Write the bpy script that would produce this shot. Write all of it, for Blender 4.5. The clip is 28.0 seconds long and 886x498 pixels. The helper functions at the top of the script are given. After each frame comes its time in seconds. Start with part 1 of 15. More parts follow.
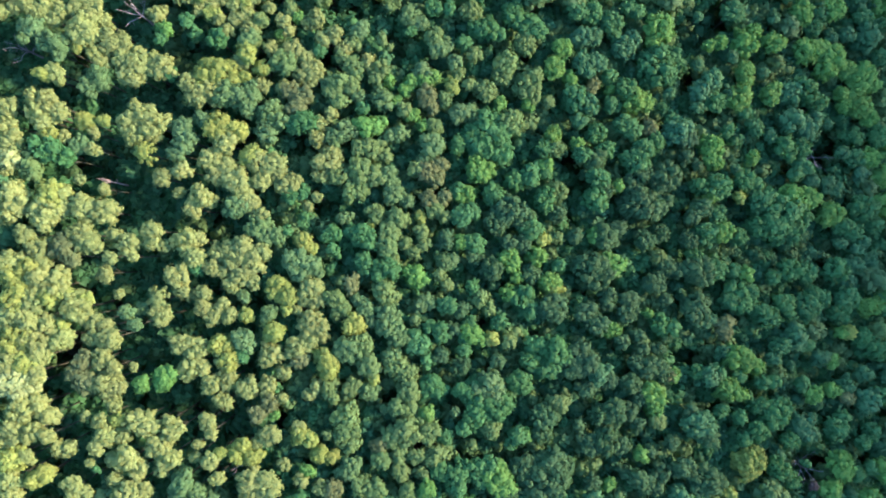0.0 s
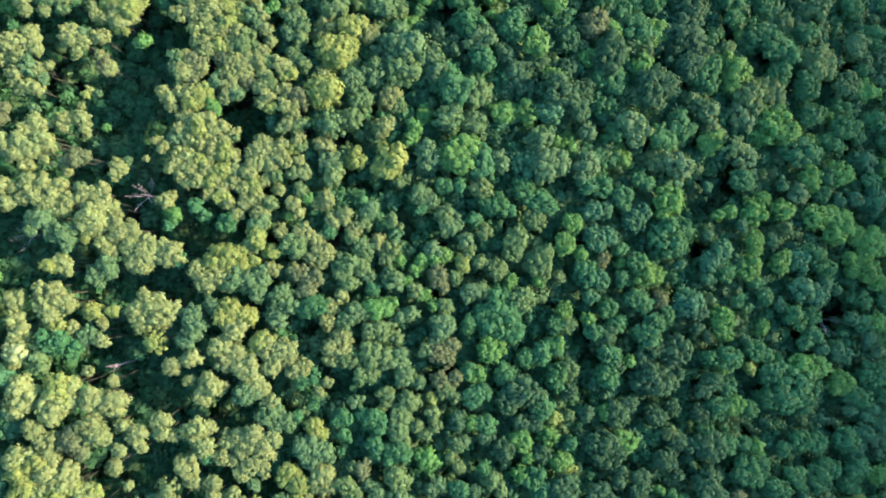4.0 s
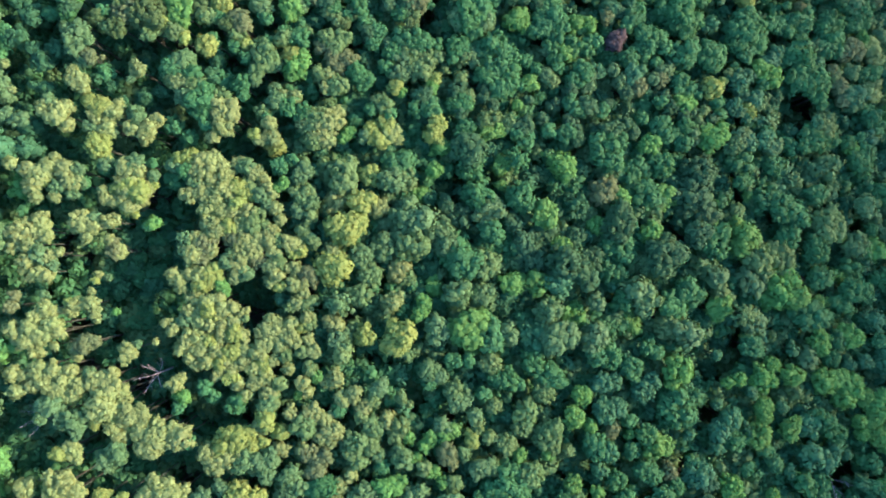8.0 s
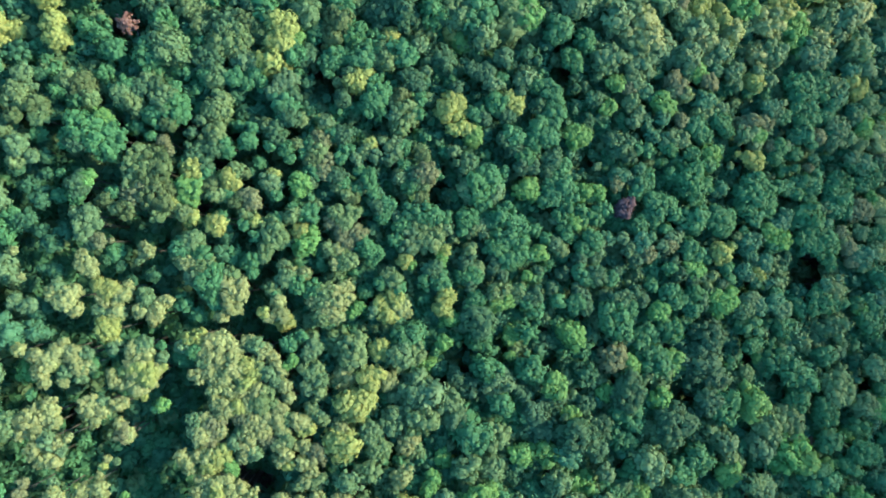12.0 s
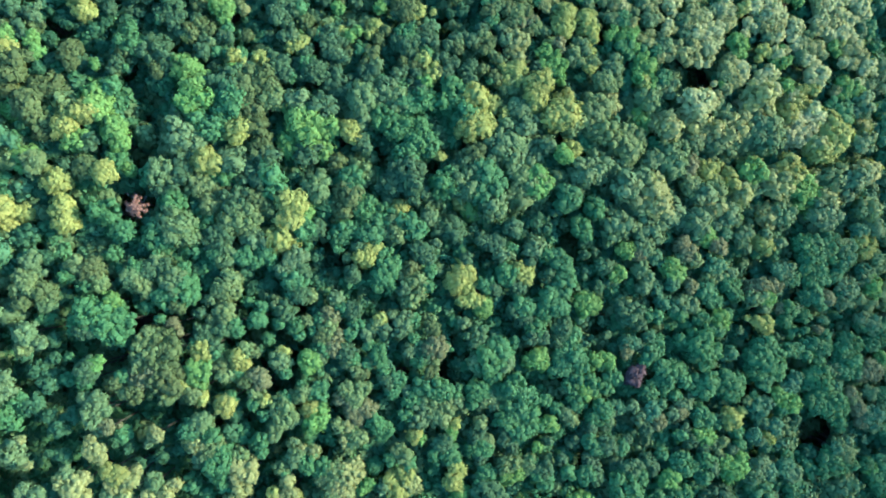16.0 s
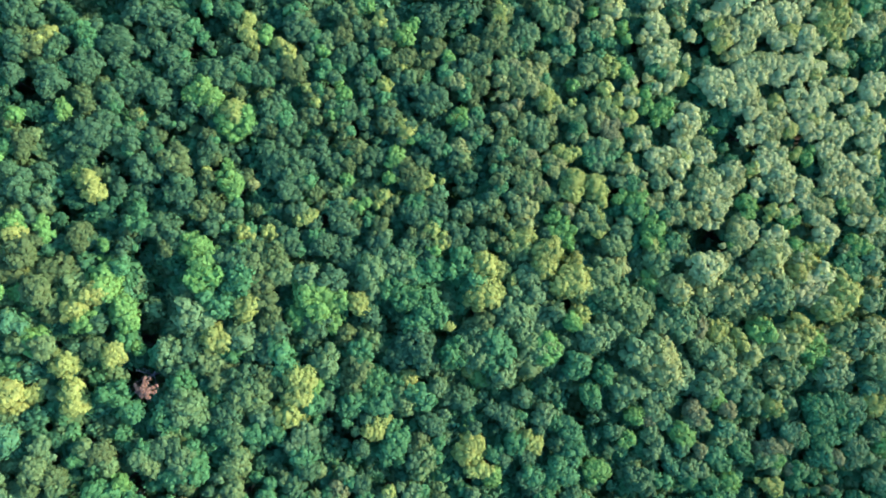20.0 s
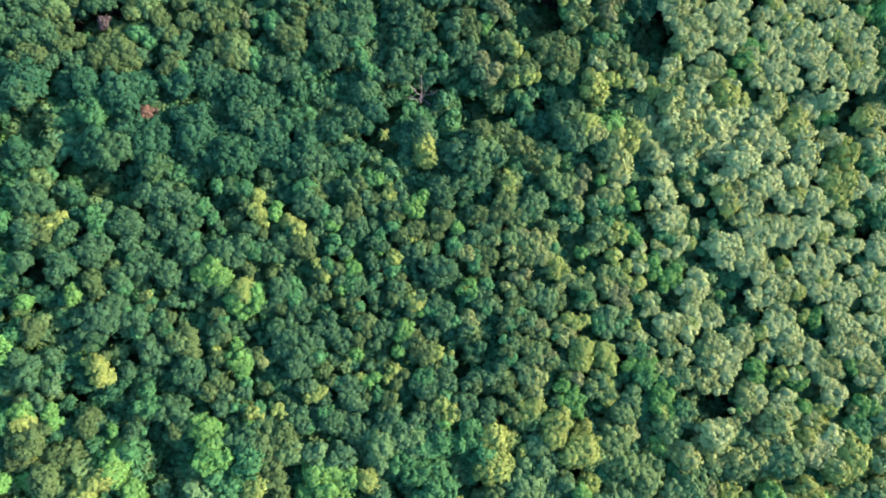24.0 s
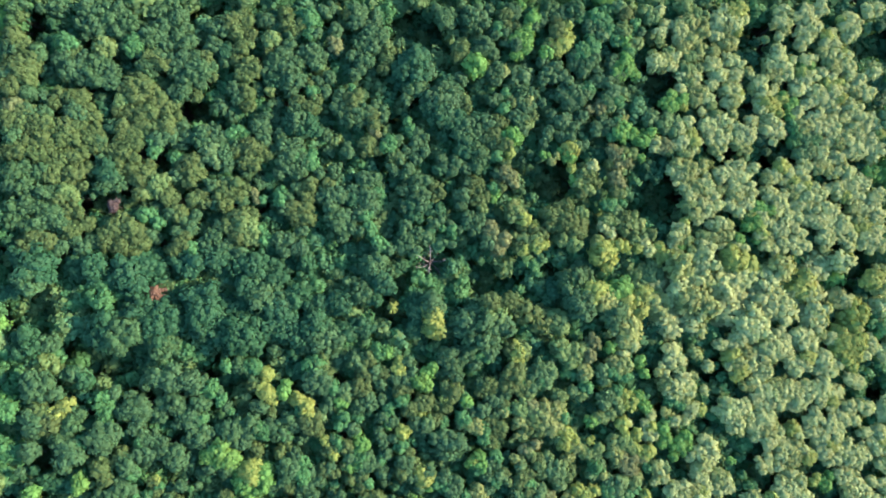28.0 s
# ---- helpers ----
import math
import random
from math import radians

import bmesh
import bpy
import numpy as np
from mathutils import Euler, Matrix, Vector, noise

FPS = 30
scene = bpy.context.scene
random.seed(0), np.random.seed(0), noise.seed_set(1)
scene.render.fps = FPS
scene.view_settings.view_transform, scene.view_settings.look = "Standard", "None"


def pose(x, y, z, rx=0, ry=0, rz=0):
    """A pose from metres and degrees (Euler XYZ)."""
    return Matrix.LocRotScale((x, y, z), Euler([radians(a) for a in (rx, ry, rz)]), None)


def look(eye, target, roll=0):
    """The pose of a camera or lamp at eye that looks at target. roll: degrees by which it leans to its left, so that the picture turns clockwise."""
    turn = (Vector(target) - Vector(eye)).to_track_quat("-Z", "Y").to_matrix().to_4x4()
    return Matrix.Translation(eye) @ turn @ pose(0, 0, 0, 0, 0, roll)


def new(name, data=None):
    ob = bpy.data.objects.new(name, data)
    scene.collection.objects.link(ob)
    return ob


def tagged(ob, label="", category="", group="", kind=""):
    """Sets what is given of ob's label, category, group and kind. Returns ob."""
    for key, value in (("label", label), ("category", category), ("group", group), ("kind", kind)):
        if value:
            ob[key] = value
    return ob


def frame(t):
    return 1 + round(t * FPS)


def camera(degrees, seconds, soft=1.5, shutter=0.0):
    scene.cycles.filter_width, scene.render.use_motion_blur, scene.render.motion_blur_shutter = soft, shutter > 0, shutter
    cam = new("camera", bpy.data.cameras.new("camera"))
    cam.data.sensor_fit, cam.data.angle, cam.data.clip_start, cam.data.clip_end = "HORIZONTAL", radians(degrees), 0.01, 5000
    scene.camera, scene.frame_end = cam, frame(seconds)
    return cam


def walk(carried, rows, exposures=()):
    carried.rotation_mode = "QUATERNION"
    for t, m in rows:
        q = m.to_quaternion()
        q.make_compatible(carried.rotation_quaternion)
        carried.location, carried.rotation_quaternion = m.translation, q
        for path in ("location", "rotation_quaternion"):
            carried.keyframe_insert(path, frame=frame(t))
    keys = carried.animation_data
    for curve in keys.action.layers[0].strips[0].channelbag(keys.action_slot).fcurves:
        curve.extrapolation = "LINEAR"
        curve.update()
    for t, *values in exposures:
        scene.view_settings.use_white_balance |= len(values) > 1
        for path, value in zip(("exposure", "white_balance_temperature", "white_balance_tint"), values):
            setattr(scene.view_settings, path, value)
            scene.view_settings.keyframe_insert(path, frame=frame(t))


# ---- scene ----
cam = camera(72, 28.0, soft=1.8)
# seconds, place and turn of the drone's camera, which looks straight down
PATH = [
    (0, 0.00, 0.00, 105.00, -0.28, 0.57, 0.19),
    (0.5, -0.45, 4.12, 104.98, -0.42, 0.45, 0.16),
    (1, -0.90, 8.05, 104.89, -0.45, 0.35, 0.11),
    (1.5, -1.19, 11.80, 104.83, -0.38, 0.31, 0.09),
    (2, -1.40, 15.62, 104.73, -0.36, 0.30, 0.06),
    (2.5, -1.70, 19.40, 104.72, -0.33, 0.27, 0.03),
    (3, -2.09, 23.08, 104.65, -0.25, 0.20, -0.02),
    (3.5, -2.53, 26.83, 104.54, -0.18, 0.08, -0.01),
    (5.5, -3.45, 41.75, 104.44, 0.01, 0.04, -0.06),
    (6, -3.68, 45.38, 104.47, 0.09, 0.03, -0.06),
    (6.5, -3.84, 49.14, 104.40, 0.11, 0.06, -0.12),
    (7, -4.03, 52.99, 104.43, 0.06, 0.07, -0.03),
    (7.5, -4.10, 56.80, 104.35, 0.06, 0.13, -0.04),
    (8, -4.13, 60.28, 104.38, 0.19, 0.22, -0.02),
    (8.5, -4.33, 63.73, 104.40, 0.37, 0.21, -0.01),
    (9, -4.52, 67.44, 104.38, 0.38, 0.20, -0.01),
    (9.5, -4.75, 71.16, 104.40, 0.41, 0.17, 0.02),
    (10, -4.88, 74.89, 104.36, 0.42, 0.20, -0.00),
    (10.5, -5.26, 78.81, 104.37, 0.37, 0.13, 0.00),
    (11, -5.49, 82.45, 104.36, 0.41, 0.12, 0.03),
    (11.5, -5.72, 86.33, 104.35, 0.36, 0.13, 0.02),
    (12, -5.99, 89.96, 104.30, 0.43, 0.10, 0.04),
    (12.5, -6.47, 93.39, 104.34, 0.62, -0.01, 0.01),
    (14.5, -7.23, 108.23, 104.37, 0.70, 0.03, -0.00),
    (15, -7.53, 111.83, 104.31, 0.79, -0.01, 0.01),
    (15.5, -7.81, 115.51, 104.31, 0.85, -0.07, 0.00),
    (16, -8.15, 119.14, 104.30, 0.94, -0.13, -0.00),
    (16.5, -8.35, 122.73, 104.34, 1.00, -0.14, -0.01),
    (17, -8.75, 126.37, 104.38, 1.07, -0.23, -0.05),
    (17.5, -8.90, 129.76, 104.42, 1.07, -0.23, -0.02),
    (18, -9.13, 133.69, 104.45, 1.12, -0.24, -0.01),
    (18.5, -9.06, 137.13, 104.50, 1.12, -0.13, -0.02),
    (19, -9.20, 141.10, 104.63, 1.13, -0.09, 0.02),
    (19.5, -9.38, 144.48, 104.66, 1.12, -0.10, 0.01),
    (20, -9.61, 148.25, 104.74, 1.25, -0.09, 0.01),
    (20.5, -9.83, 151.43, 104.77, 1.37, -0.12, -0.01),
    (21, -10.14, 155.19, 104.86, 1.53, -0.17, -0.01),
    (21.5, -10.45, 158.51, 104.89, 1.59, -0.22, 0.01),
    (23.5, -11.34, 173.39, 105.29, 1.77, -0.26, 0.01),
    (24, -11.64, 177.18, 105.44, 1.93, -0.30, -0.02),
    (24.5, -11.87, 180.59, 105.48, 1.99, -0.31, 0.02),
    (25, -12.05, 184.57, 105.59, 2.08, -0.30, -0.02),
    (25.5, -12.09, 187.86, 105.68, 2.20, -0.22, -0.03),
    (26, -12.15, 191.67, 105.89, 2.37, -0.16, -0.04),
    (26.5, -12.28, 194.86, 106.02, 2.51, -0.12, -0.07),
    (27, -12.63, 198.69, 106.07, 2.65, -0.18, -0.05),
    (27.5, -12.82, 202.06, 106.18, 2.71, -0.21, -0.04),
    (28, -13.17, 205.97, 106.35, 2.81, -0.27, -0.03),
]
walk(cam, [(t, pose(x, y, z, rx, ry, rz)) for t, x, y, z, rx, ry, rz in PATH],
     exposures=[(0, 2.65, 6050, 16), (8, 2.59, 5800, 15), (12, 2.62, 5450, 14), (16, 2.67, 5300, 13), (20, 2.66, 5550, 13), (24, 2.63, 5950, 13), (28, 2.7, 6200, 14)])

# ---- light: a low morning sun over the valley, and a clear sky ----
SUN_TURN, SUN_HEIGHT = 8.0, 21.0  # azimuth from +x towards +y, and elevation, in degrees
world = bpy.data.worlds.new("world")
scene.world = world
world.use_nodes = True
wn = world.node_tree
sky = wn.nodes.new("ShaderNodeTexSky")
sky.sky_type, sky.sun_disc = "NISHITA", False
sky.sun_elevation, sky.sun_rotation = radians(SUN_HEIGHT), radians(90 - SUN_TURN)
wn.links.new(sky.outputs["Color"], wn.nodes["Background"].inputs["Color"])
wn.nodes["Background"].inputs["Strength"].default_value = 0.15
sun = new("sun", bpy.data.lights.new("sun", "SUN"))
sun.data.energy, sun.data.angle, sun.data.color = 5.0, radians(5.0), (1.0, 0.53, 0.32)
sun.matrix_world = look(
    (math.cos(radians(SUN_TURN)) * 300, math.sin(radians(SUN_TURN)) * 300, math.tan(radians(SUN_HEIGHT)) * 300), (0, 0, 0))

# ---- materials ----
rng = np.random.default_rng(7)


def leaf_material(name, colour, glow, rough=0.75, spread=0.09):
    """Leaves: colour differs from tree to tree and from leaf to leaf; some light comes through."""
    m = bpy.data.materials.new(name)
    m.use_nodes = True
    n, links = m.node_tree.nodes, m.node_tree.links
    bsdf = n["Principled BSDF"]
    bsdf.inputs["Roughness"].default_value = rough
    bsdf.inputs["Specular IOR Level"].default_value = 0.12
    info, geo = n.new("ShaderNodeObjectInfo"), n.new("ShaderNodeNewGeometry")
    hsv = n.new("ShaderNodeHueSaturation")
    hsv.inputs["Color"].default_value = (*colour, 1)
    tree = n.new("ShaderNodeMapRange")
    tree.inputs["To Min"].default_value, tree.inputs["To Max"].default_value = 0.494, 0.506
    links.new(info.outputs["Random"], tree.inputs["Value"])
    links.new(tree.outputs["Result"], hsv.inputs["Hue"])
    leaf = n.new("ShaderNodeMapRange")
    leaf.inputs["To Min"].default_value, leaf.inputs["To Max"].default_value = 1 - spread, 1 + spread
    links.new(geo.outputs["Random Per Island"], leaf.inputs["Value"])
    shade = n.new("ShaderNodeMapRange")  # some trees are paler than others
    shade.inputs["From Min"].default_value, shade.inputs["From Max"].default_value = 0.0, 1.0
    shade.inputs["To Min"].default_value, shade.inputs["To Max"].default_value = 0.92, 1.08
    scatter_random = n.new("ShaderNodeMath")
    scatter_random.operation = "FRACT"
    spin = n.new("ShaderNodeMath")
    spin.operation = "MULTIPLY"
    spin.inputs[1].default_value = 37.7
    links.new(info.outputs["Random"], spin.inputs[0])
    links.new(spin.outputs["Value"], scatter_random.inputs[0])
    links.new(scatter_random.outputs["Value"], shade.inputs["Value"])
    both = n.new("ShaderNodeMath")
    both.operation = "MULTIPLY"
    links.new(leaf.outputs["Result"], both.inputs[0])
    links.new(shade.outputs["Result"], both.inputs[1])
    links.new(both.outputs["Value"], hsv.inputs["Value"])
    links.new(hsv.outputs["Color"], bsdf.inputs["Base Color"])
    through_leaf = n.new("ShaderNodeBsdfTranslucent")
    warm = n.new("ShaderNodeMix")
    warm.data_type, warm.blend_type = "RGBA", "MULTIPLY"
    warm.inputs["Factor"].default_value = 1.0
    links.new(hsv.outputs["Color"], warm.inputs["A"])
    warm.inputs["B"].default_value = (1.1, 1.12, 0.7, 1)
    links.new(warm.outputs["Result"], through_leaf.inputs["Color"])
    mix = n.new("ShaderNodeMixShader")
    mix.inputs["Fac"].default_value = glow * 0.75
    links.new(bsdf.outputs["BSDF"], mix.inputs[1])
    links.new(through_leaf.outputs["BSDF"], mix.inputs[2])
    links.new(mix.outputs["Shader"], n["Material Output"].inputs["Surface"])
    return m


LEAVES = {
    "lime": leaf_material("lime_leaves", (0.110, 0.192, 0.053), 0.41),
    "olive": leaf_material("olive_leaves", (0.055, 0.132, 0.050), 0.37),
    "pale": leaf_material("pale_leaves", (0.116, 0.200, 0.074), 0.44),
    "green": leaf_material("green_leaves", (0.026, 0.112, 0.044), 0.37),
    "bright_green": leaf_material("bright_green_leaves", (0.056, 0.176, 0.048), 0.44),
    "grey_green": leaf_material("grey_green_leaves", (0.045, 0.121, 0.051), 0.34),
    "blue_green": leaf_material("blue_green_leaves", (0.026, 0.106, 0.051), 0.31),
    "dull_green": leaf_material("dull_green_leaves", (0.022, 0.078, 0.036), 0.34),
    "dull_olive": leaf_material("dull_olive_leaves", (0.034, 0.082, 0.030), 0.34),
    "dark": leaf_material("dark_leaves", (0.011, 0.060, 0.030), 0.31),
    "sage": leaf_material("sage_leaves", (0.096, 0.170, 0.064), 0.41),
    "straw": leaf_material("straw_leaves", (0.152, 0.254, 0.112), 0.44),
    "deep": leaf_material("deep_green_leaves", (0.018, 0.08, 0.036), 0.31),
    "rust": leaf_material("rust_leaves", (0.060, 0.108, 0.048), 0.34),
    "withered": leaf_material("withered_leaves", (0.034, 0.036, 0.038), 0.17),
    "russet": leaf_material("russet_leaves", (0.092, 0.078, 0.058), 0.34),
}
WORDS = {"lime": "yellow-green", "olive": "olive-green", "pale": "pale green", "green": "mid-green", "bright_green": "fresh green",
         "grey_green": "greyish green", "blue_green": "bluish green", "deep": "dark green", "dull_green": "dull green", "dull_olive": "dull olive", "dark": "very dark green", "sage": "sage green", "straw": "straw-green", "rust": "brownish", "withered": "withered purple-brown", "russet": "reddish brown"}


def grain_material(name, low, high, scale, rough=0.9, bump=0.4):
    m = bpy.data.materials.new(name)
    m.use_nodes = True
    n, links = m.node_tree.nodes, m.node_tree.links
    bsdf = n["Principled BSDF"]
    bsdf.inputs["Roughness"].default_value = rough
    where = n.new("ShaderNodeTexCoord")
    fine, broad = n.new("ShaderNodeTexNoise"), n.new("ShaderNodeTexNoise")
    fine.inputs["Scale"].default_value, fine.inputs["Detail"].default_value = scale, 8
    broad.inputs["Scale"].default_value, broad.inputs["Detail"].default_value = scale / 14, 3
    add = n.new("ShaderNodeMath")
    add.operation = "ADD"
    half = n.new("ShaderNodeMath")
    half.operation = "MULTIPLY"
    half.inputs[1].default_value = 0.5
    ramp = n.new("ShaderNodeValToRGB")
    ramp.color_ramp.elements[0].position, ramp.color_ramp.elements[1].position = 0.35, 0.65
    ramp.color_ramp.elements[0].color, ramp.color_ramp.elements[1].color = (*low, 1), (*high, 1)
    relief = n.new("ShaderNodeBump")
    relief.inputs["Strength"].default_value = bump
    for tex in (fine, broad):
        links.new(where.outputs["Object"], tex.inputs["Vector"])
    links.new(fine.outputs["Fac"], add.inputs[0])
    links.new(broad.outputs["Fac"], add.inputs[1])
    links.new(add.outputs["Value"], half.inputs[0])
    links.new(half.outputs["Value"], ramp.inputs["Fac"])
    links.new(ramp.outputs["Color"], bsdf.inputs["Base Color"])
    links.new(fine.outputs["Fac"], relief.inputs["Height"])
    links.new(relief.outputs["Normal"], bsdf.inputs["Normal"])
    return m


BARK = grain_material("mossy_bark", (0.006, 0.018, 0.012), (0.016, 0.034, 0.023), 6.0)
DEAD_WOOD = grain_material("weathered_dead_wood", (0.06, 0.08, 0.09), (0.15, 0.18, 0.20), 5.0)
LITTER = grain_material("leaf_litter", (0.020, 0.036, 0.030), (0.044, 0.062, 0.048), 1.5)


# ---- the ground: a hillside falling into a valley ----
RIDGE_X = 400.0  # the hill across the valley, towards the sun
RIDGE_Y = (-600, -60, 60, 110, 165, 215, 300, 1700)
RIDGE_Z = (60, 136, 132, 121, 114, 75, 60, 50)  # it falls away to the north


def canopy(x, y):
    """Height of the treetops: the near slope, and beyond it the hill across the valley."""
    x, y = np.asarray(x, float), np.asarray(y, float)
    u, v = np.clip(x, -95, 95) / 70, (np.clip(y, -60, 265) - 110) / 130
    near = (-1.75 - 7.3 * u - 1.33 * v + 0.54 * u * u - 0.15 * u * v + 2.33 * v * v
            - 0.99 * u**3 + 1.27 * u * u * v + 1.77 * u * v * v - 1.63 * v**3)
    rise = np.clip((x - 95) / (RIDGE_X - 95), 0, 1)
    fall = np.clip((x - RIDGE_X) / 500, 0, 1)
    k = rise**1.6 * (1 - fall)
    return near + k * (np.interp(y, RIDGE_Y, RIDGE_Z) - near)


FLOOR = 18.0


def ground_height(x, y):
    return canopy(x, y) - FLOOR


def mesh_from(name, verts, faces, material=None, smooth=False):
    me = bpy.data.meshes.new(name)
    me.from_pydata(np.asarray(verts).tolist(), [], np.asarray(faces).tolist() if not isinstance(faces, list) else faces)
    if material:
        me.materials.append(material)
    if smooth:
        me.polygons.foreach_set("use_smooth", [True] * len(me.polygons))
    return me


def build_ground():
    def steps(a, b, fine):
        near = np.arange(a, b + 0.1, fine)
        far = np.array([20, 60, 150, 250, 400, 1000, 2500, 5000.0])
        return np.r_[a - far[::-1], near, b + far]
    xs, ys = steps(-100, 440, 10), steps(-70, 1000, 10)
    gx, gy = np.meshgrid(xs, ys)
    z = ground_height(gx, gy) + 0.35 * np.sin(gx * 0.31 + 0.5 * np.sin(gy * 0.17)) * np.cos(gy * 0.27)
    n, m = len(xs), len(ys)
    verts = np.stack([gx, gy, z], -1).reshape(-1, 3)
    i = (np.arange(m - 1)[:, None] * n + np.arange(n - 1)[None]).ravel()
    faces = np.stack([i, i + 1, i + n + 1, i + n], 1)
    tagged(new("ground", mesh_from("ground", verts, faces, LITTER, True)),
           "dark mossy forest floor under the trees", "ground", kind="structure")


build_ground()


# ---- trees ----
def sphere_points(n, up=-0.3):
    """Points on a unit sphere, above the height up."""
    z = rng.uniform(up, 1, n)
    a = rng.uniform(0, 2 * math.pi, n)
    s = np.sqrt(np.maximum(0, 1 - z * z))
    return np.stack([s * np.cos(a), s * np.sin(a), z], 1)


def leaves_at(centres, normals, size):
    """A pointed leaf spray at each place, facing roughly along its normal."""
    n = len(centres)
    normals = normals + rng.normal(0, 0.22, (n, 3))
    normals /= np.linalg.norm(normals, axis=1)[:, None]
    side = np.cross(normals, rng.normal(0, 1, (n, 3)))
    side /= np.linalg.norm(side, axis=1)[:, None] + 1e-9
    along = np.cross(normals, side)
    s = size * rng.uniform(0.65, 1.35, (n, 1))
    verts = np.stack([centres - along * s, centres + along * s * 0.6 + side * s * 0.75, centres + along * s * 0.6 - side * s * 0.75], 1)
    return verts.reshape(-1, 3), np.arange(3 * n).reshape(-1, 3)


BALL = bmesh.new()  # the leafless inner mass of a lobe
bmesh.ops.create_cube(BALL, size=1.4)
bmesh.ops.poke(BALL, faces=BALL.faces[:])
BALL_V = np.array([v.co.normalized() for v in BALL.verts])
BALL_F = np.array([[v.index for v in f.verts] for f in BALL.faces])
BALL.free()


def crown_arrays(radius, lobes, lobe_size, clump, per_clump, leaf, dome=0.85, open_rays=False, uneven=0.16):
    """A crown round the origin, its top at about dome * radius: lobes on a dome, leaf clumps on the lobes, leaves on the clumps."""
    vs, fs, count = [], [], 0

    def put(v, f):
        nonlocal count
        vs.append(v), fs.append(f + count)
        count += len(v)

    if open_rays:
        centres, sizes = [], []
        for k in range(lobes):
            a = 2 * math.pi * (k + rng.uniform(-0.3, 0.3)) / lobes
            reach = rng.uniform(0.75, 1.05)
            for q in np.linspace(0.1, 1, 4):
                centres.append((math.cos(a) * q * reach, math.sin(a) * q * reach, 0.75 - 0.6 * q * q + rng.uniform(-0.1, 0.1)))
                sizes.append(lobe_size * (1.1 - 0.45 * q))
        centres, sizes = np.array(centres) * radius, np.array(sizes) * radius
    else:
        p = sphere_points(lobes * 6, -0.3)
        keep = [0]
        while len(keep) < lobes:  # the candidate farthest from those kept, so that lobes spread out
            far = np.linalg.norm(p[:, None] - p[keep][None], axis=2).min(1) + rng.uniform(0, 0.15, len(p))
            keep.append(int(far.argmax()))
        p = p[keep]
        stretch = rng.uniform(0.72, 1.14, (lobes, 1))
        a, (f2, f3) = np.arctan2(p[:, 1], p[:, 0]), rng.uniform(0, 6.283, 2)
        outline = (1 + uneven * (np.sin(2 * a + f2) + 0.8 * np.sin(3 * a + f3)))[:, None] ** [1, 1, 0]
        centres = p * stretch * outline * [1, 1, dome] * (1 - lobe_size) * radius
        sizes = lobe_size * rng.uniform(0.55, 1.4, lobes) * radius
        put(BALL_V * [0.72 * radius, 0.72 * radius, 0.6 * radius * dome] + [0, 0, -0.12 * radius], BALL_F)
        n = int(9 * (radius / (3.2 * leaf)) ** 2)  # sprays that close the clefts between the lobes
        out = sphere_points(n, -0.35)
        put(*leaves_at(out * [0.8 * radius, 0.8 * radius, 0.74 * radius * dome] * rng.uniform(0.9, 1.04, (n, 1)), out, leaf * 1.2))
    for c, s in zip(centres, sizes):
        put(BALL_V * s * 0.82 + c, BALL_F)
        n = max(4, int(2.6 * (s / clump) ** 2))
        out = sphere_points(n, -0.35)
        spots = c + out * s * rng.uniform(0.82, 1.08, (n, 1))
        inside = np.zeros(n, bool)
        for c2, s2 in zip(centres, sizes):
            if c2 is not c:
                inside |= np.linalg.norm(spots - c2, axis=1) < s2 * 0.7
        spots, out = spots[~inside], out[~inside]
        if not len(spots):
            continue
        around = sphere_points(len(spots) * per_clump, -0.4)
        mid, way = np.repeat(spots, per_clump, 0), np.repeat(out, per_clump, 0)
        n_out = 0.45 * around + 0.95 * way + [0, 0, 0.2]
        put(*leaves_at(mid + around * clump * rng.uniform(0.5, 1.0, (len(mid), 1)), n_out, leaf))
    return np.concatenate(vs), np.concatenate(fs)


def limb_arrays(points, radii, sides=4):
    """A tapered, bent tube through the points."""
    points = np.asarray(points, float)
    vs, fs = [], []
    for k, (p, r) in enumerate(zip(points, radii)):
        d = points[min(k + 1, len(points) - 1)] - points[max(k - 1, 0)]
        d = d / (np.linalg.norm(d) + 1e-9)
        u = np.cross(d, (0.3, 1, 0.2))
        u /= np.linalg.norm(u)
        w = np.cross(d, u)
        a = np.arange(sides) * 2 * math.pi / sides
        vs.append(p + r * (np.cos(a)[:, None] * u + np.sin(a)[:, None] * w))
        if k:
            i, j = np.arange(sides), (np.arange(sides) + 1) % sides
            fs.append(np.stack([i, j, j + sides, i + sides], 1) + (k - 1) * sides)
    return np.concatenate(vs), np.concatenate(fs)


def joined(parts):
    vs, fs, n = [], [], 0
    for v, f in parts:
        vs.append(v), fs.append(f + n)
        n += len(v)
    return np.concatenate(vs), np.concatenate(fs)


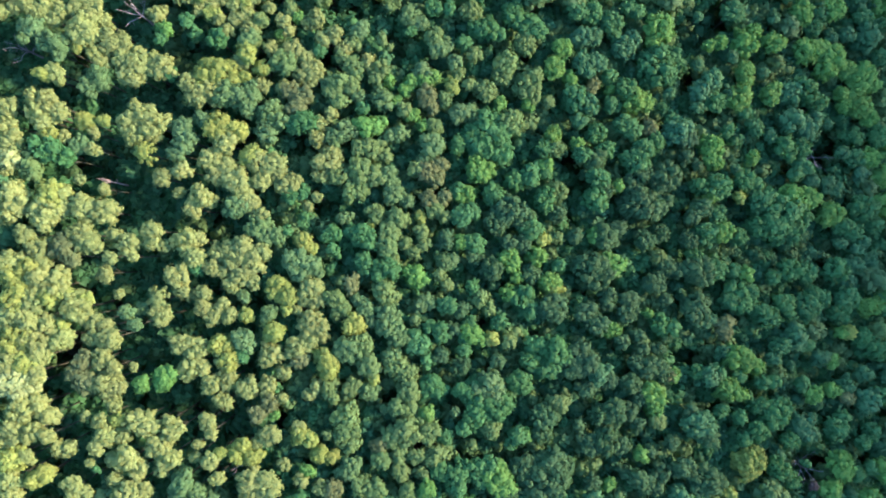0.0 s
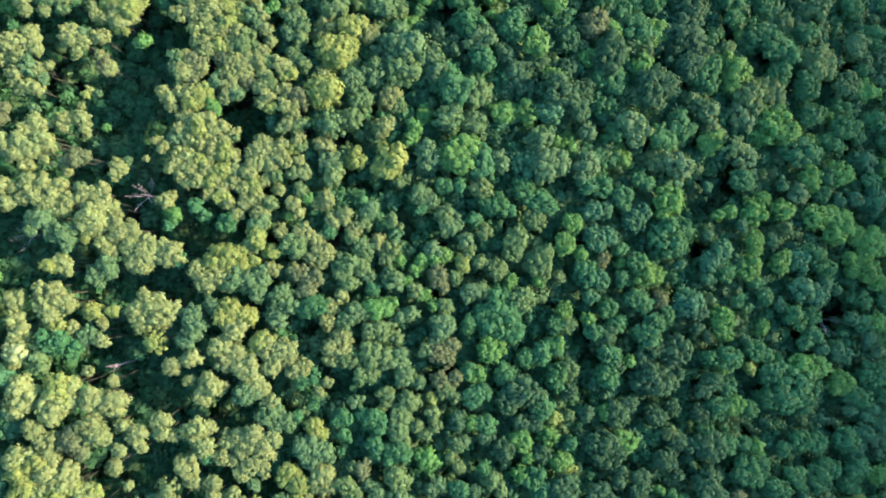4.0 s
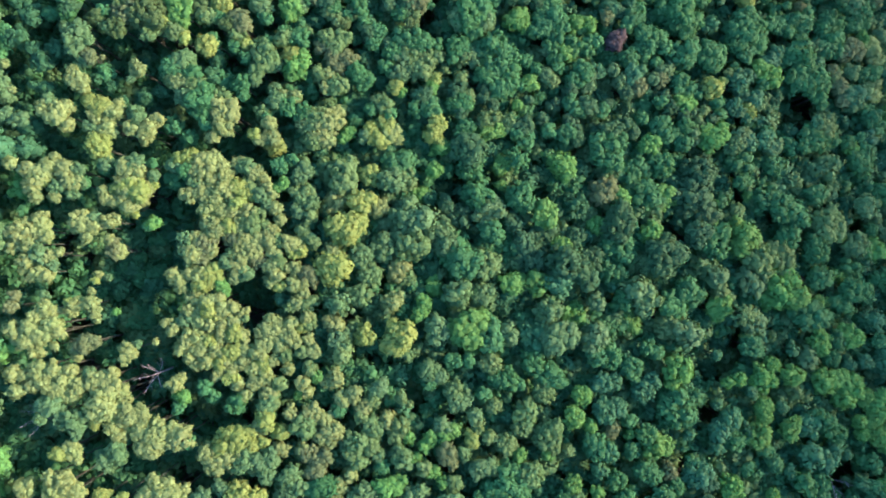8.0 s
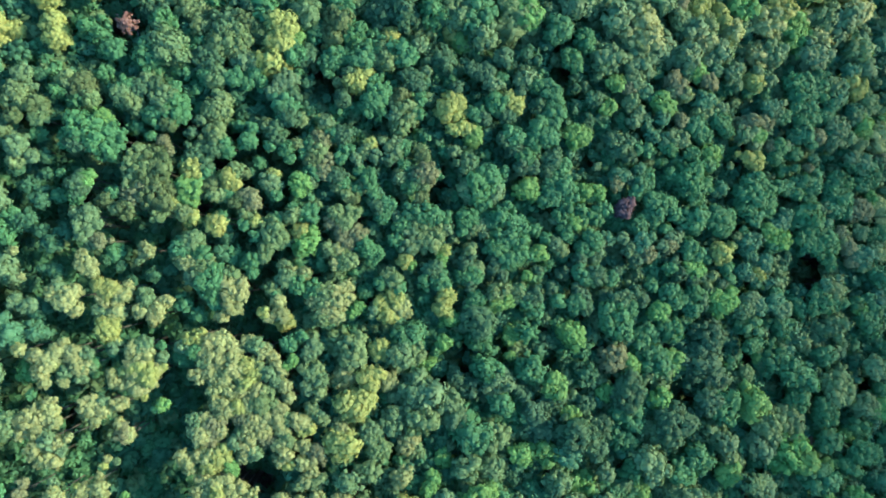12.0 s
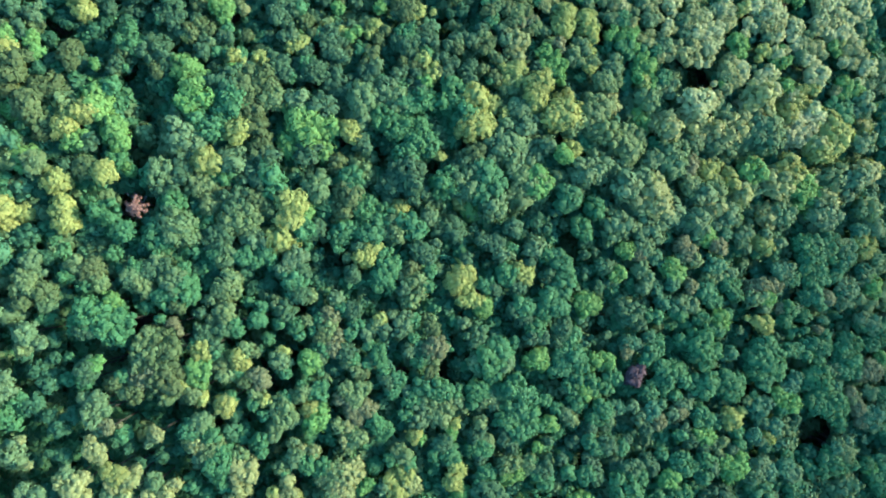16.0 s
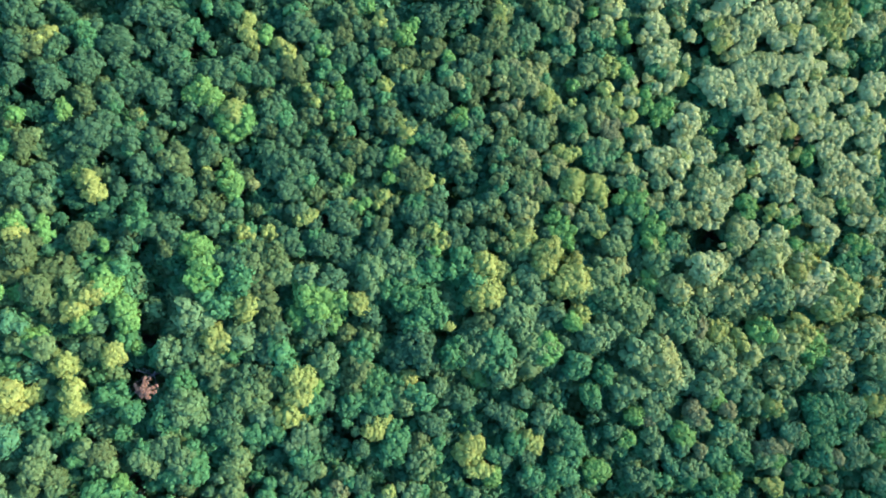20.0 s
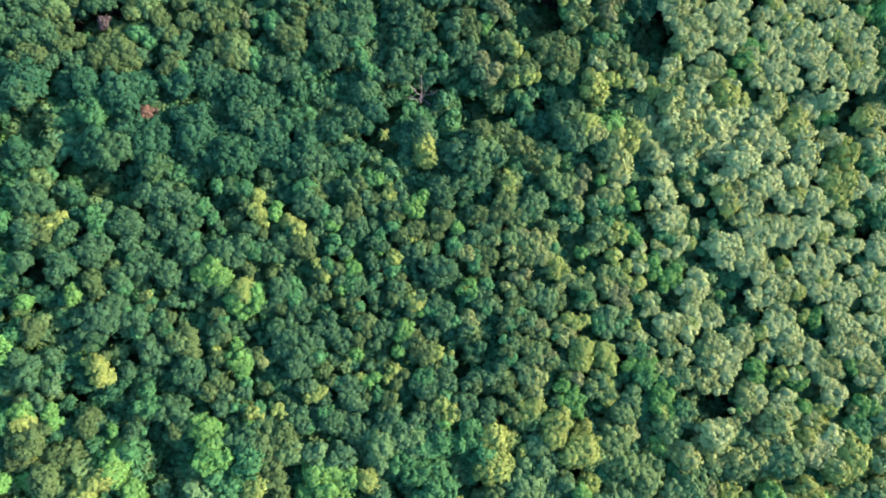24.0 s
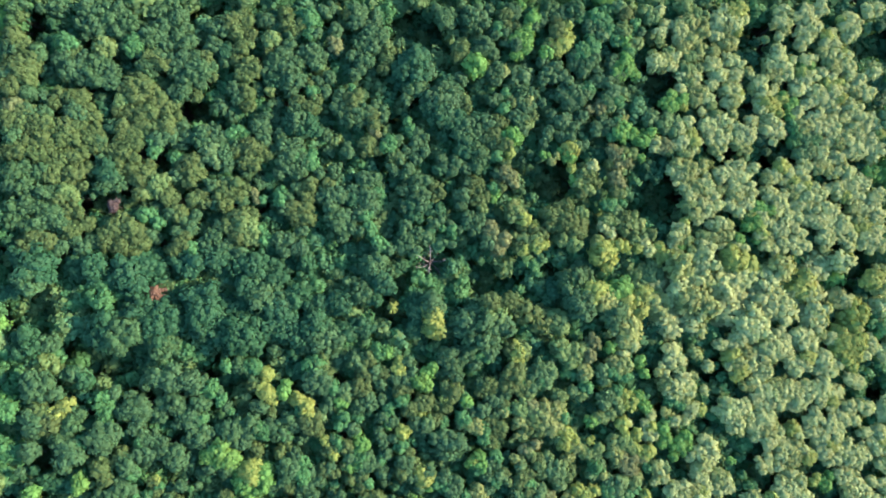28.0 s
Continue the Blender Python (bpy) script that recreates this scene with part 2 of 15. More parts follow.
def trunk_mesh(k):
    """A trunk of height 1 with limbs spreading into the crown above; sizes are scaled with the tree."""
    bend = rng.uniform(-0.02, 0.02, (5, 2))
    pts = [(b[0], b[1], z) for b, z in zip(bend, (0, 0.25, 0.5, 0.75, 0.98))]
    parts = [limb_arrays(pts, (0.024, 0.018, 0.015, 0.011, 0.004), 5)]
    for q in range(4):
        a, z = q * 1.57 + rng.uniform(-0.3, 0.3), rng.uniform(0.6, 0.82)
        reach = rng.uniform(0.07, 0.12)
        parts.append(limb_arrays([(0, 0, z), (math.cos(a) * reach * 0.5, math.sin(a) * reach * 0.5, z + 0.06),
                                  (math.cos(a) * reach, math.sin(a) * reach, z + 0.13)], (0.007, 0.004, 0.0015), 3))
    v, f = joined(parts)
    return mesh_from("trunk", v, f, BARK, True)


TRUNKS = [trunk_mesh(k) for k in range(4)]


def crown_set(count, radius, *shape, **more):
    made = []
    for _ in range(count):
        v, f = crown_arrays(radius, *shape, **more)
        made.append((float(np.percentile(np.hypot(v[:, 0], v[:, 1]), 96)), v, f))
    return made


SHAPES = {
    "oak": crown_set(6, 4.2, 30, 0.27, 0.5, 14, 0.27),
    "hickory": crown_set(6, 2.7, 15, 0.36, 0.46, 13, 0.25),
    "beech": crown_set(6, 2.7, 20, 0.3, 0.43, 12, 0.24),
    "maple": crown_set(6, 2.7, 12, 0.4, 0.46, 13, 0.25),
    "poplar": crown_set(6, 2.5, 11, 0.42, 0.42, 14, 0.22, 0.95),
    "linden": crown_set(6, 2.7, 34, 0.22, 0.4, 11, 0.22, uneven=0.06),
    "ash": crown_set(6, 2.8, 8, 0.24, 0.4, 9, 0.24, open_rays=True),
    "young": crown_set(8, 1.6, 9, 0.4, 0.36, 12, 0.2, uneven=0.14),
    "under": crown_set(6, 2.5, 5, 0.46, 0.8, 5, 0.44),
    "shrub": crown_set(5, 2.0, 3, 0.55, 1.0, 5, 0.5, 0.7),
    "edge": crown_set(5, 2.7, 8, 0.42, 0.58, 10, 0.28),
    "far": crown_set(4, 4.5, 4, 0.48, 2.2, 5, 1.15),
}
for plain, like in (("hornbeam", "linden"), ("chestnut", "hickory"), ("elm", "hickory"), ("birch", "beech"), ("cherry", "maple"), ("sycamore", "hickory"), ("walnut", "hickory")):
    SHAPES[plain] = SHAPES[like]
CROWNS = {kind: [mesh_from("crown", v, f, LEAVES["green"]) for _, v, f in made] for kind, made in SHAPES.items() if kind not in ("under", "shrub", "edge", "far", "young")}
NAMES = {
    "oak": ("oak_tree", "broad lobed {} crown of an oak in the canopy"),
    "hickory": ("hickory_tree", "rounded {} crown of a hickory in the canopy"),
    "chestnut": ("chestnut_tree", "narrow {} crown of a young chestnut in the canopy"),
    "beech": ("beech_tree", "finely clumped {} crown of a beech in the canopy"),
    "linden": ("linden_tree", "small {} crown of a linden in the canopy"),
    "hornbeam": ("hornbeam_tree", "dark dense {} crown of a hornbeam in the canopy"),
    "elm": ("elm_tree", "full {} crown of an elm in the canopy"),
    "birch": ("birch_tree", "light {} crown of a birch in the canopy"),
    "cherry": ("cherry_tree", "small round {} crown of a wild cherry"),
    "sycamore": ("sycamore_tree", "full {} crown of a young sycamore"),
    "walnut": ("walnut_tree", "thinning {} crown of a withering tree in the canopy"),
    "maple": ("maple_tree", "dense dome-shaped {} crown of a maple in the canopy"),
    "poplar": ("poplar_tree", "bright {} crown of a poplar in the canopy"),
    "ash": ("ash_tree", "open feathery {} crown of an ash with spreading limbs"),
}


# openings in the canopy
GAPS = []


def gap(x, y, r): GAPS.append((x, y, r))


gap(-53.4,57.5,2.5)
gap(-52.9,49.4,2.3)
gap(-51.5,38.1,1.9)
gap(-66.6,61.6,1.9)
gap(-60.0,47.6,1.7)
gap(-50.3,63.2,1.3)
gap(-75.1,68.0,1.7)
gap(-74.7,54.6,1.3)
gap(-51.7,75.6,1.1)
gap(-38.3,52.7,1.5)
gap(-36.4,48.4,1.2)
gap(-55.7,63.6,1.5)
gap(-63.6,57.9,1.5)
gap(-60.1,54.2,1.5)
gap(-55.2,53.2,1.9)
gap(-67.4,54.2,1.3)
gap(-66.9,43.4,1.1)
gap(-52.4,-3.6,3)
gap(-38.8,-32.2,3)
gap(-57.4,-28.9,1.9)
gap(-65.6,25,2.4)
gap(-56.2,17.8,2.8)
gap(-55.1,13.3,3.4)
gap(-54.1,9.8,3.4)
gap(-45.8,24.5,2.4)
gap(-75.5,31.5,2.3)
gap(-9.9,35.3,2.5)
gap(-21.9,6.4,2.4)
gap(22.1,14.4,2.3)
gap(22.8,11.2,2.1)
gap(47.2,40.5,3.7)
gap(43.1,31,1.9)
gap(41.4,-19.6,2.1)
gap(0.6,-25.7,1.8)
gap(-10.4,-25.8,1.8)
gap(-48.8,-16.4,2.8)
gap(-51.7,-12.4,1.4)
gap(-46.6,-26.6,2.4)
gap(-65.2,-32.1,1.7)
gap(-56.3,-34.6,1.4)
gap(-64,-39.7,2.3)
gap(71.2,19.7,1.8)
gap(49.5,45.6,1.7)
gap(-77.5,67.8,1.9)
gap(-4,70.8,2.3)
gap(13,70.4,1.9)
gap(38.3,63.7,2.4)
gap(44.9,39.1,2.6)
gap(67.5,59.5,2.7)
gap(74.5,49.6,2)
gap(-65.1,104.8,2)
gap(-74.1,88.1,2.5)
gap(-59.7,94,2.6)
gap(-53.2,109.3,1.8)
gap(-57.6,87.3,2)
gap(-8,101,1.9)
gap(62.5,86.8,3.8)
gap(47.9,106.6,1.5)
gap(19.9,105.8,2.6)
gap(-26.8,119.3,2.7)
gap(51,70.2,1.8)
gap(4.4,72.8,1.5)
gap(-19.5,49,1.4)
gap(60.9,106.4,1.6)
gap(-83,201.2,2.7)
gap(-74.2,193.7,2.6)
gap(-68,192.8,3.4)
gap(-52.1,190.9,2)
gap(-50.2,184.5,1.8)
gap(-66.6,165.3,1.8)
gap(-80,176.5,1.7)
gap(-23.6,201.3,2.9)
gap(-20,205.2,2.1)
gap(-5.1,206.9,2.4)
gap(-0.8,178.4,1.5)
gap(66.6,209,3.2)
gap(65.4,203.3,1.8)
gap(58.3,180.9,1.8)
gap(38.5,188.5,2.4)
gap(45,170.6,2.4)
gap(69.2,184.9,2)
gap(40.2,151.8,3.5)
gap(13.2,140.2,1.9)
gap(-18.7,136.6,2.1)
gap(-10.2,135.6,1.9)
gap(15.4,121.2,2.8)
gap(-60,149.5,2.2)
gap(-58.9,136.8,2.6)
gap(-55.6,171.1,1.4)
gap(-42.1,167.3,1.2)
gap(25.7,187.6,1.5)
gap(-29.1,170,1.2)
gap(18.6,129.1,1.7)
gap(-81.2,249.2,2.8)
gap(-56.7,253.2,1.7)
gap(-52.5,255,1.7)
gap(-86.9,212.2,1.5)
gap(-82.5,200,2.7)
gap(-78.4,200.4,2)
gap(-71.9,218.9,2.2)
gap(-56.2,235.1,2.1)
gap(-53.4,234.1,1.5)
gap(-45.7,245.4,1.5)
gap(-17.9,251.9,3.9)
gap(-14.1,250,2.6)
gap(-21.1,234.1,1.9)
gap(6.6,225,4.2)
gap(3.3,227.1,2.2)
gap(-5.5,204.2,3)
gap(6.5,207.3,2)
gap(28.3,242.7,3.4)
gap(28,221.3,4.7)
gap(24.5,219.6,2.7)
gap(48.2,252.8,2.7)
gap(74.4,252.1,3.9)
gap(40.8,229.3,2)
gap(50.1,229.8,1.6)
gap(68.8,208.6,2.7)
gap(65.1,203.9,2.3)
gap(67.3,260.3,2.1)
gap(-1.2,205.3,2.2)
gap(-10.9,210.7,1.5)
gap(61.6,212,1.1)
gap(-63.8,226.7,1.2)
gap(41.8,40.1,2.1)
gap(21.5,5.6,1.5)
gap(-52.8,-19.3,2.1)
gap(-35.7,-29.2,1.9)
gap(-61,30.1,2.3)
gap(-54.2,23.2,1.9)
gap(-72.3,28.3,2.3)
gap(-26.7,16.5,1.7)
gap(67.2,0.8,1.3)
gap(-17.4,40.9,2.1)
gap(-61.4,-29.3,1.5)
gap(74.9,65.1,1.9)
gap(57.4,65.4,1.3)
gap(-70.3,101.9,1.5)
gap(-7.7,160.2,2.1)
gap(-8.2,162.8,1.3)
gap(-72.4,158,2.1)
gap(-58.5,146.7,2.3)
gap(-58.9,142.9,2.1)
gap(-76.9,177.4,1.3)
gap(50,116.6,1.5)
gap(13.3,123,1.5)
gap(-21.3,198.5,1.9)
gap(-62.2,162.7,1.3)
gap(44.5,250.8,1.9)
gap(68.9,251.4,2.7)
gap(-68.5,217.4,1.5)
gap(14.8,177.5,1.3)
gap(-83.8,211,1.5)
gap(-36.1,-38.0,2.5)
gap(63.6,-39.6,2.5)
gap(-57.7,10.7,2.5)
gap(68.3,16.9,2.5)
gap(-71.3,32.7,2.5)
gap(-52.1,39.4,2.5)
gap(-59.5,128.7,2.5)
gap(-15.0,208.9,2.5)
holes = np.array(GAPS)


def beside_gaps(x, y, r):
    """The size that an opening beside it leaves a crown; 0 within the opening."""
    far = np.hypot(holes[:, 0] - x, holes[:, 1] - y)
    if (far < 0.5 * holes[:, 2]).any():
        return 0
    return max(0.6 * r, min(r, float((far - 0.7 * holes[:, 2]).min())))


LOW, YOUNG, STANDING = {}, {}, []


def tree(kind, x, y, r, lift, tone):
    """One standing tree: its crown is r wide from the stem, its top lies lift above the general canopy."""
    base, top = float(ground_height(x, y)), float(canopy(x, y)) + lift + rng.normal(0, 0.15)
    r = beside_gaps(x, y, r)
    if not r:
        return
    name, words = NAMES[kind]
    STANDING.append((x, y, r))
    thing = new(name)
    thing.empty_display_size = 0.5
    thing.location = (x, y, base)
    k = int(rng.integers(0, 6))
    size, me = SHAPES[kind][k][0], CROWNS[kind][k]
    s = (1.12 if y < 40 else 1.06 if y < 79 else 1.13) * r / size  # broader crowns in the old stand
    height = top - base
    crown = new("crown", me)
    crown.parent = thing
    deep = rng.uniform(0.8, 1.15)
    crown.location = (0, 0, height - 0.81 * r * deep)
    crown.rotation_euler = (rng.uniform(-0.16, 0.16), rng.uniform(-0.16, 0.16), rng.uniform(0, 6.283))
    wide = rng.uniform(0.93, 1.08)  # no crown is quite round
    crown.scale = (s * wide, s / wide * rng.uniform(0.96, 1.06), s * deep)
    crown.material_slots[0].link = "OBJECT"
    crown.material_slots[0].material = LEAVES[tone]
    trunk = new("trunk", TRUNKS[k % 4])
    trunk.parent = thing
    girth = height * (0.32 + 0.08 * r)
    trunk.scale = (girth, girth, height - 0.5 * r)
    trunk.rotation_euler = (0, 0, rng.uniform(0, 6.283))
    tagged(thing, words.format(WORDS[tone]), "tree", name.replace("_", " ") + "s of the wood")


def oak(x, y, r, lift, tone): tree("oak", x, y, r, lift, tone)
def hickory(x, y, r, lift, tone): tree("hickory", x, y, r, lift, tone)
def beech(x, y, r, lift, tone): tree("beech", x, y, r, lift, tone)
def maple(x, y, r, lift, tone): tree("maple", x, y, r, lift, tone)
def poplar(x, y, r, lift, tone): tree("poplar", x, y, r, lift, tone)
def ash(x, y, r, lift, tone): tree("ash", x, y, r, lift, tone)
def hornbeam(x, y, r, lift, tone): tree("hornbeam", x, y, r, lift, tone)
def linden(x, y, r, lift, tone): tree("linden", x, y, r, lift, tone)
def chestnut(x, y, r, lift, tone): tree("chestnut", x, y, r, lift, tone)
def birch(x, y, r, lift, tone): tree("birch", x, y, r, lift, tone)
def cherry(x, y, r, lift, tone): tree("cherry", x, y, r, lift, tone)
def sycamore(x, y, r, lift, tone): tree("sycamore", x, y, r, lift, tone)
def elm(x, y, r, lift, tone): tree("elm", x, y, r, lift, tone)
def walnut(x, y, r, lift, tone): tree("walnut", x, y, r, lift, tone)


def young(x, y, r, tone, lift=0.0):
    """A small tree among the others, kept for the joined young wood; the wider its crown, the higher it reaches."""
    top = float(canopy(x, y)) + 0.8 * r - 1.4 + lift
    r = beside_gaps(x, y, r)
    if r:
        STANDING.append((x, y, r))
        YOUNG.setdefault(tone, []).append((x, y, top, 1.1 * r))


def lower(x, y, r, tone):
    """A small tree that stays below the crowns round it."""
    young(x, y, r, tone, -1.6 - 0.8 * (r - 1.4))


def under(x, y, r, lift, tone):
    """A low tree of the understorey, kept for the joined undergrowth."""
    LOW.setdefault(tone, []).append((x, y, float(canopy(x, y)) + lift, r))


def dead(x, y, r, lift, tone):
    """A standing dead tree with bare forked limbs."""
    base, height = float(ground_height(x, y)), FLOOR + lift
    thing = new("dead_tree")
    thing.location = (x, y, base)
    part = new("trunk", mesh_from("trunk", *limb_arrays([(0, 0, 0), (0.1, 0, height * 0.5), (0, 0.1, height * 0.8)], (0.26, 0.2, 0.11), 7), DEAD_WOOD, True))
    part.parent = thing
    for q in range(7):
        a, z = q * 0.9 + rng.uniform(-0.3, 0.3), height * rng.uniform(0.6, 0.82)
        reach, rise = r * rng.uniform(0.6, 1.35), height * rng.uniform(0.1, 0.24)
        way = np.array([math.cos(a), math.sin(a), 0])
        pts = [np.array([0, 0.08, z]) + way * reach * u + [0, 0, rise * u] + rng.normal(0, 0.22, 3) * u for u in (0, 0.35, 0.7, 1)]
        parts = [limb_arrays(pts, (0.085, 0.06, 0.04, 0.015), 5)]
        for u in (0.4, 0.55, 0.7, 0.85):
            p = pts[0] + (pts[3] - pts[0]) * u
            turn = a + rng.choice((-1, 1)) * rng.uniform(0.5, 0.9)
            tip = p + np.array([math.cos(turn), math.sin(turn), 0.35]) * reach * 0.45 * (1.2 - u)
            parts.append(limb_arrays([p, (p + tip) / 2 + rng.normal(0, 0.05, 3), tip], (0.04, 0.026, 0.01), 3))
        limb = new("limb", mesh_from("limb", *joined(parts), DEAD_WOOD, True))
        limb.parent = thing
    tagged(thing, "standing dead tree with bare pale forked limbs", "tree", "dead trees of the wood")


dead(-36.1,-38.0,0.9,-2.4,"bare")
dead(63.6,-39.6,3.0,-0.5,"bare")
dead(-57.7,10.7,0.7,-0.6,"bare")
dead(68.3,16.9,3.1,-0.5,"bare")
dead(-71.3,32.7,2.4,-0.1,"bare")
dead(-53.1,39.4,2.4,0.4,"bare")
dead(-59.5,128.7,1.9,-2.0,"bare")
dead(-15.0,208.9,2.6,0.0,"bare")
under(-60.9,57.2,2.6,-8.5,"deep")
under(-59.0,59.2,2.0,-8.5,"green")
under(-69.1,57.2,1.8,-8.5,"green")
under(-61.8,53.2,2.0,-8.5,"deep")
under(-59.8,47.3,2.0,-8.5,"green")
under(-75.0,54.2,1.6,-8.5,"deep")
under(-63.5,41.3,1.8,-8.5,"green")
under(-62.1,42.3,1.6,-8.5,"green")
under(-57.6,65.2,1.6,-8.5,"green")
under(-54.3,71.3,1.6,-8.5,"deep")
under(-54.8,68.3,1.6,-8.5,"deep")
under(-76.3,68.9,1.4,-8.5,"green")
under(-70.5,68.0,1.2,-8.5,"green")
under(-53.2,41.2,1.4,-8.5,"green")
under(-58.5,55.2,1.8,-8.5,"green")
under(-64.0,44.3,1.4,-8.5,"deep")
under(-56.6,52.2,1.4,-8.5,"deep")
under(-66.0,61.2,1.4,-8.5,"green")
walnut(-74.2,74.5,1.3,-0.3,"pale")
sycamore(-71.6,73.6,1.8,0.2,"sage")
chestnut(-69.9,72.7,2.0,0.3,"pale")
hickory(-70.8,70.9,1.6,0.0,"pale")
poplar(-68.3,74.2,1.6,0.0,"pale")
young(-68.8,71.9,1.3,"lime")
young(-70.5,69.2,1.1,"sage")
young(-67.6,75.2,1.1,"sage")
sycamore(-66.2,73.8,1.6,0.0,"sage")
birch(-64.6,73.4,1.5,-0.2,"grey_green")
birch(-65.3,71.5,1.8,0.2,"sage")
young(-64.2,71.6,1.3,"grey_green")
sycamore(-67.1,71.0,1.5,-0.2,"grey_green")
young(-67.6,69.2,1.1,"sage")
young(-65.1,69.7,1.1,"grey_green")
lower(-64.0,71.6,1.1,"green")
lower(-73.2,66.8,1.5,"green")
hickory(-72.8,63.2,1.8,0.2,"sage")
hickory(-71.1,63.6,2.0,0.3,"pale")
sycamore(-69.5,64.1,1.6,0.0,"pale")
young(-68.8,62.8,1.3,"sage")
young(-69.7,66.0,1.1,"pale")
young(-73.7,61.4,1.3,"pale")
cherry(-71.5,61.4,1.8,0.2,"sage")
sycamore(-69.9,60.0,1.8,0.2,"grey_green")
cherry(-68.3,59.6,1.6,0.0,"sage")
young(-66.7,60.1,1.3,"sage")
young(-67.9,58.2,1.3,"grey_green")
young(-66.4,60.5,0.9,"sage")
young(-71.7,58.7,1.3,"pale")
hickory(-69.9,56.9,1.6,0.0,"pale")
young(-68.8,56.4,1.3,"pale")
young(-71.3,55.9,0.9,"pale")
young(-72.2,57.3,0.9,"sage")
chestnut(-63.2,64.7,1.8,0.2,"sage")
hickory(-62.0,64.3,1.5,-0.2,"pale")
young(-62.9,62.4,1.1,"sage")
young(-64.2,65.2,1.3,"pale")
young(-63.4,66.1,1.1,"pale")
young(-61.7,65.7,1.1,"grey_green")
young(-64.7,63.8,0.7,"pale")
walnut(-58.5,60.6,1.7,0.0,"rust")
walnut(-57.7,60.2,1.3,-0.3,"pale")
young(-59.1,62.0,1.1,"pale")
birch(-59.4,65.2,1.5,-0.2,"sage")
young(-60.0,74.9,1.3,"grey_green")
lower(-60.6,74.1,1.3,"green")
sycamore(-56.9,74.1,1.7,0.0,"sage")
chestnut(-55.6,75.0,1.7,0.0,"grey_green")
birch(-56.0,72.7,1.7,0.0,"pale")
cherry(-57.3,71.7,1.5,-0.2,"sage")
young(-54.8,73.7,1.3,"sage")
chestnut(-52.5,74.7,1.5,-0.2,"green")
young(-51.7,75.7,1.1,"green")
young(-52.6,72.8,1.1,"grey_green")
poplar(-55.9,70.8,1.9,0.2,"lime")
poplar(-54.6,69.9,1.9,0.2,"lime")
poplar(-56.8,69.4,1.7,0.0,"pale")
poplar(-56.0,67.6,1.5,-0.2,"pale")
young(-54.3,68.6,1.1,"pale")
young(-53.4,70.5,1.3,"pale")
young(-58.3,70.4,1.1,"lime")
young(-56.9,67.1,1.1,"lime")
young(-52.6,71.0,0.9,"lime")
young(-58.7,68.5,1.1,"pale")
young(-60.0,68.9,1.1,"pale")
young(-60.5,70.3,0.9,"sage")
young(-55.3,66.3,0.7,"lime")
young(-52.5,64.9,1.3,"bright_green")
young(-53.5,64.4,0.9,"green")
poplar(-48.6,75.7,1.5,-0.2,"lime")
poplar(-46.8,76.2,1.5,-0.2,"lime")
birch(-44.9,75.3,1.9,0.2,"pale")
cherry(-43.2,75.4,1.9,0.2,"pale")
sycamore(-41.8,74.5,1.7,0.0,"pale")
linden(-44.0,73.4,2.1,0.3,"sage")
chestnut(-41.3,72.6,1.9,0.2,"pale")
birch(-45.8,73.4,1.9,0.2,"sage")
maple(-47.7,73.8,1.7,0.0,"green")
lower(-49.9,72.5,1.7,"green")
cherry(-43.1,71.6,1.9,0.2,"pale")
poplar(-40.9,70.7,1.7,0.0,"pale")
poplar(-39.1,71.2,1.9,0.2,"lime")
poplar(-37.7,69.8,1.5,-0.2,"lime")
sycamore(-40.0,68.8,1.7,0.0,"pale")
linden(-42.7,69.2,1.9,0.2,"pale")
chestnut(-45.0,70.1,1.7,0.0,"sage")
young(-46.8,69.7,1.3,"pale")
young(-47.8,69.7,0.9,"pale")
poplar(-39.1,68.4,1.5,-0.2,"lime")
young(-37.3,71.3,1.1,"olive")
cherry(-39.1,75.0,1.5,-0.2,"sage")
sycamore(-37.7,74.6,1.7,0.0,"grey_green")
linden(-36.4,73.7,1.5,-0.2,"sage")
young(-35.0,72.7,1.3,"pale")
young(-34.6,71.3,1.3,"pale")
young(-35.5,69.9,1.3,"grey_green")
young(-34.5,68.5,1.3,"grey_green")
young(-33.1,67.5,1.3,"sage")
young(-32.2,65.6,1.1,"sage")
young(-33.6,69.9,1.1,"sage")
walnut(-44.0,67.3,1.9,0.2,"pale")
linden(-41.8,66.9,1.7,0.0,"pale")
chestnut(-40.0,66.9,1.7,0.0,"sage")
elm(-37.7,67.0,1.7,0.0,"sage")
birch(-35.9,66.5,1.5,-0.2,"olive")
cherry(-44.0,65.0,1.7,0.0,"pale")
sycamore(-42.2,64.0,1.9,0.2,"sage")
poplar(-40.4,64.5,1.7,0.0,"lime")
walnut(-43.6,62.6,1.3,-0.3,"pale")
walnut(-38.6,64.6,1.7,0.0,"pale")
walnut(-36.7,64.6,1.9,0.2,"olive")
walnut(-34.9,64.6,1.7,0.0,"olive")
walnut(-33.6,63.7,1.5,-0.2,"sage")
walnut(-32.7,62.3,1.3,-0.3,"olive")
walnut(-38.1,62.2,1.9,0.2,"pale")
walnut(-36.3,62.2,1.9,0.2,"sage")
walnut(-34.5,62.2,1.7,0.0,"sage")
walnut(-40.0,62.2,1.5,-0.2,"rust")
linden(-38.6,59.8,1.7,0.0,"sage")
walnut(-36.7,60.3,1.7,0.0,"sage")
beech(-40.0,59.8,1.5,-0.2,"grey_green")
young(-40.9,58.4,1.3,"grey_green")
elm(-39.0,57.5,1.7,0.0,"sage")
young(-37.7,56.5,1.3,"grey_green")
young(-39.5,56.0,1.3,"sage")
young(-36.3,58.4,1.1,"rust")
young(-35.0,58.4,1.0,"rust")
sycamore(-45.4,62.1,1.5,-0.2,"sage")
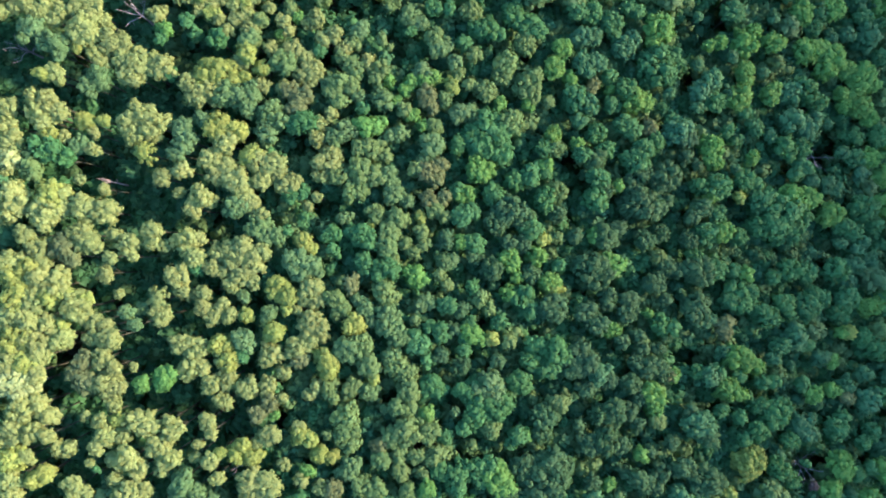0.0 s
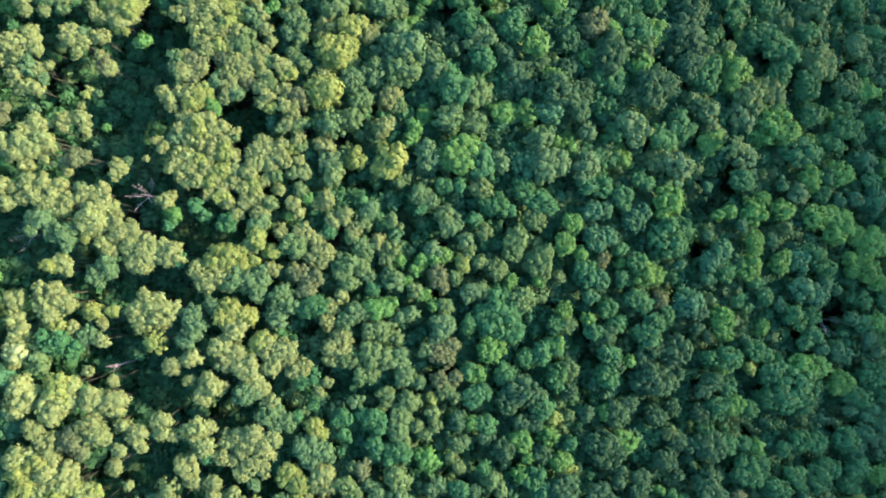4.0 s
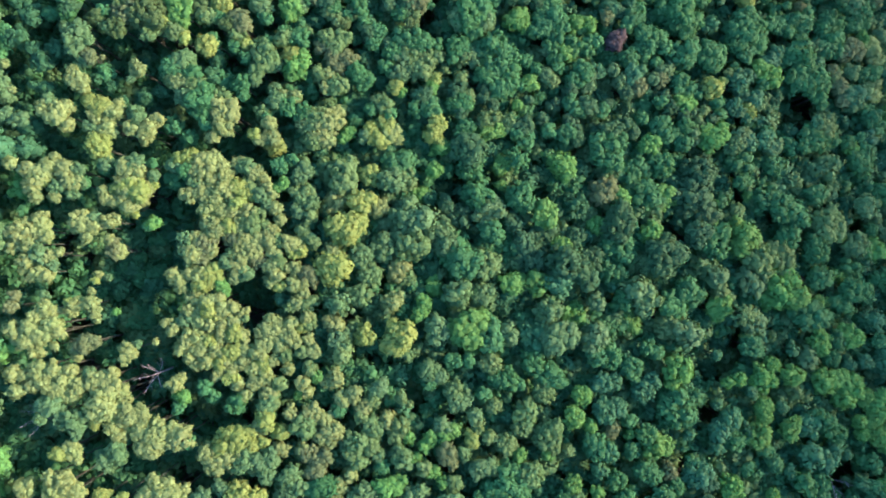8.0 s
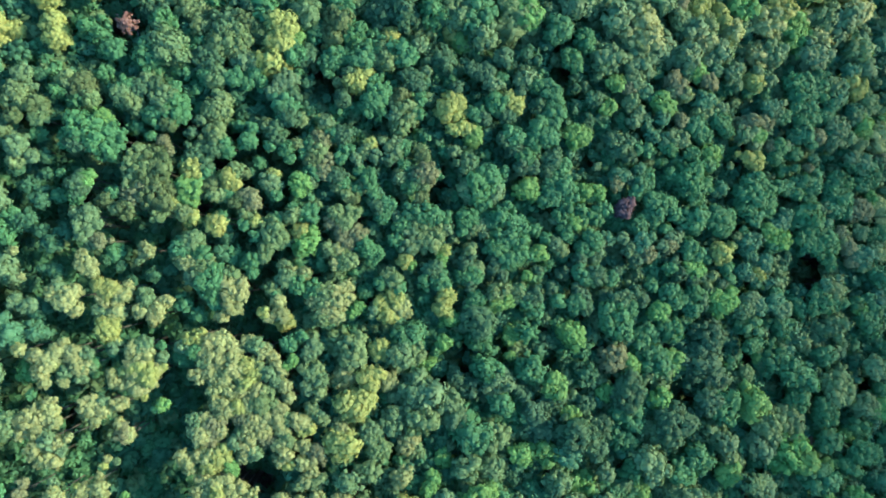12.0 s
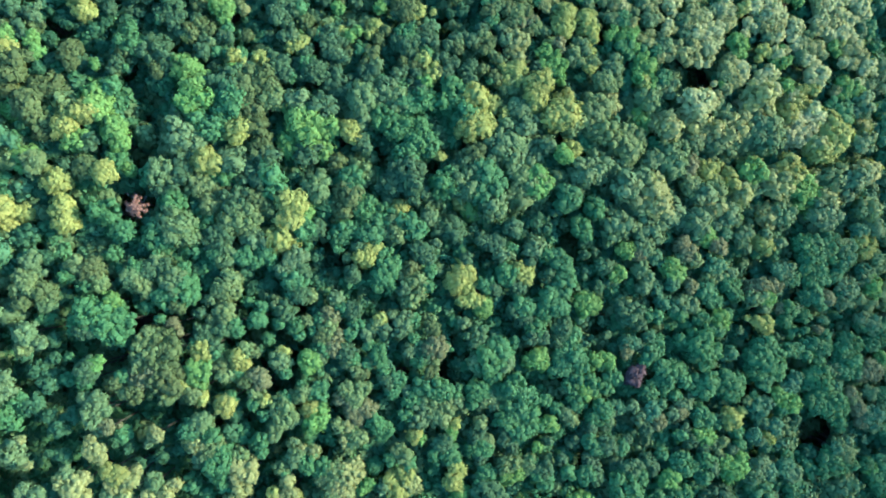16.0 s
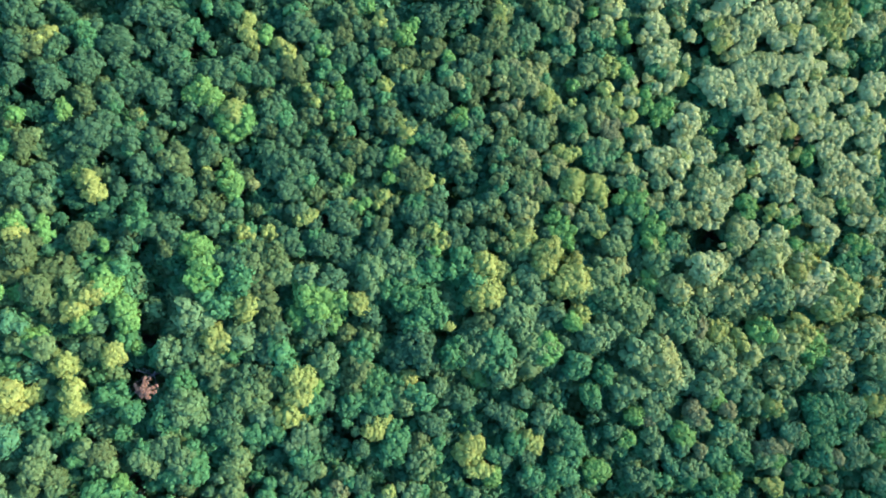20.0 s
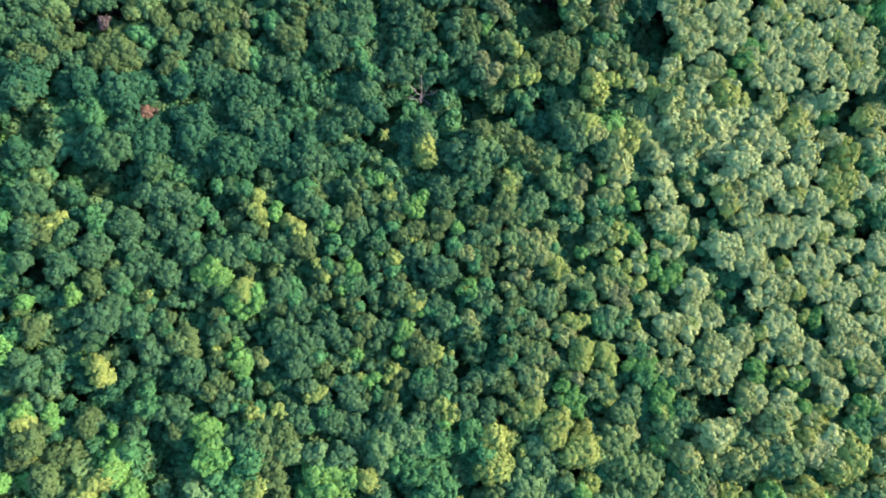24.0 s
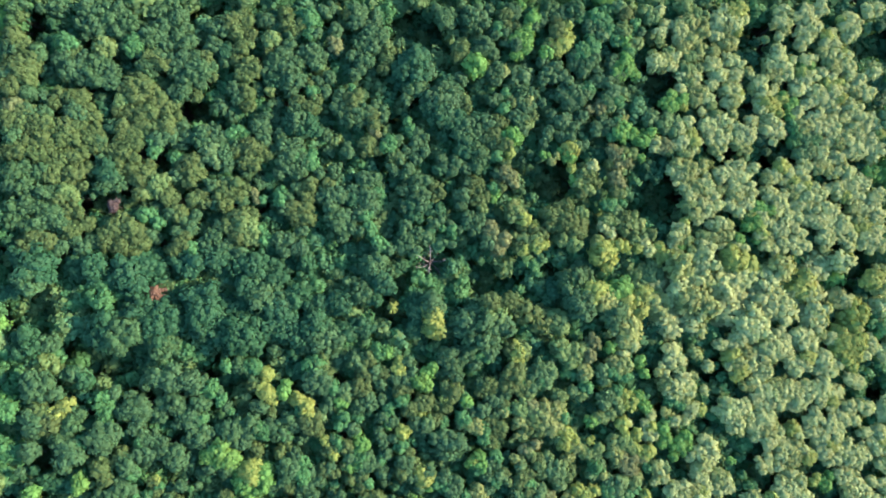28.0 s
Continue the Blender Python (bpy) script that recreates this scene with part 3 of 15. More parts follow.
linden(-47.2,62.1,1.5,-0.2,"grey_green")
walnut(-44.0,61.2,1.9,0.2,"rust")
walnut(-46.2,60.2,1.9,0.2,"pale")
walnut(-44.9,59.3,1.5,-0.2,"rust")
young(-47.6,60.2,1.3,"grey_green")
walnut(-43.1,60.3,1.3,-0.3,"pale")
young(-46.8,58.4,1.1,"grey_green")
chestnut(-45.9,72.0,1.5,-0.2,"grey_green")
young(-49.5,74.3,1.3,"grey_green")
lower(-50.7,72.5,1.3,"green")
poplar(-48.5,55.5,1.5,-0.2,"pale")
young(-49.4,56.5,1.1,"pale")
young(-48.1,54.1,1.1,"sage")
poplar(-45.3,56.5,1.7,0.0,"pale")
poplar(-43.9,55.6,1.9,0.2,"lime")
poplar(-42.6,56.5,1.5,-0.2,"lime")
poplar(-44.9,54.6,1.5,-0.2,"lime")
young(-42.7,57.4,1.3,"lime")
young(-46.7,56.5,1.1,"pale")
young(-41.8,54.6,1.3,"bright_green")
young(-40.9,53.7,1.1,"bright_green")
birch(-45.8,52.3,1.5,-0.2,"pale")
poplar(-43.9,51.8,1.9,0.2,"pale")
poplar(-42.1,52.3,1.7,0.0,"pale")
poplar(-43.0,50.4,1.9,0.2,"lime")
cherry(-45.3,50.4,1.5,-0.2,"sage")
sycamore(-41.2,50.4,1.7,0.0,"pale")
young(-39.9,50.9,1.3,"pale")
young(-38.1,49.9,1.1,"pale")
young(-37.6,49.0,1.1,"olive")
young(-46.7,50.4,1.3,"pale")
young(-47.5,48.5,1.3,"grey_green")
elm(-45.3,48.5,1.5,-0.2,"pale")
birch(-43.5,48.0,1.5,-0.2,"pale")
cherry(-41.7,48.0,1.5,-0.2,"sage")
sycamore(-39.9,48.5,1.5,-0.2,"pale")
poplar(-39.4,46.6,1.7,0.0,"lime")
young(-38.1,46.1,1.3,"pale")
poplar(-41.2,46.2,1.5,-0.2,"pale")
linden(-45.7,46.2,1.7,0.0,"pale")
beech(-47.0,45.3,1.7,0.0,"pale")
chestnut(-47.9,43.9,1.5,-0.2,"pale")
elm(-45.2,43.9,1.5,-0.2,"pale")
poplar(-43.5,45.2,1.5,-0.2,"lime")
poplar(-42.1,43.8,1.5,-0.2,"pale")
birch(-43.9,42.0,1.5,-0.2,"pale")
maple(-41.6,42.0,1.7,0.0,"lime")
maple(-39.8,43.3,1.7,0.0,"lime")
maple(-38.0,43.8,1.5,-0.2,"pale")
maple(-39.8,41.0,1.5,-0.2,"pale")
young(-45.3,41.5,1.1,"pale")
young(-46.6,42.5,1.1,"pale")
cherry(-38.0,41.9,1.5,-0.2,"sage")
maple(-40.2,39.1,1.5,-0.2,"lime")
young(-38.9,38.1,1.3,"pale")
young(-42.1,39.6,1.3,"pale")
young(-49.3,47.1,1.1,"pale")
young(-50.3,48.5,0.9,"pale")
beech(-35.3,46.6,1.5,-0.2,"sage")
chestnut(-33.4,46.6,1.9,0.2,"sage")
elm(-31.6,47.0,1.9,0.2,"sage")
birch(-30.2,45.6,1.7,0.0,"sage")
cherry(-32.0,44.7,1.9,0.2,"sage")
sycamore(-34.3,44.7,1.7,0.0,"sage")
young(-30.3,48.0,1.3,"sage")
beech(-31.1,42.8,1.5,-0.2,"olive")
young(-33.5,48.5,1.3,"sage")
maple(-35.7,43.3,1.7,0.0,"pale")
maple(-34.8,41.4,1.7,0.0,"lime")
elm(-36.2,40.5,1.5,-0.2,"pale")
birch(-34.3,39.0,1.7,0.0,"pale")
cherry(-36.1,38.1,1.5,-0.2,"sage")
sycamore(-33.8,36.7,1.5,-0.2,"sage")
young(-37.5,36.3,1.3,"sage")
young(-33.0,41.8,1.3,"sage")
young(-30.7,40.4,1.1,"sage")
young(-32.0,38.0,1.3,"olive")
young(-32.9,34.7,1.1,"olive")
elm(-29.0,72.8,1.7,0.0,"grey_green")
young(-27.6,73.9,1.3,"grey_green")
young(-28.5,74.8,1.2,"grey_green")
hornbeam(-32.2,74.7,1.5,-0.2,"green")
young(-30.4,75.7,1.2,"green")
young(-31.8,71.9,1.1,"bright_green")
young(-32.8,70.9,0.8,"bright_green")
sycamore(-28.5,69.5,1.5,-0.2,"grey_green")
linden(-27.1,68.6,1.5,-0.2,"grey_green")
young(-27.6,70.5,1.3,"olive")
young(-29.0,67.1,1.3,"grey_green")
young(-27.1,66.2,1.3,"olive")
young(-29.5,70.5,1.2,"olive")
young(-28.5,63.7,1.3,"olive")
young(-27.5,62.8,1.3,"grey_green")
maple(-29.8,61.3,1.7,0.0,"pale")
young(-28.9,60.4,1.3,"lime")
young(-30.8,61.8,1.3,"pale")
young(-30.3,59.9,1.1,"lime")
young(-26.6,61.8,1.2,"olive")
maple(-33.1,59.9,1.5,-0.2,"pale")
walnut(-32.2,58.4,1.5,-0.2,"olive")
walnut(-33.5,57.5,1.5,-0.2,"sage")
young(-32.6,56.1,1.3,"pale")
young(-32.2,54.2,1.1,"lime")
young(-34.0,55.1,1.1,"sage")
young(-31.3,57.5,1.1,"sage")
young(-34.1,60.8,1.1,"pale")
beech(-29.4,57.0,1.5,-0.2,"sage")
walnut(-27.5,56.6,1.5,-0.2,"rust")
chestnut(-28.0,55.1,1.5,-0.2,"sage")
young(-29.8,54.6,1.3,"sage")
young(-26.6,55.1,1.1,"rust")
young(-28.4,53.2,1.1,"sage")
young(-29.3,51.8,1.3,"sage")
young(-27.9,50.8,1.3,"olive")
young(-30.3,50.8,1.3,"olive")
young(-27.5,49.4,1.3,"pale")
young(-28.4,47.5,1.1,"lime")
young(-27.0,47.9,1.1,"olive")
young(-26.6,51.8,1.1,"olive")
walnut(-27.4,45.1,1.3,-0.3,"sage")
walnut(-26.5,43.2,1.3,-0.3,"sage")
young(-28.4,43.2,1.1,"olive")
young(-26.9,40.3,1.3,"olive")
young(-28.3,38.0,1.3,"pale")
young(-27.4,36.5,1.1,"pale")
young(-28.8,36.1,1.0,"bright_green")
young(-26.0,38.9,1.1,"bright_green")
young(-61.2,55.5,1.1,"lime")
young(-60.8,56.4,0.7,"pale")
young(-59.5,56.0,0.7,"grey_green")
maple(-64.5,51.4,1.5,-0.2,"pale")
young(-65.0,50.5,1.1,"pale")
young(-63.7,51.8,1.1,"lime")
young(-65.5,51.8,0.9,"lime")
young(-62.0,51.8,1.3,"sage")
young(-61.6,50.5,1.1,"sage")
young(-62.1,53.7,0.7,"sage")
young(-61.2,49.1,0.7,"sage")
young(-58.2,50.4,0.7,"bright_green")
young(-73.4,53.2,0.9,"rust")
walnut(-74.1,51.4,1.3,-0.3,"rust")
young(-68.8,53.2,1.1,"grey_green")
chestnut(-70.3,49.6,1.6,0.0,"pale")
elm(-71.0,47.8,1.8,0.2,"sage")
walnut(-69.0,50.9,1.6,0.0,"pale")
walnut(-67.9,50.5,1.3,-0.3,"pale")
walnut(-68.1,48.2,1.8,0.2,"pale")
walnut(-67.0,47.3,1.5,-0.2,"pale")
birch(-69.4,46.4,1.8,0.2,"pale")
walnut(-67.4,45.0,1.3,-0.3,"pale")
cherry(-71.5,45.5,1.6,0.0,"pale")
young(-72.8,46.4,1.3,"pale")
young(-70.3,44.1,1.3,"pale")
young(-73.7,47.8,1.3,"sage")
walnut(-63.1,45.0,1.6,0.0,"rust")
walnut(-61.9,45.4,1.5,-0.2,"rust")
young(-64.5,44.5,1.1,"pale")
young(-64.1,43.1,0.9,"pale")
young(-61.2,45.8,0.7,"rust")
chestnut(-69.8,41.4,1.6,0.0,"pale")
elm(-67.7,41.0,1.8,0.2,"pale")
birch(-66.0,39.6,1.6,0.0,"pale")
cherry(-68.9,39.2,1.8,0.2,"pale")
young(-70.6,38.7,1.4,"pale")
linden(-66.8,37.8,1.6,0.0,"pale")
young(-71.5,40.1,1.3,"pale")
young(-73.6,40.6,1.4,"pale")
young(-73.1,37.9,1.4,"sage")
young(-64.9,40.9,1.1,"pale")
birch(-63.9,38.1,1.5,-0.2,"pale")
cherry(-64.8,36.8,1.5,-0.2,"pale")
young(-67.4,42.3,1.1,"pale")
sycamore(-61.4,39.0,1.5,-0.2,"pale")
linden(-59.7,39.4,1.5,-0.2,"pale")
beech(-58.8,38.0,1.7,0.0,"pale")
chestnut(-60.5,37.2,1.5,-0.2,"pale")
elm(-57.5,37.1,1.5,-0.2,"pale")
young(-58.5,40.3,1.1,"pale")
young(-62.3,40.4,1.1,"grey_green")
young(-56.7,35.7,1.1,"pale")
birch(-56.3,44.0,1.5,-0.2,"pale")
young(-56.8,42.6,1.1,"sage")
young(-55.5,43.5,0.9,"pale")
young(-55.1,44.9,0.9,"grey_green")
young(-52.1,45.3,0.6,"pale")
young(-48.8,38.3,1.3,"pale")
young(-48.0,39.2,0.9,"pale")
young(-47.4,36.0,1.3,"bright_green")
young(-48.4,36.4,0.9,"bright_green")
young(-49.7,38.3,0.9,"sage")
young(-44.3,37.8,1.3,"green")
lower(-43.1,35.9,1.3,"green")
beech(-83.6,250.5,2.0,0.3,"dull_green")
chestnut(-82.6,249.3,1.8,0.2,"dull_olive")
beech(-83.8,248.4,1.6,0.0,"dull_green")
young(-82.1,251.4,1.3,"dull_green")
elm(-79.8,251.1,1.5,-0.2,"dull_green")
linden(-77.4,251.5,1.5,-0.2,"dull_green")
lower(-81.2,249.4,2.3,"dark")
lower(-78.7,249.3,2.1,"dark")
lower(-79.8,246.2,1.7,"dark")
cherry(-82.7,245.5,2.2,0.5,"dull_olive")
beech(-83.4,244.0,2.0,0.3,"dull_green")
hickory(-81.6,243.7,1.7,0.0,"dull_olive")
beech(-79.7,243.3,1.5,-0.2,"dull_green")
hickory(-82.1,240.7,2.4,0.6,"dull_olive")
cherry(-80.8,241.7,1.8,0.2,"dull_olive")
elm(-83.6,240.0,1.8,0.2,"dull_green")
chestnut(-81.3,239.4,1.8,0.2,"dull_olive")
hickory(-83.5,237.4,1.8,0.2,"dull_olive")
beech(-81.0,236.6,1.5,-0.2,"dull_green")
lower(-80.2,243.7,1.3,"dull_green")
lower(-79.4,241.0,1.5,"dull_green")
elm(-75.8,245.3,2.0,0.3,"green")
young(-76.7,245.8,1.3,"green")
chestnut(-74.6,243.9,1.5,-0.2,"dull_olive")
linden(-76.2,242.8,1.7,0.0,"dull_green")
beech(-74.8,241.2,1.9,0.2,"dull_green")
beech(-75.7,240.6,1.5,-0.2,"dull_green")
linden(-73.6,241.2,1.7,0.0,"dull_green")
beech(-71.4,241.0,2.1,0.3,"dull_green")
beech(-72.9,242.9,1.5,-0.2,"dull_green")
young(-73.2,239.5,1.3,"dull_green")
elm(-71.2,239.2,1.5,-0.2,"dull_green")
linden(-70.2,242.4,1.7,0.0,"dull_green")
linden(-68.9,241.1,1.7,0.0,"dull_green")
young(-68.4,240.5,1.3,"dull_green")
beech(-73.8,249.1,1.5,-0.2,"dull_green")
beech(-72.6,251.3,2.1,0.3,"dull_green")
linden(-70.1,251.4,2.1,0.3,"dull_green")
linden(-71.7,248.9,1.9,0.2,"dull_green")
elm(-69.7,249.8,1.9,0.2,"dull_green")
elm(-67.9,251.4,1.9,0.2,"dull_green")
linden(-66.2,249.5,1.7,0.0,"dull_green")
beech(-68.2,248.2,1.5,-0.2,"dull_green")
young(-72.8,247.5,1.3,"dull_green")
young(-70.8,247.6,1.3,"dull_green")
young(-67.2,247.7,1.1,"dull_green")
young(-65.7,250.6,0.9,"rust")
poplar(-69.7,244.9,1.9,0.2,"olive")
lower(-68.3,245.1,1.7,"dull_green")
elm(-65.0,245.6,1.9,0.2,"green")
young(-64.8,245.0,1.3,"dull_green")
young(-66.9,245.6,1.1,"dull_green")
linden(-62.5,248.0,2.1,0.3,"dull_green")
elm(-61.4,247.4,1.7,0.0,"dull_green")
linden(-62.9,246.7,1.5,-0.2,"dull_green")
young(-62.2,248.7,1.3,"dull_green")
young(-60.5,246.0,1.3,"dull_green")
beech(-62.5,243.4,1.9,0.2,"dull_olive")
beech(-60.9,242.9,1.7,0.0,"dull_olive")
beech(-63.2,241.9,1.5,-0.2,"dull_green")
young(-61.1,243.9,1.3,"dull_green")
young(-62.3,241.5,1.1,"dull_green")
linden(-61.6,251.8,1.7,0.0,"dull_green")
linden(-59.6,252.8,1.7,0.0,"dull_green")
beech(-58.3,250.7,1.9,0.2,"dull_green")
cherry(-60.3,249.7,1.7,0.0,"dull_green")
young(-57.3,249.4,1.3,"dull_green")
linden(-57.0,253.0,1.5,-0.2,"dull_green")
beech(-58.4,248.1,1.5,-0.2,"dull_green")
linden(-57.4,246.8,1.7,0.0,"dull_green")
young(-56.2,247.4,1.2,"dull_green")
young(-58.4,246.6,1.3,"dull_green")
young(-57.2,245.7,1.2,"dull_green")
cherry(-57.6,243.5,2.1,0.3,"dull_green")
cherry(-55.1,242.7,2.3,0.5,"dull_green")
linden(-56.3,240.9,2.1,0.3,"dull_green")
cherry(-53.7,241.9,1.9,0.2,"dull_green")
beech(-54.1,244.2,1.5,-0.2,"dull_olive")
young(-53.2,241.0,1.3,"dull_olive")
linden(-58.6,242.1,1.5,-0.2,"dull_green")
young(-57.4,240.0,1.3,"dull_green")
young(-54.8,239.8,1.3,"dull_green")
young(-52.8,243.0,1.2,"dull_green")
young(-58.9,244.0,1.3,"dull_green")
linden(-68.3,239.0,1.5,-0.2,"dull_green")
chestnut(-65.7,238.7,1.9,0.2,"dull_olive")
cherry(-66.3,237.7,1.7,0.0,"dull_olive")
walnut(-63.7,239.1,1.9,0.2,"dull_olive")
cherry(-64.4,236.5,1.9,0.2,"dull_olive")
beech(-62.7,237.4,1.9,0.2,"dull_olive")
walnut(-61.0,237.1,1.7,0.0,"dull_olive")
poplar(-66.9,235.6,1.5,-0.2,"olive")
walnut(-66.1,233.9,1.5,-0.2,"dull_olive")
young(-67.4,234.3,1.3,"dull_olive")
beech(-64.6,234.3,1.7,0.0,"dull_olive")
chestnut(-62.8,234.0,2.1,0.3,"dull_olive")
chestnut(-60.9,235.6,1.9,0.2,"dull_olive")
hickory(-59.4,234.8,1.9,0.2,"dull_olive")
hickory(-63.5,232.2,1.7,0.0,"dull_olive")
hickory(-62.0,231.8,1.9,0.2,"dull_olive")
cherry(-59.8,232.2,1.9,0.2,"dull_olive")
chestnut(-57.9,233.9,1.5,-0.2,"dull_olive")
young(-57.4,232.1,1.3,"dull_green")
cherry(-60.6,229.8,1.7,0.0,"dull_green")
cherry(-63.0,231.0,1.5,-0.2,"dull_green")
cherry(-58.9,230.7,1.5,-0.2,"dull_green")
young(-56.2,230.4,1.3,"dull_green")
young(-61.5,228.3,1.3,"green")
young(-62.0,227.4,1.1,"green")
young(-55.1,237.5,1.3,"dull_olive")
linden(-57.4,237.8,1.7,0.0,"dull_green")
young(-56.2,236.1,1.3,"dull_green")
young(-58.9,237.9,1.3,"dull_green")
young(-58.2,236.4,1.3,"dull_green")
young(-76.5,236.6,1.3,"dull_olive")
young(-77.1,235.2,1.3,"dull_olive")
young(-75.9,235.9,1.1,"dull_olive")
chestnut(-73.8,235.9,1.5,-0.2,"dull_olive")
young(-73.0,236.5,1.3,"dull_olive")
young(-72.3,234.7,1.3,"dull_olive")
beech(-73.9,233.7,1.9,0.2,"dull_green")
beech(-72.1,232.8,1.9,0.2,"dull_olive")
hickory(-74.7,231.6,1.9,0.2,"dull_olive")
cherry(-73.3,231.5,1.9,0.2,"dull_olive")
beech(-70.8,230.8,1.5,-0.2,"dull_olive")
cherry(-75.5,229.7,1.8,0.2,"dull_olive")
chestnut(-74.0,229.4,1.7,0.0,"dull_olive")
beech(-71.7,229.5,1.7,0.0,"dull_olive")
young(-70.2,229.6,1.3,"dull_olive")
walnut(-82.8,234.3,1.6,0.0,"rust")
walnut(-81.4,233.6,1.6,0.0,"dull_olive")
chestnut(-83.1,232.0,1.6,0.0,"dull_olive")
cherry(-81.5,231.7,1.6,0.0,"dull_olive")
young(-80.4,233.4,1.3,"dull_green")
chestnut(-79.7,231.1,1.6,0.0,"dull_olive")
beech(-78.4,231.5,1.8,0.2,"dull_olive")
chestnut(-76.9,230.9,1.5,-0.2,"dull_olive")
hickory(-78.8,228.6,1.8,0.2,"dull_olive")
beech(-82.5,229.2,1.8,0.2,"dull_green")
beech(-80.7,228.5,1.6,0.0,"dull_olive")
chestnut(-82.9,226.6,1.8,0.2,"dull_olive")
beech(-81.3,226.9,1.6,0.0,"dull_olive")
hickory(-78.8,226.7,1.8,0.2,"dull_olive")
chestnut(-77.1,228.1,1.7,0.0,"dull_olive")
beech(-76.7,225.2,1.7,0.0,"dull_olive")
chestnut(-75.5,226.1,1.7,0.0,"dull_olive")
cherry(-73.8,226.2,1.7,0.0,"dull_olive")
hickory(-72.2,227.1,1.5,-0.2,"dull_olive")
young(-70.3,227.8,1.3,"dull_olive")
beech(-82.3,223.3,1.8,0.2,"dull_green")
linden(-80.6,223.8,1.6,0.0,"dull_green")
cherry(-78.6,223.3,1.7,0.0,"dull_green")
hickory(-76.6,223.2,1.7,0.0,"dull_olive")
chestnut(-74.2,223.2,1.7,0.0,"dull_olive")
chestnut(-72.9,223.7,1.5,-0.2,"dull_olive")
young(-70.9,224.3,1.3,"dull_olive")
young(-78.5,233.7,1.3,"dull_green")
young(-78.8,236.3,1.1,"dull_green")
lower(-70.8,236.4,1.7,"dull_green")
lower(-70.3,234.4,1.5,"dark")
young(-68.1,231.8,1.3,"dull_green")
hickory(-66.5,231.4,1.7,0.0,"dull_olive")
chestnut(-64.9,230.4,1.5,-0.2,"dull_olive")
chestnut(-66.9,229.5,1.5,-0.2,"dull_olive")
chestnut(-65.5,228.5,1.7,0.0,"dull_olive")
beech(-64.1,228.9,1.5,-0.2,"dull_olive")
cherry(-67.9,227.6,1.7,0.0,"dull_olive")
hickory(-66.2,226.8,1.9,0.2,"dull_olive")
chestnut(-64.1,226.1,1.7,0.0,"dull_olive")
cherry(-68.8,225.7,1.5,-0.2,"dull_green")
beech(-66.5,224.4,1.5,-0.2,"dull_olive")
cherry(-64.7,224.1,1.7,0.0,"dull_olive")
chestnut(-63.1,224.0,1.5,-0.2,"dull_olive")
young(-62.1,225.0,1.1,"dull_olive")
maple(-68.4,223.6,2.1,0.3,"dark")
hornbeam(-67.2,222.1,1.5,-0.2,"dull_green")
hornbeam(-69.1,221.5,1.5,-0.2,"dull_green")
young(-69.9,229.2,1.1,"dull_green")
young(-69.6,227.4,1.1,"dull_green")
beech(-63.9,222.8,1.7,0.0,"dull_olive")
chestnut(-62.6,222.9,1.9,0.2,"dull_olive")
poplar(-60.8,222.0,1.7,0.0,"olive")
hickory(-59.6,220.2,1.5,-0.2,"dull_olive")
poplar(-61.3,221.0,1.5,-0.2,"olive")
young(-63.1,220.5,1.3,"olive")
young(-63.7,220.2,1.1,"dull_olive")
young(-58.8,219.0,1.1,"dull_olive")
young(-59.5,222.8,1.1,"olive")
young(-58.1,226.5,1.3,"green")
lower(-58.2,229.6,2.0,"dull_green")
hickory(-55.6,225.6,1.9,0.2,"dull_olive")
cherry(-56.8,225.0,1.7,0.0,"dull_olive")
beech(-55.0,223.9,1.7,0.0,"dull_olive")
chestnut(-56.1,222.7,1.5,-0.2,"dull_olive")
young(-54.8,225.6,1.3,"dull_green")
young(-58.2,223.4,1.3,"dull_green")
linden(-53.8,230.0,1.9,0.2,"dull_green")
linden(-52.2,230.7,1.7,0.0,"dull_green")
cherry(-51.5,228.6,1.7,0.0,"dull_green")
hickory(-52.6,227.7,1.9,0.2,"grey_green")
linden(-50.4,227.3,1.5,-0.2,"dull_green")
young(-50.0,225.8,1.3,"dull_green")
young(-53.4,231.2,1.3,"dull_olive")
young(-50.8,230.3,1.2,"dull_green")
young(-51.7,226.0,1.2,"grey_green")
young(-54.9,229.8,1.2,"dull_green")
young(-49.2,230.5,1.4,"green")
young(-48.3,231.5,1.2,"green")
young(-47.3,231.2,1.0,"green")
beech(-48.4,228.0,1.5,-0.2,"dull_olive")
cherry(-46.4,228.8,1.9,0.2,"dull_olive")
beech(-45.4,226.8,1.7,0.0,"dull_olive")
hickory(-46.8,226.2,1.7,0.0,"dull_olive")
hickory(-44.6,229.1,1.6,-0.2,"dull_olive")
young(-43.6,227.5,1.4,"dull_olive")
young(-45.8,225.4,1.4,"dull_olive")
young(-48.8,229.5,1.4,"dull_green")
young(-43.6,229.8,1.2,"dull_green")
hickory(-49.7,250.7,1.9,0.2,"dull_olive")
walnut(-47.6,251.0,1.9,0.2,"dull_olive")
beech(-51.1,249.6,1.7,0.0,"dull_green")
walnut(-48.9,249.0,1.6,-0.2,"dull_olive")
walnut(-46.5,248.5,1.6,-0.2,"dull_olive")
walnut(-47.7,246.6,1.6,-0.2,"dull_olive")
young(-46.3,247.1,1.2,"olive")
young(-48.3,245.8,1.2,"dull_olive")
young(-52.4,249.5,1.4,"dull_green")
cherry(-52.1,246.7,1.5,-0.2,"dull_green")
maple(-50.6,245.5,1.5,-0.2,"dark")
young(-53.0,246.0,1.2,"dull_green")
young(-53.2,249.6,1.0,"dull_green")
young(-50.8,243.8,1.0,"dull_green")
beech(-47.3,242.8,1.9,0.2,"dull_olive")
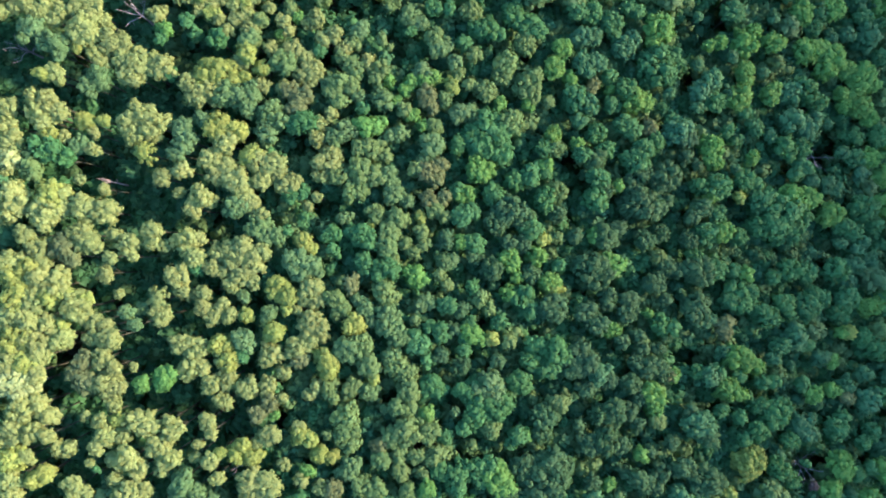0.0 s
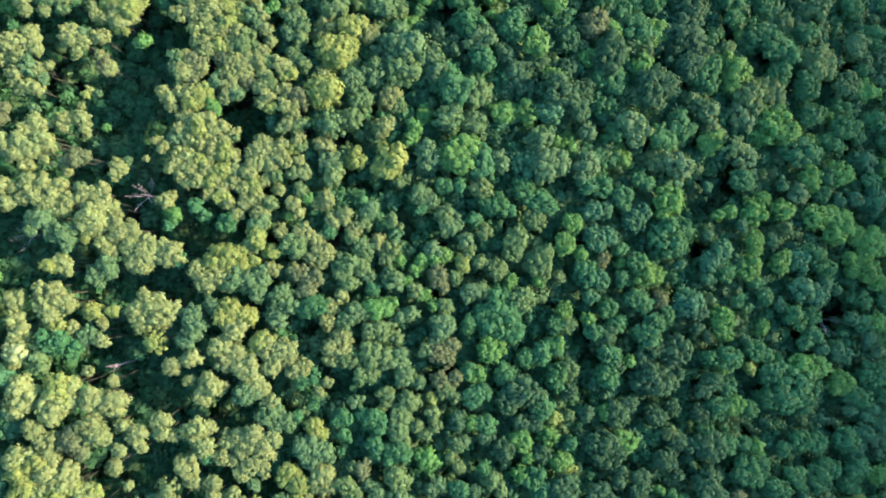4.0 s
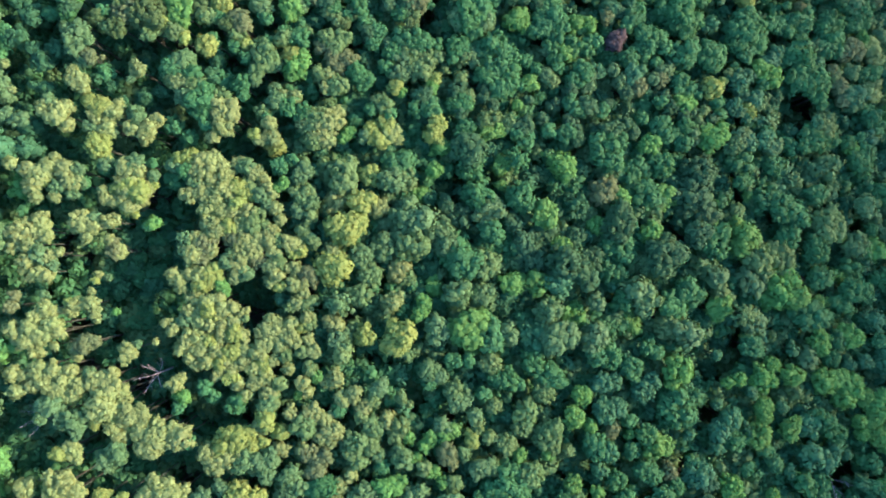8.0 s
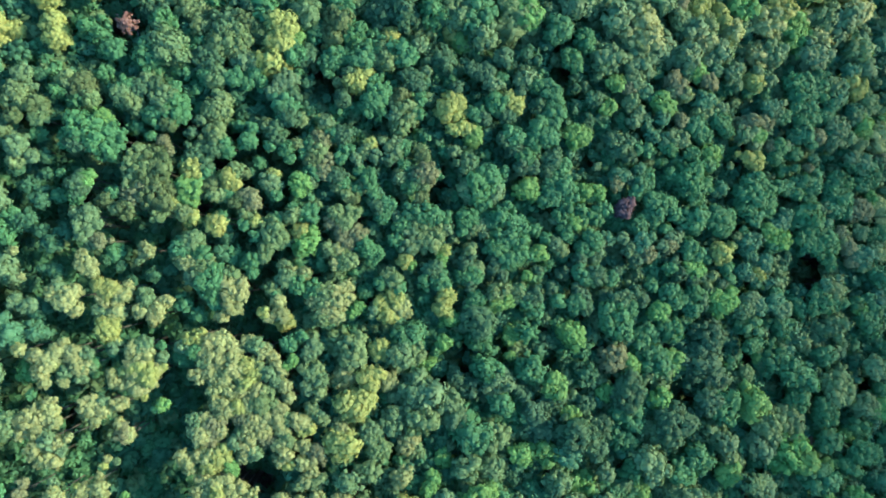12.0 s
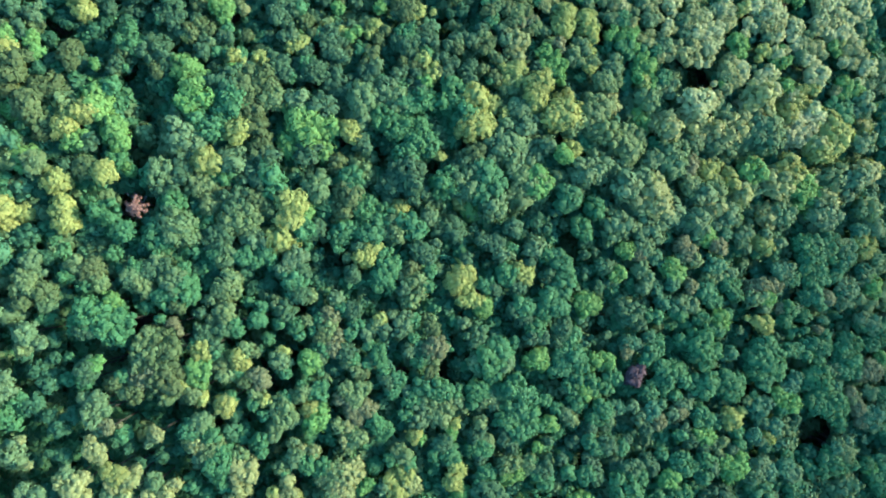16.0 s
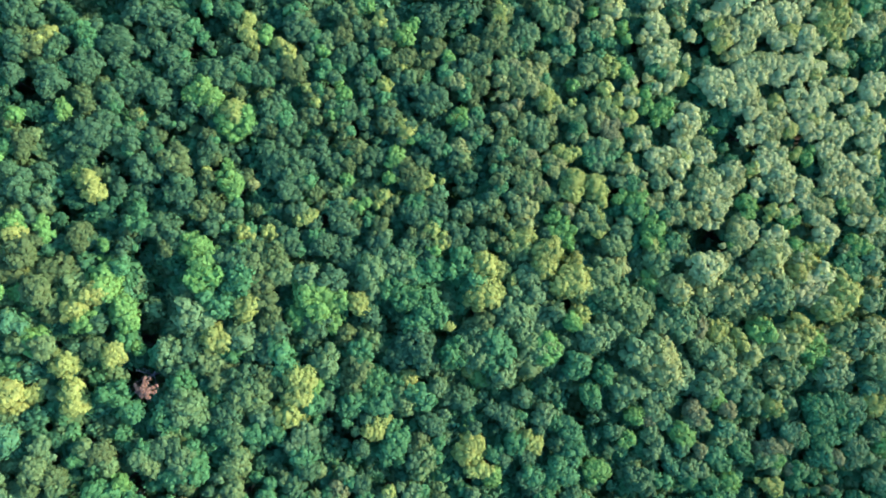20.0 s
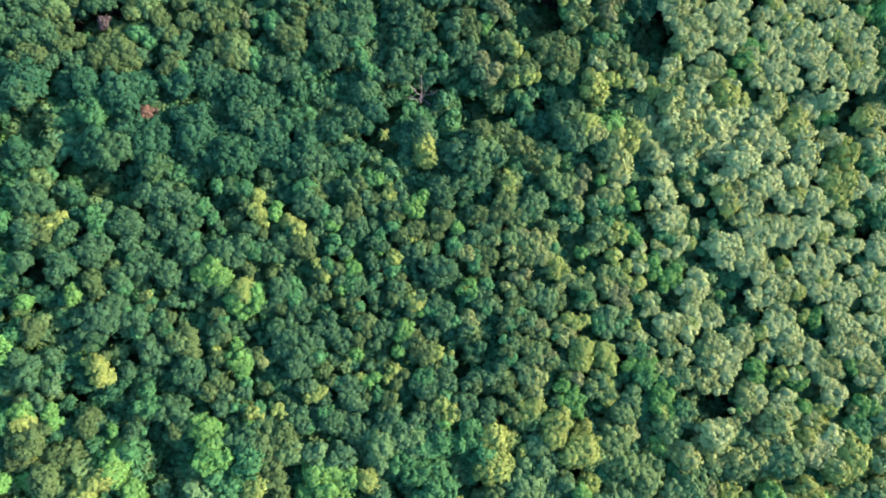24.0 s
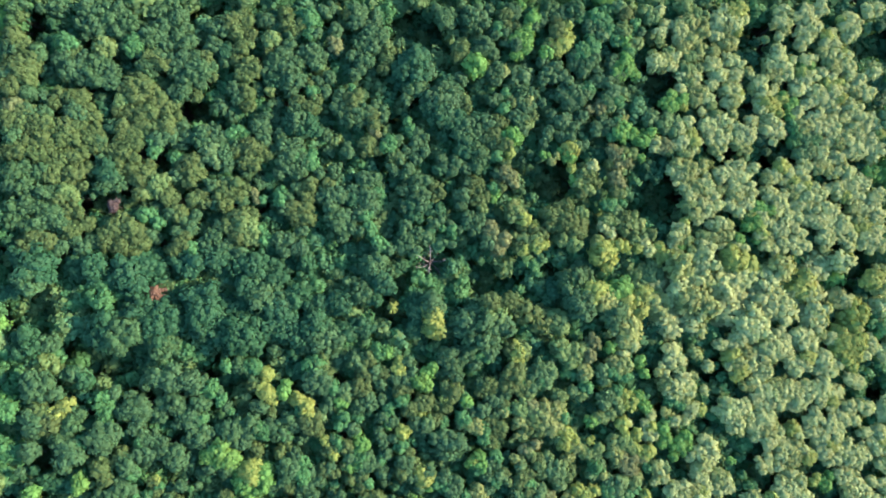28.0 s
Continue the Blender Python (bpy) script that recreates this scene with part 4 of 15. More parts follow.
hickory(-45.9,242.3,1.6,-0.2,"dull_olive")
cherry(-47.6,241.5,1.6,-0.2,"dull_olive")
young(-45.5,243.9,1.2,"dull_olive")
young(-48.7,244.2,1.2,"dull_olive")
young(-46.2,244.3,1.2,"olive")
poplar(-42.8,248.0,1.6,-0.2,"olive")
young(-43.4,246.2,1.2,"dull_olive")
cherry(-40.4,245.2,1.8,0.0,"dull_green")
beech(-41.9,243.8,2.1,0.3,"dull_green")
linden(-39.9,243.1,2.0,0.2,"dull_green")
beech(-43.1,242.9,1.8,0.0,"dull_green")
beech(-38.4,243.7,1.6,-0.2,"dull_green")
cherry(-40.6,240.8,2.0,0.2,"dull_green")
linden(-39.0,241.1,1.8,0.0,"dull_green")
young(-37.7,240.9,1.4,"dull_green")
linden(-42.5,240.9,1.6,-0.2,"dark")
young(-39.6,239.3,1.4,"dull_green")
young(-36.5,240.5,1.0,"dull_olive")
young(-41.6,245.0,1.2,"dull_green")
young(-39.8,247.1,1.2,"dull_green")
cherry(-43.7,251.6,1.6,-0.2,"dull_green")
young(-41.9,250.4,1.2,"dull_green")
beech(-40.1,250.8,1.8,0.0,"dull_olive")
young(-40.7,253.1,1.4,"dull_olive")
cherry(-38.3,250.9,1.6,-0.2,"dull_olive")
young(-39.7,249.2,1.4,"dull_green")
maple(-36.7,252.3,1.8,0.0,"green")
young(-38.0,253.2,1.2,"green")
young(-36.3,249.3,1.2,"green")
beech(-35.9,246.3,2.0,0.2,"dull_green")
young(-37.2,246.2,1.4,"dull_green")
young(-35.7,245.0,1.4,"dull_green")
young(-49.2,239.0,1.4,"dull_green")
young(-46.7,238.3,1.4,"dull_olive")
young(-46.5,236.3,1.2,"dull_olive")
young(-47.3,236.0,1.0,"dull_olive")
young(-48.4,237.1,1.2,"dull_green")
young(-43.1,239.0,1.0,"olive")
lower(-45.5,239.7,1.4,"dull_green")
lower(-51.6,236.0,1.6,"dull_green")
lower(-49.9,235.0,1.4,"dull_green")
lower(-52.6,235.1,1.4,"dark")
lower(-53.8,233.5,1.2,"dark")
young(-45.1,232.6,1.4,"dull_green")
young(-43.6,232.0,1.4,"dull_green")
young(-44.5,230.5,1.0,"dull_green")
young(-43.8,234.2,1.2,"dull_green")
lower(-42.7,236.9,1.6,"dull_green")
lower(-43.2,234.3,1.6,"dull_green")
young(-41.2,231.3,1.4,"dull_green")
lower(-44.1,235.9,1.2,"dark")
young(-38.5,236.1,1.4,"dull_green")
young(-38.1,236.8,1.4,"dull_olive")
cherry(-36.3,235.8,1.6,-0.2,"dull_olive")
linden(-38.3,233.9,2.1,0.3,"dull_green")
linden(-36.6,232.8,2.0,0.2,"dark")
maple(-37.3,231.9,1.6,-0.2,"dull_green")
maple(-39.4,232.5,1.6,-0.2,"dark")
young(-38.8,236.8,1.0,"dull_olive")
linden(-40.2,228.8,1.8,0.0,"dull_green")
linden(-38.5,229.3,1.6,-0.2,"dull_green")
beech(-39.3,227.0,2.0,0.2,"dull_green")
cherry(-37.4,226.8,1.6,-0.2,"dull_green")
young(-40.7,226.6,1.4,"dull_green")
linden(-38.0,224.8,1.6,-0.2,"dull_green")
young(-41.6,228.1,1.2,"dull_green")
young(-39.9,225.0,1.4,"dull_green")
young(-36.4,226.3,1.4,"green")
young(-35.6,225.6,1.0,"green")
young(-35.5,228.0,1.0,"green")
young(-41.4,224.3,1.2,"dull_green")
beech(-82.7,221.4,1.6,0.0,"dull_green")
linden(-80.6,221.0,1.6,0.0,"dull_green")
beech(-78.2,220.1,1.7,0.0,"dull_green")
beech(-76.8,220.2,1.5,-0.2,"dull_green")
poplar(-74.5,220.6,1.7,0.0,"olive")
poplar(-73.3,219.7,1.5,-0.2,"olive")
young(-72.2,221.3,1.3,"dull_olive")
young(-75.8,219.2,1.3,"dull_olive")
young(-73.6,218.4,1.3,"dull_olive")
beech(-82.4,217.8,1.6,0.0,"dull_green")
linden(-80.3,217.8,1.6,0.0,"dull_green")
linden(-78.1,217.5,1.5,-0.2,"dull_green")
beech(-76.5,217.0,1.7,0.0,"dull_green")
beech(-74.4,217.0,1.7,0.0,"dull_olive")
beech(-72.5,216.8,1.5,-0.2,"dull_olive")
linden(-82.3,215.6,1.6,0.0,"dull_green")
linden(-80.1,214.9,1.5,-0.2,"dull_green")
beech(-78.1,215.5,1.7,0.0,"dull_green")
linden(-75.5,215.0,1.7,0.0,"dull_green")
hickory(-73.5,213.9,1.7,0.0,"dull_olive")
young(-71.4,215.1,1.3,"dull_olive")
chestnut(-79.1,212.4,1.6,0.0,"dull_olive")
hickory(-77.3,211.8,1.8,0.2,"dull_olive")
cherry(-79.9,211.1,1.5,-0.2,"dull_olive")
cherry(-75.3,211.5,1.5,-0.2,"dull_green")
cherry(-73.1,211.8,1.5,-0.2,"dull_green")
young(-70.9,212.0,1.3,"dull_green")
young(-71.7,211.0,1.1,"dull_green")
young(-70.8,219.6,0.9,"dull_green")
lower(-83.8,212.3,1.5,"dark")
lower(-71.3,218.8,1.3,"dull_green")
walnut(-67.4,218.1,1.9,0.2,"withered")
walnut(-66.4,215.2,1.9,0.2,"dull_olive")
walnut(-64.9,214.5,1.9,0.2,"dull_olive")
walnut(-66.0,212.9,2.1,0.3,"dull_olive")
walnut(-63.8,213.4,1.9,0.2,"dull_olive")
walnut(-68.0,213.7,1.5,-0.2,"dull_olive")
walnut(-68.3,212.0,1.5,-0.2,"dull_olive")
walnut(-66.2,211.6,1.7,0.0,"dull_olive")
walnut(-64.3,210.6,1.5,-0.2,"dull_olive")
young(-62.7,211.9,1.3,"dull_olive")
young(-62.6,216.8,1.3,"green")
young(-63.3,216.8,1.3,"dark")
young(-61.5,216.6,1.3,"green")
young(-60.8,215.4,1.3,"green")
young(-61.9,213.5,1.1,"dull_green")
lower(-61.3,213.0,1.2,"dull_green")
lower(-61.5,218.2,1.4,"dull_green")
young(-58.7,217.1,1.1,"dull_green")
young(-57.9,219.5,1.1,"dull_olive")
hickory(-57.2,216.9,1.5,-0.2,"dull_olive")
cherry(-55.1,219.2,1.5,-0.2,"dull_olive")
young(-53.6,218.9,1.3,"dull_olive")
young(-54.9,216.8,1.1,"dull_green")
young(-56.3,215.6,1.3,"dull_green")
young(-55.4,214.3,1.3,"dull_green")
young(-57.4,213.6,1.3,"dull_green")
young(-54.7,220.3,1.0,"dull_olive")
cherry(-56.7,212.1,1.7,0.0,"dull_olive")
young(-55.2,211.2,1.3,"green")
young(-58.4,210.6,1.1,"dull_olive")
young(-56.1,213.5,1.0,"dull_olive")
young(-53.8,220.3,1.2,"dull_olive")
hickory(-50.4,220.8,1.9,0.2,"dull_olive")
cherry(-48.7,221.5,1.9,0.2,"dull_olive")
beech(-48.0,220.3,1.5,-0.2,"dull_olive")
beech(-49.8,219.0,1.5,-0.2,"dull_olive")
young(-52.2,221.9,1.3,"dull_green")
young(-51.5,219.1,1.2,"dull_green")
young(-46.9,221.2,1.2,"dull_olive")
young(-50.4,222.3,1.2,"dull_green")
young(-47.2,219.3,1.2,"dull_green")
hickory(-47.7,216.3,2.1,0.3,"dull_olive")
hickory(-45.7,217.3,1.5,-0.2,"dull_olive")
cherry(-49.4,215.5,1.7,0.0,"dull_olive")
poplar(-47.0,215.2,2.1,0.3,"olive")
poplar(-45.7,214.5,1.7,0.0,"olive")
hickory(-48.0,213.8,1.7,0.0,"dull_olive")
young(-45.0,213.0,1.4,"olive")
young(-46.4,213.0,1.4,"olive")
young(-44.2,214.6,1.2,"green")
young(-43.4,212.9,1.4,"green")
young(-49.9,211.8,1.3,"dull_green")
young(-50.9,215.1,1.3,"dull_green")
linden(-51.8,213.3,1.5,-0.2,"dull_green")
young(-50.8,211.0,1.3,"dull_green")
young(-47.6,210.7,1.4,"dull_green")
young(-53.3,211.8,1.3,"dull_green")
young(-45.5,220.9,0.8,"rust")
young(-45.0,219.7,0.8,"rust")
young(-43.9,219.8,0.8,"green")
lower(-45.1,223.0,1.6,"dull_green")
lower(-43.3,222.6,1.6,"dark")
lower(-47.2,224.7,1.4,"dull_green")
young(-40.8,220.6,1.4,"green")
young(-40.7,219.6,1.2,"green")
young(-41.2,219.4,1.0,"green")
walnut(-39.1,218.4,1.6,-0.2,"dull_olive")
walnut(-37.1,218.1,1.8,0.0,"dull_olive")
walnut(-38.1,216.3,1.6,-0.2,"dull_olive")
young(-36.2,216.5,1.4,"dull_olive")
young(-39.6,220.3,1.2,"dull_green")
young(-37.2,220.8,1.4,"dull_olive")
young(-35.8,222.5,1.4,"dull_olive")
young(-36.0,220.2,1.2,"dull_olive")
young(-37.9,221.8,1.2,"dull_green")
young(-40.5,218.1,1.2,"dull_green")
young(-41.2,213.0,1.4,"dull_green")
young(-39.3,212.8,1.4,"dull_green")
cherry(-37.7,211.3,1.6,-0.2,"dull_green")
young(-40.1,210.9,1.2,"dull_green")
young(-37.2,214.1,1.2,"dull_green")
lower(-42.7,211.2,1.4,"dark")
lower(-43.3,216.7,1.6,"dark")
lower(-41.4,215.9,1.4,"dark")
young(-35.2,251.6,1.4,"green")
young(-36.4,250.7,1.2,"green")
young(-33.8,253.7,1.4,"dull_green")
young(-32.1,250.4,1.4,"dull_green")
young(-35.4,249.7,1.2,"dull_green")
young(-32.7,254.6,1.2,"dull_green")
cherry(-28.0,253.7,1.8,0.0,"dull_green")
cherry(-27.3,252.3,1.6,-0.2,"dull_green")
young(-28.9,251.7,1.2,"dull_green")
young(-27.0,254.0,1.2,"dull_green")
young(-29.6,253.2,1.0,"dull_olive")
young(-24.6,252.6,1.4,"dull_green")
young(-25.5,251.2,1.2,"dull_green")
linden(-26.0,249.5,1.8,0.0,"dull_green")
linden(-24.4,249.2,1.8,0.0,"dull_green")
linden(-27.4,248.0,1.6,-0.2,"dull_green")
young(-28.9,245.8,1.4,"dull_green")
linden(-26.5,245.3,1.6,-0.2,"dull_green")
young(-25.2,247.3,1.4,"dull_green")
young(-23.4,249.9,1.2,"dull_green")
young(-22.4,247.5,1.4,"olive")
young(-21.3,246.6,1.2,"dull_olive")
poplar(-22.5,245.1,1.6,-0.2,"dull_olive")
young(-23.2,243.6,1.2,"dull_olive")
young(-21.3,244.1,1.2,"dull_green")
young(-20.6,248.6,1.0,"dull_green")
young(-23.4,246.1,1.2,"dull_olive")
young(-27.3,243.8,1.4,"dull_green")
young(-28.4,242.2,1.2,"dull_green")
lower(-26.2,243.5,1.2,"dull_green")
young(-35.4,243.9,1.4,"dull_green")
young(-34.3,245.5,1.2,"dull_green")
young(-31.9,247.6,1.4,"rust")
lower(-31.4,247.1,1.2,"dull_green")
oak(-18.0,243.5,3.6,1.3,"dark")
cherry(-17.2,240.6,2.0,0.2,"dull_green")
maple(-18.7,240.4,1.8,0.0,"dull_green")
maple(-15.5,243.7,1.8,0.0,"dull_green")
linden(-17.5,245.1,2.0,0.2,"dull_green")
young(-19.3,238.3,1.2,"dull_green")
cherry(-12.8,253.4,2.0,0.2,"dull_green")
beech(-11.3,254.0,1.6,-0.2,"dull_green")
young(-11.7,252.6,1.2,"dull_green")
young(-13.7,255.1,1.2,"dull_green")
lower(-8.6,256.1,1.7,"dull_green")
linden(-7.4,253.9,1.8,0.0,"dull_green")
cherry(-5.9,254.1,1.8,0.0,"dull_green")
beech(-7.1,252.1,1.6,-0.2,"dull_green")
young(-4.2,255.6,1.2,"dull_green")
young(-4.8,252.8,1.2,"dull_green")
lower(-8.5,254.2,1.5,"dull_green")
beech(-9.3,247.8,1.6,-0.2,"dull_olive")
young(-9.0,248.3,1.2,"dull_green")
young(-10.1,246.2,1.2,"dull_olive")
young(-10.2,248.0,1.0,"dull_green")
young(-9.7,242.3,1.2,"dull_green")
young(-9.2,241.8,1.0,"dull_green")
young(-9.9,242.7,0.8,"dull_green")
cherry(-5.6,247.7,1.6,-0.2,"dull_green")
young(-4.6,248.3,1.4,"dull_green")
young(-3.5,247.2,1.2,"dull_green")
young(-5.6,249.6,1.4,"dull_green")
young(-3.5,250.6,1.2,"dull_green")
linden(-2.7,244.1,1.6,-0.2,"dull_green")
young(-1.6,244.0,1.2,"sage")
young(-3.9,243.2,1.2,"dull_green")
young(-2.9,242.2,1.0,"dull_green")
walnut(-1.3,254.4,1.4,-0.3,"dull_olive")
young(-1.3,252.9,1.2,"dull_olive")
young(0.8,252.3,1.2,"dull_olive")
cherry(0.3,255.2,1.6,-0.2,"dull_green")
young(1.3,256.2,1.2,"bright_green")
linden(1.9,250.1,2.0,0.2,"bright_green")
cherry(0.9,249.2,1.6,-0.2,"dull_green")
young(3.2,251.5,1.4,"bright_green")
young(0.9,247.1,1.2,"bright_green")
young(0.2,249.9,1.2,"bright_green")
young(2.7,248.5,1.2,"bright_green")
young(-0.8,251.6,1.2,"dull_green")
young(-2.6,251.9,1.4,"green")
young(-1.0,249.3,1.2,"dull_green")
maple(3.8,253.8,1.6,-0.2,"bright_green")
young(4.2,252.8,1.2,"dull_green")
hickory(8.6,251.5,1.8,0.0,"dull_olive")
poplar(9.5,249.4,1.8,0.0,"lime")
poplar(8.2,248.4,1.6,-0.2,"lime")
young(10.6,251.2,1.2,"lime")
young(7.1,249.4,1.4,"dull_olive")
young(6.4,247.5,1.4,"bright_green")
young(7.1,249.0,1.2,"bright_green")
young(10.3,253.1,1.2,"lime")
young(8.2,253.8,1.2,"dull_olive")
young(10.5,248.5,1.0,"dull_olive")
young(5.8,245.9,1.2,"dull_green")
beech(7.0,256.2,1.6,-0.2,"dull_green")
cherry(9.2,255.2,1.6,-0.2,"dull_green")
linden(11.9,255.7,1.8,0.0,"dull_green")
young(10.5,253.9,1.4,"dull_green")
young(12.8,254.8,1.2,"green")
young(5.8,254.2,1.4,"dull_green")
young(6.4,243.9,1.4,"dull_green")
young(8.1,244.9,1.4,"dull_green")
young(7.6,243.0,1.4,"dull_green")
young(9.6,243.4,1.2,"dull_green")
young(5.7,242.3,1.0,"dull_green")
young(10.3,241.8,1.4,"dull_green")
young(11.2,241.0,1.4,"dull_green")
young(9.5,240.2,1.2,"dull_green")
beech(13.0,247.7,1.8,0.0,"green")
cherry(15.1,249.0,1.6,-0.2,"green")
cherry(11.8,246.3,1.6,-0.2,"dull_green")
linden(14.2,245.8,1.6,-0.2,"dull_green")
young(15.4,247.2,1.4,"dull_green")
young(11.6,247.5,1.2,"dull_green")
young(13.1,244.3,1.4,"dull_green")
cherry(15.1,252.6,1.8,0.0,"dull_green")
linden(16.9,253.6,1.6,-0.2,"green")
young(15.6,254.7,1.4,"green")
young(14.5,250.7,1.2,"green")
young(17.1,251.4,1.4,"grey_green")
young(16.2,244.5,1.2,"dull_green")
beech(11.6,240.1,1.8,0.0,"dull_green")
cherry(12.6,239.1,1.6,-0.2,"dull_green")
cherry(10.6,238.3,1.6,-0.2,"dull_green")
young(8.8,239.6,1.4,"dull_green")
young(14.0,240.3,1.2,"dull_green")
lower(7.6,240.5,1.3,"dull_green")
walnut(16.4,237.7,1.4,-0.3,"rust")
young(14.3,237.2,1.0,"rust")
young(13.1,236.0,1.2,"dull_green")
linden(1.6,239.8,1.6,-0.2,"dull_green")
hickory(2.7,238.5,1.6,-0.2,"sage")
young(3.9,239.8,1.2,"dull_green")
young(5.2,238.3,1.0,"dull_green")
young(2.5,237.1,1.4,"dull_green")
young(0.9,238.3,1.4,"dull_green")
young(3.7,237.7,1.0,"dull_green")
young(-0.9,239.6,1.2,"green")
young(-0.4,238.3,1.2,"dull_olive")
young(-3.1,238.7,1.4,"dull_green")
young(-3.7,238.3,1.2,"dull_green")
young(-1.6,237.0,1.4,"green")
beech(1.2,234.8,1.6,-0.2,"dull_green")
young(2.9,234.2,1.4,"olive")
young(2.1,233.0,1.0,"dull_green")
young(0.3,236.1,1.2,"dull_green")
young(3.6,235.9,1.2,"dull_olive")
linden(-0.4,232.0,1.8,0.0,"bright_green")
young(-1.2,230.4,1.4,"dull_olive")
young(0.9,231.5,1.2,"bright_green")
young(-0.5,228.8,1.0,"lime")
young(-1.5,232.0,1.2,"bright_green")
hickory(-2.6,234.4,1.6,-0.2,"dull_olive")
young(-4.5,235.0,1.4,"dull_green")
hickory(-3.1,232.3,1.6,-0.2,"dull_olive")
young(-4.7,234.0,1.4,"dull_green")
young(-2.3,229.9,1.2,"dull_olive")
young(-3.6,230.8,1.4,"dull_green")
young(-3.0,228.1,1.2,"green")
oak(-12.5,238.4,3.0,1.0,"dull_green")
oak(-14.0,238.0,2.6,0.6,"dull_green")
oak(-12.2,235.8,2.6,0.6,"dull_green")
maple(-15.2,238.8,2.0,0.2,"dull_green")
cherry(-11.1,238.2,2.0,0.2,"dull_green")
linden(-13.3,235.7,2.2,0.3,"dark")
young(-10.3,240.0,1.4,"dark")
linden(-15.4,236.9,1.6,-0.2,"dark")
maple(-12.2,241.5,1.6,-0.2,"dark")
young(-8.9,238.4,1.4,"dull_olive")
young(-8.6,236.6,1.2,"dull_olive")
linden(-10.3,234.5,2.0,0.2,"dark")
linden(-8.7,233.8,1.8,0.0,"dull_green")
maple(-7.0,232.6,1.8,0.0,"dull_green")
linden(-9.2,231.9,1.8,0.0,"dull_green")
linden(-8.3,229.6,2.0,0.2,"dark")
maple(-6.0,228.7,1.8,0.0,"dull_green")
maple(-6.6,226.7,1.6,-0.2,"dull_green")
young(-9.5,228.9,1.4,"dark")
young(-6.6,234.8,1.4,"dark")
young(-5.2,231.3,1.4,"dull_green")
young(-5.4,226.4,1.2,"dark")
young(-10.3,226.8,1.4,"dull_green")
young(-8.9,225.9,1.2,"dull_green")
young(-10.9,225.4,1.0,"dull_green")
young(-8.1,225.9,1.0,"dull_green")
hickory(-28.8,237.7,2.2,0.3,"dull_olive")
cherry(-30.4,236.2,1.6,-0.2,"dull_green")
linden(-27.6,236.0,1.8,0.0,"dull_green")
cherry(-29.2,234.9,1.6,-0.2,"dull_green")
young(-28.7,238.9,1.4,"green")
young(-31.3,237.1,1.4,"dull_green")
young(-27.5,234.1,1.2,"dull_green")
young(-30.5,234.5,1.2,"dull_green")
young(-31.7,236.2,1.2,"dull_green")
young(-27.2,238.8,1.2,"dull_green")
young(-30.8,238.6,1.2,"dull_green")
cherry(-25.4,235.4,1.6,-0.2,"dull_olive")
young(-23.5,235.8,1.4,"dull_green")
young(-24.7,233.5,1.4,"dull_olive")
young(-25.8,235.5,1.2,"dull_green")
young(-23.2,234.5,1.0,"dull_green")
young(-24.8,237.0,1.2,"dull_green")
young(-35.3,237.7,1.4,"dull_olive")
young(-35.7,238.9,1.4,"green")
young(-33.7,239.3,1.4,"dull_green")
young(-34.7,241.2,1.0,"dull_green")
young(-33.0,241.7,1.2,"dull_green")
young(-36.5,234.7,1.4,"dark")
young(-35.1,232.2,1.2,"dark")
lower(-33.5,232.0,1.4,"dull_green")
young(-29.5,228.4,1.2,"dull_green")
young(-29.7,228.1,1.0,"dull_green")
young(-29.7,229.6,0.8,"dull_green")
cherry(-25.8,229.9,1.6,-0.2,"dull_olive")
young(-26.1,228.9,1.4,"dull_olive")
young(-24.9,231.9,1.2,"rust")
young(-24.4,228.7,1.0,"dull_olive")
young(-26.7,229.8,1.0,"dull_olive")
maple(-22.1,229.9,1.8,0.0,"green")
young(-21.1,230.5,1.4,"dull_green")
beech(-21.4,227.7,1.6,-0.2,"dull_olive")
young(-22.0,225.9,1.2,"dull_green")
young(-20.3,227.5,1.2,"dull_green")
young(-21.2,224.9,1.0,"dull_green")
young(-23.1,230.6,1.2,"dull_green")
young(-17.8,230.2,1.4,"dull_green")
young(-16.3,229.1,1.4,"dull_green")
young(-17.7,227.4,1.2,"dull_green")
young(-16.0,231.0,1.0,"dull_green")
young(-17.3,232.2,1.0,"dull_green")
young(-18.7,228.8,1.2,"dull_green")
young(-18.5,233.0,1.0,"green")
young(-19.5,233.9,0.8,"green")
young(-18.2,231.7,0.8,"green")
young(-19.0,234.3,0.8,"green")
young(-13.0,227.4,1.2,"dull_green")
young(-12.1,225.7,1.2,"dull_green")
young(-13.5,225.3,1.2,"dark")
young(-35.4,226.4,1.4,"green")
young(-34.5,224.6,1.2,"dull_green")
young(-36.0,227.2,1.0,"green")
young(-38.0,227.6,1.4,"green")
lower(-33.1,228.6,1.2,"dull_green")
young(-31.7,225.5,1.2,"dull_green")
young(-31.4,224.1,1.0,"dull_green")
cherry(-33.5,221.0,1.6,-0.2,"dull_green")
linden(-32.0,220.9,1.8,0.0,"dull_green")
cherry(-30.7,220.2,1.6,-0.2,"dull_green")
young(-32.4,218.8,1.4,"dull_green")
young(-34.1,220.3,1.2,"dull_green")
young(-30.5,220.2,1.0,"dull_green")
young(-32.8,222.5,1.2,"dull_olive")
linden(-31.5,217.0,1.8,0.0,"dull_green")
young(-29.9,216.8,1.4,"dull_green")
beech(-31.0,215.6,1.6,-0.2,"dull_green")
young(-29.0,215.3,1.4,"dull_green")
young(-30.2,213.5,1.2,"dull_green")
young(-31.9,218.3,1.2,"dull_green")
young(-28.3,216.9,1.0,"dull_green")
cherry(-26.3,220.6,2.0,0.2,"dull_green")
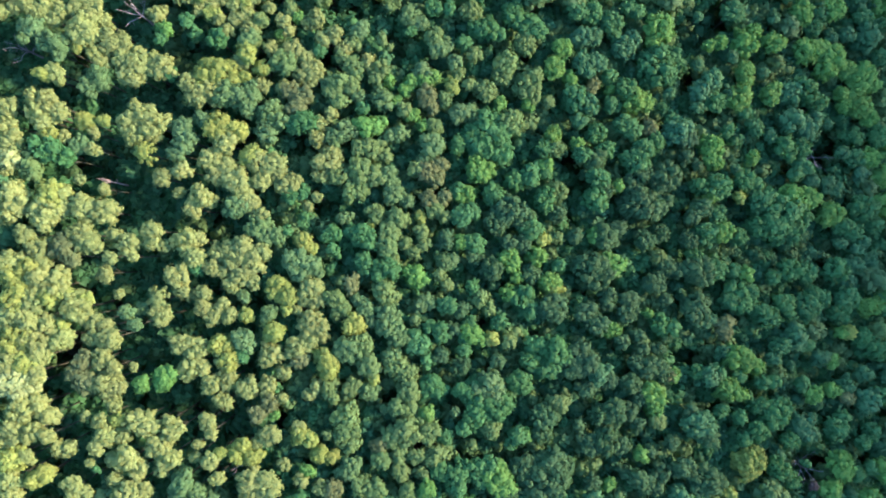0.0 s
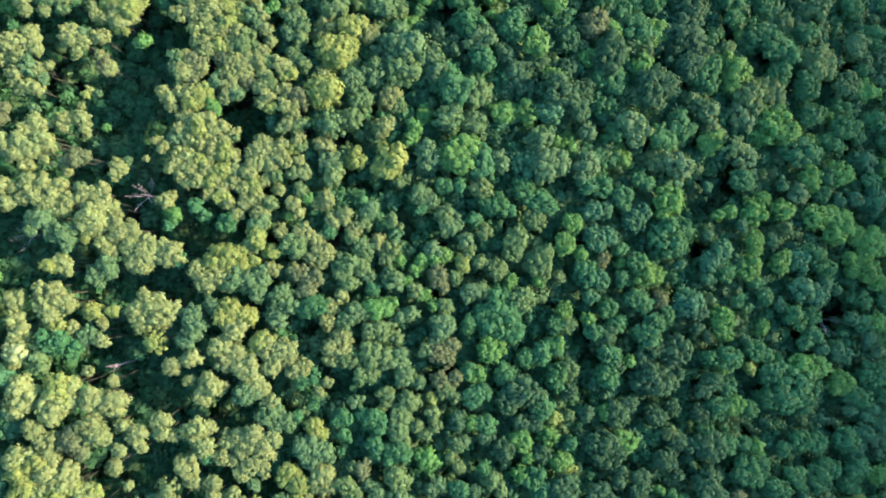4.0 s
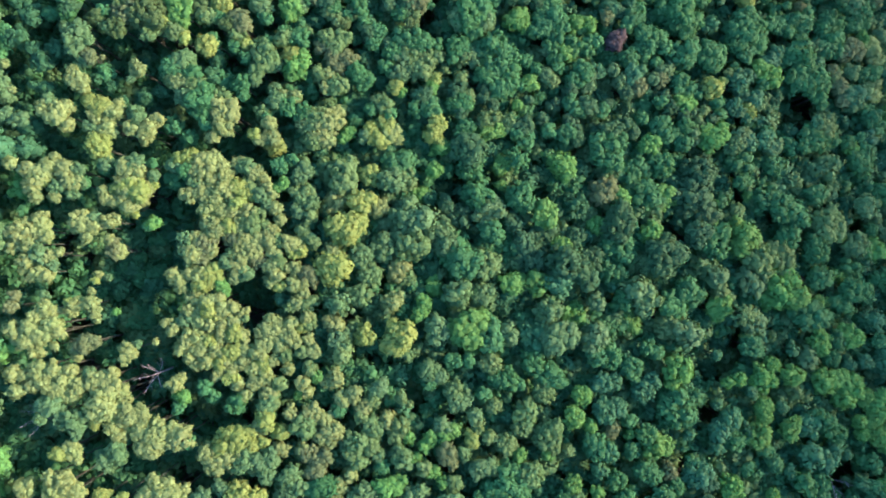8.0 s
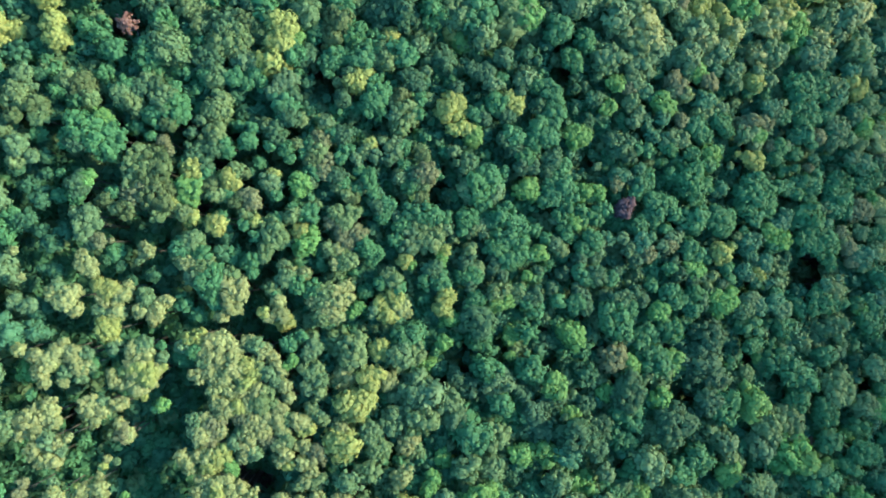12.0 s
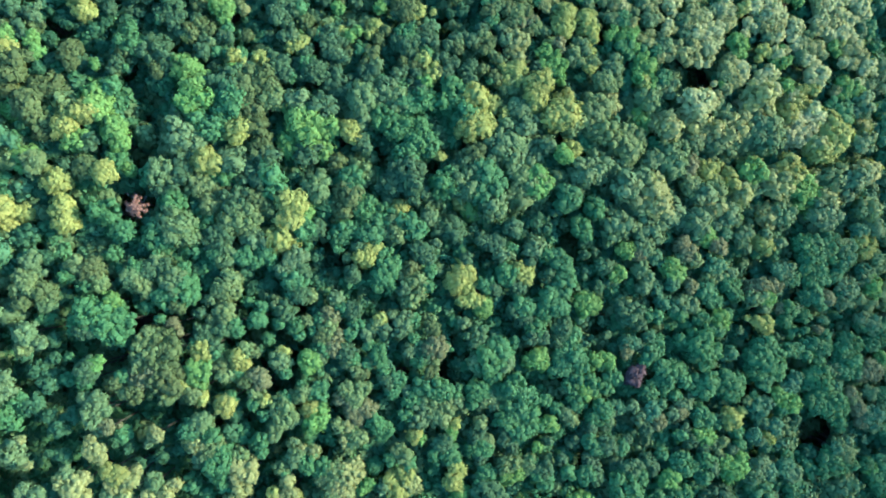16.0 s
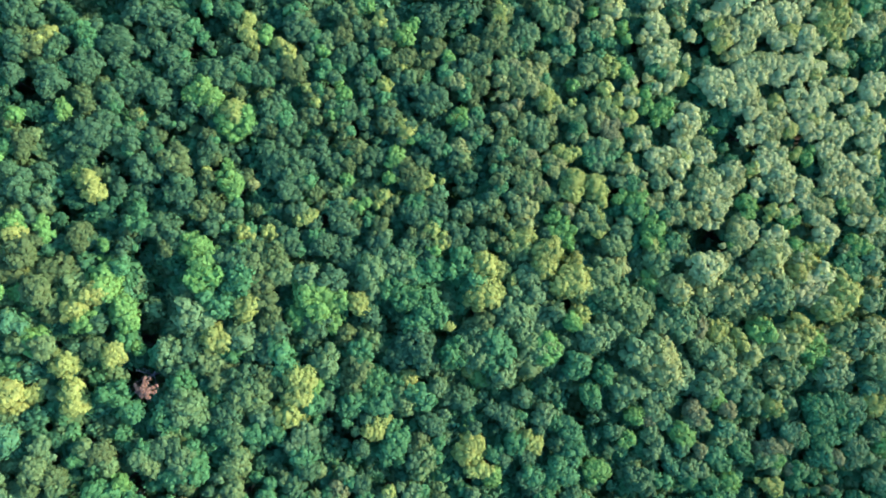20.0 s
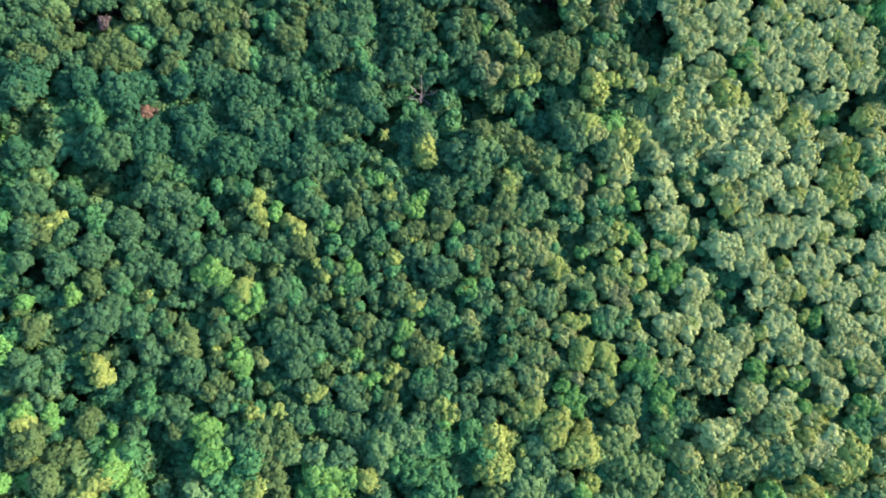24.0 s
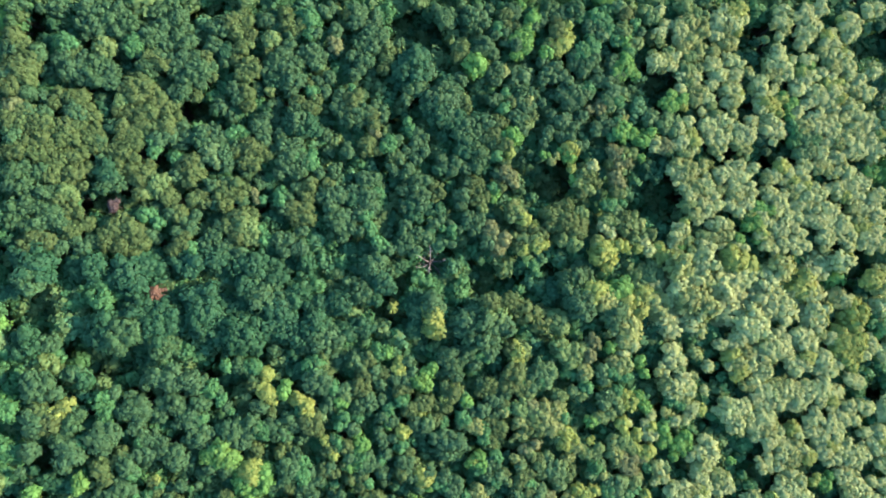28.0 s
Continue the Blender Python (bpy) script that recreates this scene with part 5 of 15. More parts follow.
maple(-25.9,219.3,1.8,0.0,"dull_green")
linden(-27.0,217.8,1.6,-0.2,"dull_green")
maple(-28.6,221.4,1.6,-0.2,"dull_green")
young(-28.7,220.1,1.4,"dark")
young(-26.3,217.1,1.4,"green")
young(-24.9,218.3,1.2,"dull_green")
young(-27.0,223.3,1.2,"dark")
young(-24.3,221.1,1.2,"green")
young(-28.4,219.2,1.2,"dark")
maple(-25.1,223.6,1.6,-0.2,"dull_green")
young(-26.7,223.6,1.4,"dull_green")
lower(-24.1,222.5,1.4,"dull_green")
young(-25.3,214.4,1.4,"green")
young(-25.4,214.3,1.2,"green")
young(-24.2,212.4,1.4,"green")
young(-23.2,211.3,1.2,"green")
young(-24.2,211.6,1.2,"dull_green")
young(-22.0,211.1,1.2,"dull_green")
young(-25.7,215.3,1.0,"green")
young(-27.2,214.5,1.0,"dull_green")
lower(-22.8,213.6,1.4,"dull_green")
cherry(-19.0,224.8,1.6,-0.2,"dull_green")
beech(-17.3,223.5,1.8,0.0,"dull_green")
linden(-17.9,221.9,1.8,0.0,"dull_green")
young(-15.8,223.4,1.4,"dull_green")
young(-19.5,222.0,1.4,"dull_green")
young(-16.1,220.8,1.4,"dull_green")
young(-17.8,220.5,1.4,"dull_green")
young(-14.0,222.7,1.2,"dull_olive")
young(-14.4,220.8,1.2,"dull_olive")
young(-13.1,221.2,1.0,"dull_olive")
young(-18.9,219.4,1.4,"dark")
young(-19.5,218.8,1.2,"dull_green")
young(-16.5,219.0,1.4,"dull_green")
young(-15.1,218.7,1.4,"dark")
young(-13.7,218.4,1.4,"dark")
young(-14.3,215.9,1.2,"dull_green")
young(-13.0,216.6,1.0,"dull_green")
young(-17.3,217.0,1.4,"dark")
young(-18.3,216.9,1.2,"dark")
young(-19.3,215.4,1.2,"dull_green")
linden(-19.1,212.8,1.8,0.0,"dull_green")
linden(-17.3,213.6,1.6,-0.2,"dull_green")
young(-15.5,213.4,1.4,"dull_green")
young(-17.9,211.2,1.4,"dull_green")
young(-19.8,211.5,1.4,"dull_green")
young(-15.0,214.3,1.2,"dark")
young(-10.9,214.4,1.2,"green")
young(-9.8,214.8,0.8,"dull_green")
young(-11.5,215.7,0.8,"dull_green")
young(-12.8,215.0,0.8,"green")
young(-11.0,212.2,1.2,"dull_green")
young(-7.2,223.0,1.4,"dull_olive")
young(-5.9,222.0,1.2,"dull_olive")
young(-6.4,220.4,1.4,"dull_olive")
young(-5.6,218.6,1.0,"olive")
young(-7.3,221.4,1.2,"dull_olive")
young(-4.7,220.6,1.0,"dull_olive")
young(-6.2,223.6,1.0,"dull_olive")
young(-9.0,221.0,1.4,"dull_green")
young(-8.2,223.0,1.2,"dull_green")
young(-9.5,219.3,1.2,"dull_green")
young(-10.1,220.9,1.0,"dull_green")
young(-3.0,221.6,1.0,"bright_green")
young(-3.5,220.4,0.8,"bright_green")
young(-8.2,217.2,1.4,"dull_green")
young(-6.5,216.4,1.4,"dull_green")
young(-7.7,215.9,1.2,"dull_green")
young(-6.3,214.8,1.2,"dull_green")
young(-6.3,217.0,1.2,"dull_green")
young(-8.7,215.9,1.0,"dark")
young(-7.3,214.4,0.8,"dull_green")
walnut(-1.5,225.0,1.6,-0.2,"rust")
walnut(-0.8,224.8,1.4,-0.3,"rust")
young(-2.3,222.7,1.2,"dull_olive")
young(-0.0,223.4,1.2,"rust")
young(-1.4,226.7,1.0,"dull_olive")
lower(1.2,223.1,1.5,"dull_green")
young(-3.1,225.1,1.0,"dull_green")
young(-3.6,222.3,1.2,"green")
lower(3.3,228.9,1.3,"dull_green")
lower(1.9,227.9,1.3,"dull_green")
hickory(0.2,218.4,1.6,-0.2,"olive")
young(1.3,217.5,1.4,"sage")
young(-0.4,217.3,1.2,"olive")
young(2.0,216.6,1.4,"lime")
young(1.6,215.5,1.2,"dull_olive")
young(-0.7,218.7,1.0,"dull_olive")
young(4.1,215.6,1.0,"lime")
young(3.5,215.0,1.0,"dull_olive")
young(0.5,219.4,1.0,"sage")
young(1.0,212.0,1.4,"dull_olive")
young(2.3,213.3,1.4,"olive")
young(3.9,212.5,1.4,"lime")
young(4.5,213.3,1.2,"olive")
young(1.8,211.3,1.2,"lime")
young(4.3,211.7,1.2,"lime")
young(0.4,213.4,1.0,"dull_olive")
young(5.7,212.2,1.0,"lime")
young(5.7,214.2,1.2,"dull_olive")
cherry(7.0,217.8,1.8,0.0,"dull_olive")
linden(8.4,217.0,2.0,0.2,"dull_olive")
walnut(9.7,216.8,2.0,0.2,"dull_olive")
walnut(11.9,215.9,1.8,0.0,"dull_olive")
walnut(10.7,214.9,1.8,0.0,"dull_olive")
cherry(8.8,215.3,1.6,-0.2,"dull_olive")
walnut(12.3,217.9,1.4,-0.3,"olive")
walnut(10.0,219.1,1.4,-0.3,"dull_olive")
young(6.8,215.6,1.4,"dull_olive")
young(12.4,214.5,1.4,"dull_olive")
walnut(11.0,212.3,1.4,-0.3,"olive")
young(9.0,213.2,1.4,"olive")
young(5.9,217.6,1.0,"dull_olive")
young(13.0,216.2,1.0,"dull_olive")
young(8.3,219.3,1.2,"dull_olive")
walnut(-3.8,213.8,1.6,-0.2,"rust")
young(-1.7,213.1,1.4,"rust")
young(-2.9,211.4,1.4,"rust")
young(-4.7,212.4,1.4,"dull_green")
young(-4.2,215.4,1.2,"rust")
young(6.6,228.5,1.0,"bright_green")
young(7.3,227.3,1.2,"sage")
young(8.1,228.4,1.0,"sage")
young(6.3,226.3,1.0,"dull_green")
young(7.4,226.4,0.8,"dull_green")
young(5.6,228.6,1.0,"bright_green")
young(9.0,229.2,0.8,"bright_green")
poplar(10.7,229.6,1.6,-0.2,"lime")
young(10.5,228.3,1.4,"bright_green")
young(11.2,230.5,1.2,"lime")
young(10.0,230.4,1.0,"lime")
young(10.8,226.3,1.0,"lime")
beech(9.6,234.7,1.6,-0.2,"dull_green")
young(11.2,233.3,1.4,"dull_green")
young(8.9,234.6,1.4,"dull_green")
young(10.6,232.0,1.2,"dull_green")
young(9.2,232.2,1.2,"dull_green")
young(7.6,235.4,1.2,"dull_green")
young(12.4,235.4,1.2,"dull_green")
young(10.3,235.5,1.2,"dull_green")
young(6.3,232.1,1.2,"dull_green")
young(5.6,230.8,1.0,"dull_green")
young(6.8,233.1,1.0,"dull_green")
young(12.1,230.2,1.2,"dull_green")
young(13.2,230.4,1.0,"dull_green")
cherry(12.8,224.8,1.8,0.0,"olive")
linden(14.0,224.5,1.6,-0.2,"dull_olive")
young(13.8,222.4,1.4,"olive")
young(12.2,223.4,1.4,"olive")
young(14.7,226.5,1.2,"straw")
young(15.6,223.5,1.0,"dull_olive")
young(11.2,224.0,1.2,"bright_green")
young(13.3,226.0,1.2,"dull_olive")
young(12.6,221.3,1.0,"dull_olive")
beech(17.8,256.0,1.6,-0.2,"green")
beech(18.1,252.4,1.6,-0.2,"green")
young(20.3,256.8,1.4,"grey_green")
cherry(21.7,255.3,1.7,-0.2,"dull_olive")
linden(20.9,252.5,1.6,-0.2,"olive")
young(23.1,253.0,1.4,"green")
young(21.2,250.3,1.4,"bright_green")
young(22.1,248.1,1.2,"green")
young(23.4,250.1,1.4,"olive")
young(19.8,250.4,1.2,"green")
young(24.4,252.2,1.0,"dull_green")
young(25.2,256.1,1.4,"olive")
cherry(26.6,255.1,1.7,-0.2,"grey_green")
young(28.0,255.9,1.2,"straw")
walnut(27.8,251.9,1.4,-0.3,"straw")
young(28.1,250.3,1.2,"olive")
young(26.5,250.9,1.2,"dull_olive")
young(29.1,253.5,1.2,"straw")
cherry(20.4,244.9,1.9,0.0,"bright_green")
cherry(21.5,246.3,1.6,-0.2,"bright_green")
young(22.1,244.8,1.2,"bright_green")
cherry(19.4,243.6,1.6,-0.2,"dull_green")
young(18.9,246.3,1.4,"dull_green")
young(23.2,243.9,1.0,"bright_green")
young(16.1,242.8,1.4,"dull_green")
young(17.9,242.3,1.2,"dull_green")
cherry(14.2,241.3,1.6,-0.2,"green")
cherry(19.1,240.6,1.6,-0.2,"grey_green")
young(19.9,238.9,1.4,"green")
cherry(17.5,238.4,1.6,-0.2,"dull_green")
young(18.0,237.3,1.2,"grey_green")
young(20.7,240.8,1.0,"grey_green")
young(20.2,236.9,0.8,"grey_green")
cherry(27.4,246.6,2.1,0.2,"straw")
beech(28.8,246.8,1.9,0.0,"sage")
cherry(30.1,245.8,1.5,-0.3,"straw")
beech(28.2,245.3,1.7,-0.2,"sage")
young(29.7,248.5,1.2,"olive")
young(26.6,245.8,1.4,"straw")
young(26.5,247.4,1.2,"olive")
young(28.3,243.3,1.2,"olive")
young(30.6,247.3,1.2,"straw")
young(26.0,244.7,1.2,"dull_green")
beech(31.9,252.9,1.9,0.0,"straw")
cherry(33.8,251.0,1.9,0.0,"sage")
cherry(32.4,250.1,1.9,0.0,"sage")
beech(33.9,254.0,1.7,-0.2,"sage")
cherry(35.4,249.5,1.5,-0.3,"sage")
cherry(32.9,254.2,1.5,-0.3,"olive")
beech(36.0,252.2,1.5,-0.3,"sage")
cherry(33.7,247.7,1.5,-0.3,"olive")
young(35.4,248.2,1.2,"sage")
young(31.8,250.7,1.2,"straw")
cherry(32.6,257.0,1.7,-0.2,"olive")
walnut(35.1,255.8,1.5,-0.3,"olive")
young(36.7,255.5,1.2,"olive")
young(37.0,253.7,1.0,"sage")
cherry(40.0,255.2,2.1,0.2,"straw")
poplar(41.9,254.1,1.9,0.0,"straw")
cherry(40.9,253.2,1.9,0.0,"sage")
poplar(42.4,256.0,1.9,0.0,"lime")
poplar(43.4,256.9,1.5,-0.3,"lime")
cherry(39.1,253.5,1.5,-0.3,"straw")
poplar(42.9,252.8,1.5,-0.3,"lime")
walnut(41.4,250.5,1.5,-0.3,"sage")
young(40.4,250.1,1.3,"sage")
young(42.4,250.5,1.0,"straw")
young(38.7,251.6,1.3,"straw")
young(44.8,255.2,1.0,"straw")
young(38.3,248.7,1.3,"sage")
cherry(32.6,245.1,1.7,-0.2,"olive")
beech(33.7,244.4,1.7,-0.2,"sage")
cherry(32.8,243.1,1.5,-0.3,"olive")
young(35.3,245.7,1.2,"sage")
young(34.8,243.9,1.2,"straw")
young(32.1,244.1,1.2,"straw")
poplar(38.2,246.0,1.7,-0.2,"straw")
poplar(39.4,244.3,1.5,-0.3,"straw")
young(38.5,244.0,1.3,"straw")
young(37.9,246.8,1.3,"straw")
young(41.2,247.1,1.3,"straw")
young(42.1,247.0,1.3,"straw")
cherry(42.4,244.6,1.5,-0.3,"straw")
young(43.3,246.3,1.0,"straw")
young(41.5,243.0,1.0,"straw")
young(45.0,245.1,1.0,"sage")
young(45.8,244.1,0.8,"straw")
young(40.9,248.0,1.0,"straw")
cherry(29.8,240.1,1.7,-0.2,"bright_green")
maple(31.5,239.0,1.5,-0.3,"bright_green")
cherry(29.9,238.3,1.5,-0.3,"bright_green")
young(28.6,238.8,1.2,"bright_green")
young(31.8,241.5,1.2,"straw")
young(32.3,238.3,1.0,"lime")
walnut(35.8,241.3,1.7,-0.2,"sage")
cherry(37.0,239.7,1.5,-0.3,"straw")
walnut(35.2,239.6,1.5,-0.3,"sage")
young(34.1,240.7,1.2,"sage")
young(37.5,238.6,1.3,"olive")
young(36.0,237.2,1.0,"straw")
young(34.4,239.2,1.2,"sage")
young(34.7,242.7,1.0,"straw")
young(37.8,242.3,1.3,"straw")
beech(40.9,241.2,1.5,-0.3,"straw")
young(42.4,241.6,1.3,"straw")
young(42.7,240.1,1.3,"straw")
young(40.8,239.1,1.3,"straw")
young(41.9,239.1,1.3,"sage")
young(43.3,240.9,1.0,"lime")
young(41.7,237.1,1.0,"straw")
young(40.2,241.0,1.0,"sage")
walnut(47.2,242.5,1.7,-0.2,"straw")
young(47.6,240.8,1.3,"straw")
young(45.8,241.8,1.3,"sage")
young(47.5,242.6,1.3,"straw")
poplar(48.0,239.1,1.7,-0.2,"lime")
poplar(49.8,238.8,1.5,-0.3,"lime")
young(48.5,237.9,1.3,"lime")
young(47.1,238.0,1.3,"straw")
young(51.1,240.1,1.3,"lime")
young(51.4,240.5,1.1,"bright_green")
young(50.5,237.1,1.1,"lime")
young(46.6,239.4,1.0,"straw")
young(49.8,241.5,1.3,"straw")
young(51.9,239.7,1.1,"lime")
cherry(53.3,239.2,1.5,-0.3,"bright_green")
young(52.8,236.8,1.1,"bright_green")
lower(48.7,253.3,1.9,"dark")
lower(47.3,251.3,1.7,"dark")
beech(50.8,254.6,1.7,-0.2,"straw")
cherry(52.2,256.9,1.5,-0.3,"straw")
beech(52.1,254.7,1.5,-0.3,"straw")
beech(50.1,253.9,1.5,-0.3,"sage")
young(52.2,253.4,1.3,"sage")
young(51.3,251.9,1.0,"straw")
young(53.4,256.0,1.3,"sage")
young(48.3,251.1,1.3,"grey_green")
beech(50.7,247.0,1.9,0.0,"straw")
cherry(52.2,246.0,1.7,-0.2,"straw")
cherry(50.3,245.0,1.5,-0.3,"sage")
young(52.4,244.6,1.3,"straw")
young(49.0,247.0,1.3,"sage")
young(50.8,249.0,1.3,"straw")
young(53.6,247.3,1.1,"straw")
young(49.0,244.8,1.3,"sage")
young(50.9,243.9,1.1,"straw")
poplar(55.2,244.6,1.5,-0.3,"lime")
cherry(56.1,243.6,1.5,-0.3,"straw")
young(55.2,241.7,1.3,"straw")
young(54.3,242.9,1.3,"straw")
young(57.3,244.2,1.3,"straw")
young(56.7,241.8,1.1,"straw")
young(54.2,241.5,1.3,"straw")
beech(56.3,256.6,1.5,-0.3,"straw")
walnut(57.1,254.9,1.7,-0.2,"straw")
walnut(58.5,256.9,1.5,-0.3,"straw")
walnut(57.1,253.7,1.5,-0.3,"straw")
beech(55.7,253.0,1.5,-0.3,"straw")
young(58.0,252.6,1.3,"sage")
young(56.6,251.4,1.3,"straw")
young(55.2,250.5,1.3,"straw")
young(55.2,255.5,1.3,"straw")
walnut(59.3,257.7,1.5,-0.3,"straw")
young(58.8,254.1,1.1,"straw")
poplar(60.8,252.2,1.5,-0.3,"lime")
young(61.8,251.4,1.3,"straw")
cherry(60.3,250.9,1.5,-0.3,"straw")
young(61.6,248.9,1.3,"straw")
young(62.7,250.3,1.1,"straw")
young(59.5,249.0,1.1,"sage")
young(60.5,248.0,1.3,"sage")
young(61.6,253.0,1.1,"straw")
young(56.1,247.4,1.3,"straw")
young(57.1,246.3,1.1,"bright_green")
young(55.4,246.6,1.1,"bright_green")
young(58.2,247.9,0.8,"straw")
cherry(61.3,246.8,1.5,-0.3,"sage")
young(62.3,246.1,1.3,"sage")
beech(63.2,248.0,1.5,-0.3,"straw")
young(64.8,248.8,1.1,"straw")
young(64.1,249.0,1.1,"lime")
young(64.3,246.4,1.1,"straw")
young(59.6,245.2,1.3,"straw")
cherry(64.9,255.4,1.5,-0.3,"straw")
beech(66.0,254.7,1.5,-0.3,"straw")
young(64.2,254.1,1.3,"straw")
young(65.3,252.5,1.3,"straw")
young(66.3,253.6,1.1,"straw")
young(63.7,255.3,1.1,"lime")
young(64.7,252.0,1.1,"straw")
young(66.5,255.9,0.8,"straw")
young(65.5,256.3,0.8,"straw")
lower(69.7,258.6,1.5,"dull_green")
young(69.2,257.1,1.1,"straw")
young(68.8,257.8,1.1,"straw")
young(71.1,257.8,1.3,"straw")
lower(72.3,255.0,1.7,"dark")
lower(73.0,252.3,1.5,"dark")
lower(69.4,252.5,1.3,"dark")
poplar(60.5,242.4,1.9,0.0,"lime")
poplar(62.0,241.8,1.9,0.0,"straw")
poplar(60.9,240.3,1.9,0.0,"straw")
poplar(62.6,240.1,1.5,-0.3,"lime")
poplar(59.3,240.4,1.7,-0.2,"straw")
poplar(60.0,238.7,1.5,-0.3,"straw")
beech(61.5,238.0,1.5,-0.3,"straw")
young(63.5,239.1,1.3,"straw")
young(58.1,241.7,1.3,"straw")
young(64.0,242.3,1.1,"straw")
poplar(57.6,239.6,1.5,-0.3,"straw")
young(56.2,239.1,1.3,"straw")
young(58.3,236.9,1.3,"straw")
young(62.9,243.3,1.1,"lime")
young(61.3,244.3,1.1,"straw")
cherry(65.1,244.6,1.5,-0.3,"straw")
young(66.5,243.0,1.3,"straw")
young(67.1,244.0,1.3,"straw")
young(69.4,245.1,1.3,"straw")
young(70.3,245.6,1.1,"straw")
young(67.8,242.1,1.3,"straw")
young(69.2,241.7,1.1,"straw")
young(66.2,241.3,1.3,"sage")
young(65.4,242.2,1.1,"sage")
young(68.1,240.6,1.1,"straw")
young(65.4,246.6,1.1,"straw")
lower(72.8,242.2,1.5,"dull_green")
lower(71.9,239.9,1.3,"dull_green")
beech(64.6,238.8,1.5,-0.3,"straw")
young(66.6,238.6,1.3,"straw")
cherry(65.6,237.4,1.5,-0.3,"straw")
young(67.0,236.9,1.3,"straw")
young(64.2,236.5,1.3,"straw")
cherry(68.7,236.1,1.7,-0.2,"straw")
beech(70.0,235.1,1.5,-0.3,"straw")
cherry(67.9,234.8,1.5,-0.3,"straw")
poplar(70.4,233.5,1.5,-0.3,"lime")
beech(68.7,232.2,1.7,-0.2,"straw")
cherry(66.8,232.8,1.5,-0.3,"straw")
beech(65.4,234.7,1.5,-0.3,"straw")
cherry(65.9,231.1,1.5,-0.3,"straw")
beech(64.1,232.3,1.5,-0.3,"straw")
cherry(68.7,230.8,1.5,-0.3,"straw")
young(67.3,229.9,1.3,"straw")
young(70.4,230.6,1.3,"straw")
young(65.7,229.6,1.3,"straw")
young(64.3,230.1,1.3,"straw")
young(69.5,228.7,1.3,"straw")
beech(61.7,234.5,1.7,-0.2,"straw")
birch(63.4,233.1,1.5,-0.3,"straw")
cherry(61.0,232.9,1.7,-0.2,"straw")
sycamore(60.1,235.1,1.7,-0.2,"straw")
young(61.3,236.2,1.3,"straw")
linden(62.1,231.7,1.5,-0.3,"sage")
young(63.0,236.1,1.3,"sage")
beech(59.6,232.0,1.5,-0.3,"straw")
chestnut(55.2,234.9,1.9,0.0,"sage")
elm(57.2,235.9,1.7,-0.2,"straw")
birch(58.0,234.4,1.7,-0.2,"straw")
cherry(55.9,232.7,1.7,-0.2,"grey_green")
sycamore(54.2,233.9,1.5,-0.3,"green")
maple(57.7,232.3,1.5,-0.3,"green")
maple(54.0,231.8,1.5,-0.3,"green")
young(54.6,237.2,1.3,"straw")
linden(56.1,229.8,1.5,-0.3,"grey_green")
young(58.8,229.9,1.3,"straw")
young(53.0,234.9,1.3,"green")
young(54.6,229.6,1.3,"grey_green")
young(59.3,236.5,1.1,"sage")
beech(49.0,235.7,1.5,-0.3,"straw")
chestnut(50.3,234.4,1.5,-0.3,"straw")
elm(49.1,233.7,1.5,-0.3,"straw")
young(51.1,233.3,1.1,"straw")
young(47.9,234.4,1.3,"straw")
young(49.5,231.7,1.3,"straw")
young(47.8,236.3,1.0,"sage")
lower(47.7,232.4,1.5,"dull_green")
lower(49.0,230.2,1.5,"dull_green")
lower(50.6,230.3,1.3,"dull_green")
birch(44.4,233.8,1.7,-0.2,"straw")
young(45.3,235.5,1.3,"straw")
cherry(42.9,232.6,1.5,-0.3,"straw")
sycamore(44.8,232.5,1.5,-0.3,"straw")
young(45.7,233.8,1.0,"straw")
young(42.4,234.5,1.3,"straw")
young(43.3,230.7,1.3,"sage")
young(44.5,230.3,1.0,"sage")
young(42.0,231.4,1.3,"sage")
linden(36.8,234.8,1.5,-0.3,"straw")
beech(38.3,235.2,1.5,-0.3,"straw")
chestnut(37.1,233.6,1.5,-0.3,"straw")
young(38.6,233.6,1.3,"straw")
young(40.4,234.3,1.3,"sage")
young(38.4,236.5,1.3,"olive")
young(40.0,235.5,1.3,"straw")
young(36.0,234.3,1.0,"straw")
elm(39.3,232.0,1.5,-0.3,"straw")
young(38.0,230.2,1.3,"sage")
young(39.7,230.3,1.3,"straw")
young(40.8,232.6,1.0,"straw")
young(37.0,231.9,1.0,"straw")
young(39.2,228.4,1.0,"straw")
young(41.8,236.6,1.0,"sage")
poplar(31.7,231.6,1.7,-0.2,"straw")
poplar(33.5,231.7,1.7,-0.2,"lime")
birch(32.6,229.5,1.5,-0.3,"sage")
young(31.8,229.3,1.2,"olive")
young(34.0,230.2,1.2,"straw")
young(33.6,233.2,1.2,"lime")
young(34.8,231.4,1.0,"straw")
young(30.8,230.8,1.2,"straw")
young(33.0,229.2,1.0,"sage")
maple(28.8,234.9,1.9,0.0,"grey_green")
maple(30.6,234.8,1.7,-0.2,"grey_green")
cherry(31.4,234.3,1.5,-0.3,"straw")
maple(30.1,233.5,1.5,-0.3,"grey_green")
young(33.0,235.2,1.2,"straw")
young(28.7,233.9,1.2,"grey_green")
young(29.3,236.6,1.2,"grey_green")
young(33.2,233.8,1.0,"straw")
walnut(28.6,230.3,1.5,-0.3,"rust")
young(29.6,229.6,1.0,"olive")
young(27.0,231.4,1.2,"straw")
young(26.6,230.1,1.0,"straw")
young(24.6,232.1,1.4,"bright_green")
young(23.5,231.7,1.2,"bright_green")
young(25.9,233.1,1.2,"bright_green")
young(24.8,230.9,0.8,"bright_green")
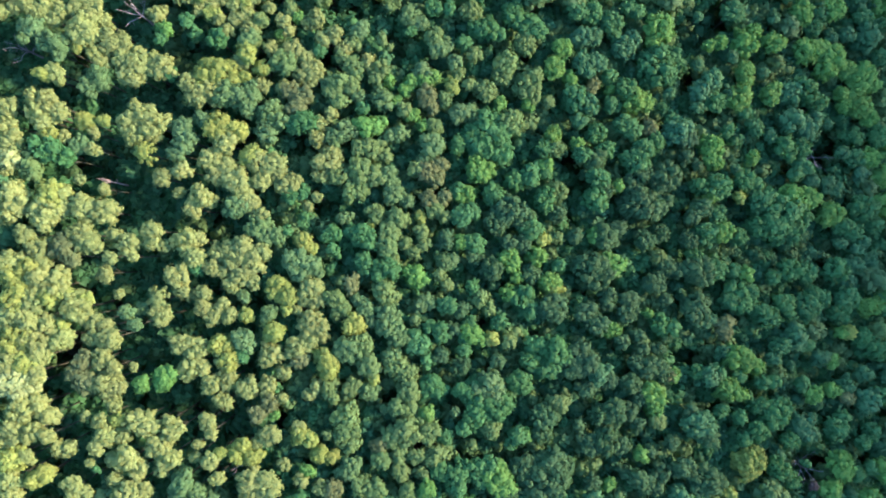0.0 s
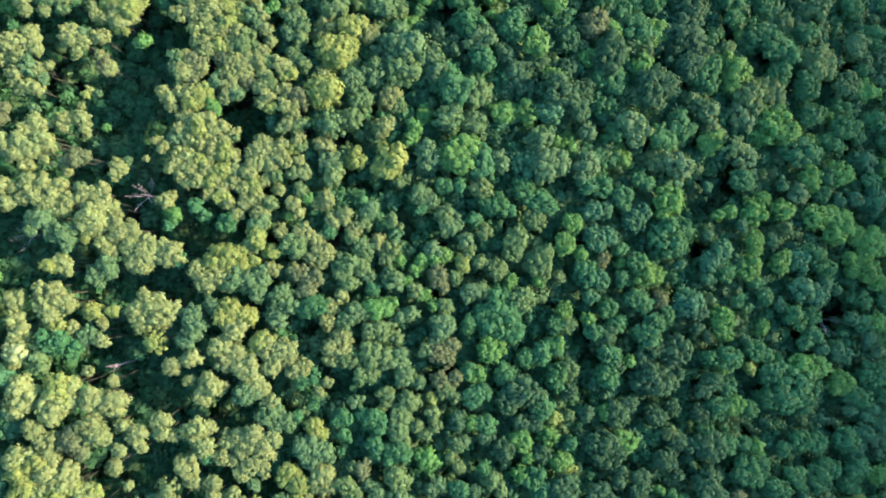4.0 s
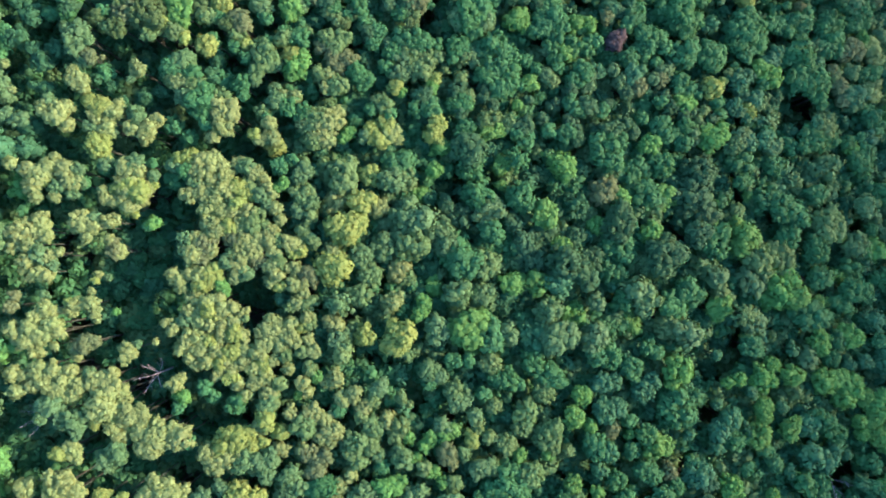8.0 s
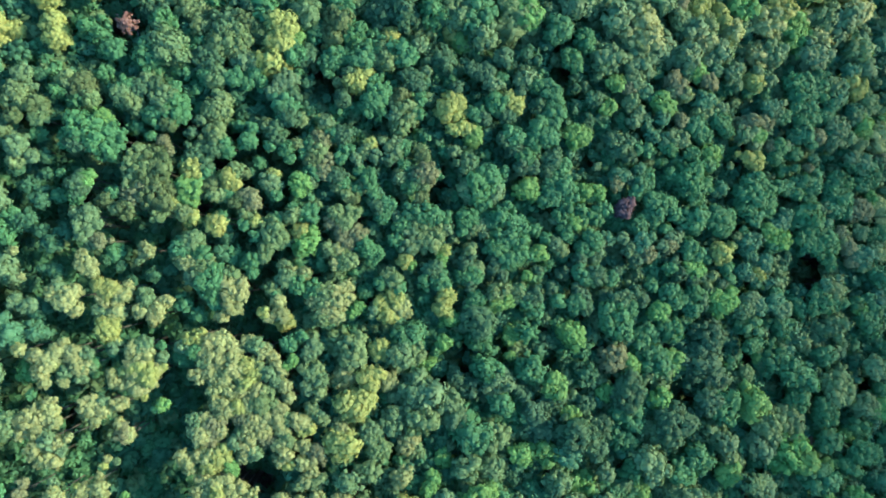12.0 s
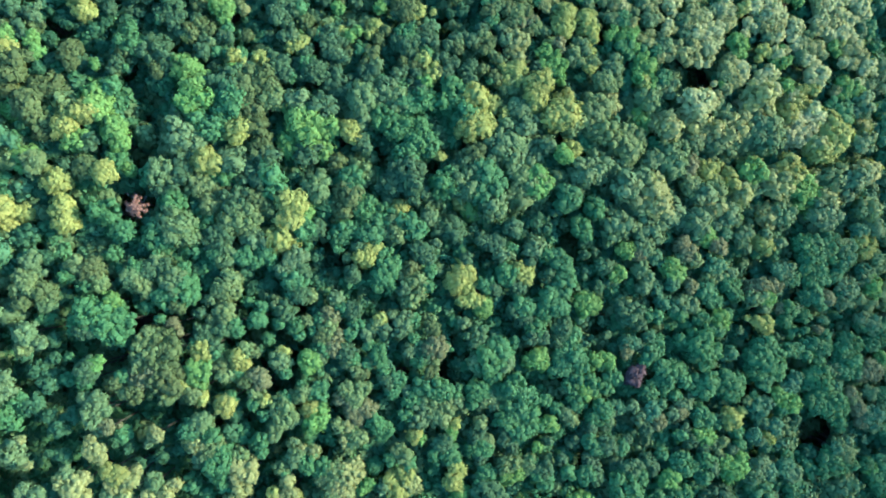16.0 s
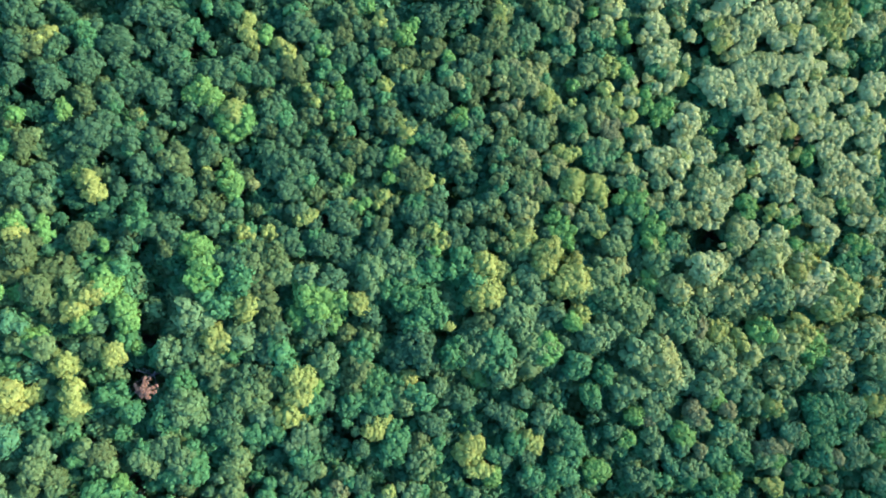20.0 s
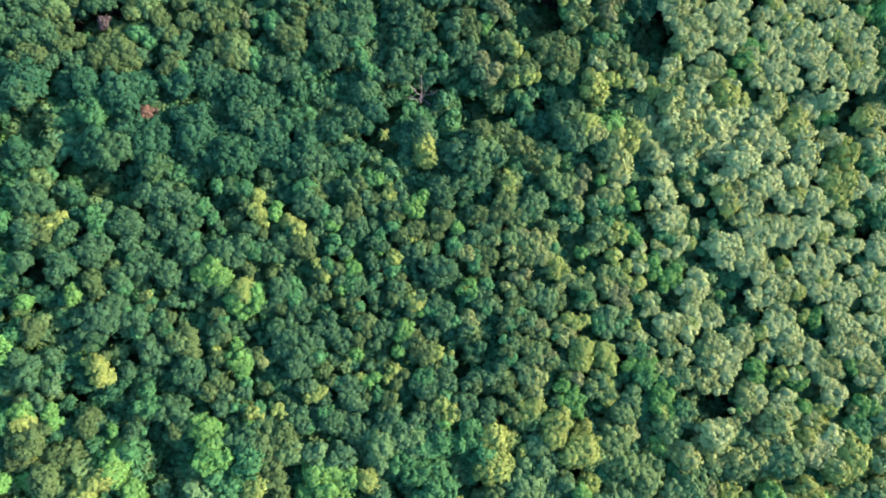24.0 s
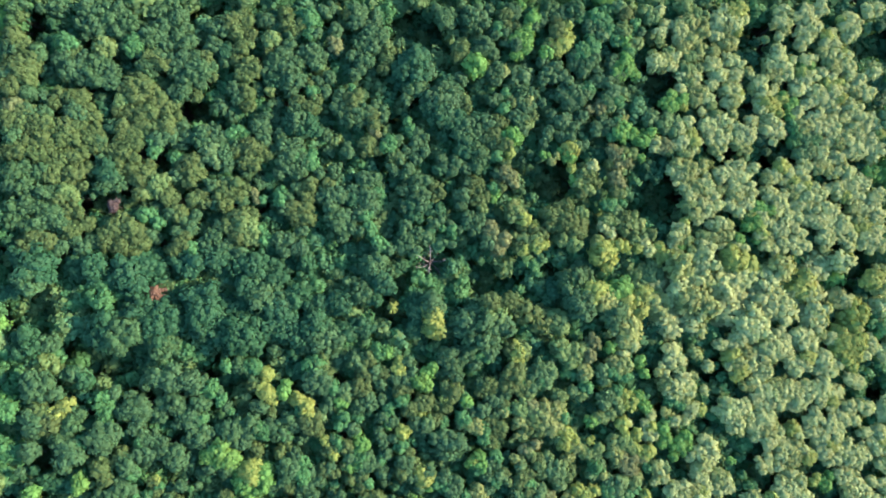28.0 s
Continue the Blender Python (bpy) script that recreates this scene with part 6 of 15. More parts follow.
young(25.6,235.4,1.4,"grey_green")
young(26.3,236.5,1.2,"grey_green")
young(24.2,228.4,0.8,"bright_green")
sycamore(20.3,233.4,1.9,0.0,"bright_green")
young(22.1,232.9,1.4,"bright_green")
young(20.7,232.3,1.2,"bright_green")
young(19.6,234.7,1.4,"dull_olive")
young(19.7,235.3,1.2,"green")
chestnut(17.6,234.3,1.6,-0.2,"dull_green")
young(16.8,235.6,1.2,"dull_green")
young(18.7,232.7,1.4,"green")
young(20.7,235.7,1.0,"sage")
lower(17.6,234.0,1.5,"dull_green")
young(15.3,233.7,1.4,"dull_green")
young(22.3,233.0,1.0,"bright_green")
walnut(20.3,228.9,1.6,-0.2,"olive")
walnut(21.0,227.5,1.4,-0.3,"rust")
walnut(19.4,228.6,1.4,-0.3,"rust")
young(18.6,229.8,1.2,"rust")
young(20.6,229.3,1.2,"dull_olive")
young(22.5,229.3,1.0,"olive")
young(19.6,227.0,1.2,"rust")
young(18.1,227.3,1.2,"dull_olive")
walnut(19.1,224.7,1.4,-0.3,"rust")
young(19.9,223.7,1.2,"rust")
young(18.7,222.5,1.2,"dull_olive")
young(20.2,221.8,1.0,"olive")
lower(17.3,228.9,1.5,"dark")
lower(16.0,229.2,1.3,"dark")
young(18.2,219.4,1.4,"green")
young(19.3,218.8,1.0,"grey_green")
young(17.2,219.4,1.2,"green")
young(20.3,219.9,0.8,"green")
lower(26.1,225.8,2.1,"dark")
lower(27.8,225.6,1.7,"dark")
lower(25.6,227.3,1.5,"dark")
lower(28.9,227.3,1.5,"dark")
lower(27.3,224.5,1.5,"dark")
young(17.2,216.6,1.4,"olive")
young(19.0,216.4,1.4,"olive")
young(20.7,217.3,1.4,"dull_olive")
young(22.1,216.0,1.4,"olive")
young(20.5,215.1,1.4,"dull_olive")
young(22.5,217.6,1.0,"olive")
young(16.5,215.5,1.2,"straw")
young(23.7,216.0,1.0,"sage")
young(18.1,214.2,1.2,"straw")
young(22.1,214.3,1.2,"dull_olive")
young(18.9,218.1,1.0,"olive")
young(17.5,211.7,1.4,"lime")
young(19.4,212.1,1.4,"lime")
young(21.0,211.7,1.2,"lime")
young(18.1,211.3,1.2,"lime")
young(15.7,212.6,1.4,"sage")
young(22.1,213.0,1.2,"olive")
young(24.4,213.7,1.2,"olive")
young(25.6,213.9,1.0,"dull_olive")
young(24.4,212.8,1.2,"straw")
young(25.3,211.3,1.2,"straw")
young(27.2,211.7,1.2,"lime")
young(27.5,212.1,0.8,"lime")
young(25.8,214.3,1.0,"dull_olive")
young(23.2,211.5,1.0,"lime")
young(30.7,227.3,1.2,"sage")
birch(32.7,226.3,1.7,-0.2,"sage")
cherry(34.0,226.2,1.5,-0.3,"straw")
walnut(31.5,225.2,1.5,-0.3,"straw")
young(30.0,226.1,1.2,"straw")
young(33.7,224.0,1.2,"sage")
young(35.8,226.7,1.3,"sage")
young(36.5,225.2,1.0,"straw")
young(35.5,223.7,1.0,"straw")
young(31.8,223.3,1.2,"straw")
young(32.3,227.7,1.0,"sage")
young(30.5,223.7,1.0,"straw")
sycamore(34.5,222.6,1.7,-0.2,"sage")
linden(36.4,223.0,1.5,-0.3,"straw")
beech(33.3,221.5,1.5,-0.3,"straw")
chestnut(36.0,220.1,1.5,-0.3,"straw")
elm(32.7,219.5,1.5,-0.3,"olive")
birch(34.9,219.3,1.5,-0.3,"sage")
young(36.9,219.0,1.3,"straw")
young(33.7,217.9,1.2,"sage")
young(36.4,218.0,1.3,"straw")
young(34.9,217.2,1.3,"straw")
young(32.5,222.5,1.2,"sage")
young(37.8,221.1,1.3,"straw")
young(38.4,219.6,1.3,"straw")
young(37.3,218.0,0.8,"straw")
young(33.9,223.1,1.0,"straw")
cherry(38.9,225.5,1.5,-0.3,"straw")
sycamore(40.5,226.0,1.5,-0.3,"straw")
linden(42.4,226.9,1.5,-0.3,"straw")
beech(41.3,225.0,1.5,-0.3,"straw")
young(39.4,224.8,1.3,"straw")
chestnut(42.8,224.9,1.5,-0.3,"straw")
young(44.5,225.9,1.3,"straw")
young(45.7,226.8,1.0,"straw")
young(41.6,222.9,1.3,"straw")
young(44.2,223.3,1.3,"straw")
young(40.6,227.6,1.0,"straw")
young(42.8,222.7,1.3,"straw")
young(45.2,223.5,0.8,"straw")
young(40.1,222.8,1.0,"sage")
young(39.1,222.2,1.0,"sage")
elm(41.5,221.2,1.5,-0.3,"sage")
walnut(43.5,220.2,1.5,-0.3,"straw")
young(42.5,218.6,1.3,"straw")
young(44.6,220.7,1.3,"straw")
young(45.0,219.6,1.3,"straw")
young(41.0,219.7,1.3,"straw")
young(45.5,222.1,1.0,"straw")
birch(46.3,218.9,1.7,-0.2,"bright_green")
poplar(47.0,217.7,1.5,-0.3,"straw")
cherry(45.8,216.2,1.5,-0.3,"bright_green")
young(45.2,217.1,1.3,"bright_green")
young(46.7,214.9,1.3,"lime")
young(48.5,218.7,1.1,"bright_green")
young(44.3,215.7,1.3,"bright_green")
young(47.7,216.4,1.1,"straw")
young(46.4,214.1,1.1,"straw")
young(44.8,218.0,1.0,"lime")
sycamore(49.1,221.9,1.5,-0.3,"straw")
linden(50.1,220.5,1.5,-0.3,"straw")
young(48.4,221.1,1.3,"straw")
young(51.3,220.2,1.3,"straw")
young(50.1,218.7,1.3,"straw")
young(51.8,219.2,1.1,"straw")
young(48.5,222.7,1.1,"straw")
young(49.3,217.6,1.1,"sage")
young(47.8,222.4,1.1,"sage")
young(51.5,222.0,1.1,"straw")
beech(49.3,225.2,1.5,-0.3,"straw")
young(48.2,224.7,1.3,"sage")
young(50.0,225.2,1.3,"straw")
poplar(50.9,226.9,1.5,-0.3,"lime")
young(51.5,227.7,1.3,"straw")
poplar(52.6,226.0,1.5,-0.3,"straw")
young(53.5,224.5,1.3,"lime")
young(54.8,226.4,1.3,"straw")
young(54.3,223.1,1.3,"straw")
young(55.8,223.4,1.1,"lime")
young(56.1,227.1,1.3,"straw")
young(57.4,227.3,0.8,"straw")
young(55.4,228.1,1.1,"straw")
young(55.7,225.1,1.1,"straw")
young(52.8,222.9,1.1,"sage")
young(51.6,224.4,1.1,"straw")
chestnut(58.3,227.0,1.5,-0.3,"sage")
elm(59.9,227.7,1.5,-0.3,"straw")
birch(61.9,228.9,1.5,-0.3,"straw")
young(60.2,226.6,1.3,"sage")
young(63.1,227.4,1.3,"sage")
young(61.7,225.9,1.3,"straw")
young(58.6,229.0,1.3,"straw")
cherry(64.1,226.3,1.5,-0.3,"straw")
sycamore(66.0,224.8,1.5,-0.3,"straw")
linden(66.9,224.1,1.5,-0.3,"straw")
beech(64.9,223.8,1.5,-0.3,"straw")
chestnut(63.3,223.5,1.5,-0.3,"straw")
young(65.3,221.9,1.3,"straw")
young(67.4,223.4,1.3,"straw")
young(67.9,225.3,1.1,"straw")
young(68.5,226.2,1.3,"bright_green")
young(70.4,225.5,1.3,"bright_green")
young(70.1,226.9,1.1,"bright_green")
young(62.0,223.3,1.3,"straw")
young(60.6,223.0,1.3,"straw")
young(63.7,221.7,1.3,"lime")
young(66.5,221.6,1.3,"straw")
young(62.2,221.6,1.1,"straw")
elm(57.0,223.0,1.5,-0.3,"straw")
young(58.8,222.3,1.3,"straw")
birch(58.0,221.1,1.5,-0.3,"straw")
cherry(56.1,221.4,1.5,-0.3,"straw")
sycamore(54.2,219.9,1.5,-0.3,"straw")
linden(56.4,219.1,1.5,-0.3,"straw")
beech(57.6,218.7,1.5,-0.3,"straw")
young(59.4,219.5,1.3,"straw")
young(60.7,218.8,1.3,"straw")
chestnut(59.4,217.8,1.5,-0.3,"straw")
elm(58.0,216.5,1.5,-0.3,"straw")
young(61.2,217.1,1.3,"straw")
young(56.3,217.2,1.3,"straw")
young(61.6,219.0,1.1,"straw")
young(54.1,217.5,1.3,"straw")
young(53.8,221.4,1.3,"sage")
birch(62.8,216.7,1.5,-0.3,"straw")
cherry(61.1,214.9,1.5,-0.3,"straw")
sycamore(62.7,215.3,1.5,-0.3,"straw")
linden(59.6,215.1,1.5,-0.3,"straw")
young(64.2,215.6,1.1,"straw")
young(64.7,214.2,1.3,"straw")
beech(62.9,213.3,1.5,-0.3,"straw")
chestnut(60.2,213.7,1.5,-0.3,"straw")
young(64.8,212.3,1.1,"straw")
young(58.9,213.5,1.3,"straw")
elm(61.4,212.2,1.5,-0.3,"straw")
young(59.5,211.6,1.3,"sage")
young(64.1,212.0,1.3,"straw")
birch(65.1,219.6,1.5,-0.3,"sage")
cherry(66.7,219.6,1.5,-0.3,"straw")
sycamore(68.9,219.9,1.5,-0.3,"straw")
linden(69.5,221.2,1.5,-0.3,"straw")
young(70.0,218.5,1.3,"straw")
young(68.8,221.3,1.3,"straw")
young(70.2,222.2,1.3,"straw")
young(67.1,217.4,1.3,"sage")
young(69.0,217.1,1.3,"straw")
young(65.8,217.7,1.3,"sage")
young(64.6,221.2,1.1,"sage")
maple(67.6,215.7,1.7,-0.2,"lime")
beech(69.6,215.6,1.7,-0.2,"straw")
chestnut(68.8,214.2,1.7,-0.2,"straw")
elm(67.2,213.7,1.5,-0.3,"straw")
birch(70.2,212.5,1.5,-0.3,"straw")
cherry(68.4,211.9,1.5,-0.3,"straw")
young(66.7,212.3,1.3,"straw")
young(70.3,217.1,1.1,"straw")
young(66.1,215.3,1.1,"lime")
sycamore(52.0,217.3,1.5,-0.3,"straw")
linden(51.0,215.7,1.5,-0.3,"straw")
beech(49.5,215.6,1.5,-0.3,"straw")
chestnut(52.7,215.4,1.5,-0.3,"straw")
elm(54.2,214.1,1.5,-0.3,"straw")
birch(50.3,214.5,1.5,-0.3,"straw")
cherry(52.8,212.8,1.5,-0.3,"straw")
young(54.9,212.2,1.3,"straw")
young(48.5,213.9,1.3,"sage")
young(50.9,212.9,1.3,"straw")
young(53.8,211.6,1.3,"straw")
young(56.0,211.9,0.8,"straw")
young(47.9,212.4,1.3,"sage")
young(49.4,211.7,1.3,"straw")
young(51.6,211.7,1.3,"straw")
young(46.6,213.1,1.3,"bright_green")
young(47.4,212.1,1.1,"straw")
young(38.8,216.4,1.3,"straw")
young(40.3,215.9,1.3,"sage")
young(40.6,213.8,1.3,"sage")
young(39.1,213.8,1.3,"sage")
young(38.2,215.4,1.0,"sage")
young(39.1,212.4,1.0,"sage")
young(37.5,213.6,1.3,"sage")
young(39.1,212.1,1.0,"straw")
maple(41.0,211.4,1.5,-0.3,"lime")
young(42.0,212.4,1.0,"straw")
young(43.4,211.5,1.0,"straw")
young(42.4,213.3,1.3,"bright_green")
young(35.6,214.1,1.3,"olive")
young(37.0,212.1,1.3,"straw")
young(35.4,211.6,1.0,"straw")
young(35.1,212.5,1.0,"straw")
young(37.0,215.9,1.0,"straw")
sycamore(31.3,215.3,1.5,-0.3,"straw")
young(32.3,214.5,1.2,"sage")
young(30.3,213.7,1.2,"straw")
young(32.2,216.4,1.0,"lime")
linden(30.5,213.1,1.5,-0.3,"sage")
young(32.5,213.0,1.2,"olive")
young(29.8,211.9,1.2,"straw")
young(31.5,212.1,1.0,"bright_green")
young(33.2,211.2,1.0,"olive")
beech(-78.5,188.7,2.2,0.5,"dull_green")
birch(-76.7,189.1,1.8,0.2,"dull_green")
young(-75.3,187.5,1.4,"dull_green")
lower(-73.8,190.2,1.7,"dull_green")
lower(-71.8,189.1,1.5,"dark")
lower(-73.4,191.0,1.3,"dark")
birch(-77.7,183.3,2.3,0.6,"dull_green")
beech(-75.7,183.1,2.2,0.5,"dull_olive")
young(-78.7,181.4,1.4,"dull_green")
poplar(-74.0,185.3,1.6,0.0,"lime")
young(-75.2,184.2,1.3,"lime")
young(-73.6,184.1,1.1,"lime")
hickory(-77.7,185.1,1.6,0.0,"dull_olive")
beech(-72.6,182.5,1.6,0.0,"dull_green")
young(-73.3,181.2,1.3,"dull_green")
birch(-71.9,184.2,1.5,-0.2,"dull_green")
young(-78.6,178.9,1.4,"dull_green")
birch(-78.6,177.6,1.6,0.0,"dull_green")
young(-77.4,178.4,1.1,"dull_green")
young(-79.6,175.5,1.3,"dull_green")
maple(-72.9,178.2,2.5,0.8,"dull_green")
maple(-72.5,177.7,1.8,0.2,"dull_green")
sycamore(-74.6,180.0,1.6,0.0,"dull_green")
young(-73.7,176.1,1.3,"dull_green")
young(-71.4,179.5,1.3,"green")
chestnut(-68.1,186.1,2.0,0.3,"green")
chestnut(-67.9,184.2,1.5,-0.2,"green")
young(-68.6,185.1,1.3,"dull_olive")
young(-66.5,187.2,1.3,"dull_green")
beech(-68.0,180.2,2.4,0.6,"dull_green")
beech(-66.7,181.0,1.8,0.2,"dull_green")
birch(-69.6,180.0,1.5,-0.2,"dull_green")
young(-68.0,178.2,1.3,"dull_green")
young(-67.5,182.7,1.3,"green")
beech(-65.2,184.4,1.5,-0.2,"dull_green")
beech(-63.3,184.9,2.4,0.6,"dull_green")
sycamore(-62.5,184.4,2.0,0.3,"dull_green")
birch(-64.5,184.2,1.5,-0.2,"dull_green")
birch(-62.9,181.6,1.5,-0.2,"dull_green")
young(-64.3,186.7,1.1,"dull_green")
beech(-68.0,175.7,1.8,0.2,"dull_olive")
young(-68.8,175.7,1.3,"dull_olive")
young(-67.5,173.5,1.3,"dull_olive")
walnut(-65.3,176.3,1.7,0.0,"dull_olive")
beech(-64.2,175.6,1.8,0.2,"dull_green")
birch(-63.8,174.5,1.5,-0.2,"green")
young(-65.3,177.8,1.1,"dull_olive")
young(-62.6,177.2,1.3,"dull_green")
birch(-60.3,189.8,1.7,0.0,"dull_green")
young(-62.0,188.8,1.3,"dull_green")
sycamore(-57.9,188.9,1.9,0.2,"dull_green")
sycamore(-55.8,189.1,2.4,0.6,"dull_green")
birch(-53.8,188.2,2.1,0.3,"dull_green")
young(-51.4,188.8,1.3,"green")
sycamore(-54.7,189.9,1.5,-0.2,"dull_green")
young(-57.6,190.9,1.3,"dull_green")
sycamore(-58.7,185.3,1.5,-0.2,"dull_green")
birch(-59.6,184.0,1.5,-0.2,"dull_green")
sycamore(-56.9,185.1,1.9,0.2,"dull_green")
beech(-54.7,183.4,2.2,0.5,"dull_green")
beech(-53.1,185.3,1.9,0.2,"dull_green")
young(-56.4,182.4,1.3,"dull_green")
birch(-54.2,181.1,1.7,0.0,"dull_green")
young(-53.2,182.7,1.3,"green")
beech(-51.6,187.4,1.5,-0.2,"green")
sycamore(-49.8,185.9,1.9,0.2,"green")
birch(-49.0,184.7,1.5,-0.2,"dull_green")
young(-48.4,183.8,0.9,"green")
young(-50.6,187.1,1.1,"dull_green")
beech(-53.2,179.7,1.9,0.2,"dull_green")
young(-54.5,179.3,1.3,"dull_green")
young(-52.0,180.0,1.3,"dull_green")
young(-52.2,178.5,1.1,"dull_green")
sycamore(-61.5,179.5,1.5,-0.2,"dull_green")
young(-60.4,179.8,1.3,"dull_green")
sycamore(-59.2,178.2,1.7,0.0,"dull_green")
young(-60.8,177.2,1.3,"dull_green")
lower(-62.0,176.0,1.5,"dull_green")
young(-62.5,179.3,0.9,"green")
beech(-57.2,177.2,1.9,0.2,"dull_green")
birch(-56.6,175.7,1.7,0.0,"dull_green")
young(-57.5,175.9,1.3,"dull_green")
young(-57.9,177.8,1.1,"dull_green")
lower(-55.1,177.0,1.3,"dull_green")
lower(-56.1,175.0,1.5,"dull_green")
lower(-61.1,182.2,1.1,"dull_green")
sycamore(-49.8,177.4,2.3,0.5,"bright_green")
birch(-48.6,175.9,2.1,0.3,"bright_green")
birch(-50.3,175.9,1.7,0.0,"bright_green")
birch(-51.7,176.6,1.5,-0.2,"bright_green")
maple(-49.0,174.1,1.5,-0.2,"dull_green")
young(-48.2,174.5,1.3,"bright_green")
young(-51.6,174.4,1.1,"dull_green")
young(-50.2,178.8,1.3,"dull_green")
birch(-48.0,180.2,2.4,0.6,"dull_green")
maple(-46.3,178.8,1.9,0.2,"dull_green")
maple(-49.0,180.6,1.7,0.0,"dull_green")
young(-46.3,180.4,1.3,"dull_green")
birch(-45.0,181.3,1.9,0.2,"dull_green")
sycamore(-43.2,180.3,1.5,-0.2,"green")
young(-45.5,179.7,1.3,"dull_green")
walnut(-44.0,177.3,1.3,-0.3,"dull_olive")
young(-44.0,177.0,1.0,"dull_olive")
sycamore(-40.7,180.2,1.7,0.0,"dull_green")
young(-39.8,179.5,1.3,"dull_green")
young(-42.2,181.4,1.3,"dull_green")
young(-39.5,179.3,1.1,"green")
young(-40.4,176.5,1.1,"dull_olive")
young(-42.8,189.8,1.3,"lime")
young(-42.6,189.5,1.0,"lime")
poplar(-42.6,186.9,1.7,0.0,"lime")
young(-43.2,187.2,1.3,"lime")
young(-41.8,185.4,1.1,"lime")
young(-45.1,187.9,1.1,"dull_olive")
young(-44.7,188.9,1.0,"dull_green")
young(-39.9,186.8,1.3,"bright_green")
young(-39.5,188.0,1.0,"bright_green")
young(-43.5,184.3,1.3,"dull_green")
young(-41.8,183.3,1.1,"dull_olive")
young(-44.7,184.5,1.0,"dull_green")
sycamore(-44.8,191.1,1.5,-0.2,"green")
beech(-47.2,191.2,1.5,-0.2,"dull_green")
young(-49.3,191.3,1.3,"green")
lower(-47.4,191.4,1.2,"dark")
lower(-41.9,193.2,1.4,"dull_green")
poplar(-37.5,185.1,1.5,-0.2,"lime")
poplar(-36.0,183.8,1.7,0.0,"lime")
sycamore(-35.6,181.6,2.1,0.3,"dull_olive")
beech(-34.6,180.4,1.5,-0.2,"dull_olive")
sycamore(-36.6,183.5,1.5,-0.2,"green")
young(-34.0,182.3,1.3,"grey_green")
young(-38.1,185.9,1.0,"lime")
beech(-38.9,182.0,1.5,-0.2,"dull_green")
young(-37.9,181.0,1.3,"dull_green")
lower(-36.3,179.3,1.2,"dull_green")
lower(-37.4,178.2,1.2,"dull_green")
birch(-34.5,189.1,2.3,0.5,"dull_green")
sycamore(-33.1,187.8,1.7,0.0,"dull_green")
chestnut(-34.9,191.1,2.1,0.3,"green")
beech(-33.8,191.5,1.5,-0.2,"dull_olive")
young(-35.5,187.4,1.3,"dull_green")
walnut(-32.9,189.2,1.4,-0.3,"dull_olive")
young(-32.0,185.3,1.4,"dull_green")
young(-32.9,183.9,1.2,"dull_green")
lower(-38.7,192.5,1.8,"dark")
lower(-38.3,190.0,1.6,"dark")
poplar(-44.8,173.7,2.1,0.3,"lime")
maple(-43.4,173.2,2.3,0.5,"bright_green")
sycamore(-42.6,171.3,1.7,0.0,"bright_green")
maple(-45.6,172.3,1.9,0.2,"bright_green")
young(-46.4,170.8,1.3,"bright_green")
young(-43.9,170.3,1.3,"bright_green")
young(-42.5,173.6,1.3,"lime")
young(-46.8,173.4,1.1,"bright_green")
young(-45.1,169.4,1.0,"bright_green")
sycamore(-38.5,173.8,2.3,0.5,"dull_green")
maple(-36.8,172.9,1.7,0.0,"green")
maple(-36.2,170.9,1.5,-0.2,"dull_green")
young(-40.0,172.1,1.3,"dull_green")
beech(-38.0,175.5,1.5,-0.2,"dull_green")
young(-36.4,174.8,1.3,"green")
young(-38.7,170.8,1.3,"dull_olive")
young(-41.1,170.9,1.1,"dull_green")
young(-35.6,173.0,1.2,"dull_green")
young(-37.5,169.9,1.0,"dull_green")
young(-34.8,169.2,1.2,"dull_green")
young(-32.9,173.3,1.2,"dull_olive")
young(-33.8,171.6,1.2,"dull_green")
young(-31.6,172.8,1.2,"dull_olive")
young(-31.9,176.9,1.4,"dull_olive")
young(-33.0,178.2,1.0,"lime")
maple(-71.2,173.2,1.5,-0.2,"bright_green")
lower(-77.0,173.2,1.7,"dark")
young(-78.1,172.0,1.3,"bright_green")
lower(-79.2,171.8,1.3,"dull_green")
young(-79.4,171.1,1.1,"dull_olive")
lower(-78.5,175.2,1.3,"dark")
lower(-75.5,172.1,1.7,"dark")
lower(-73.5,170.2,1.1,"dark")
birch(-66.5,169.5,2.6,0.8,"dull_green")
sycamore(-67.9,168.5,2.0,0.3,"dull_green")
beech(-65.8,168.5,1.8,0.2,"dull_green")
birch(-68.0,170.5,1.5,-0.2,"dull_green")
sycamore(-69.9,169.1,1.6,0.0,"dull_green")
sycamore(-67.4,166.2,1.8,0.2,"dull_green")
young(-66.3,166.3,1.3,"dull_green")
young(-69.6,166.9,1.3,"dull_green")
birch(-64.9,171.9,1.5,-0.2,"dull_green")
young(-63.7,171.5,1.1,"dull_green")
young(-65.9,171.6,1.1,"dull_green")
young(-65.9,173.3,0.9,"dull_green")
beech(-62.9,168.9,1.5,-0.2,"dull_green")
birch(-61.4,169.4,1.7,0.0,"dull_green")
young(-60.7,167.8,1.3,"dull_green")
young(-61.6,166.7,1.3,"green")
young(-63.2,170.4,1.1,"green")
young(-61.0,170.8,1.1,"green")
chestnut(-76.6,168.0,1.8,0.2,"dull_olive")
young(-76.9,166.8,1.4,"dull_olive")
young(-77.0,165.9,1.1,"dull_olive")
young(-77.8,169.0,0.9,"dull_olive")
young(-75.5,169.0,1.1,"olive")
lower(-76.1,166.9,1.1,"dull_green")
lower(-71.1,165.1,1.5,"dull_green")
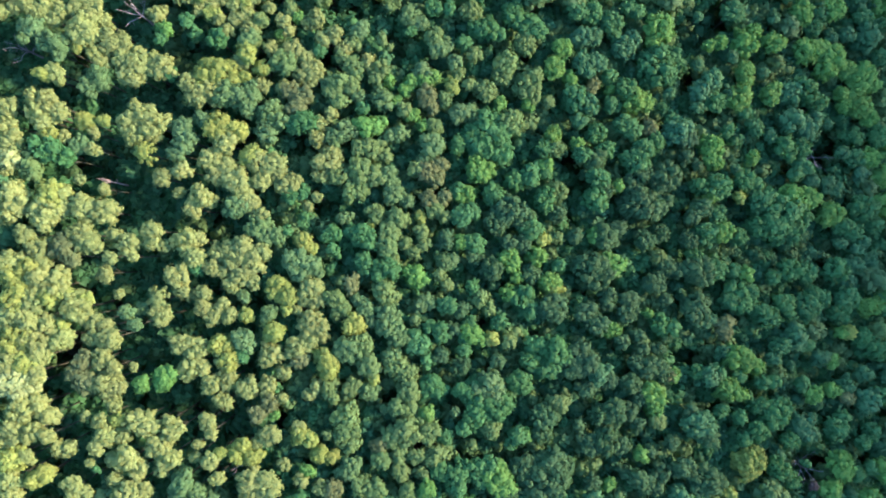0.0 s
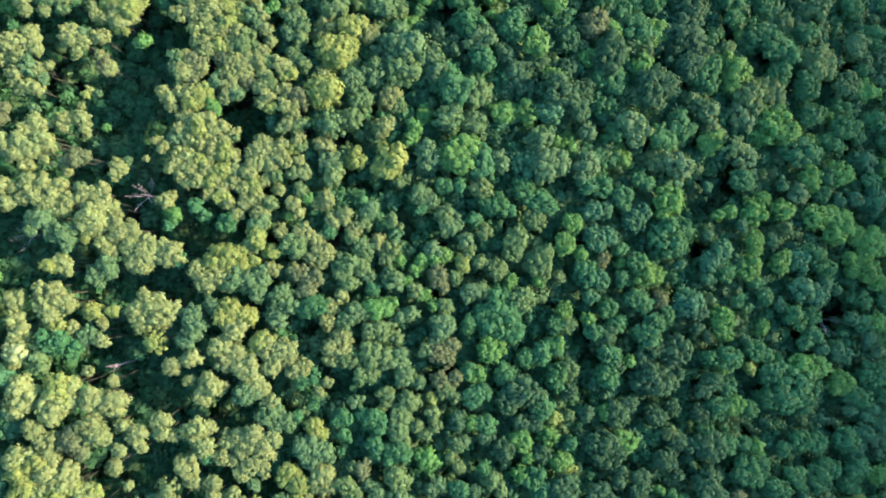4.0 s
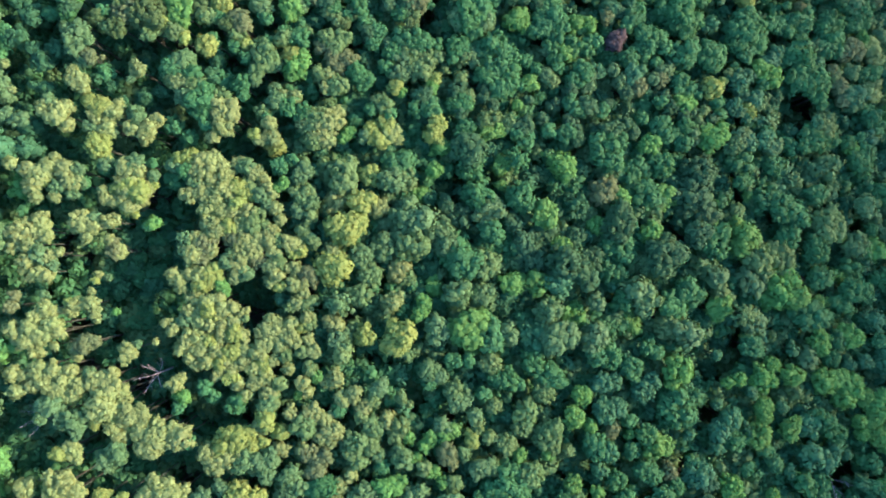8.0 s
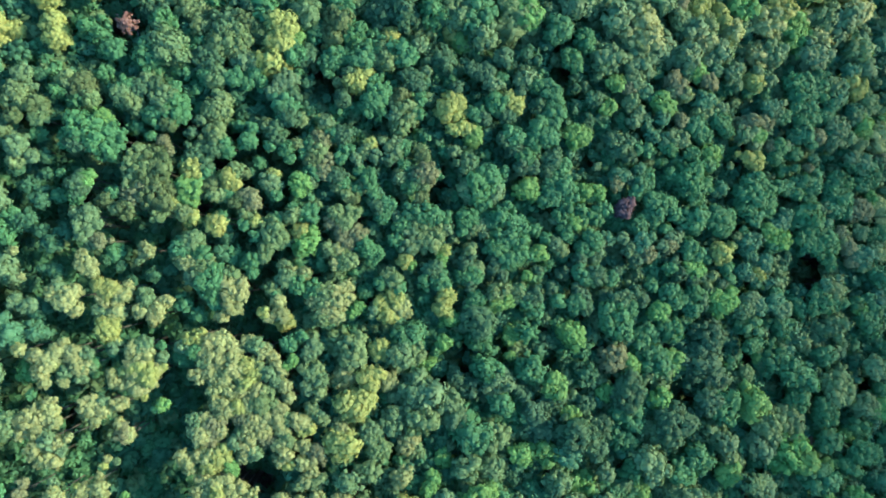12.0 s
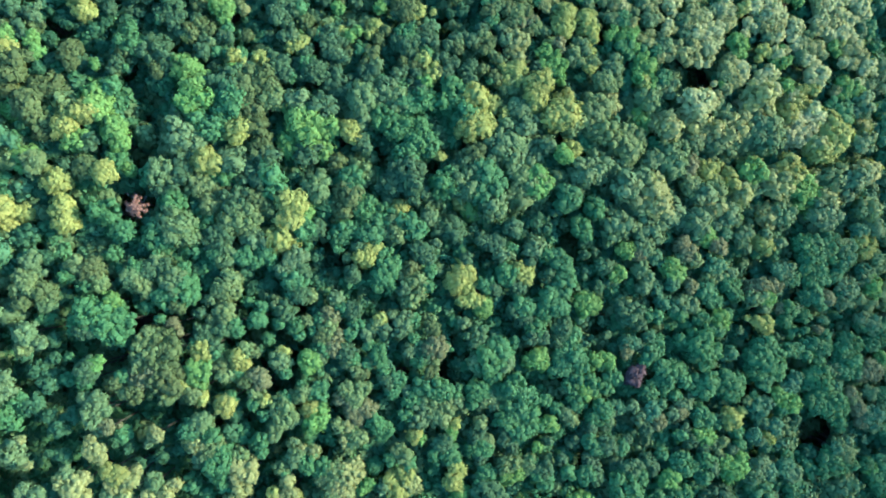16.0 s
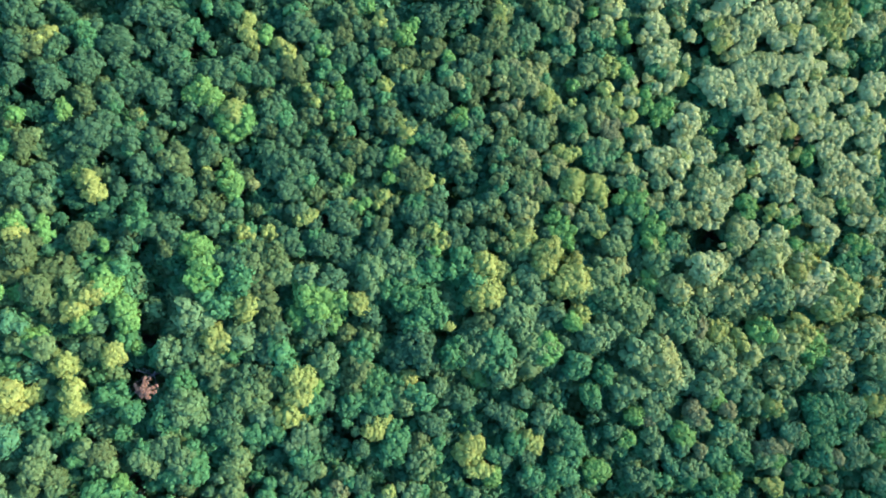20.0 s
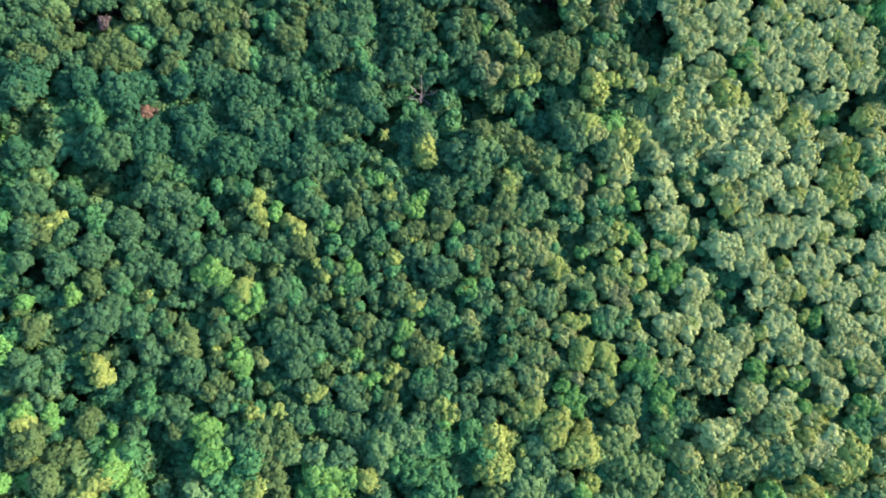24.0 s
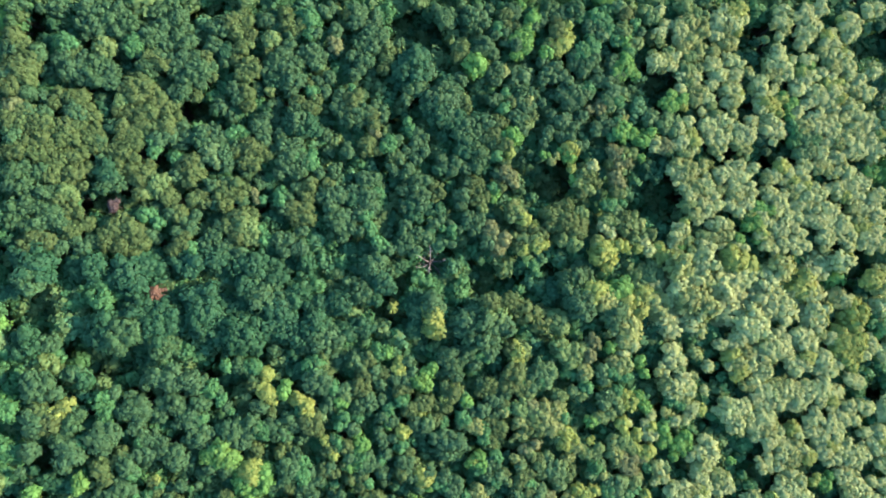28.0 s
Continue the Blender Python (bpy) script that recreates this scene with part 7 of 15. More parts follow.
young(-68.2,164.7,1.3,"dull_green")
lower(-72.0,166.0,1.1,"dull_green")
young(-60.2,172.5,1.1,"dull_olive")
young(-59.7,171.3,1.1,"dull_olive")
young(-59.4,169.2,0.9,"green")
young(-59.3,171.8,0.9,"green")
young(-58.1,169.8,1.1,"dull_green")
young(-60.0,173.1,0.7,"lime")
sycamore(-55.7,171.9,1.5,-0.2,"dull_green")
young(-54.5,171.3,0.9,"green")
young(-56.1,172.3,1.1,"dull_green")
lower(-58.1,171.1,1.1,"dull_green")
sycamore(-57.7,168.6,1.5,-0.2,"dull_green")
young(-56.5,169.3,1.1,"dull_olive")
young(-57.9,166.7,1.1,"dull_green")
lower(-53.8,171.4,1.4,"dull_green")
lower(-53.4,173.3,1.4,"dull_green")
lower(-52.7,172.8,1.4,"dark")
walnut(-48.8,169.5,1.3,-0.3,"dull_olive")
young(-48.0,168.8,0.9,"green")
young(-49.8,169.6,0.9,"dull_green")
sycamore(-48.8,166.9,1.7,0.0,"dull_green")
young(-48.0,165.8,1.3,"dull_olive")
young(-49.6,165.2,1.1,"dull_green")
young(-49.9,167.9,0.9,"dull_olive")
lower(-46.7,167.7,1.6,"dull_green")
lower(-43.9,167.8,1.8,"dull_green")
lower(-42.6,166.0,1.4,"dark")
lower(-47.3,166.5,1.2,"dull_green")
lower(-45.3,165.5,1.2,"dull_green")
chestnut(-53.8,166.5,1.7,0.0,"dull_olive")
beech(-54.6,165.0,2.1,0.3,"olive")
sycamore(-53.6,164.2,1.9,0.2,"dull_olive")
young(-55.8,165.6,1.3,"dull_olive")
young(-55.5,164.2,1.3,"dull_green")
young(-54.0,163.7,1.3,"dull_olive")
young(-56.5,166.7,1.1,"green")
sycamore(-59.8,164.9,1.5,-0.2,"dull_green")
beech(-59.3,163.5,1.9,0.2,"dull_green")
birch(-59.7,163.4,1.5,-0.2,"dull_green")
young(-58.0,164.1,1.1,"dull_green")
lower(-60.4,161.3,1.3,"dull_green")
young(-57.2,162.6,1.1,"dull_green")
lower(-58.9,160.6,1.1,"dull_green")
poplar(-67.1,161.8,1.8,0.2,"lime")
poplar(-66.6,159.7,1.7,0.0,"lime")
young(-69.1,162.1,0.9,"lime")
young(-68.5,161.1,0.9,"lime")
young(-65.4,159.6,0.9,"lime")
young(-66.2,163.0,0.9,"dull_olive")
beech(-78.8,163.1,1.6,0.0,"dull_green")
birch(-77.6,160.3,2.0,0.3,"dull_green")
young(-77.1,159.2,1.4,"dull_green")
young(-78.5,159.8,1.3,"dull_green")
young(-76.7,162.1,1.3,"dull_green")
lower(-77.4,162.6,0.9,"dull_green")
lower(-76.7,162.6,1.3,"dull_green")
lower(-74.8,163.2,1.5,"dull_green")
sycamore(-73.5,158.1,2.0,0.3,"grey_green")
beech(-72.7,157.2,1.6,0.0,"green")
young(-74.4,157.9,1.4,"dull_olive")
young(-72.3,158.6,1.3,"lime")
young(-74.9,158.9,1.1,"dull_green")
young(-73.2,159.9,1.3,"grey_green")
young(-72.5,156.9,0.9,"dull_olive")
lower(-70.7,158.3,1.3,"dark")
lower(-69.8,158.0,1.1,"dark")
lower(-72.2,159.7,1.1,"dark")
lower(-72.6,155.3,1.5,"dark")
young(-62.7,160.5,1.1,"dull_green")
young(-62.3,161.7,0.9,"dull_green")
lower(-65.6,157.2,1.5,"dark")
lower(-64.1,158.8,1.3,"dark")
lower(-64.6,154.9,1.3,"dark")
birch(-78.2,154.7,1.6,0.0,"bright_green")
poplar(-78.0,152.6,2.0,0.3,"lime")
young(-77.7,151.4,1.4,"lime")
young(-77.3,154.0,1.3,"bright_green")
young(-78.9,150.3,1.3,"bright_green")
birch(-74.2,154.2,1.6,0.0,"bright_green")
sycamore(-73.8,152.6,1.5,-0.2,"bright_green")
young(-74.7,152.2,1.3,"dull_olive")
young(-75.6,155.2,1.1,"dull_green")
young(-76.4,156.6,1.3,"dull_green")
young(-78.2,156.5,1.1,"dull_olive")
walnut(-68.4,153.0,1.6,0.0,"dull_olive")
young(-69.2,152.2,1.3,"dull_olive")
young(-67.4,153.7,1.1,"dull_olive")
young(-68.5,151.0,1.3,"dull_olive")
lower(-68.1,151.9,1.5,"dull_green")
young(-65.0,151.1,1.1,"bright_green")
lower(-74.1,150.4,1.5,"dark")
lower(-72.3,151.9,1.1,"dull_green")
beech(-53.0,161.4,1.9,0.2,"dull_green")
birch(-52.2,159.5,1.5,-0.2,"dull_green")
beech(-54.2,159.7,1.5,-0.2,"dull_green")
birch(-52.8,158.5,1.7,0.0,"dull_green")
young(-54.9,159.4,1.3,"green")
young(-51.8,157.6,1.3,"dull_green")
young(-55.5,160.6,0.9,"dull_green")
hickory(-48.6,158.3,1.7,0.0,"dull_olive")
hickory(-50.1,157.2,1.7,0.0,"dull_olive")
young(-48.3,156.8,1.3,"dull_green")
young(-51.0,156.3,1.1,"lime")
young(-47.3,157.9,1.1,"dull_olive")
young(-49.4,159.4,1.1,"dull_green")
walnut(-48.8,162.5,1.5,-0.2,"dull_olive")
young(-48.6,161.8,1.1,"dull_olive")
young(-49.3,163.6,0.9,"lime")
sycamore(-45.3,161.9,2.3,0.5,"bright_green")
maple(-44.4,161.1,1.7,0.0,"bright_green")
young(-46.0,164.4,1.3,"bright_green")
young(-44.3,162.7,1.3,"dull_green")
young(-45.0,159.6,1.1,"bright_green")
young(-42.5,162.1,1.1,"dull_olive")
young(-41.7,161.5,1.0,"sage")
young(-42.6,163.1,1.0,"dull_olive")
sycamore(-39.3,167.4,1.5,-0.2,"dull_green")
maple(-37.3,165.6,2.5,0.6,"dull_green")
oak(-35.6,164.7,2.7,0.8,"dull_green")
sycamore(-37.3,163.8,2.1,0.3,"dull_green")
birch(-34.7,163.1,2.3,0.5,"dull_green")
sycamore(-32.9,164.8,1.7,0.0,"dull_green")
maple(-36.2,161.1,1.9,0.2,"dull_green")
birch(-34.0,161.5,1.5,-0.2,"dull_green")
maple(-38.8,164.1,1.7,0.0,"dull_green")
young(-32.6,166.9,1.4,"dull_green")
young(-39.1,165.4,1.1,"dull_green")
young(-36.9,167.9,1.3,"dull_green")
young(-32.5,162.2,1.4,"green")
young(-40.1,166.6,1.1,"dull_green")
walnut(-31.4,159.9,1.4,-0.3,"dull_olive")
young(-31.9,160.4,1.0,"lime")
young(-34.5,159.7,1.3,"dull_green")
lower(-40.7,162.4,1.4,"dark")
lower(-40.5,159.2,1.4,"dark")
young(-41.1,157.0,1.1,"dull_olive")
lower(-39.3,155.3,1.2,"dull_green")
lower(-37.8,158.0,1.2,"dull_green")
lower(-38.0,154.7,1.0,"dull_green")
young(-33.3,157.0,1.3,"grey_green")
young(-32.7,155.7,1.3,"lime")
young(-34.1,155.4,1.0,"lime")
young(-35.2,157.0,1.2,"dull_green")
sycamore(-59.8,157.0,1.5,-0.2,"green")
beech(-60.2,154.6,1.7,0.0,"green")
young(-59.4,153.9,1.3,"dull_olive")
young(-60.6,153.5,1.1,"dull_olive")
young(-59.4,156.0,0.9,"dull_green")
birch(-61.1,151.5,1.8,0.2,"dull_green")
young(-60.3,150.7,1.3,"green")
young(-62.3,150.3,1.3,"dull_green")
birch(-58.5,154.6,1.7,0.0,"green")
birch(-56.2,155.2,1.5,-0.2,"dull_green")
beech(-54.8,154.6,1.7,0.0,"dull_green")
young(-54.5,153.3,1.3,"dull_green")
young(-57.7,153.7,1.3,"dull_green")
young(-56.4,152.5,1.1,"dull_green")
lower(-59.9,152.7,1.1,"dull_green")
birch(-50.7,151.2,2.1,0.3,"bright_green")
maple(-51.7,151.0,1.7,0.0,"bright_green")
young(-49.2,151.1,1.1,"bright_green")
young(-52.3,151.6,1.1,"dull_olive")
sycamore(-54.2,151.5,1.5,-0.2,"dull_green")
young(-55.3,150.4,1.3,"dull_olive")
young(-53.5,152.7,1.1,"dull_green")
young(-48.2,153.9,1.3,"dull_green")
young(-48.4,154.8,1.1,"dull_green")
young(-47.1,155.8,0.9,"grey_green")
young(-46.1,154.1,0.9,"green")
young(-45.2,156.5,1.1,"grey_green")
young(-44.4,158.1,1.1,"green")
young(-44.1,156.5,1.0,"dull_green")
lower(-47.0,151.8,1.4,"dull_green")
poplar(-43.3,153.1,1.5,-0.2,"lime")
young(-42.2,153.8,1.3,"green")
young(-43.7,151.2,1.3,"bright_green")
young(-42.1,152.8,1.1,"lime")
young(-44.2,153.8,1.0,"green")
young(-39.2,153.4,1.3,"lime")
young(-38.4,152.6,1.0,"lime")
young(-40.9,151.4,1.3,"dull_green")
birch(-36.4,151.9,1.7,0.0,"dull_green")
birch(-35.3,152.8,1.5,-0.2,"dull_green")
beech(-34.9,150.6,1.5,-0.2,"dull_green")
young(-37.0,153.5,1.2,"dull_green")
young(-34.0,150.4,1.2,"green")
lower(-33.0,152.8,1.6,"dull_green")
lower(-39.2,150.2,1.4,"dull_green")
lower(-29.4,192.0,2.0,"dull_green")
beech(-27.6,191.7,1.7,0.0,"grey_green")
young(-26.7,189.8,1.4,"dull_olive")
lower(-31.5,191.3,1.6,"dull_green")
young(-25.6,192.0,1.4,"dull_olive")
birch(-23.8,193.0,1.6,-0.2,"green")
young(-22.5,193.0,1.2,"bright_green")
young(-24.5,189.9,1.4,"dull_green")
young(-23.0,189.5,1.2,"dull_olive")
young(-23.7,187.8,1.2,"dull_green")
young(-21.0,188.6,1.2,"dull_green")
young(-20.3,191.3,1.0,"lime")
young(-20.2,190.2,1.4,"lime")
young(-20.4,191.7,0.8,"lime")
young(-18.5,191.0,1.4,"dull_green")
young(-17.8,189.2,1.4,"dull_green")
young(-19.1,188.4,1.2,"dull_green")
chestnut(-29.6,186.7,1.5,-0.2,"grey_green")
young(-28.5,186.8,1.4,"dull_green")
young(-30.3,184.9,1.4,"bright_green")
young(-31.6,187.2,1.4,"green")
sycamore(-26.7,187.2,1.7,0.0,"dull_olive")
sycamore(-25.9,185.4,1.6,-0.2,"dull_green")
sycamore(-27.4,183.9,1.6,-0.2,"dull_green")
young(-25.3,184.1,1.2,"dull_green")
young(-25.8,189.3,1.2,"dull_olive")
lower(-31.6,183.3,1.4,"dull_green")
young(-30.1,182.2,1.4,"green")
young(-28.2,180.1,1.2,"dull_green")
young(-30.4,180.8,1.2,"green")
young(-27.3,182.1,1.0,"green")
lower(-25.8,182.8,1.6,"dark")
young(-22.2,183.3,1.4,"green")
young(-23.5,181.8,1.2,"dull_green")
young(-21.5,181.3,1.2,"dull_green")
young(-22.2,180.6,1.0,"bright_green")
young(-23.3,185.0,1.0,"dull_green")
young(-19.8,184.7,1.4,"green")
young(-20.3,186.3,1.2,"dull_olive")
young(-18.7,186.7,1.0,"dull_olive")
birch(-16.6,188.0,1.8,0.0,"bright_green")
young(-15.2,189.7,1.4,"bright_green")
young(-14.5,190.5,1.0,"bright_green")
walnut(-15.8,184.3,1.6,-0.2,"dull_olive")
walnut(-16.7,184.2,1.4,-0.3,"dull_olive")
young(-16.4,182.6,1.0,"lime")
walnut(-18.4,183.3,1.4,-0.3,"dull_olive")
young(-19.1,183.0,1.0,"dull_olive")
young(-17.8,181.8,1.2,"dull_olive")
beech(-11.8,192.2,1.8,0.0,"dull_green")
birch(-10.8,190.6,1.8,0.0,"dull_green")
young(-9.7,191.4,1.4,"dull_green")
young(-12.1,190.1,1.2,"dull_green")
young(-10.1,193.4,1.2,"dull_green")
young(-10.1,188.9,1.2,"dull_green")
young(-11.2,189.6,1.2,"dull_green")
beech(-11.1,185.9,1.8,0.0,"dull_olive")
young(-10.3,185.9,1.4,"dull_olive")
young(-12.1,186.8,1.2,"grey_green")
young(-9.1,185.1,1.0,"green")
young(-10.8,187.3,1.0,"lime")
young(-12.6,183.9,1.4,"dull_olive")
young(-12.0,183.3,1.0,"dull_olive")
young(-13.9,183.8,1.0,"dull_olive")
young(-12.6,184.8,0.8,"lime")
birch(-15.2,181.0,1.6,-0.2,"grey_green")
walnut(-13.8,181.3,1.4,-0.3,"dull_olive")
young(-12.6,180.7,1.2,"green")
young(-17.4,180.8,1.2,"dull_green")
young(-15.8,180.1,1.4,"dull_green")
young(-19.7,179.3,1.4,"lime")
young(-20.2,178.9,1.0,"lime")
young(-20.1,176.8,1.4,"green")
young(-21.3,178.2,1.0,"dull_green")
young(-23.4,178.0,1.2,"dull_green")
young(-23.9,179.6,1.0,"dull_green")
lower(-17.7,179.6,1.6,"dull_green")
lower(-16.7,178.4,1.4,"dull_green")
birch(-11.7,177.1,2.6,0.6,"dull_green")
elm(-12.6,178.0,1.8,0.0,"dull_green")
beech(-10.6,177.0,1.6,-0.2,"dull_green")
elm(-11.5,175.5,1.8,0.0,"dull_green")
young(-9.2,176.5,1.2,"dull_green")
young(-13.4,175.6,1.4,"dull_green")
young(-14.1,178.2,1.2,"dull_green")
lower(-11.1,174.4,1.4,"dull_green")
chestnut(-30.8,177.7,1.5,-0.2,"green")
young(-29.6,177.2,1.4,"dull_olive")
young(-31.5,175.9,1.2,"lime")
young(-31.6,178.4,1.0,"dull_green")
young(-27.0,177.6,1.4,"bright_green")
young(-26.1,177.4,1.0,"bright_green")
young(-27.7,179.4,1.0,"bright_green")
birch(-27.1,174.9,1.7,0.0,"green")
maple(-26.0,174.1,1.7,0.0,"dull_green")
young(-28.6,175.3,1.4,"dull_green")
young(-24.8,174.0,1.4,"dull_green")
young(-23.3,172.5,1.2,"dull_green")
young(-25.6,175.7,1.0,"dull_green")
young(-22.7,175.8,1.2,"dull_green")
young(-23.3,174.6,1.0,"green")
lower(-22.1,175.0,1.0,"dull_green")
young(-28.8,173.8,1.4,"bright_green")
young(-28.5,171.6,1.4,"dull_olive")
young(-29.5,173.9,1.0,"dull_olive")
young(-27.3,171.9,1.0,"dull_green")
young(-26.5,171.7,1.2,"dull_olive")
young(-26.2,170.4,1.2,"dull_olive")
young(-26.8,170.0,1.0,"dull_olive")
young(-25.6,170.9,1.0,"green")
walnut(-24.4,168.2,1.8,0.0,"dull_olive")
walnut(-23.4,167.2,1.4,-0.3,"dull_olive")
young(-25.4,168.0,1.4,"green")
young(-24.4,166.6,1.2,"dull_olive")
young(-26.3,168.3,1.2,"dull_olive")
young(-32.2,173.7,1.2,"dull_green")
lower(-32.2,172.1,1.2,"dull_green")
lower(-31.9,169.6,1.6,"dull_green")
young(-30.0,169.1,1.4,"dull_green")
young(-30.8,167.9,1.4,"dull_green")
maple(-29.3,165.6,1.5,-0.2,"dull_green")
young(-28.2,165.9,1.4,"dull_green")
young(-28.7,164.1,1.2,"dull_green")
young(-30.4,166.2,1.2,"dull_green")
young(-28.0,164.0,1.2,"dull_green")
young(-29.8,166.4,1.2,"dull_green")
young(-25.8,164.8,1.4,"dull_olive")
young(-26.2,162.5,1.2,"bright_green")
young(-25.7,165.1,1.0,"dull_olive")
young(-26.5,165.4,0.8,"dull_olive")
beech(-21.9,166.9,1.6,-0.2,"dull_green")
young(-20.7,167.0,1.2,"dull_green")
lower(-22.6,166.6,1.2,"dull_green")
lower(-23.2,164.3,1.4,"dull_green")
elm(-19.0,174.1,1.8,0.0,"dull_green")
walnut(-17.9,173.9,1.4,-0.3,"dull_olive")
young(-19.9,172.3,1.4,"dull_olive")
young(-18.6,175.8,1.0,"dull_olive")
young(-18.4,171.5,1.2,"dull_green")
poplar(-15.7,171.1,1.6,-0.2,"lime")
young(-16.4,172.1,1.4,"lime")
young(-15.0,170.0,1.0,"bright_green")
young(-15.4,172.1,1.4,"dull_green")
young(-16.9,169.5,1.0,"dull_green")
lower(-21.6,172.3,1.4,"dull_green")
lower(-22.8,170.9,1.2,"dull_green")
elm(-17.6,166.7,1.6,-0.2,"bright_green")
young(-18.4,165.3,1.4,"bright_green")
young(-18.0,167.2,1.2,"dull_green")
young(-16.4,165.6,1.4,"dull_olive")
young(-19.9,166.9,1.0,"dull_green")
young(-17.5,164.3,1.4,"dull_green")
young(-18.8,163.1,1.2,"bright_green")
walnut(-15.5,164.2,2.0,0.2,"dull_olive")
walnut(-14.0,163.2,2.0,0.2,"dull_olive")
walnut(-15.5,162.6,1.6,-0.2,"dull_olive")
walnut(-14.0,162.4,1.4,-0.3,"dull_olive")
walnut(-14.6,161.9,1.4,-0.3,"dull_olive")
young(-16.1,161.8,1.0,"dull_green")
young(-12.1,162.8,1.2,"lime")
young(-12.8,162.0,1.0,"lime")
young(-9.7,162.6,0.8,"lime")
young(-13.8,170.6,1.2,"green")
young(-12.4,171.6,1.4,"dull_green")
elm(-11.0,169.6,1.6,-0.2,"dull_green")
young(-12.2,169.8,1.4,"green")
young(-10.7,167.8,1.4,"dull_green")
young(-9.2,168.1,1.2,"green")
young(-10.1,170.5,1.2,"dull_green")
lower(-14.2,167.7,1.6,"dull_green")
young(-13.3,165.8,1.4,"dull_green")
lower(-12.4,166.2,1.0,"dull_green")
chestnut(-6.4,168.6,1.6,-0.2,"sage")
young(-6.1,166.7,1.4,"olive")
young(-7.6,166.8,1.2,"dull_green")
young(-5.1,168.7,1.0,"dull_green")
young(-7.1,169.1,1.0,"dull_olive")
young(-5.6,165.3,1.0,"dull_olive")
lower(-7.7,166.0,1.2,"dull_green")
lower(-6.6,163.3,2.0,"dark")
lower(-4.6,163.4,1.4,"dark")
lower(-7.0,163.2,1.2,"dark")
lower(-23.9,159.9,1.4,"dull_green")
young(-24.1,157.9,1.2,"bright_green")
young(-25.3,158.4,1.0,"lime")
young(-24.8,157.8,1.0,"bright_green")
young(-22.8,158.6,1.0,"bright_green")
young(-19.6,159.9,1.2,"lime")
young(-18.6,159.3,1.0,"dull_olive")
young(-19.3,157.7,1.2,"dull_olive")
young(-20.7,158.2,1.0,"lime")
young(-17.8,158.9,1.0,"dull_olive")
lower(-30.4,161.6,1.4,"dull_green")
young(-30.1,158.0,1.2,"dull_olive")
birch(-27.9,156.9,1.7,0.0,"dull_green")
young(-27.0,157.9,1.4,"dull_green")
young(-29.0,157.6,1.2,"green")
young(-26.6,156.1,1.4,"dull_green")
young(-27.6,155.0,1.4,"dull_green")
young(-26.2,154.5,1.2,"grey_green")
young(-25.2,153.8,1.2,"dull_green")
young(-24.2,154.9,1.0,"dull_olive")
young(-25.1,157.0,1.2,"dull_green")
young(-26.5,154.3,1.2,"dull_green")
linden(-30.0,151.5,1.9,0.2,"dull_green")
linden(-30.9,152.4,1.5,-0.2,"green")
cherry(-28.6,151.2,1.7,0.0,"dull_green")
young(-29.7,150.6,1.4,"dull_green")
young(-28.4,152.3,1.2,"dull_green")
young(-26.5,151.7,1.4,"dull_green")
young(-31.5,150.7,1.2,"dull_green")
young(-31.3,155.0,1.2,"dull_green")
young(-32.0,156.8,1.2,"lime")
young(-21.4,153.5,1.2,"dull_olive")
young(-20.3,154.9,1.4,"dull_olive")
young(-20.7,154.4,1.0,"lime")
young(-19.5,153.2,1.2,"grey_green")
young(-19.0,157.0,1.0,"dull_olive")
young(-22.4,155.7,1.2,"green")
cherry(-20.8,151.2,1.8,0.0,"dull_green")
young(-19.6,152.4,1.2,"dull_green")
young(-18.6,150.5,1.0,"green")
young(-16.0,151.2,1.4,"dull_green")
young(-15.0,151.7,1.2,"dull_green")
young(-17.4,150.2,1.2,"dull_green")
lower(-15.6,152.6,1.2,"dull_green")
walnut(-14.9,153.2,1.4,-0.3,"dull_olive")
maple(-15.5,157.0,2.0,0.2,"dull_green")
linden(-14.2,158.4,1.8,0.0,"green")
linden(-13.9,156.4,1.8,0.0,"dull_green")
walnut(-12.2,159.4,1.6,-0.2,"dull_olive")
cherry(-11.4,158.4,1.8,0.0,"dull_green")
cherry(-10.4,157.5,1.6,-0.2,"dull_green")
linden(-11.9,156.9,1.6,-0.2,"dull_green")
young(-10.0,159.8,1.2,"dull_green")
young(-13.1,155.3,1.4,"dull_green")
young(-14.5,155.4,1.2,"dull_green")
young(-10.9,155.2,1.2,"green")
young(-9.6,156.3,1.0,"dull_green")
young(-13.3,159.9,1.2,"dull_green")
young(-13.0,153.2,1.2,"dull_olive")
young(-11.3,154.1,1.4,"lime")
young(-12.0,154.9,1.0,"dull_olive")
young(-9.7,151.4,1.4,"lime")
young(-9.4,153.0,1.0,"lime")
young(-10.6,152.2,1.2,"lime")
young(-11.0,150.3,1.4,"bright_green")
young(-8.7,152.1,1.0,"dull_olive")
young(-12.9,151.9,1.2,"dull_green")
birch(-8.1,193.2,1.8,0.0,"dull_green")
cherry(-6.1,192.4,1.8,0.0,"green")
young(-4.6,192.8,1.4,"dull_green")
young(-7.0,190.6,1.2,"dull_green")
young(-3.5,193.7,1.2,"dull_green")
young(-5.4,194.3,1.2,"dull_green")
hickory(-0.6,193.3,1.6,-0.2,"dull_olive")
poplar(0.7,192.9,1.8,0.0,"lime")
young(1.6,193.4,1.4,"olive")
young(0.2,191.5,1.2,"lime")
young(1.9,192.6,1.2,"dull_olive")
hickory(0.2,189.4,2.0,0.2,"dull_olive")
hickory(-0.7,187.9,1.6,-0.2,"grey_green")
young(1.9,188.7,1.4,"olive")
young(1.3,190.2,1.2,"olive")
chestnut(-1.0,187.1,1.8,0.0,"dull_olive")
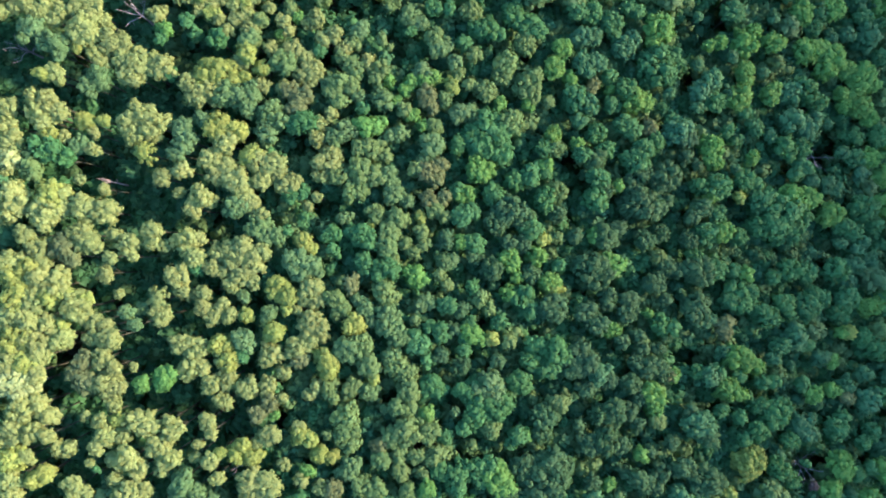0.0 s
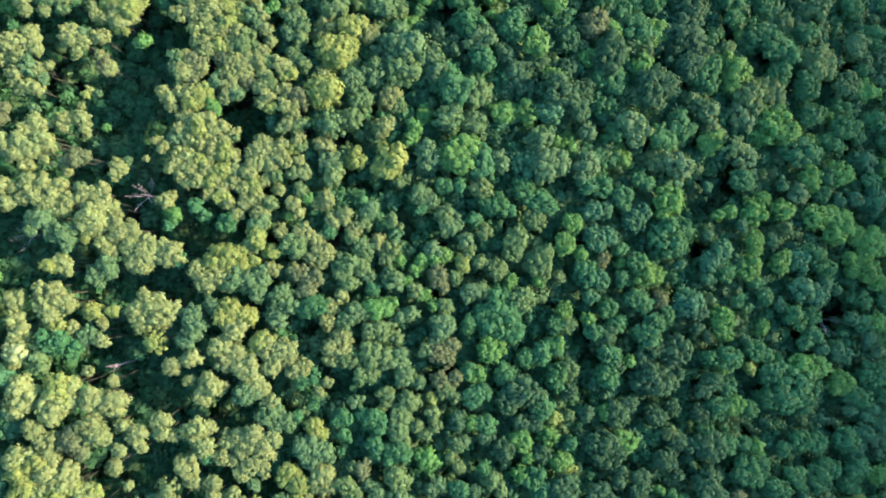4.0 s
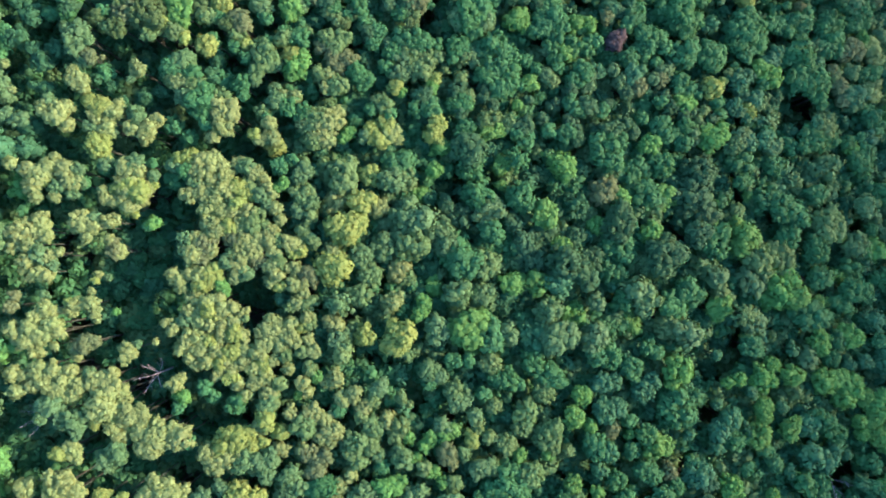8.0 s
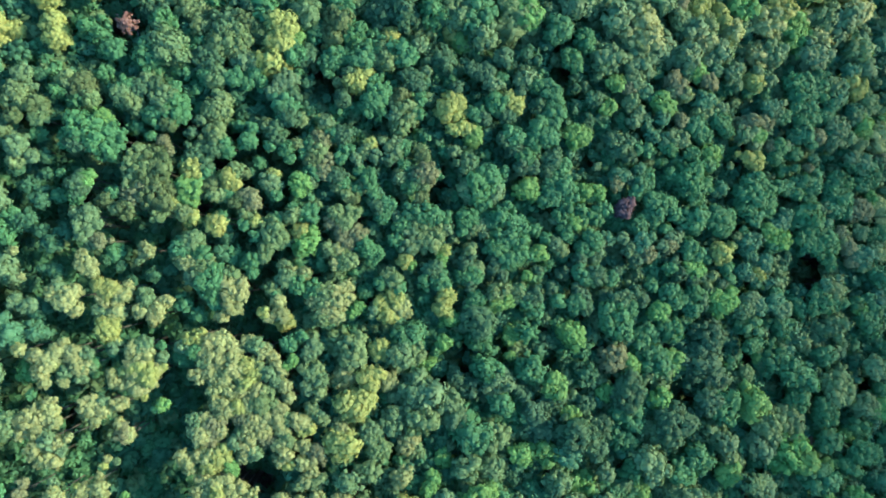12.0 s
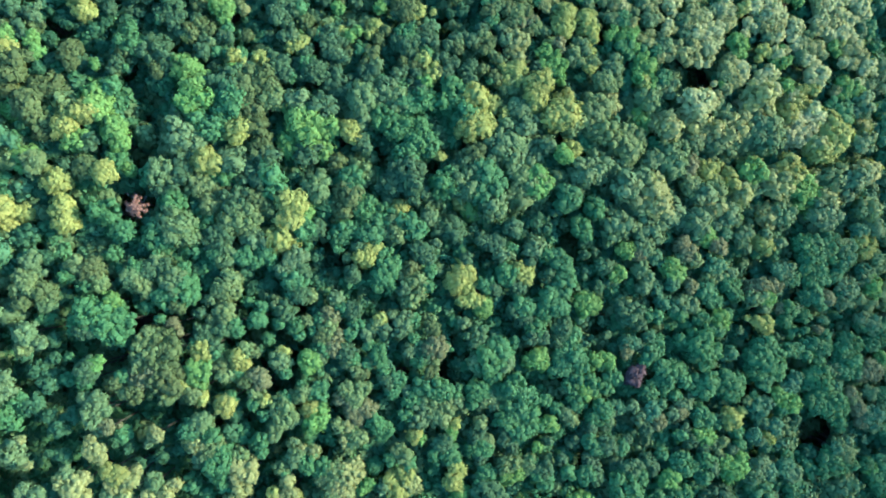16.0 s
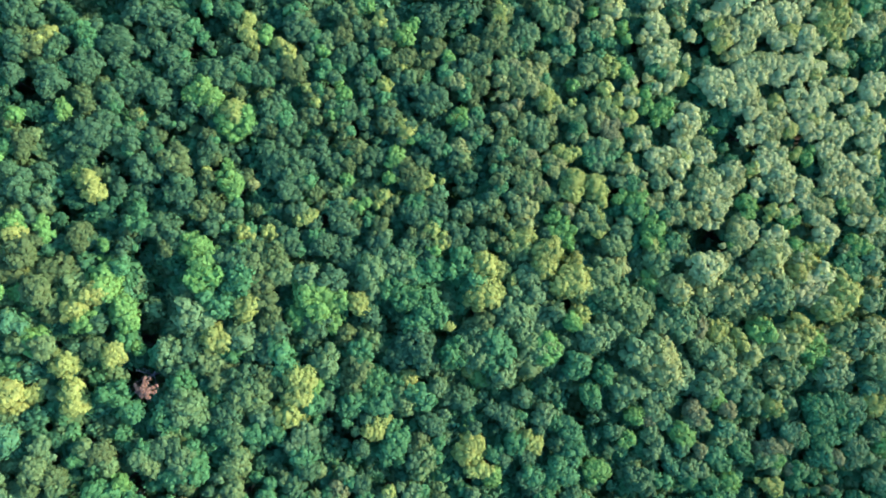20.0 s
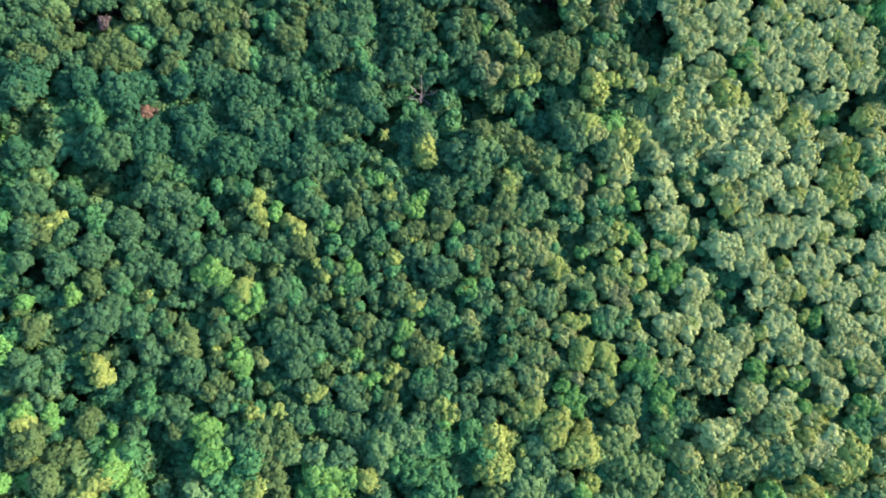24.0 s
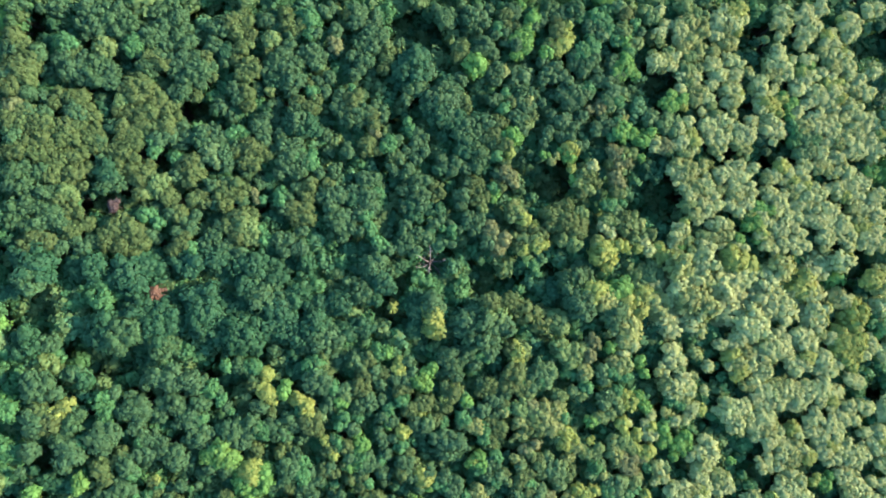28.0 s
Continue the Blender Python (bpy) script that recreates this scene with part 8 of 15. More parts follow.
hickory(1.0,186.8,1.8,0.0,"dull_olive")
hickory(2.4,185.8,1.6,-0.2,"olive")
young(3.3,186.7,1.4,"dull_green")
young(-0.2,187.8,1.4,"dull_olive")
young(1.5,187.4,1.2,"green")
young(-1.5,185.6,1.2,"dull_green")
birch(-4.7,187.1,1.6,-0.2,"dull_olive")
young(-5.8,186.7,1.4,"dull_olive")
young(-4.2,186.6,1.4,"dull_olive")
young(-3.3,186.9,1.2,"dull_green")
young(-4.6,185.1,1.2,"dull_green")
young(-3.5,187.6,1.0,"dull_olive")
young(-6.1,187.7,1.0,"dull_green")
birch(4.3,189.4,2.0,0.2,"dull_green")
linden(5.9,189.0,1.8,0.0,"grey_green")
young(5.0,187.8,1.4,"green")
young(6.2,190.1,1.4,"grey_green")
young(5.8,187.2,1.2,"grey_green")
walnut(8.7,193.3,1.8,0.0,"olive")
walnut(10.8,192.9,1.8,0.0,"olive")
walnut(10.2,191.4,1.6,-0.2,"olive")
walnut(11.3,191.9,1.4,-0.3,"olive")
walnut(13.7,192.2,1.4,-0.3,"rust")
walnut(14.6,194.6,1.4,-0.3,"rust")
young(12.8,193.7,1.2,"olive")
young(7.9,193.4,1.4,"dull_olive")
lower(11.3,189.1,2.3,"green")
lower(9.7,189.1,1.7,"green")
young(12.7,189.4,1.4,"sage")
young(13.3,188.6,1.2,"sage")
young(12.8,186.6,1.4,"green")
young(12.1,185.1,1.2,"olive")
young(10.7,185.7,1.2,"grey_green")
young(12.5,188.2,1.0,"grey_green")
young(8.7,184.9,1.2,"olive")
young(7.7,185.3,1.0,"olive")
chestnut(1.7,183.0,2.0,0.2,"olive")
walnut(2.9,183.2,1.6,-0.2,"rust")
young(3.9,182.1,1.4,"olive")
walnut(2.4,180.6,1.6,-0.2,"dull_olive")
young(1.0,180.7,1.4,"sage")
walnut(4.0,180.2,1.4,-0.3,"olive")
young(2.5,179.5,1.2,"dull_olive")
young(0.0,179.9,1.2,"dull_olive")
young(1.4,178.6,1.0,"sage")
birch(5.7,182.5,1.8,0.0,"sage")
hickory(7.2,182.4,1.8,0.0,"sage")
young(8.3,181.4,1.4,"green")
chestnut(6.5,179.8,1.6,-0.2,"sage")
young(5.7,180.9,1.4,"sage")
young(8.1,179.7,1.2,"sage")
young(5.1,179.5,1.4,"sage")
young(9.2,180.8,1.0,"grey_green")
young(8.3,182.6,1.4,"sage")
young(4.3,178.7,1.2,"dull_olive")
young(-8.4,183.7,1.4,"dull_green")
young(-8.6,184.4,1.2,"bright_green")
young(-7.7,182.1,1.2,"dull_green")
young(-9.2,181.6,1.4,"green")
young(-8.5,180.6,1.4,"olive")
young(-9.6,180.4,1.0,"grey_green")
young(-5.7,182.7,1.4,"dull_green")
young(-5.0,183.4,1.2,"dull_green")
young(-3.2,184.3,1.4,"dull_green")
young(-3.7,181.8,1.2,"dull_green")
young(-2.0,183.9,1.2,"dull_olive")
young(-1.5,182.8,1.0,"green")
young(-1.8,182.4,1.0,"sage")
chestnut(-7.1,180.0,1.6,-0.2,"sage")
chestnut(-5.7,179.4,1.6,-0.2,"green")
young(-4.3,180.5,1.2,"dull_olive")
walnut(-2.7,179.8,1.4,-0.3,"dull_olive")
walnut(-3.2,179.6,1.4,-0.3,"dull_olive")
young(-2.3,178.6,1.2,"dull_olive")
young(-4.0,177.9,1.2,"dull_olive")
young(-5.5,177.8,1.2,"green")
young(-6.3,180.6,1.2,"dull_green")
young(-4.2,176.8,1.0,"dull_olive")
young(0.3,178.1,1.0,"sage")
young(1.2,177.9,1.2,"olive")
young(-0.6,177.3,0.8,"olive")
young(3.6,176.5,1.2,"rust")
young(1.8,175.5,1.2,"rust")
young(1.1,174.0,1.0,"dull_olive")
young(2.8,174.8,1.2,"dull_olive")
young(0.1,174.2,1.0,"sage")
young(2.6,175.4,1.0,"olive")
young(-6.4,174.9,1.2,"bright_green")
young(-7.1,173.7,1.2,"lime")
young(-5.8,173.1,1.2,"bright_green")
young(-7.8,173.7,1.0,"bright_green")
young(-6.3,172.4,1.4,"green")
young(-4.6,173.1,1.4,"dull_green")
young(-3.5,174.6,1.2,"green")
young(-4.9,171.2,1.2,"dull_green")
young(-3.3,173.0,1.0,"dull_green")
young(-2.6,171.3,1.2,"grey_green")
young(-1.8,171.7,1.2,"dull_olive")
young(-1.5,170.3,1.0,"olive")
young(-3.3,170.2,1.2,"green")
lower(-1.4,174.1,1.2,"dull_green")
young(-4.5,169.1,1.0,"dull_green")
chestnut(1.5,171.1,1.6,-0.2,"dull_olive")
young(0.9,169.9,1.4,"dull_olive")
young(2.5,169.8,1.2,"green")
young(1.3,172.8,1.2,"grey_green")
young(2.7,171.4,1.2,"dull_olive")
young(0.2,168.4,1.4,"grey_green")
young(1.1,167.6,1.4,"green")
young(-0.4,166.8,1.2,"dull_olive")
young(2.2,168.2,1.2,"dull_olive")
young(4.6,172.8,1.4,"olive")
young(6.0,174.1,1.2,"grey_green")
young(4.5,174.1,1.0,"dull_olive")
young(5.0,171.5,1.2,"olive")
chestnut(7.9,171.7,1.8,0.0,"grey_green")
young(8.6,172.5,1.4,"olive")
young(7.0,170.8,1.4,"dull_olive")
young(9.7,170.8,1.2,"dull_olive")
young(8.2,169.4,1.2,"grey_green")
young(6.7,172.0,1.4,"grey_green")
young(10.1,172.0,1.0,"dull_olive")
young(9.7,173.9,1.2,"sage")
birch(4.4,168.2,1.6,-0.2,"grey_green")
walnut(6.0,167.2,1.4,-0.3,"rust")
walnut(5.1,167.3,1.4,-0.3,"dull_olive")
walnut(3.7,167.0,1.4,-0.3,"dull_olive")
young(7.0,165.9,1.2,"olive")
young(4.9,165.4,1.2,"dull_olive")
young(6.0,165.3,1.2,"dull_olive")
young(3.0,168.5,1.2,"dull_olive")
hickory(1.5,164.2,1.6,-0.2,"grey_green")
young(0.2,162.8,1.4,"dull_olive")
young(1.2,162.5,1.2,"green")
young(-0.0,164.5,1.2,"green")
young(1.9,165.7,1.2,"dull_olive")
young(0.7,161.3,1.4,"green")
young(-1.0,159.9,1.4,"dull_green")
walnut(3.7,163.7,1.6,-0.2,"dull_olive")
walnut(5.2,162.7,1.8,0.0,"olive")
walnut(6.7,163.4,1.4,-0.3,"dull_olive")
walnut(4.2,161.5,1.4,-0.3,"dull_olive")
walnut(5.7,161.7,1.4,-0.3,"rust")
walnut(7.6,161.7,1.4,-0.3,"rust")
walnut(8.6,160.9,1.4,-0.3,"olive")
young(10.3,159.9,1.0,"olive")
young(7.1,159.8,1.2,"dull_olive")
young(4.5,160.7,1.0,"dull_olive")
young(2.5,160.0,1.4,"dull_green")
young(3.8,158.5,1.4,"sage")
young(4.9,159.1,1.4,"sage")
young(6.3,158.0,1.4,"sage")
young(4.6,157.4,1.4,"sage")
young(3.2,158.0,1.2,"grey_green")
young(6.8,157.7,1.0,"sage")
young(5.2,155.5,1.4,"sage")
young(4.0,156.4,1.2,"sage")
young(3.7,155.7,1.0,"dull_olive")
poplar(8.9,177.0,1.6,-0.2,"lime")
young(10.0,178.1,1.2,"lime")
young(8.3,178.8,1.2,"lime")
young(9.3,178.9,1.0,"lime")
young(10.8,176.9,1.0,"lime")
young(7.6,177.1,1.0,"olive")
young(11.1,176.0,1.4,"sage")
young(12.6,175.2,1.2,"olive")
young(13.7,176.9,1.2,"lime")
young(14.1,177.5,0.8,"lime")
young(10.3,175.8,1.0,"lime")
young(12.6,174.6,1.2,"olive")
young(13.5,174.8,1.2,"olive")
cherry(14.8,172.3,1.6,-0.2,"green")
young(15.3,172.6,1.2,"grey_green")
young(13.9,171.0,1.2,"grey_green")
young(14.8,173.5,1.2,"grey_green")
young(16.0,170.8,1.0,"sage")
walnut(15.3,175.5,1.4,-0.3,"olive")
young(13.8,180.2,1.2,"bright_green")
young(14.5,180.6,1.0,"grey_green")
chestnut(11.1,166.0,1.6,-0.2,"sage")
young(9.7,167.0,1.2,"sage")
young(11.3,168.3,1.2,"lime")
young(10.1,164.9,1.2,"sage")
young(10.7,164.2,1.0,"sage")
young(9.3,165.4,1.0,"green")
young(12.5,164.4,1.2,"olive")
young(12.8,167.4,1.4,"lime")
young(14.2,168.0,1.2,"lime")
poplar(14.2,163.2,1.8,0.0,"lime")
poplar(13.3,160.7,1.8,0.0,"lime")
young(14.3,160.5,1.4,"lime")
young(12.8,162.1,1.4,"lime")
young(15.1,161.6,1.2,"lime")
young(14.3,159.6,1.0,"lime")
young(12.5,160.1,1.0,"olive")
young(12.7,163.7,0.8,"lime")
poplar(17.8,162.8,1.8,0.0,"lime")
young(19.0,160.8,1.4,"lime")
young(17.7,160.8,1.4,"lime")
young(17.5,163.2,1.0,"lime")
young(-3.2,157.6,1.2,"dull_green")
young(-2.5,158.0,1.2,"grey_green")
young(-0.7,158.7,1.4,"olive")
walnut(0.4,157.6,1.4,-0.3,"dull_olive")
young(-0.6,156.2,1.2,"dull_olive")
young(-1.7,156.5,1.0,"dull_olive")
young(0.7,155.8,1.0,"grey_green")
young(-5.8,157.9,1.2,"dull_green")
young(-4.9,157.3,1.0,"olive")
young(-5.2,156.5,1.2,"dull_olive")
young(-7.1,156.9,1.0,"dull_green")
young(-4.2,158.8,0.8,"dull_green")
young(2.4,154.8,1.0,"grey_green")
young(1.4,154.8,1.0,"dull_olive")
young(-6.8,152.7,1.4,"dull_green")
young(-6.1,153.8,1.2,"dull_green")
young(-7.3,151.9,1.4,"dull_green")
hornbeam(-3.7,152.2,1.6,-0.2,"dull_green")
young(-2.6,153.6,1.2,"dull_green")
young(-4.4,150.6,1.2,"dull_green")
young(-3.1,151.1,1.2,"dull_green")
young(-7.8,154.8,1.0,"dull_green")
young(-9.1,154.4,1.0,"dull_green")
young(0.9,151.6,1.2,"dull_olive")
young(-1.0,152.7,1.2,"dull_olive")
young(1.5,150.8,1.2,"dull_olive")
young(0.5,151.1,1.0,"green")
young(3.9,152.7,1.4,"lime")
poplar(5.2,153.0,1.6,-0.2,"lime")
young(3.6,151.2,1.2,"lime")
young(5.4,150.9,1.2,"lime")
young(6.5,152.6,1.0,"lime")
young(2.5,153.3,1.0,"lime")
young(5.0,153.8,1.0,"lime")
young(7.0,150.2,1.0,"olive")
young(8.8,153.4,1.2,"dull_green")
young(8.2,151.3,1.0,"dull_green")
young(10.4,156.8,1.2,"bright_green")
young(11.3,158.2,1.0,"lime")
young(10.9,155.8,1.0,"bright_green")
young(9.6,156.3,1.0,"bright_green")
young(12.8,157.9,1.2,"rust")
young(13.4,156.8,0.8,"rust")
young(10.4,153.5,1.4,"bright_green")
young(12.0,154.3,1.4,"bright_green")
young(11.1,152.5,1.4,"green")
young(13.1,151.9,1.4,"bright_green")
young(13.4,153.8,1.2,"bright_green")
young(12.9,152.8,1.2,"bright_green")
young(10.4,151.6,1.2,"green")
young(12.2,155.8,1.2,"bright_green")
young(15.2,156.4,1.4,"olive")
young(16.3,158.2,1.0,"olive")
young(16.9,154.8,1.0,"olive")
young(17.4,157.8,1.0,"grey_green")
young(18.3,153.6,1.0,"lime")
young(18.8,156.6,0.8,"lime")
lower(17.0,152.3,1.2,"green")
young(17.5,168.6,1.4,"green")
young(19.0,169.3,1.4,"grey_green")
young(17.2,166.8,1.4,"green")
young(16.4,168.3,1.2,"green")
young(18.4,165.6,1.2,"grey_green")
young(17.2,169.8,1.2,"grey_green")
cherry(18.4,190.7,1.6,-0.2,"sage")
linden(19.9,190.3,1.6,-0.2,"sage")
young(17.9,189.1,1.4,"green")
young(19.3,188.3,1.4,"green")
young(16.1,189.1,1.4,"grey_green")
young(20.6,188.2,1.2,"green")
young(20.1,192.3,1.2,"straw")
young(16.5,187.7,1.2,"grey_green")
young(19.9,194.3,1.4,"sage")
young(21.9,194.0,1.4,"straw")
young(17.7,193.5,1.2,"bright_green")
young(23.2,190.7,1.4,"bright_green")
young(23.9,188.8,1.0,"bright_green")
young(18.8,185.9,1.2,"green")
linden(17.0,184.4,1.6,-0.2,"grey_green")
young(18.8,183.9,1.4,"olive")
young(16.1,183.8,1.4,"grey_green")
young(19.0,182.7,1.2,"olive")
young(17.6,181.7,1.2,"olive")
young(16.0,181.0,1.4,"olive")
young(20.6,183.2,1.4,"lime")
young(21.7,184.3,1.2,"lime")
young(21.6,182.8,1.0,"lime")
young(20.4,185.0,1.0,"lime")
young(23.6,183.1,1.2,"bright_green")
young(24.5,182.4,1.0,"bright_green")
young(22.8,184.7,1.0,"bright_green")
young(25.2,181.1,1.2,"straw")
young(19.7,179.7,1.4,"lime")
young(20.6,179.9,1.0,"straw")
young(20.1,177.9,1.0,"lime")
young(24.7,179.2,1.2,"lime")
young(25.5,179.1,1.2,"lime")
young(24.7,177.7,1.4,"straw")
young(25.7,177.5,1.0,"straw")
young(24.1,179.7,1.0,"straw")
young(21.3,176.4,1.2,"lime")
young(22.6,177.7,1.2,"lime")
young(27.3,178.8,1.4,"bright_green")
young(27.6,177.1,1.2,"bright_green")
young(26.9,177.6,1.2,"bright_green")
young(27.1,176.0,1.0,"bright_green")
young(28.1,180.0,1.0,"green")
young(24.2,174.8,1.4,"lime")
young(25.0,174.8,1.0,"lime")
young(22.4,175.1,1.0,"lime")
young(26.4,188.9,1.4,"sage")
young(27.7,189.0,1.0,"straw")
young(26.1,187.4,1.0,"straw")
young(27.6,190.0,1.0,"straw")
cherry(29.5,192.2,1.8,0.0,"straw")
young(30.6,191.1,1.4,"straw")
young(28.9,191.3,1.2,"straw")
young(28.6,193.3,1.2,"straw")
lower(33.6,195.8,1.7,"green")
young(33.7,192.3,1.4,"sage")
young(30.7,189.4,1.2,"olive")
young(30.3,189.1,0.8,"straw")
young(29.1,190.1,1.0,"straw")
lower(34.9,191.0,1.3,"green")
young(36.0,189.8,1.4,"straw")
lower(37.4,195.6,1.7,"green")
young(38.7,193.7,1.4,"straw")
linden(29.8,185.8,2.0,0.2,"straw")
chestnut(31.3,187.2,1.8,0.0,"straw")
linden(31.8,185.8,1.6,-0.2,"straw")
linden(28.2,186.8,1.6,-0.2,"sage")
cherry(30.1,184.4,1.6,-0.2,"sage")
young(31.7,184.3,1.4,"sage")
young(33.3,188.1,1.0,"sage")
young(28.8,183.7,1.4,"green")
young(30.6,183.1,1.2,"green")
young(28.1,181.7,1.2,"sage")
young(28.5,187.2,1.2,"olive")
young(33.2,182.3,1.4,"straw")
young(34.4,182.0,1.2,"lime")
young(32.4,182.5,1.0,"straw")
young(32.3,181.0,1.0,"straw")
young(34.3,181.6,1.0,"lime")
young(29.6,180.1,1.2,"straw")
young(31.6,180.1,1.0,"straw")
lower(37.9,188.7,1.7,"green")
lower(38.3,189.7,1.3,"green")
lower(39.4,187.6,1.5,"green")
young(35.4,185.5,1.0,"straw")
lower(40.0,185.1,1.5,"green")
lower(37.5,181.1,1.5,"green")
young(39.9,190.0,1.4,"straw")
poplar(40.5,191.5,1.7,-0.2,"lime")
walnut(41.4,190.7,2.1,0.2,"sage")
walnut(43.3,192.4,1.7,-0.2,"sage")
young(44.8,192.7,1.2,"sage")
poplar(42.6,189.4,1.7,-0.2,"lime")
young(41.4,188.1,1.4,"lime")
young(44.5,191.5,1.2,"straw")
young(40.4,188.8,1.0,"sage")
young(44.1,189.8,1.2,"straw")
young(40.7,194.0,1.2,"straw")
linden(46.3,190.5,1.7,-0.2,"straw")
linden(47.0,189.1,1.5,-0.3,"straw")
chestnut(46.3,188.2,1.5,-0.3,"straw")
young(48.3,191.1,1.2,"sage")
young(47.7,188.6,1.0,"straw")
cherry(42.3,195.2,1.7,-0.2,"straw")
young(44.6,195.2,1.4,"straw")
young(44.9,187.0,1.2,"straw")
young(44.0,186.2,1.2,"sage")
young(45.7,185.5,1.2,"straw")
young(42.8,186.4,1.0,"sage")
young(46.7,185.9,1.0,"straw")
hickory(48.1,193.7,2.1,0.2,"straw")
hickory(50.0,193.0,2.1,0.2,"straw")
chestnut(49.7,195.2,1.9,0.0,"straw")
cherry(51.3,192.0,1.5,-0.3,"straw")
chestnut(51.3,194.7,1.5,-0.3,"straw")
chestnut(47.9,192.4,1.5,-0.3,"straw")
young(48.6,191.4,1.2,"straw")
cherry(53.9,194.5,1.9,0.0,"straw")
chestnut(55.1,194.5,1.9,0.0,"straw")
linden(54.8,195.7,1.5,-0.3,"straw")
cherry(56.3,193.8,1.5,-0.3,"straw")
linden(57.9,195.6,1.5,-0.3,"sage")
young(53.4,195.6,1.3,"straw")
chestnut(53.7,189.9,1.7,-0.2,"straw")
poplar(55.6,191.2,1.5,-0.3,"lime")
young(53.1,188.8,1.3,"straw")
young(54.8,189.7,1.3,"straw")
young(52.3,190.2,1.3,"straw")
young(52.2,191.4,1.0,"straw")
chestnut(58.1,190.8,1.9,0.0,"straw")
linden(59.6,189.5,1.5,-0.3,"straw")
cherry(57.7,189.1,1.5,-0.3,"straw")
young(59.6,191.1,1.3,"straw")
young(60.6,188.3,1.1,"straw")
young(59.0,187.9,1.0,"straw")
young(57.5,191.6,1.0,"straw")
poplar(62.1,194.0,2.1,0.2,"lime")
poplar(63.8,193.8,2.1,0.2,"lime")
poplar(65.4,194.4,1.9,0.0,"lime")
poplar(62.6,191.4,1.9,0.0,"lime")
poplar(64.7,191.5,1.7,-0.2,"lime")
poplar(62.1,195.8,1.7,-0.2,"lime")
young(64.7,189.7,1.3,"lime")
young(61.5,190.1,1.3,"straw")
young(65.4,192.8,1.3,"lime")
chestnut(65.4,196.4,1.5,-0.3,"straw")
young(61.4,192.4,1.3,"lime")
cherry(60.7,194.5,1.5,-0.3,"straw")
walnut(68.1,193.7,1.5,-0.3,"straw")
young(68.6,193.0,1.3,"straw")
young(67.5,192.6,1.1,"sage")
young(68.1,194.7,1.1,"straw")
young(66.9,191.5,1.1,"straw")
lower(73.5,197.7,2.2,"green")
linden(73.0,194.1,1.9,0.0,"sage")
cherry(71.1,192.2,1.9,0.0,"straw")
lower(72.6,191.7,1.7,"green")
lower(73.4,189.2,1.7,"green")
lower(71.1,189.6,1.5,"green")
lower(75.1,186.9,1.7,"green")
lower(73.3,185.8,1.5,"green")
walnut(64.0,186.9,1.5,-0.3,"straw")
young(65.6,186.3,1.3,"straw")
lower(67.1,185.9,1.3,"green")
young(65.2,187.3,1.1,"straw")
lower(66.7,184.0,1.3,"green")
linden(49.3,185.7,1.7,-0.2,"sage")
chestnut(50.7,184.5,1.9,0.0,"straw")
linden(48.1,184.3,1.7,-0.2,"straw")
cherry(49.3,182.8,1.5,-0.3,"straw")
hickory(51.3,185.7,1.5,-0.3,"straw")
young(47.6,185.8,1.2,"straw")
young(47.4,182.5,1.2,"straw")
linden(53.1,185.0,1.9,0.0,"straw")
linden(54.8,184.4,1.7,-0.2,"straw")
cherry(53.1,183.2,1.7,-0.2,"straw")
young(55.1,186.1,1.3,"straw")
cherry(51.9,183.0,1.5,-0.3,"straw")
young(54.0,182.8,1.3,"straw")
chestnut(56.7,185.2,1.9,0.0,"straw")
cherry(57.9,184.9,2.1,0.2,"straw")
cherry(59.7,184.7,1.9,0.0,"straw")
hickory(61.2,184.6,1.5,-0.3,"straw")
chestnut(57.5,183.2,1.7,-0.2,"straw")
poplar(59.6,183.6,1.5,-0.3,"lime")
young(61.5,185.2,1.1,"straw")
young(58.7,186.9,1.3,"straw")
young(60.4,182.2,1.1,"straw")
hickory(56.3,181.4,1.7,-0.2,"straw")
cherry(58.3,180.6,1.7,-0.2,"straw")
chestnut(59.9,179.8,1.7,-0.2,"straw")
chestnut(57.7,179.8,1.7,-0.2,"straw")
hickory(59.5,178.5,1.7,-0.2,"straw")
chestnut(56.9,177.3,1.5,-0.3,"straw")
cherry(61.0,178.0,1.5,-0.3,"straw")
chestnut(55.9,179.7,1.5,-0.3,"straw")
young(60.6,176.4,1.3,"straw")
cherry(58.2,176.3,1.5,-0.3,"straw")
young(61.2,180.4,1.3,"straw")
young(55.4,177.6,1.3,"straw")
young(59.7,181.8,1.3,"straw")
walnut(62.0,180.3,1.5,-0.3,"straw")
walnut(63.6,181.6,1.5,-0.3,"straw")
young(62.8,179.4,1.3,"straw")
young(64.3,182.2,1.1,"straw")
young(65.6,182.1,1.3,"straw")
young(67.0,181.5,1.3,"straw")
young(67.8,182.3,0.8,"straw")
young(64.6,179.5,1.3,"straw")
hickory(40.2,182.1,1.9,0.0,"straw")
chestnut(41.8,182.2,1.7,-0.2,"straw")
young(43.1,181.9,1.4,"straw")
linden(41.3,180.2,1.7,-0.2,"straw")
young(39.7,180.7,1.4,"straw")
linden(43.3,180.3,1.5,-0.3,"straw")
young(41.9,179.4,1.4,"straw")
young(40.7,178.3,1.2,"straw")
young(38.3,181.6,1.4,"straw")
lower(39.2,180.5,1.3,"green")
young(43.2,183.1,1.0,"straw")
young(42.3,177.7,0.8,"straw")
cherry(45.4,183.7,1.5,-0.3,"straw")
young(46.7,184.6,1.2,"straw")
young(46.1,182.5,1.2,"straw")
chestnut(46.1,180.0,1.7,-0.2,"straw")
hickory(47.3,179.8,1.5,-0.3,"straw")
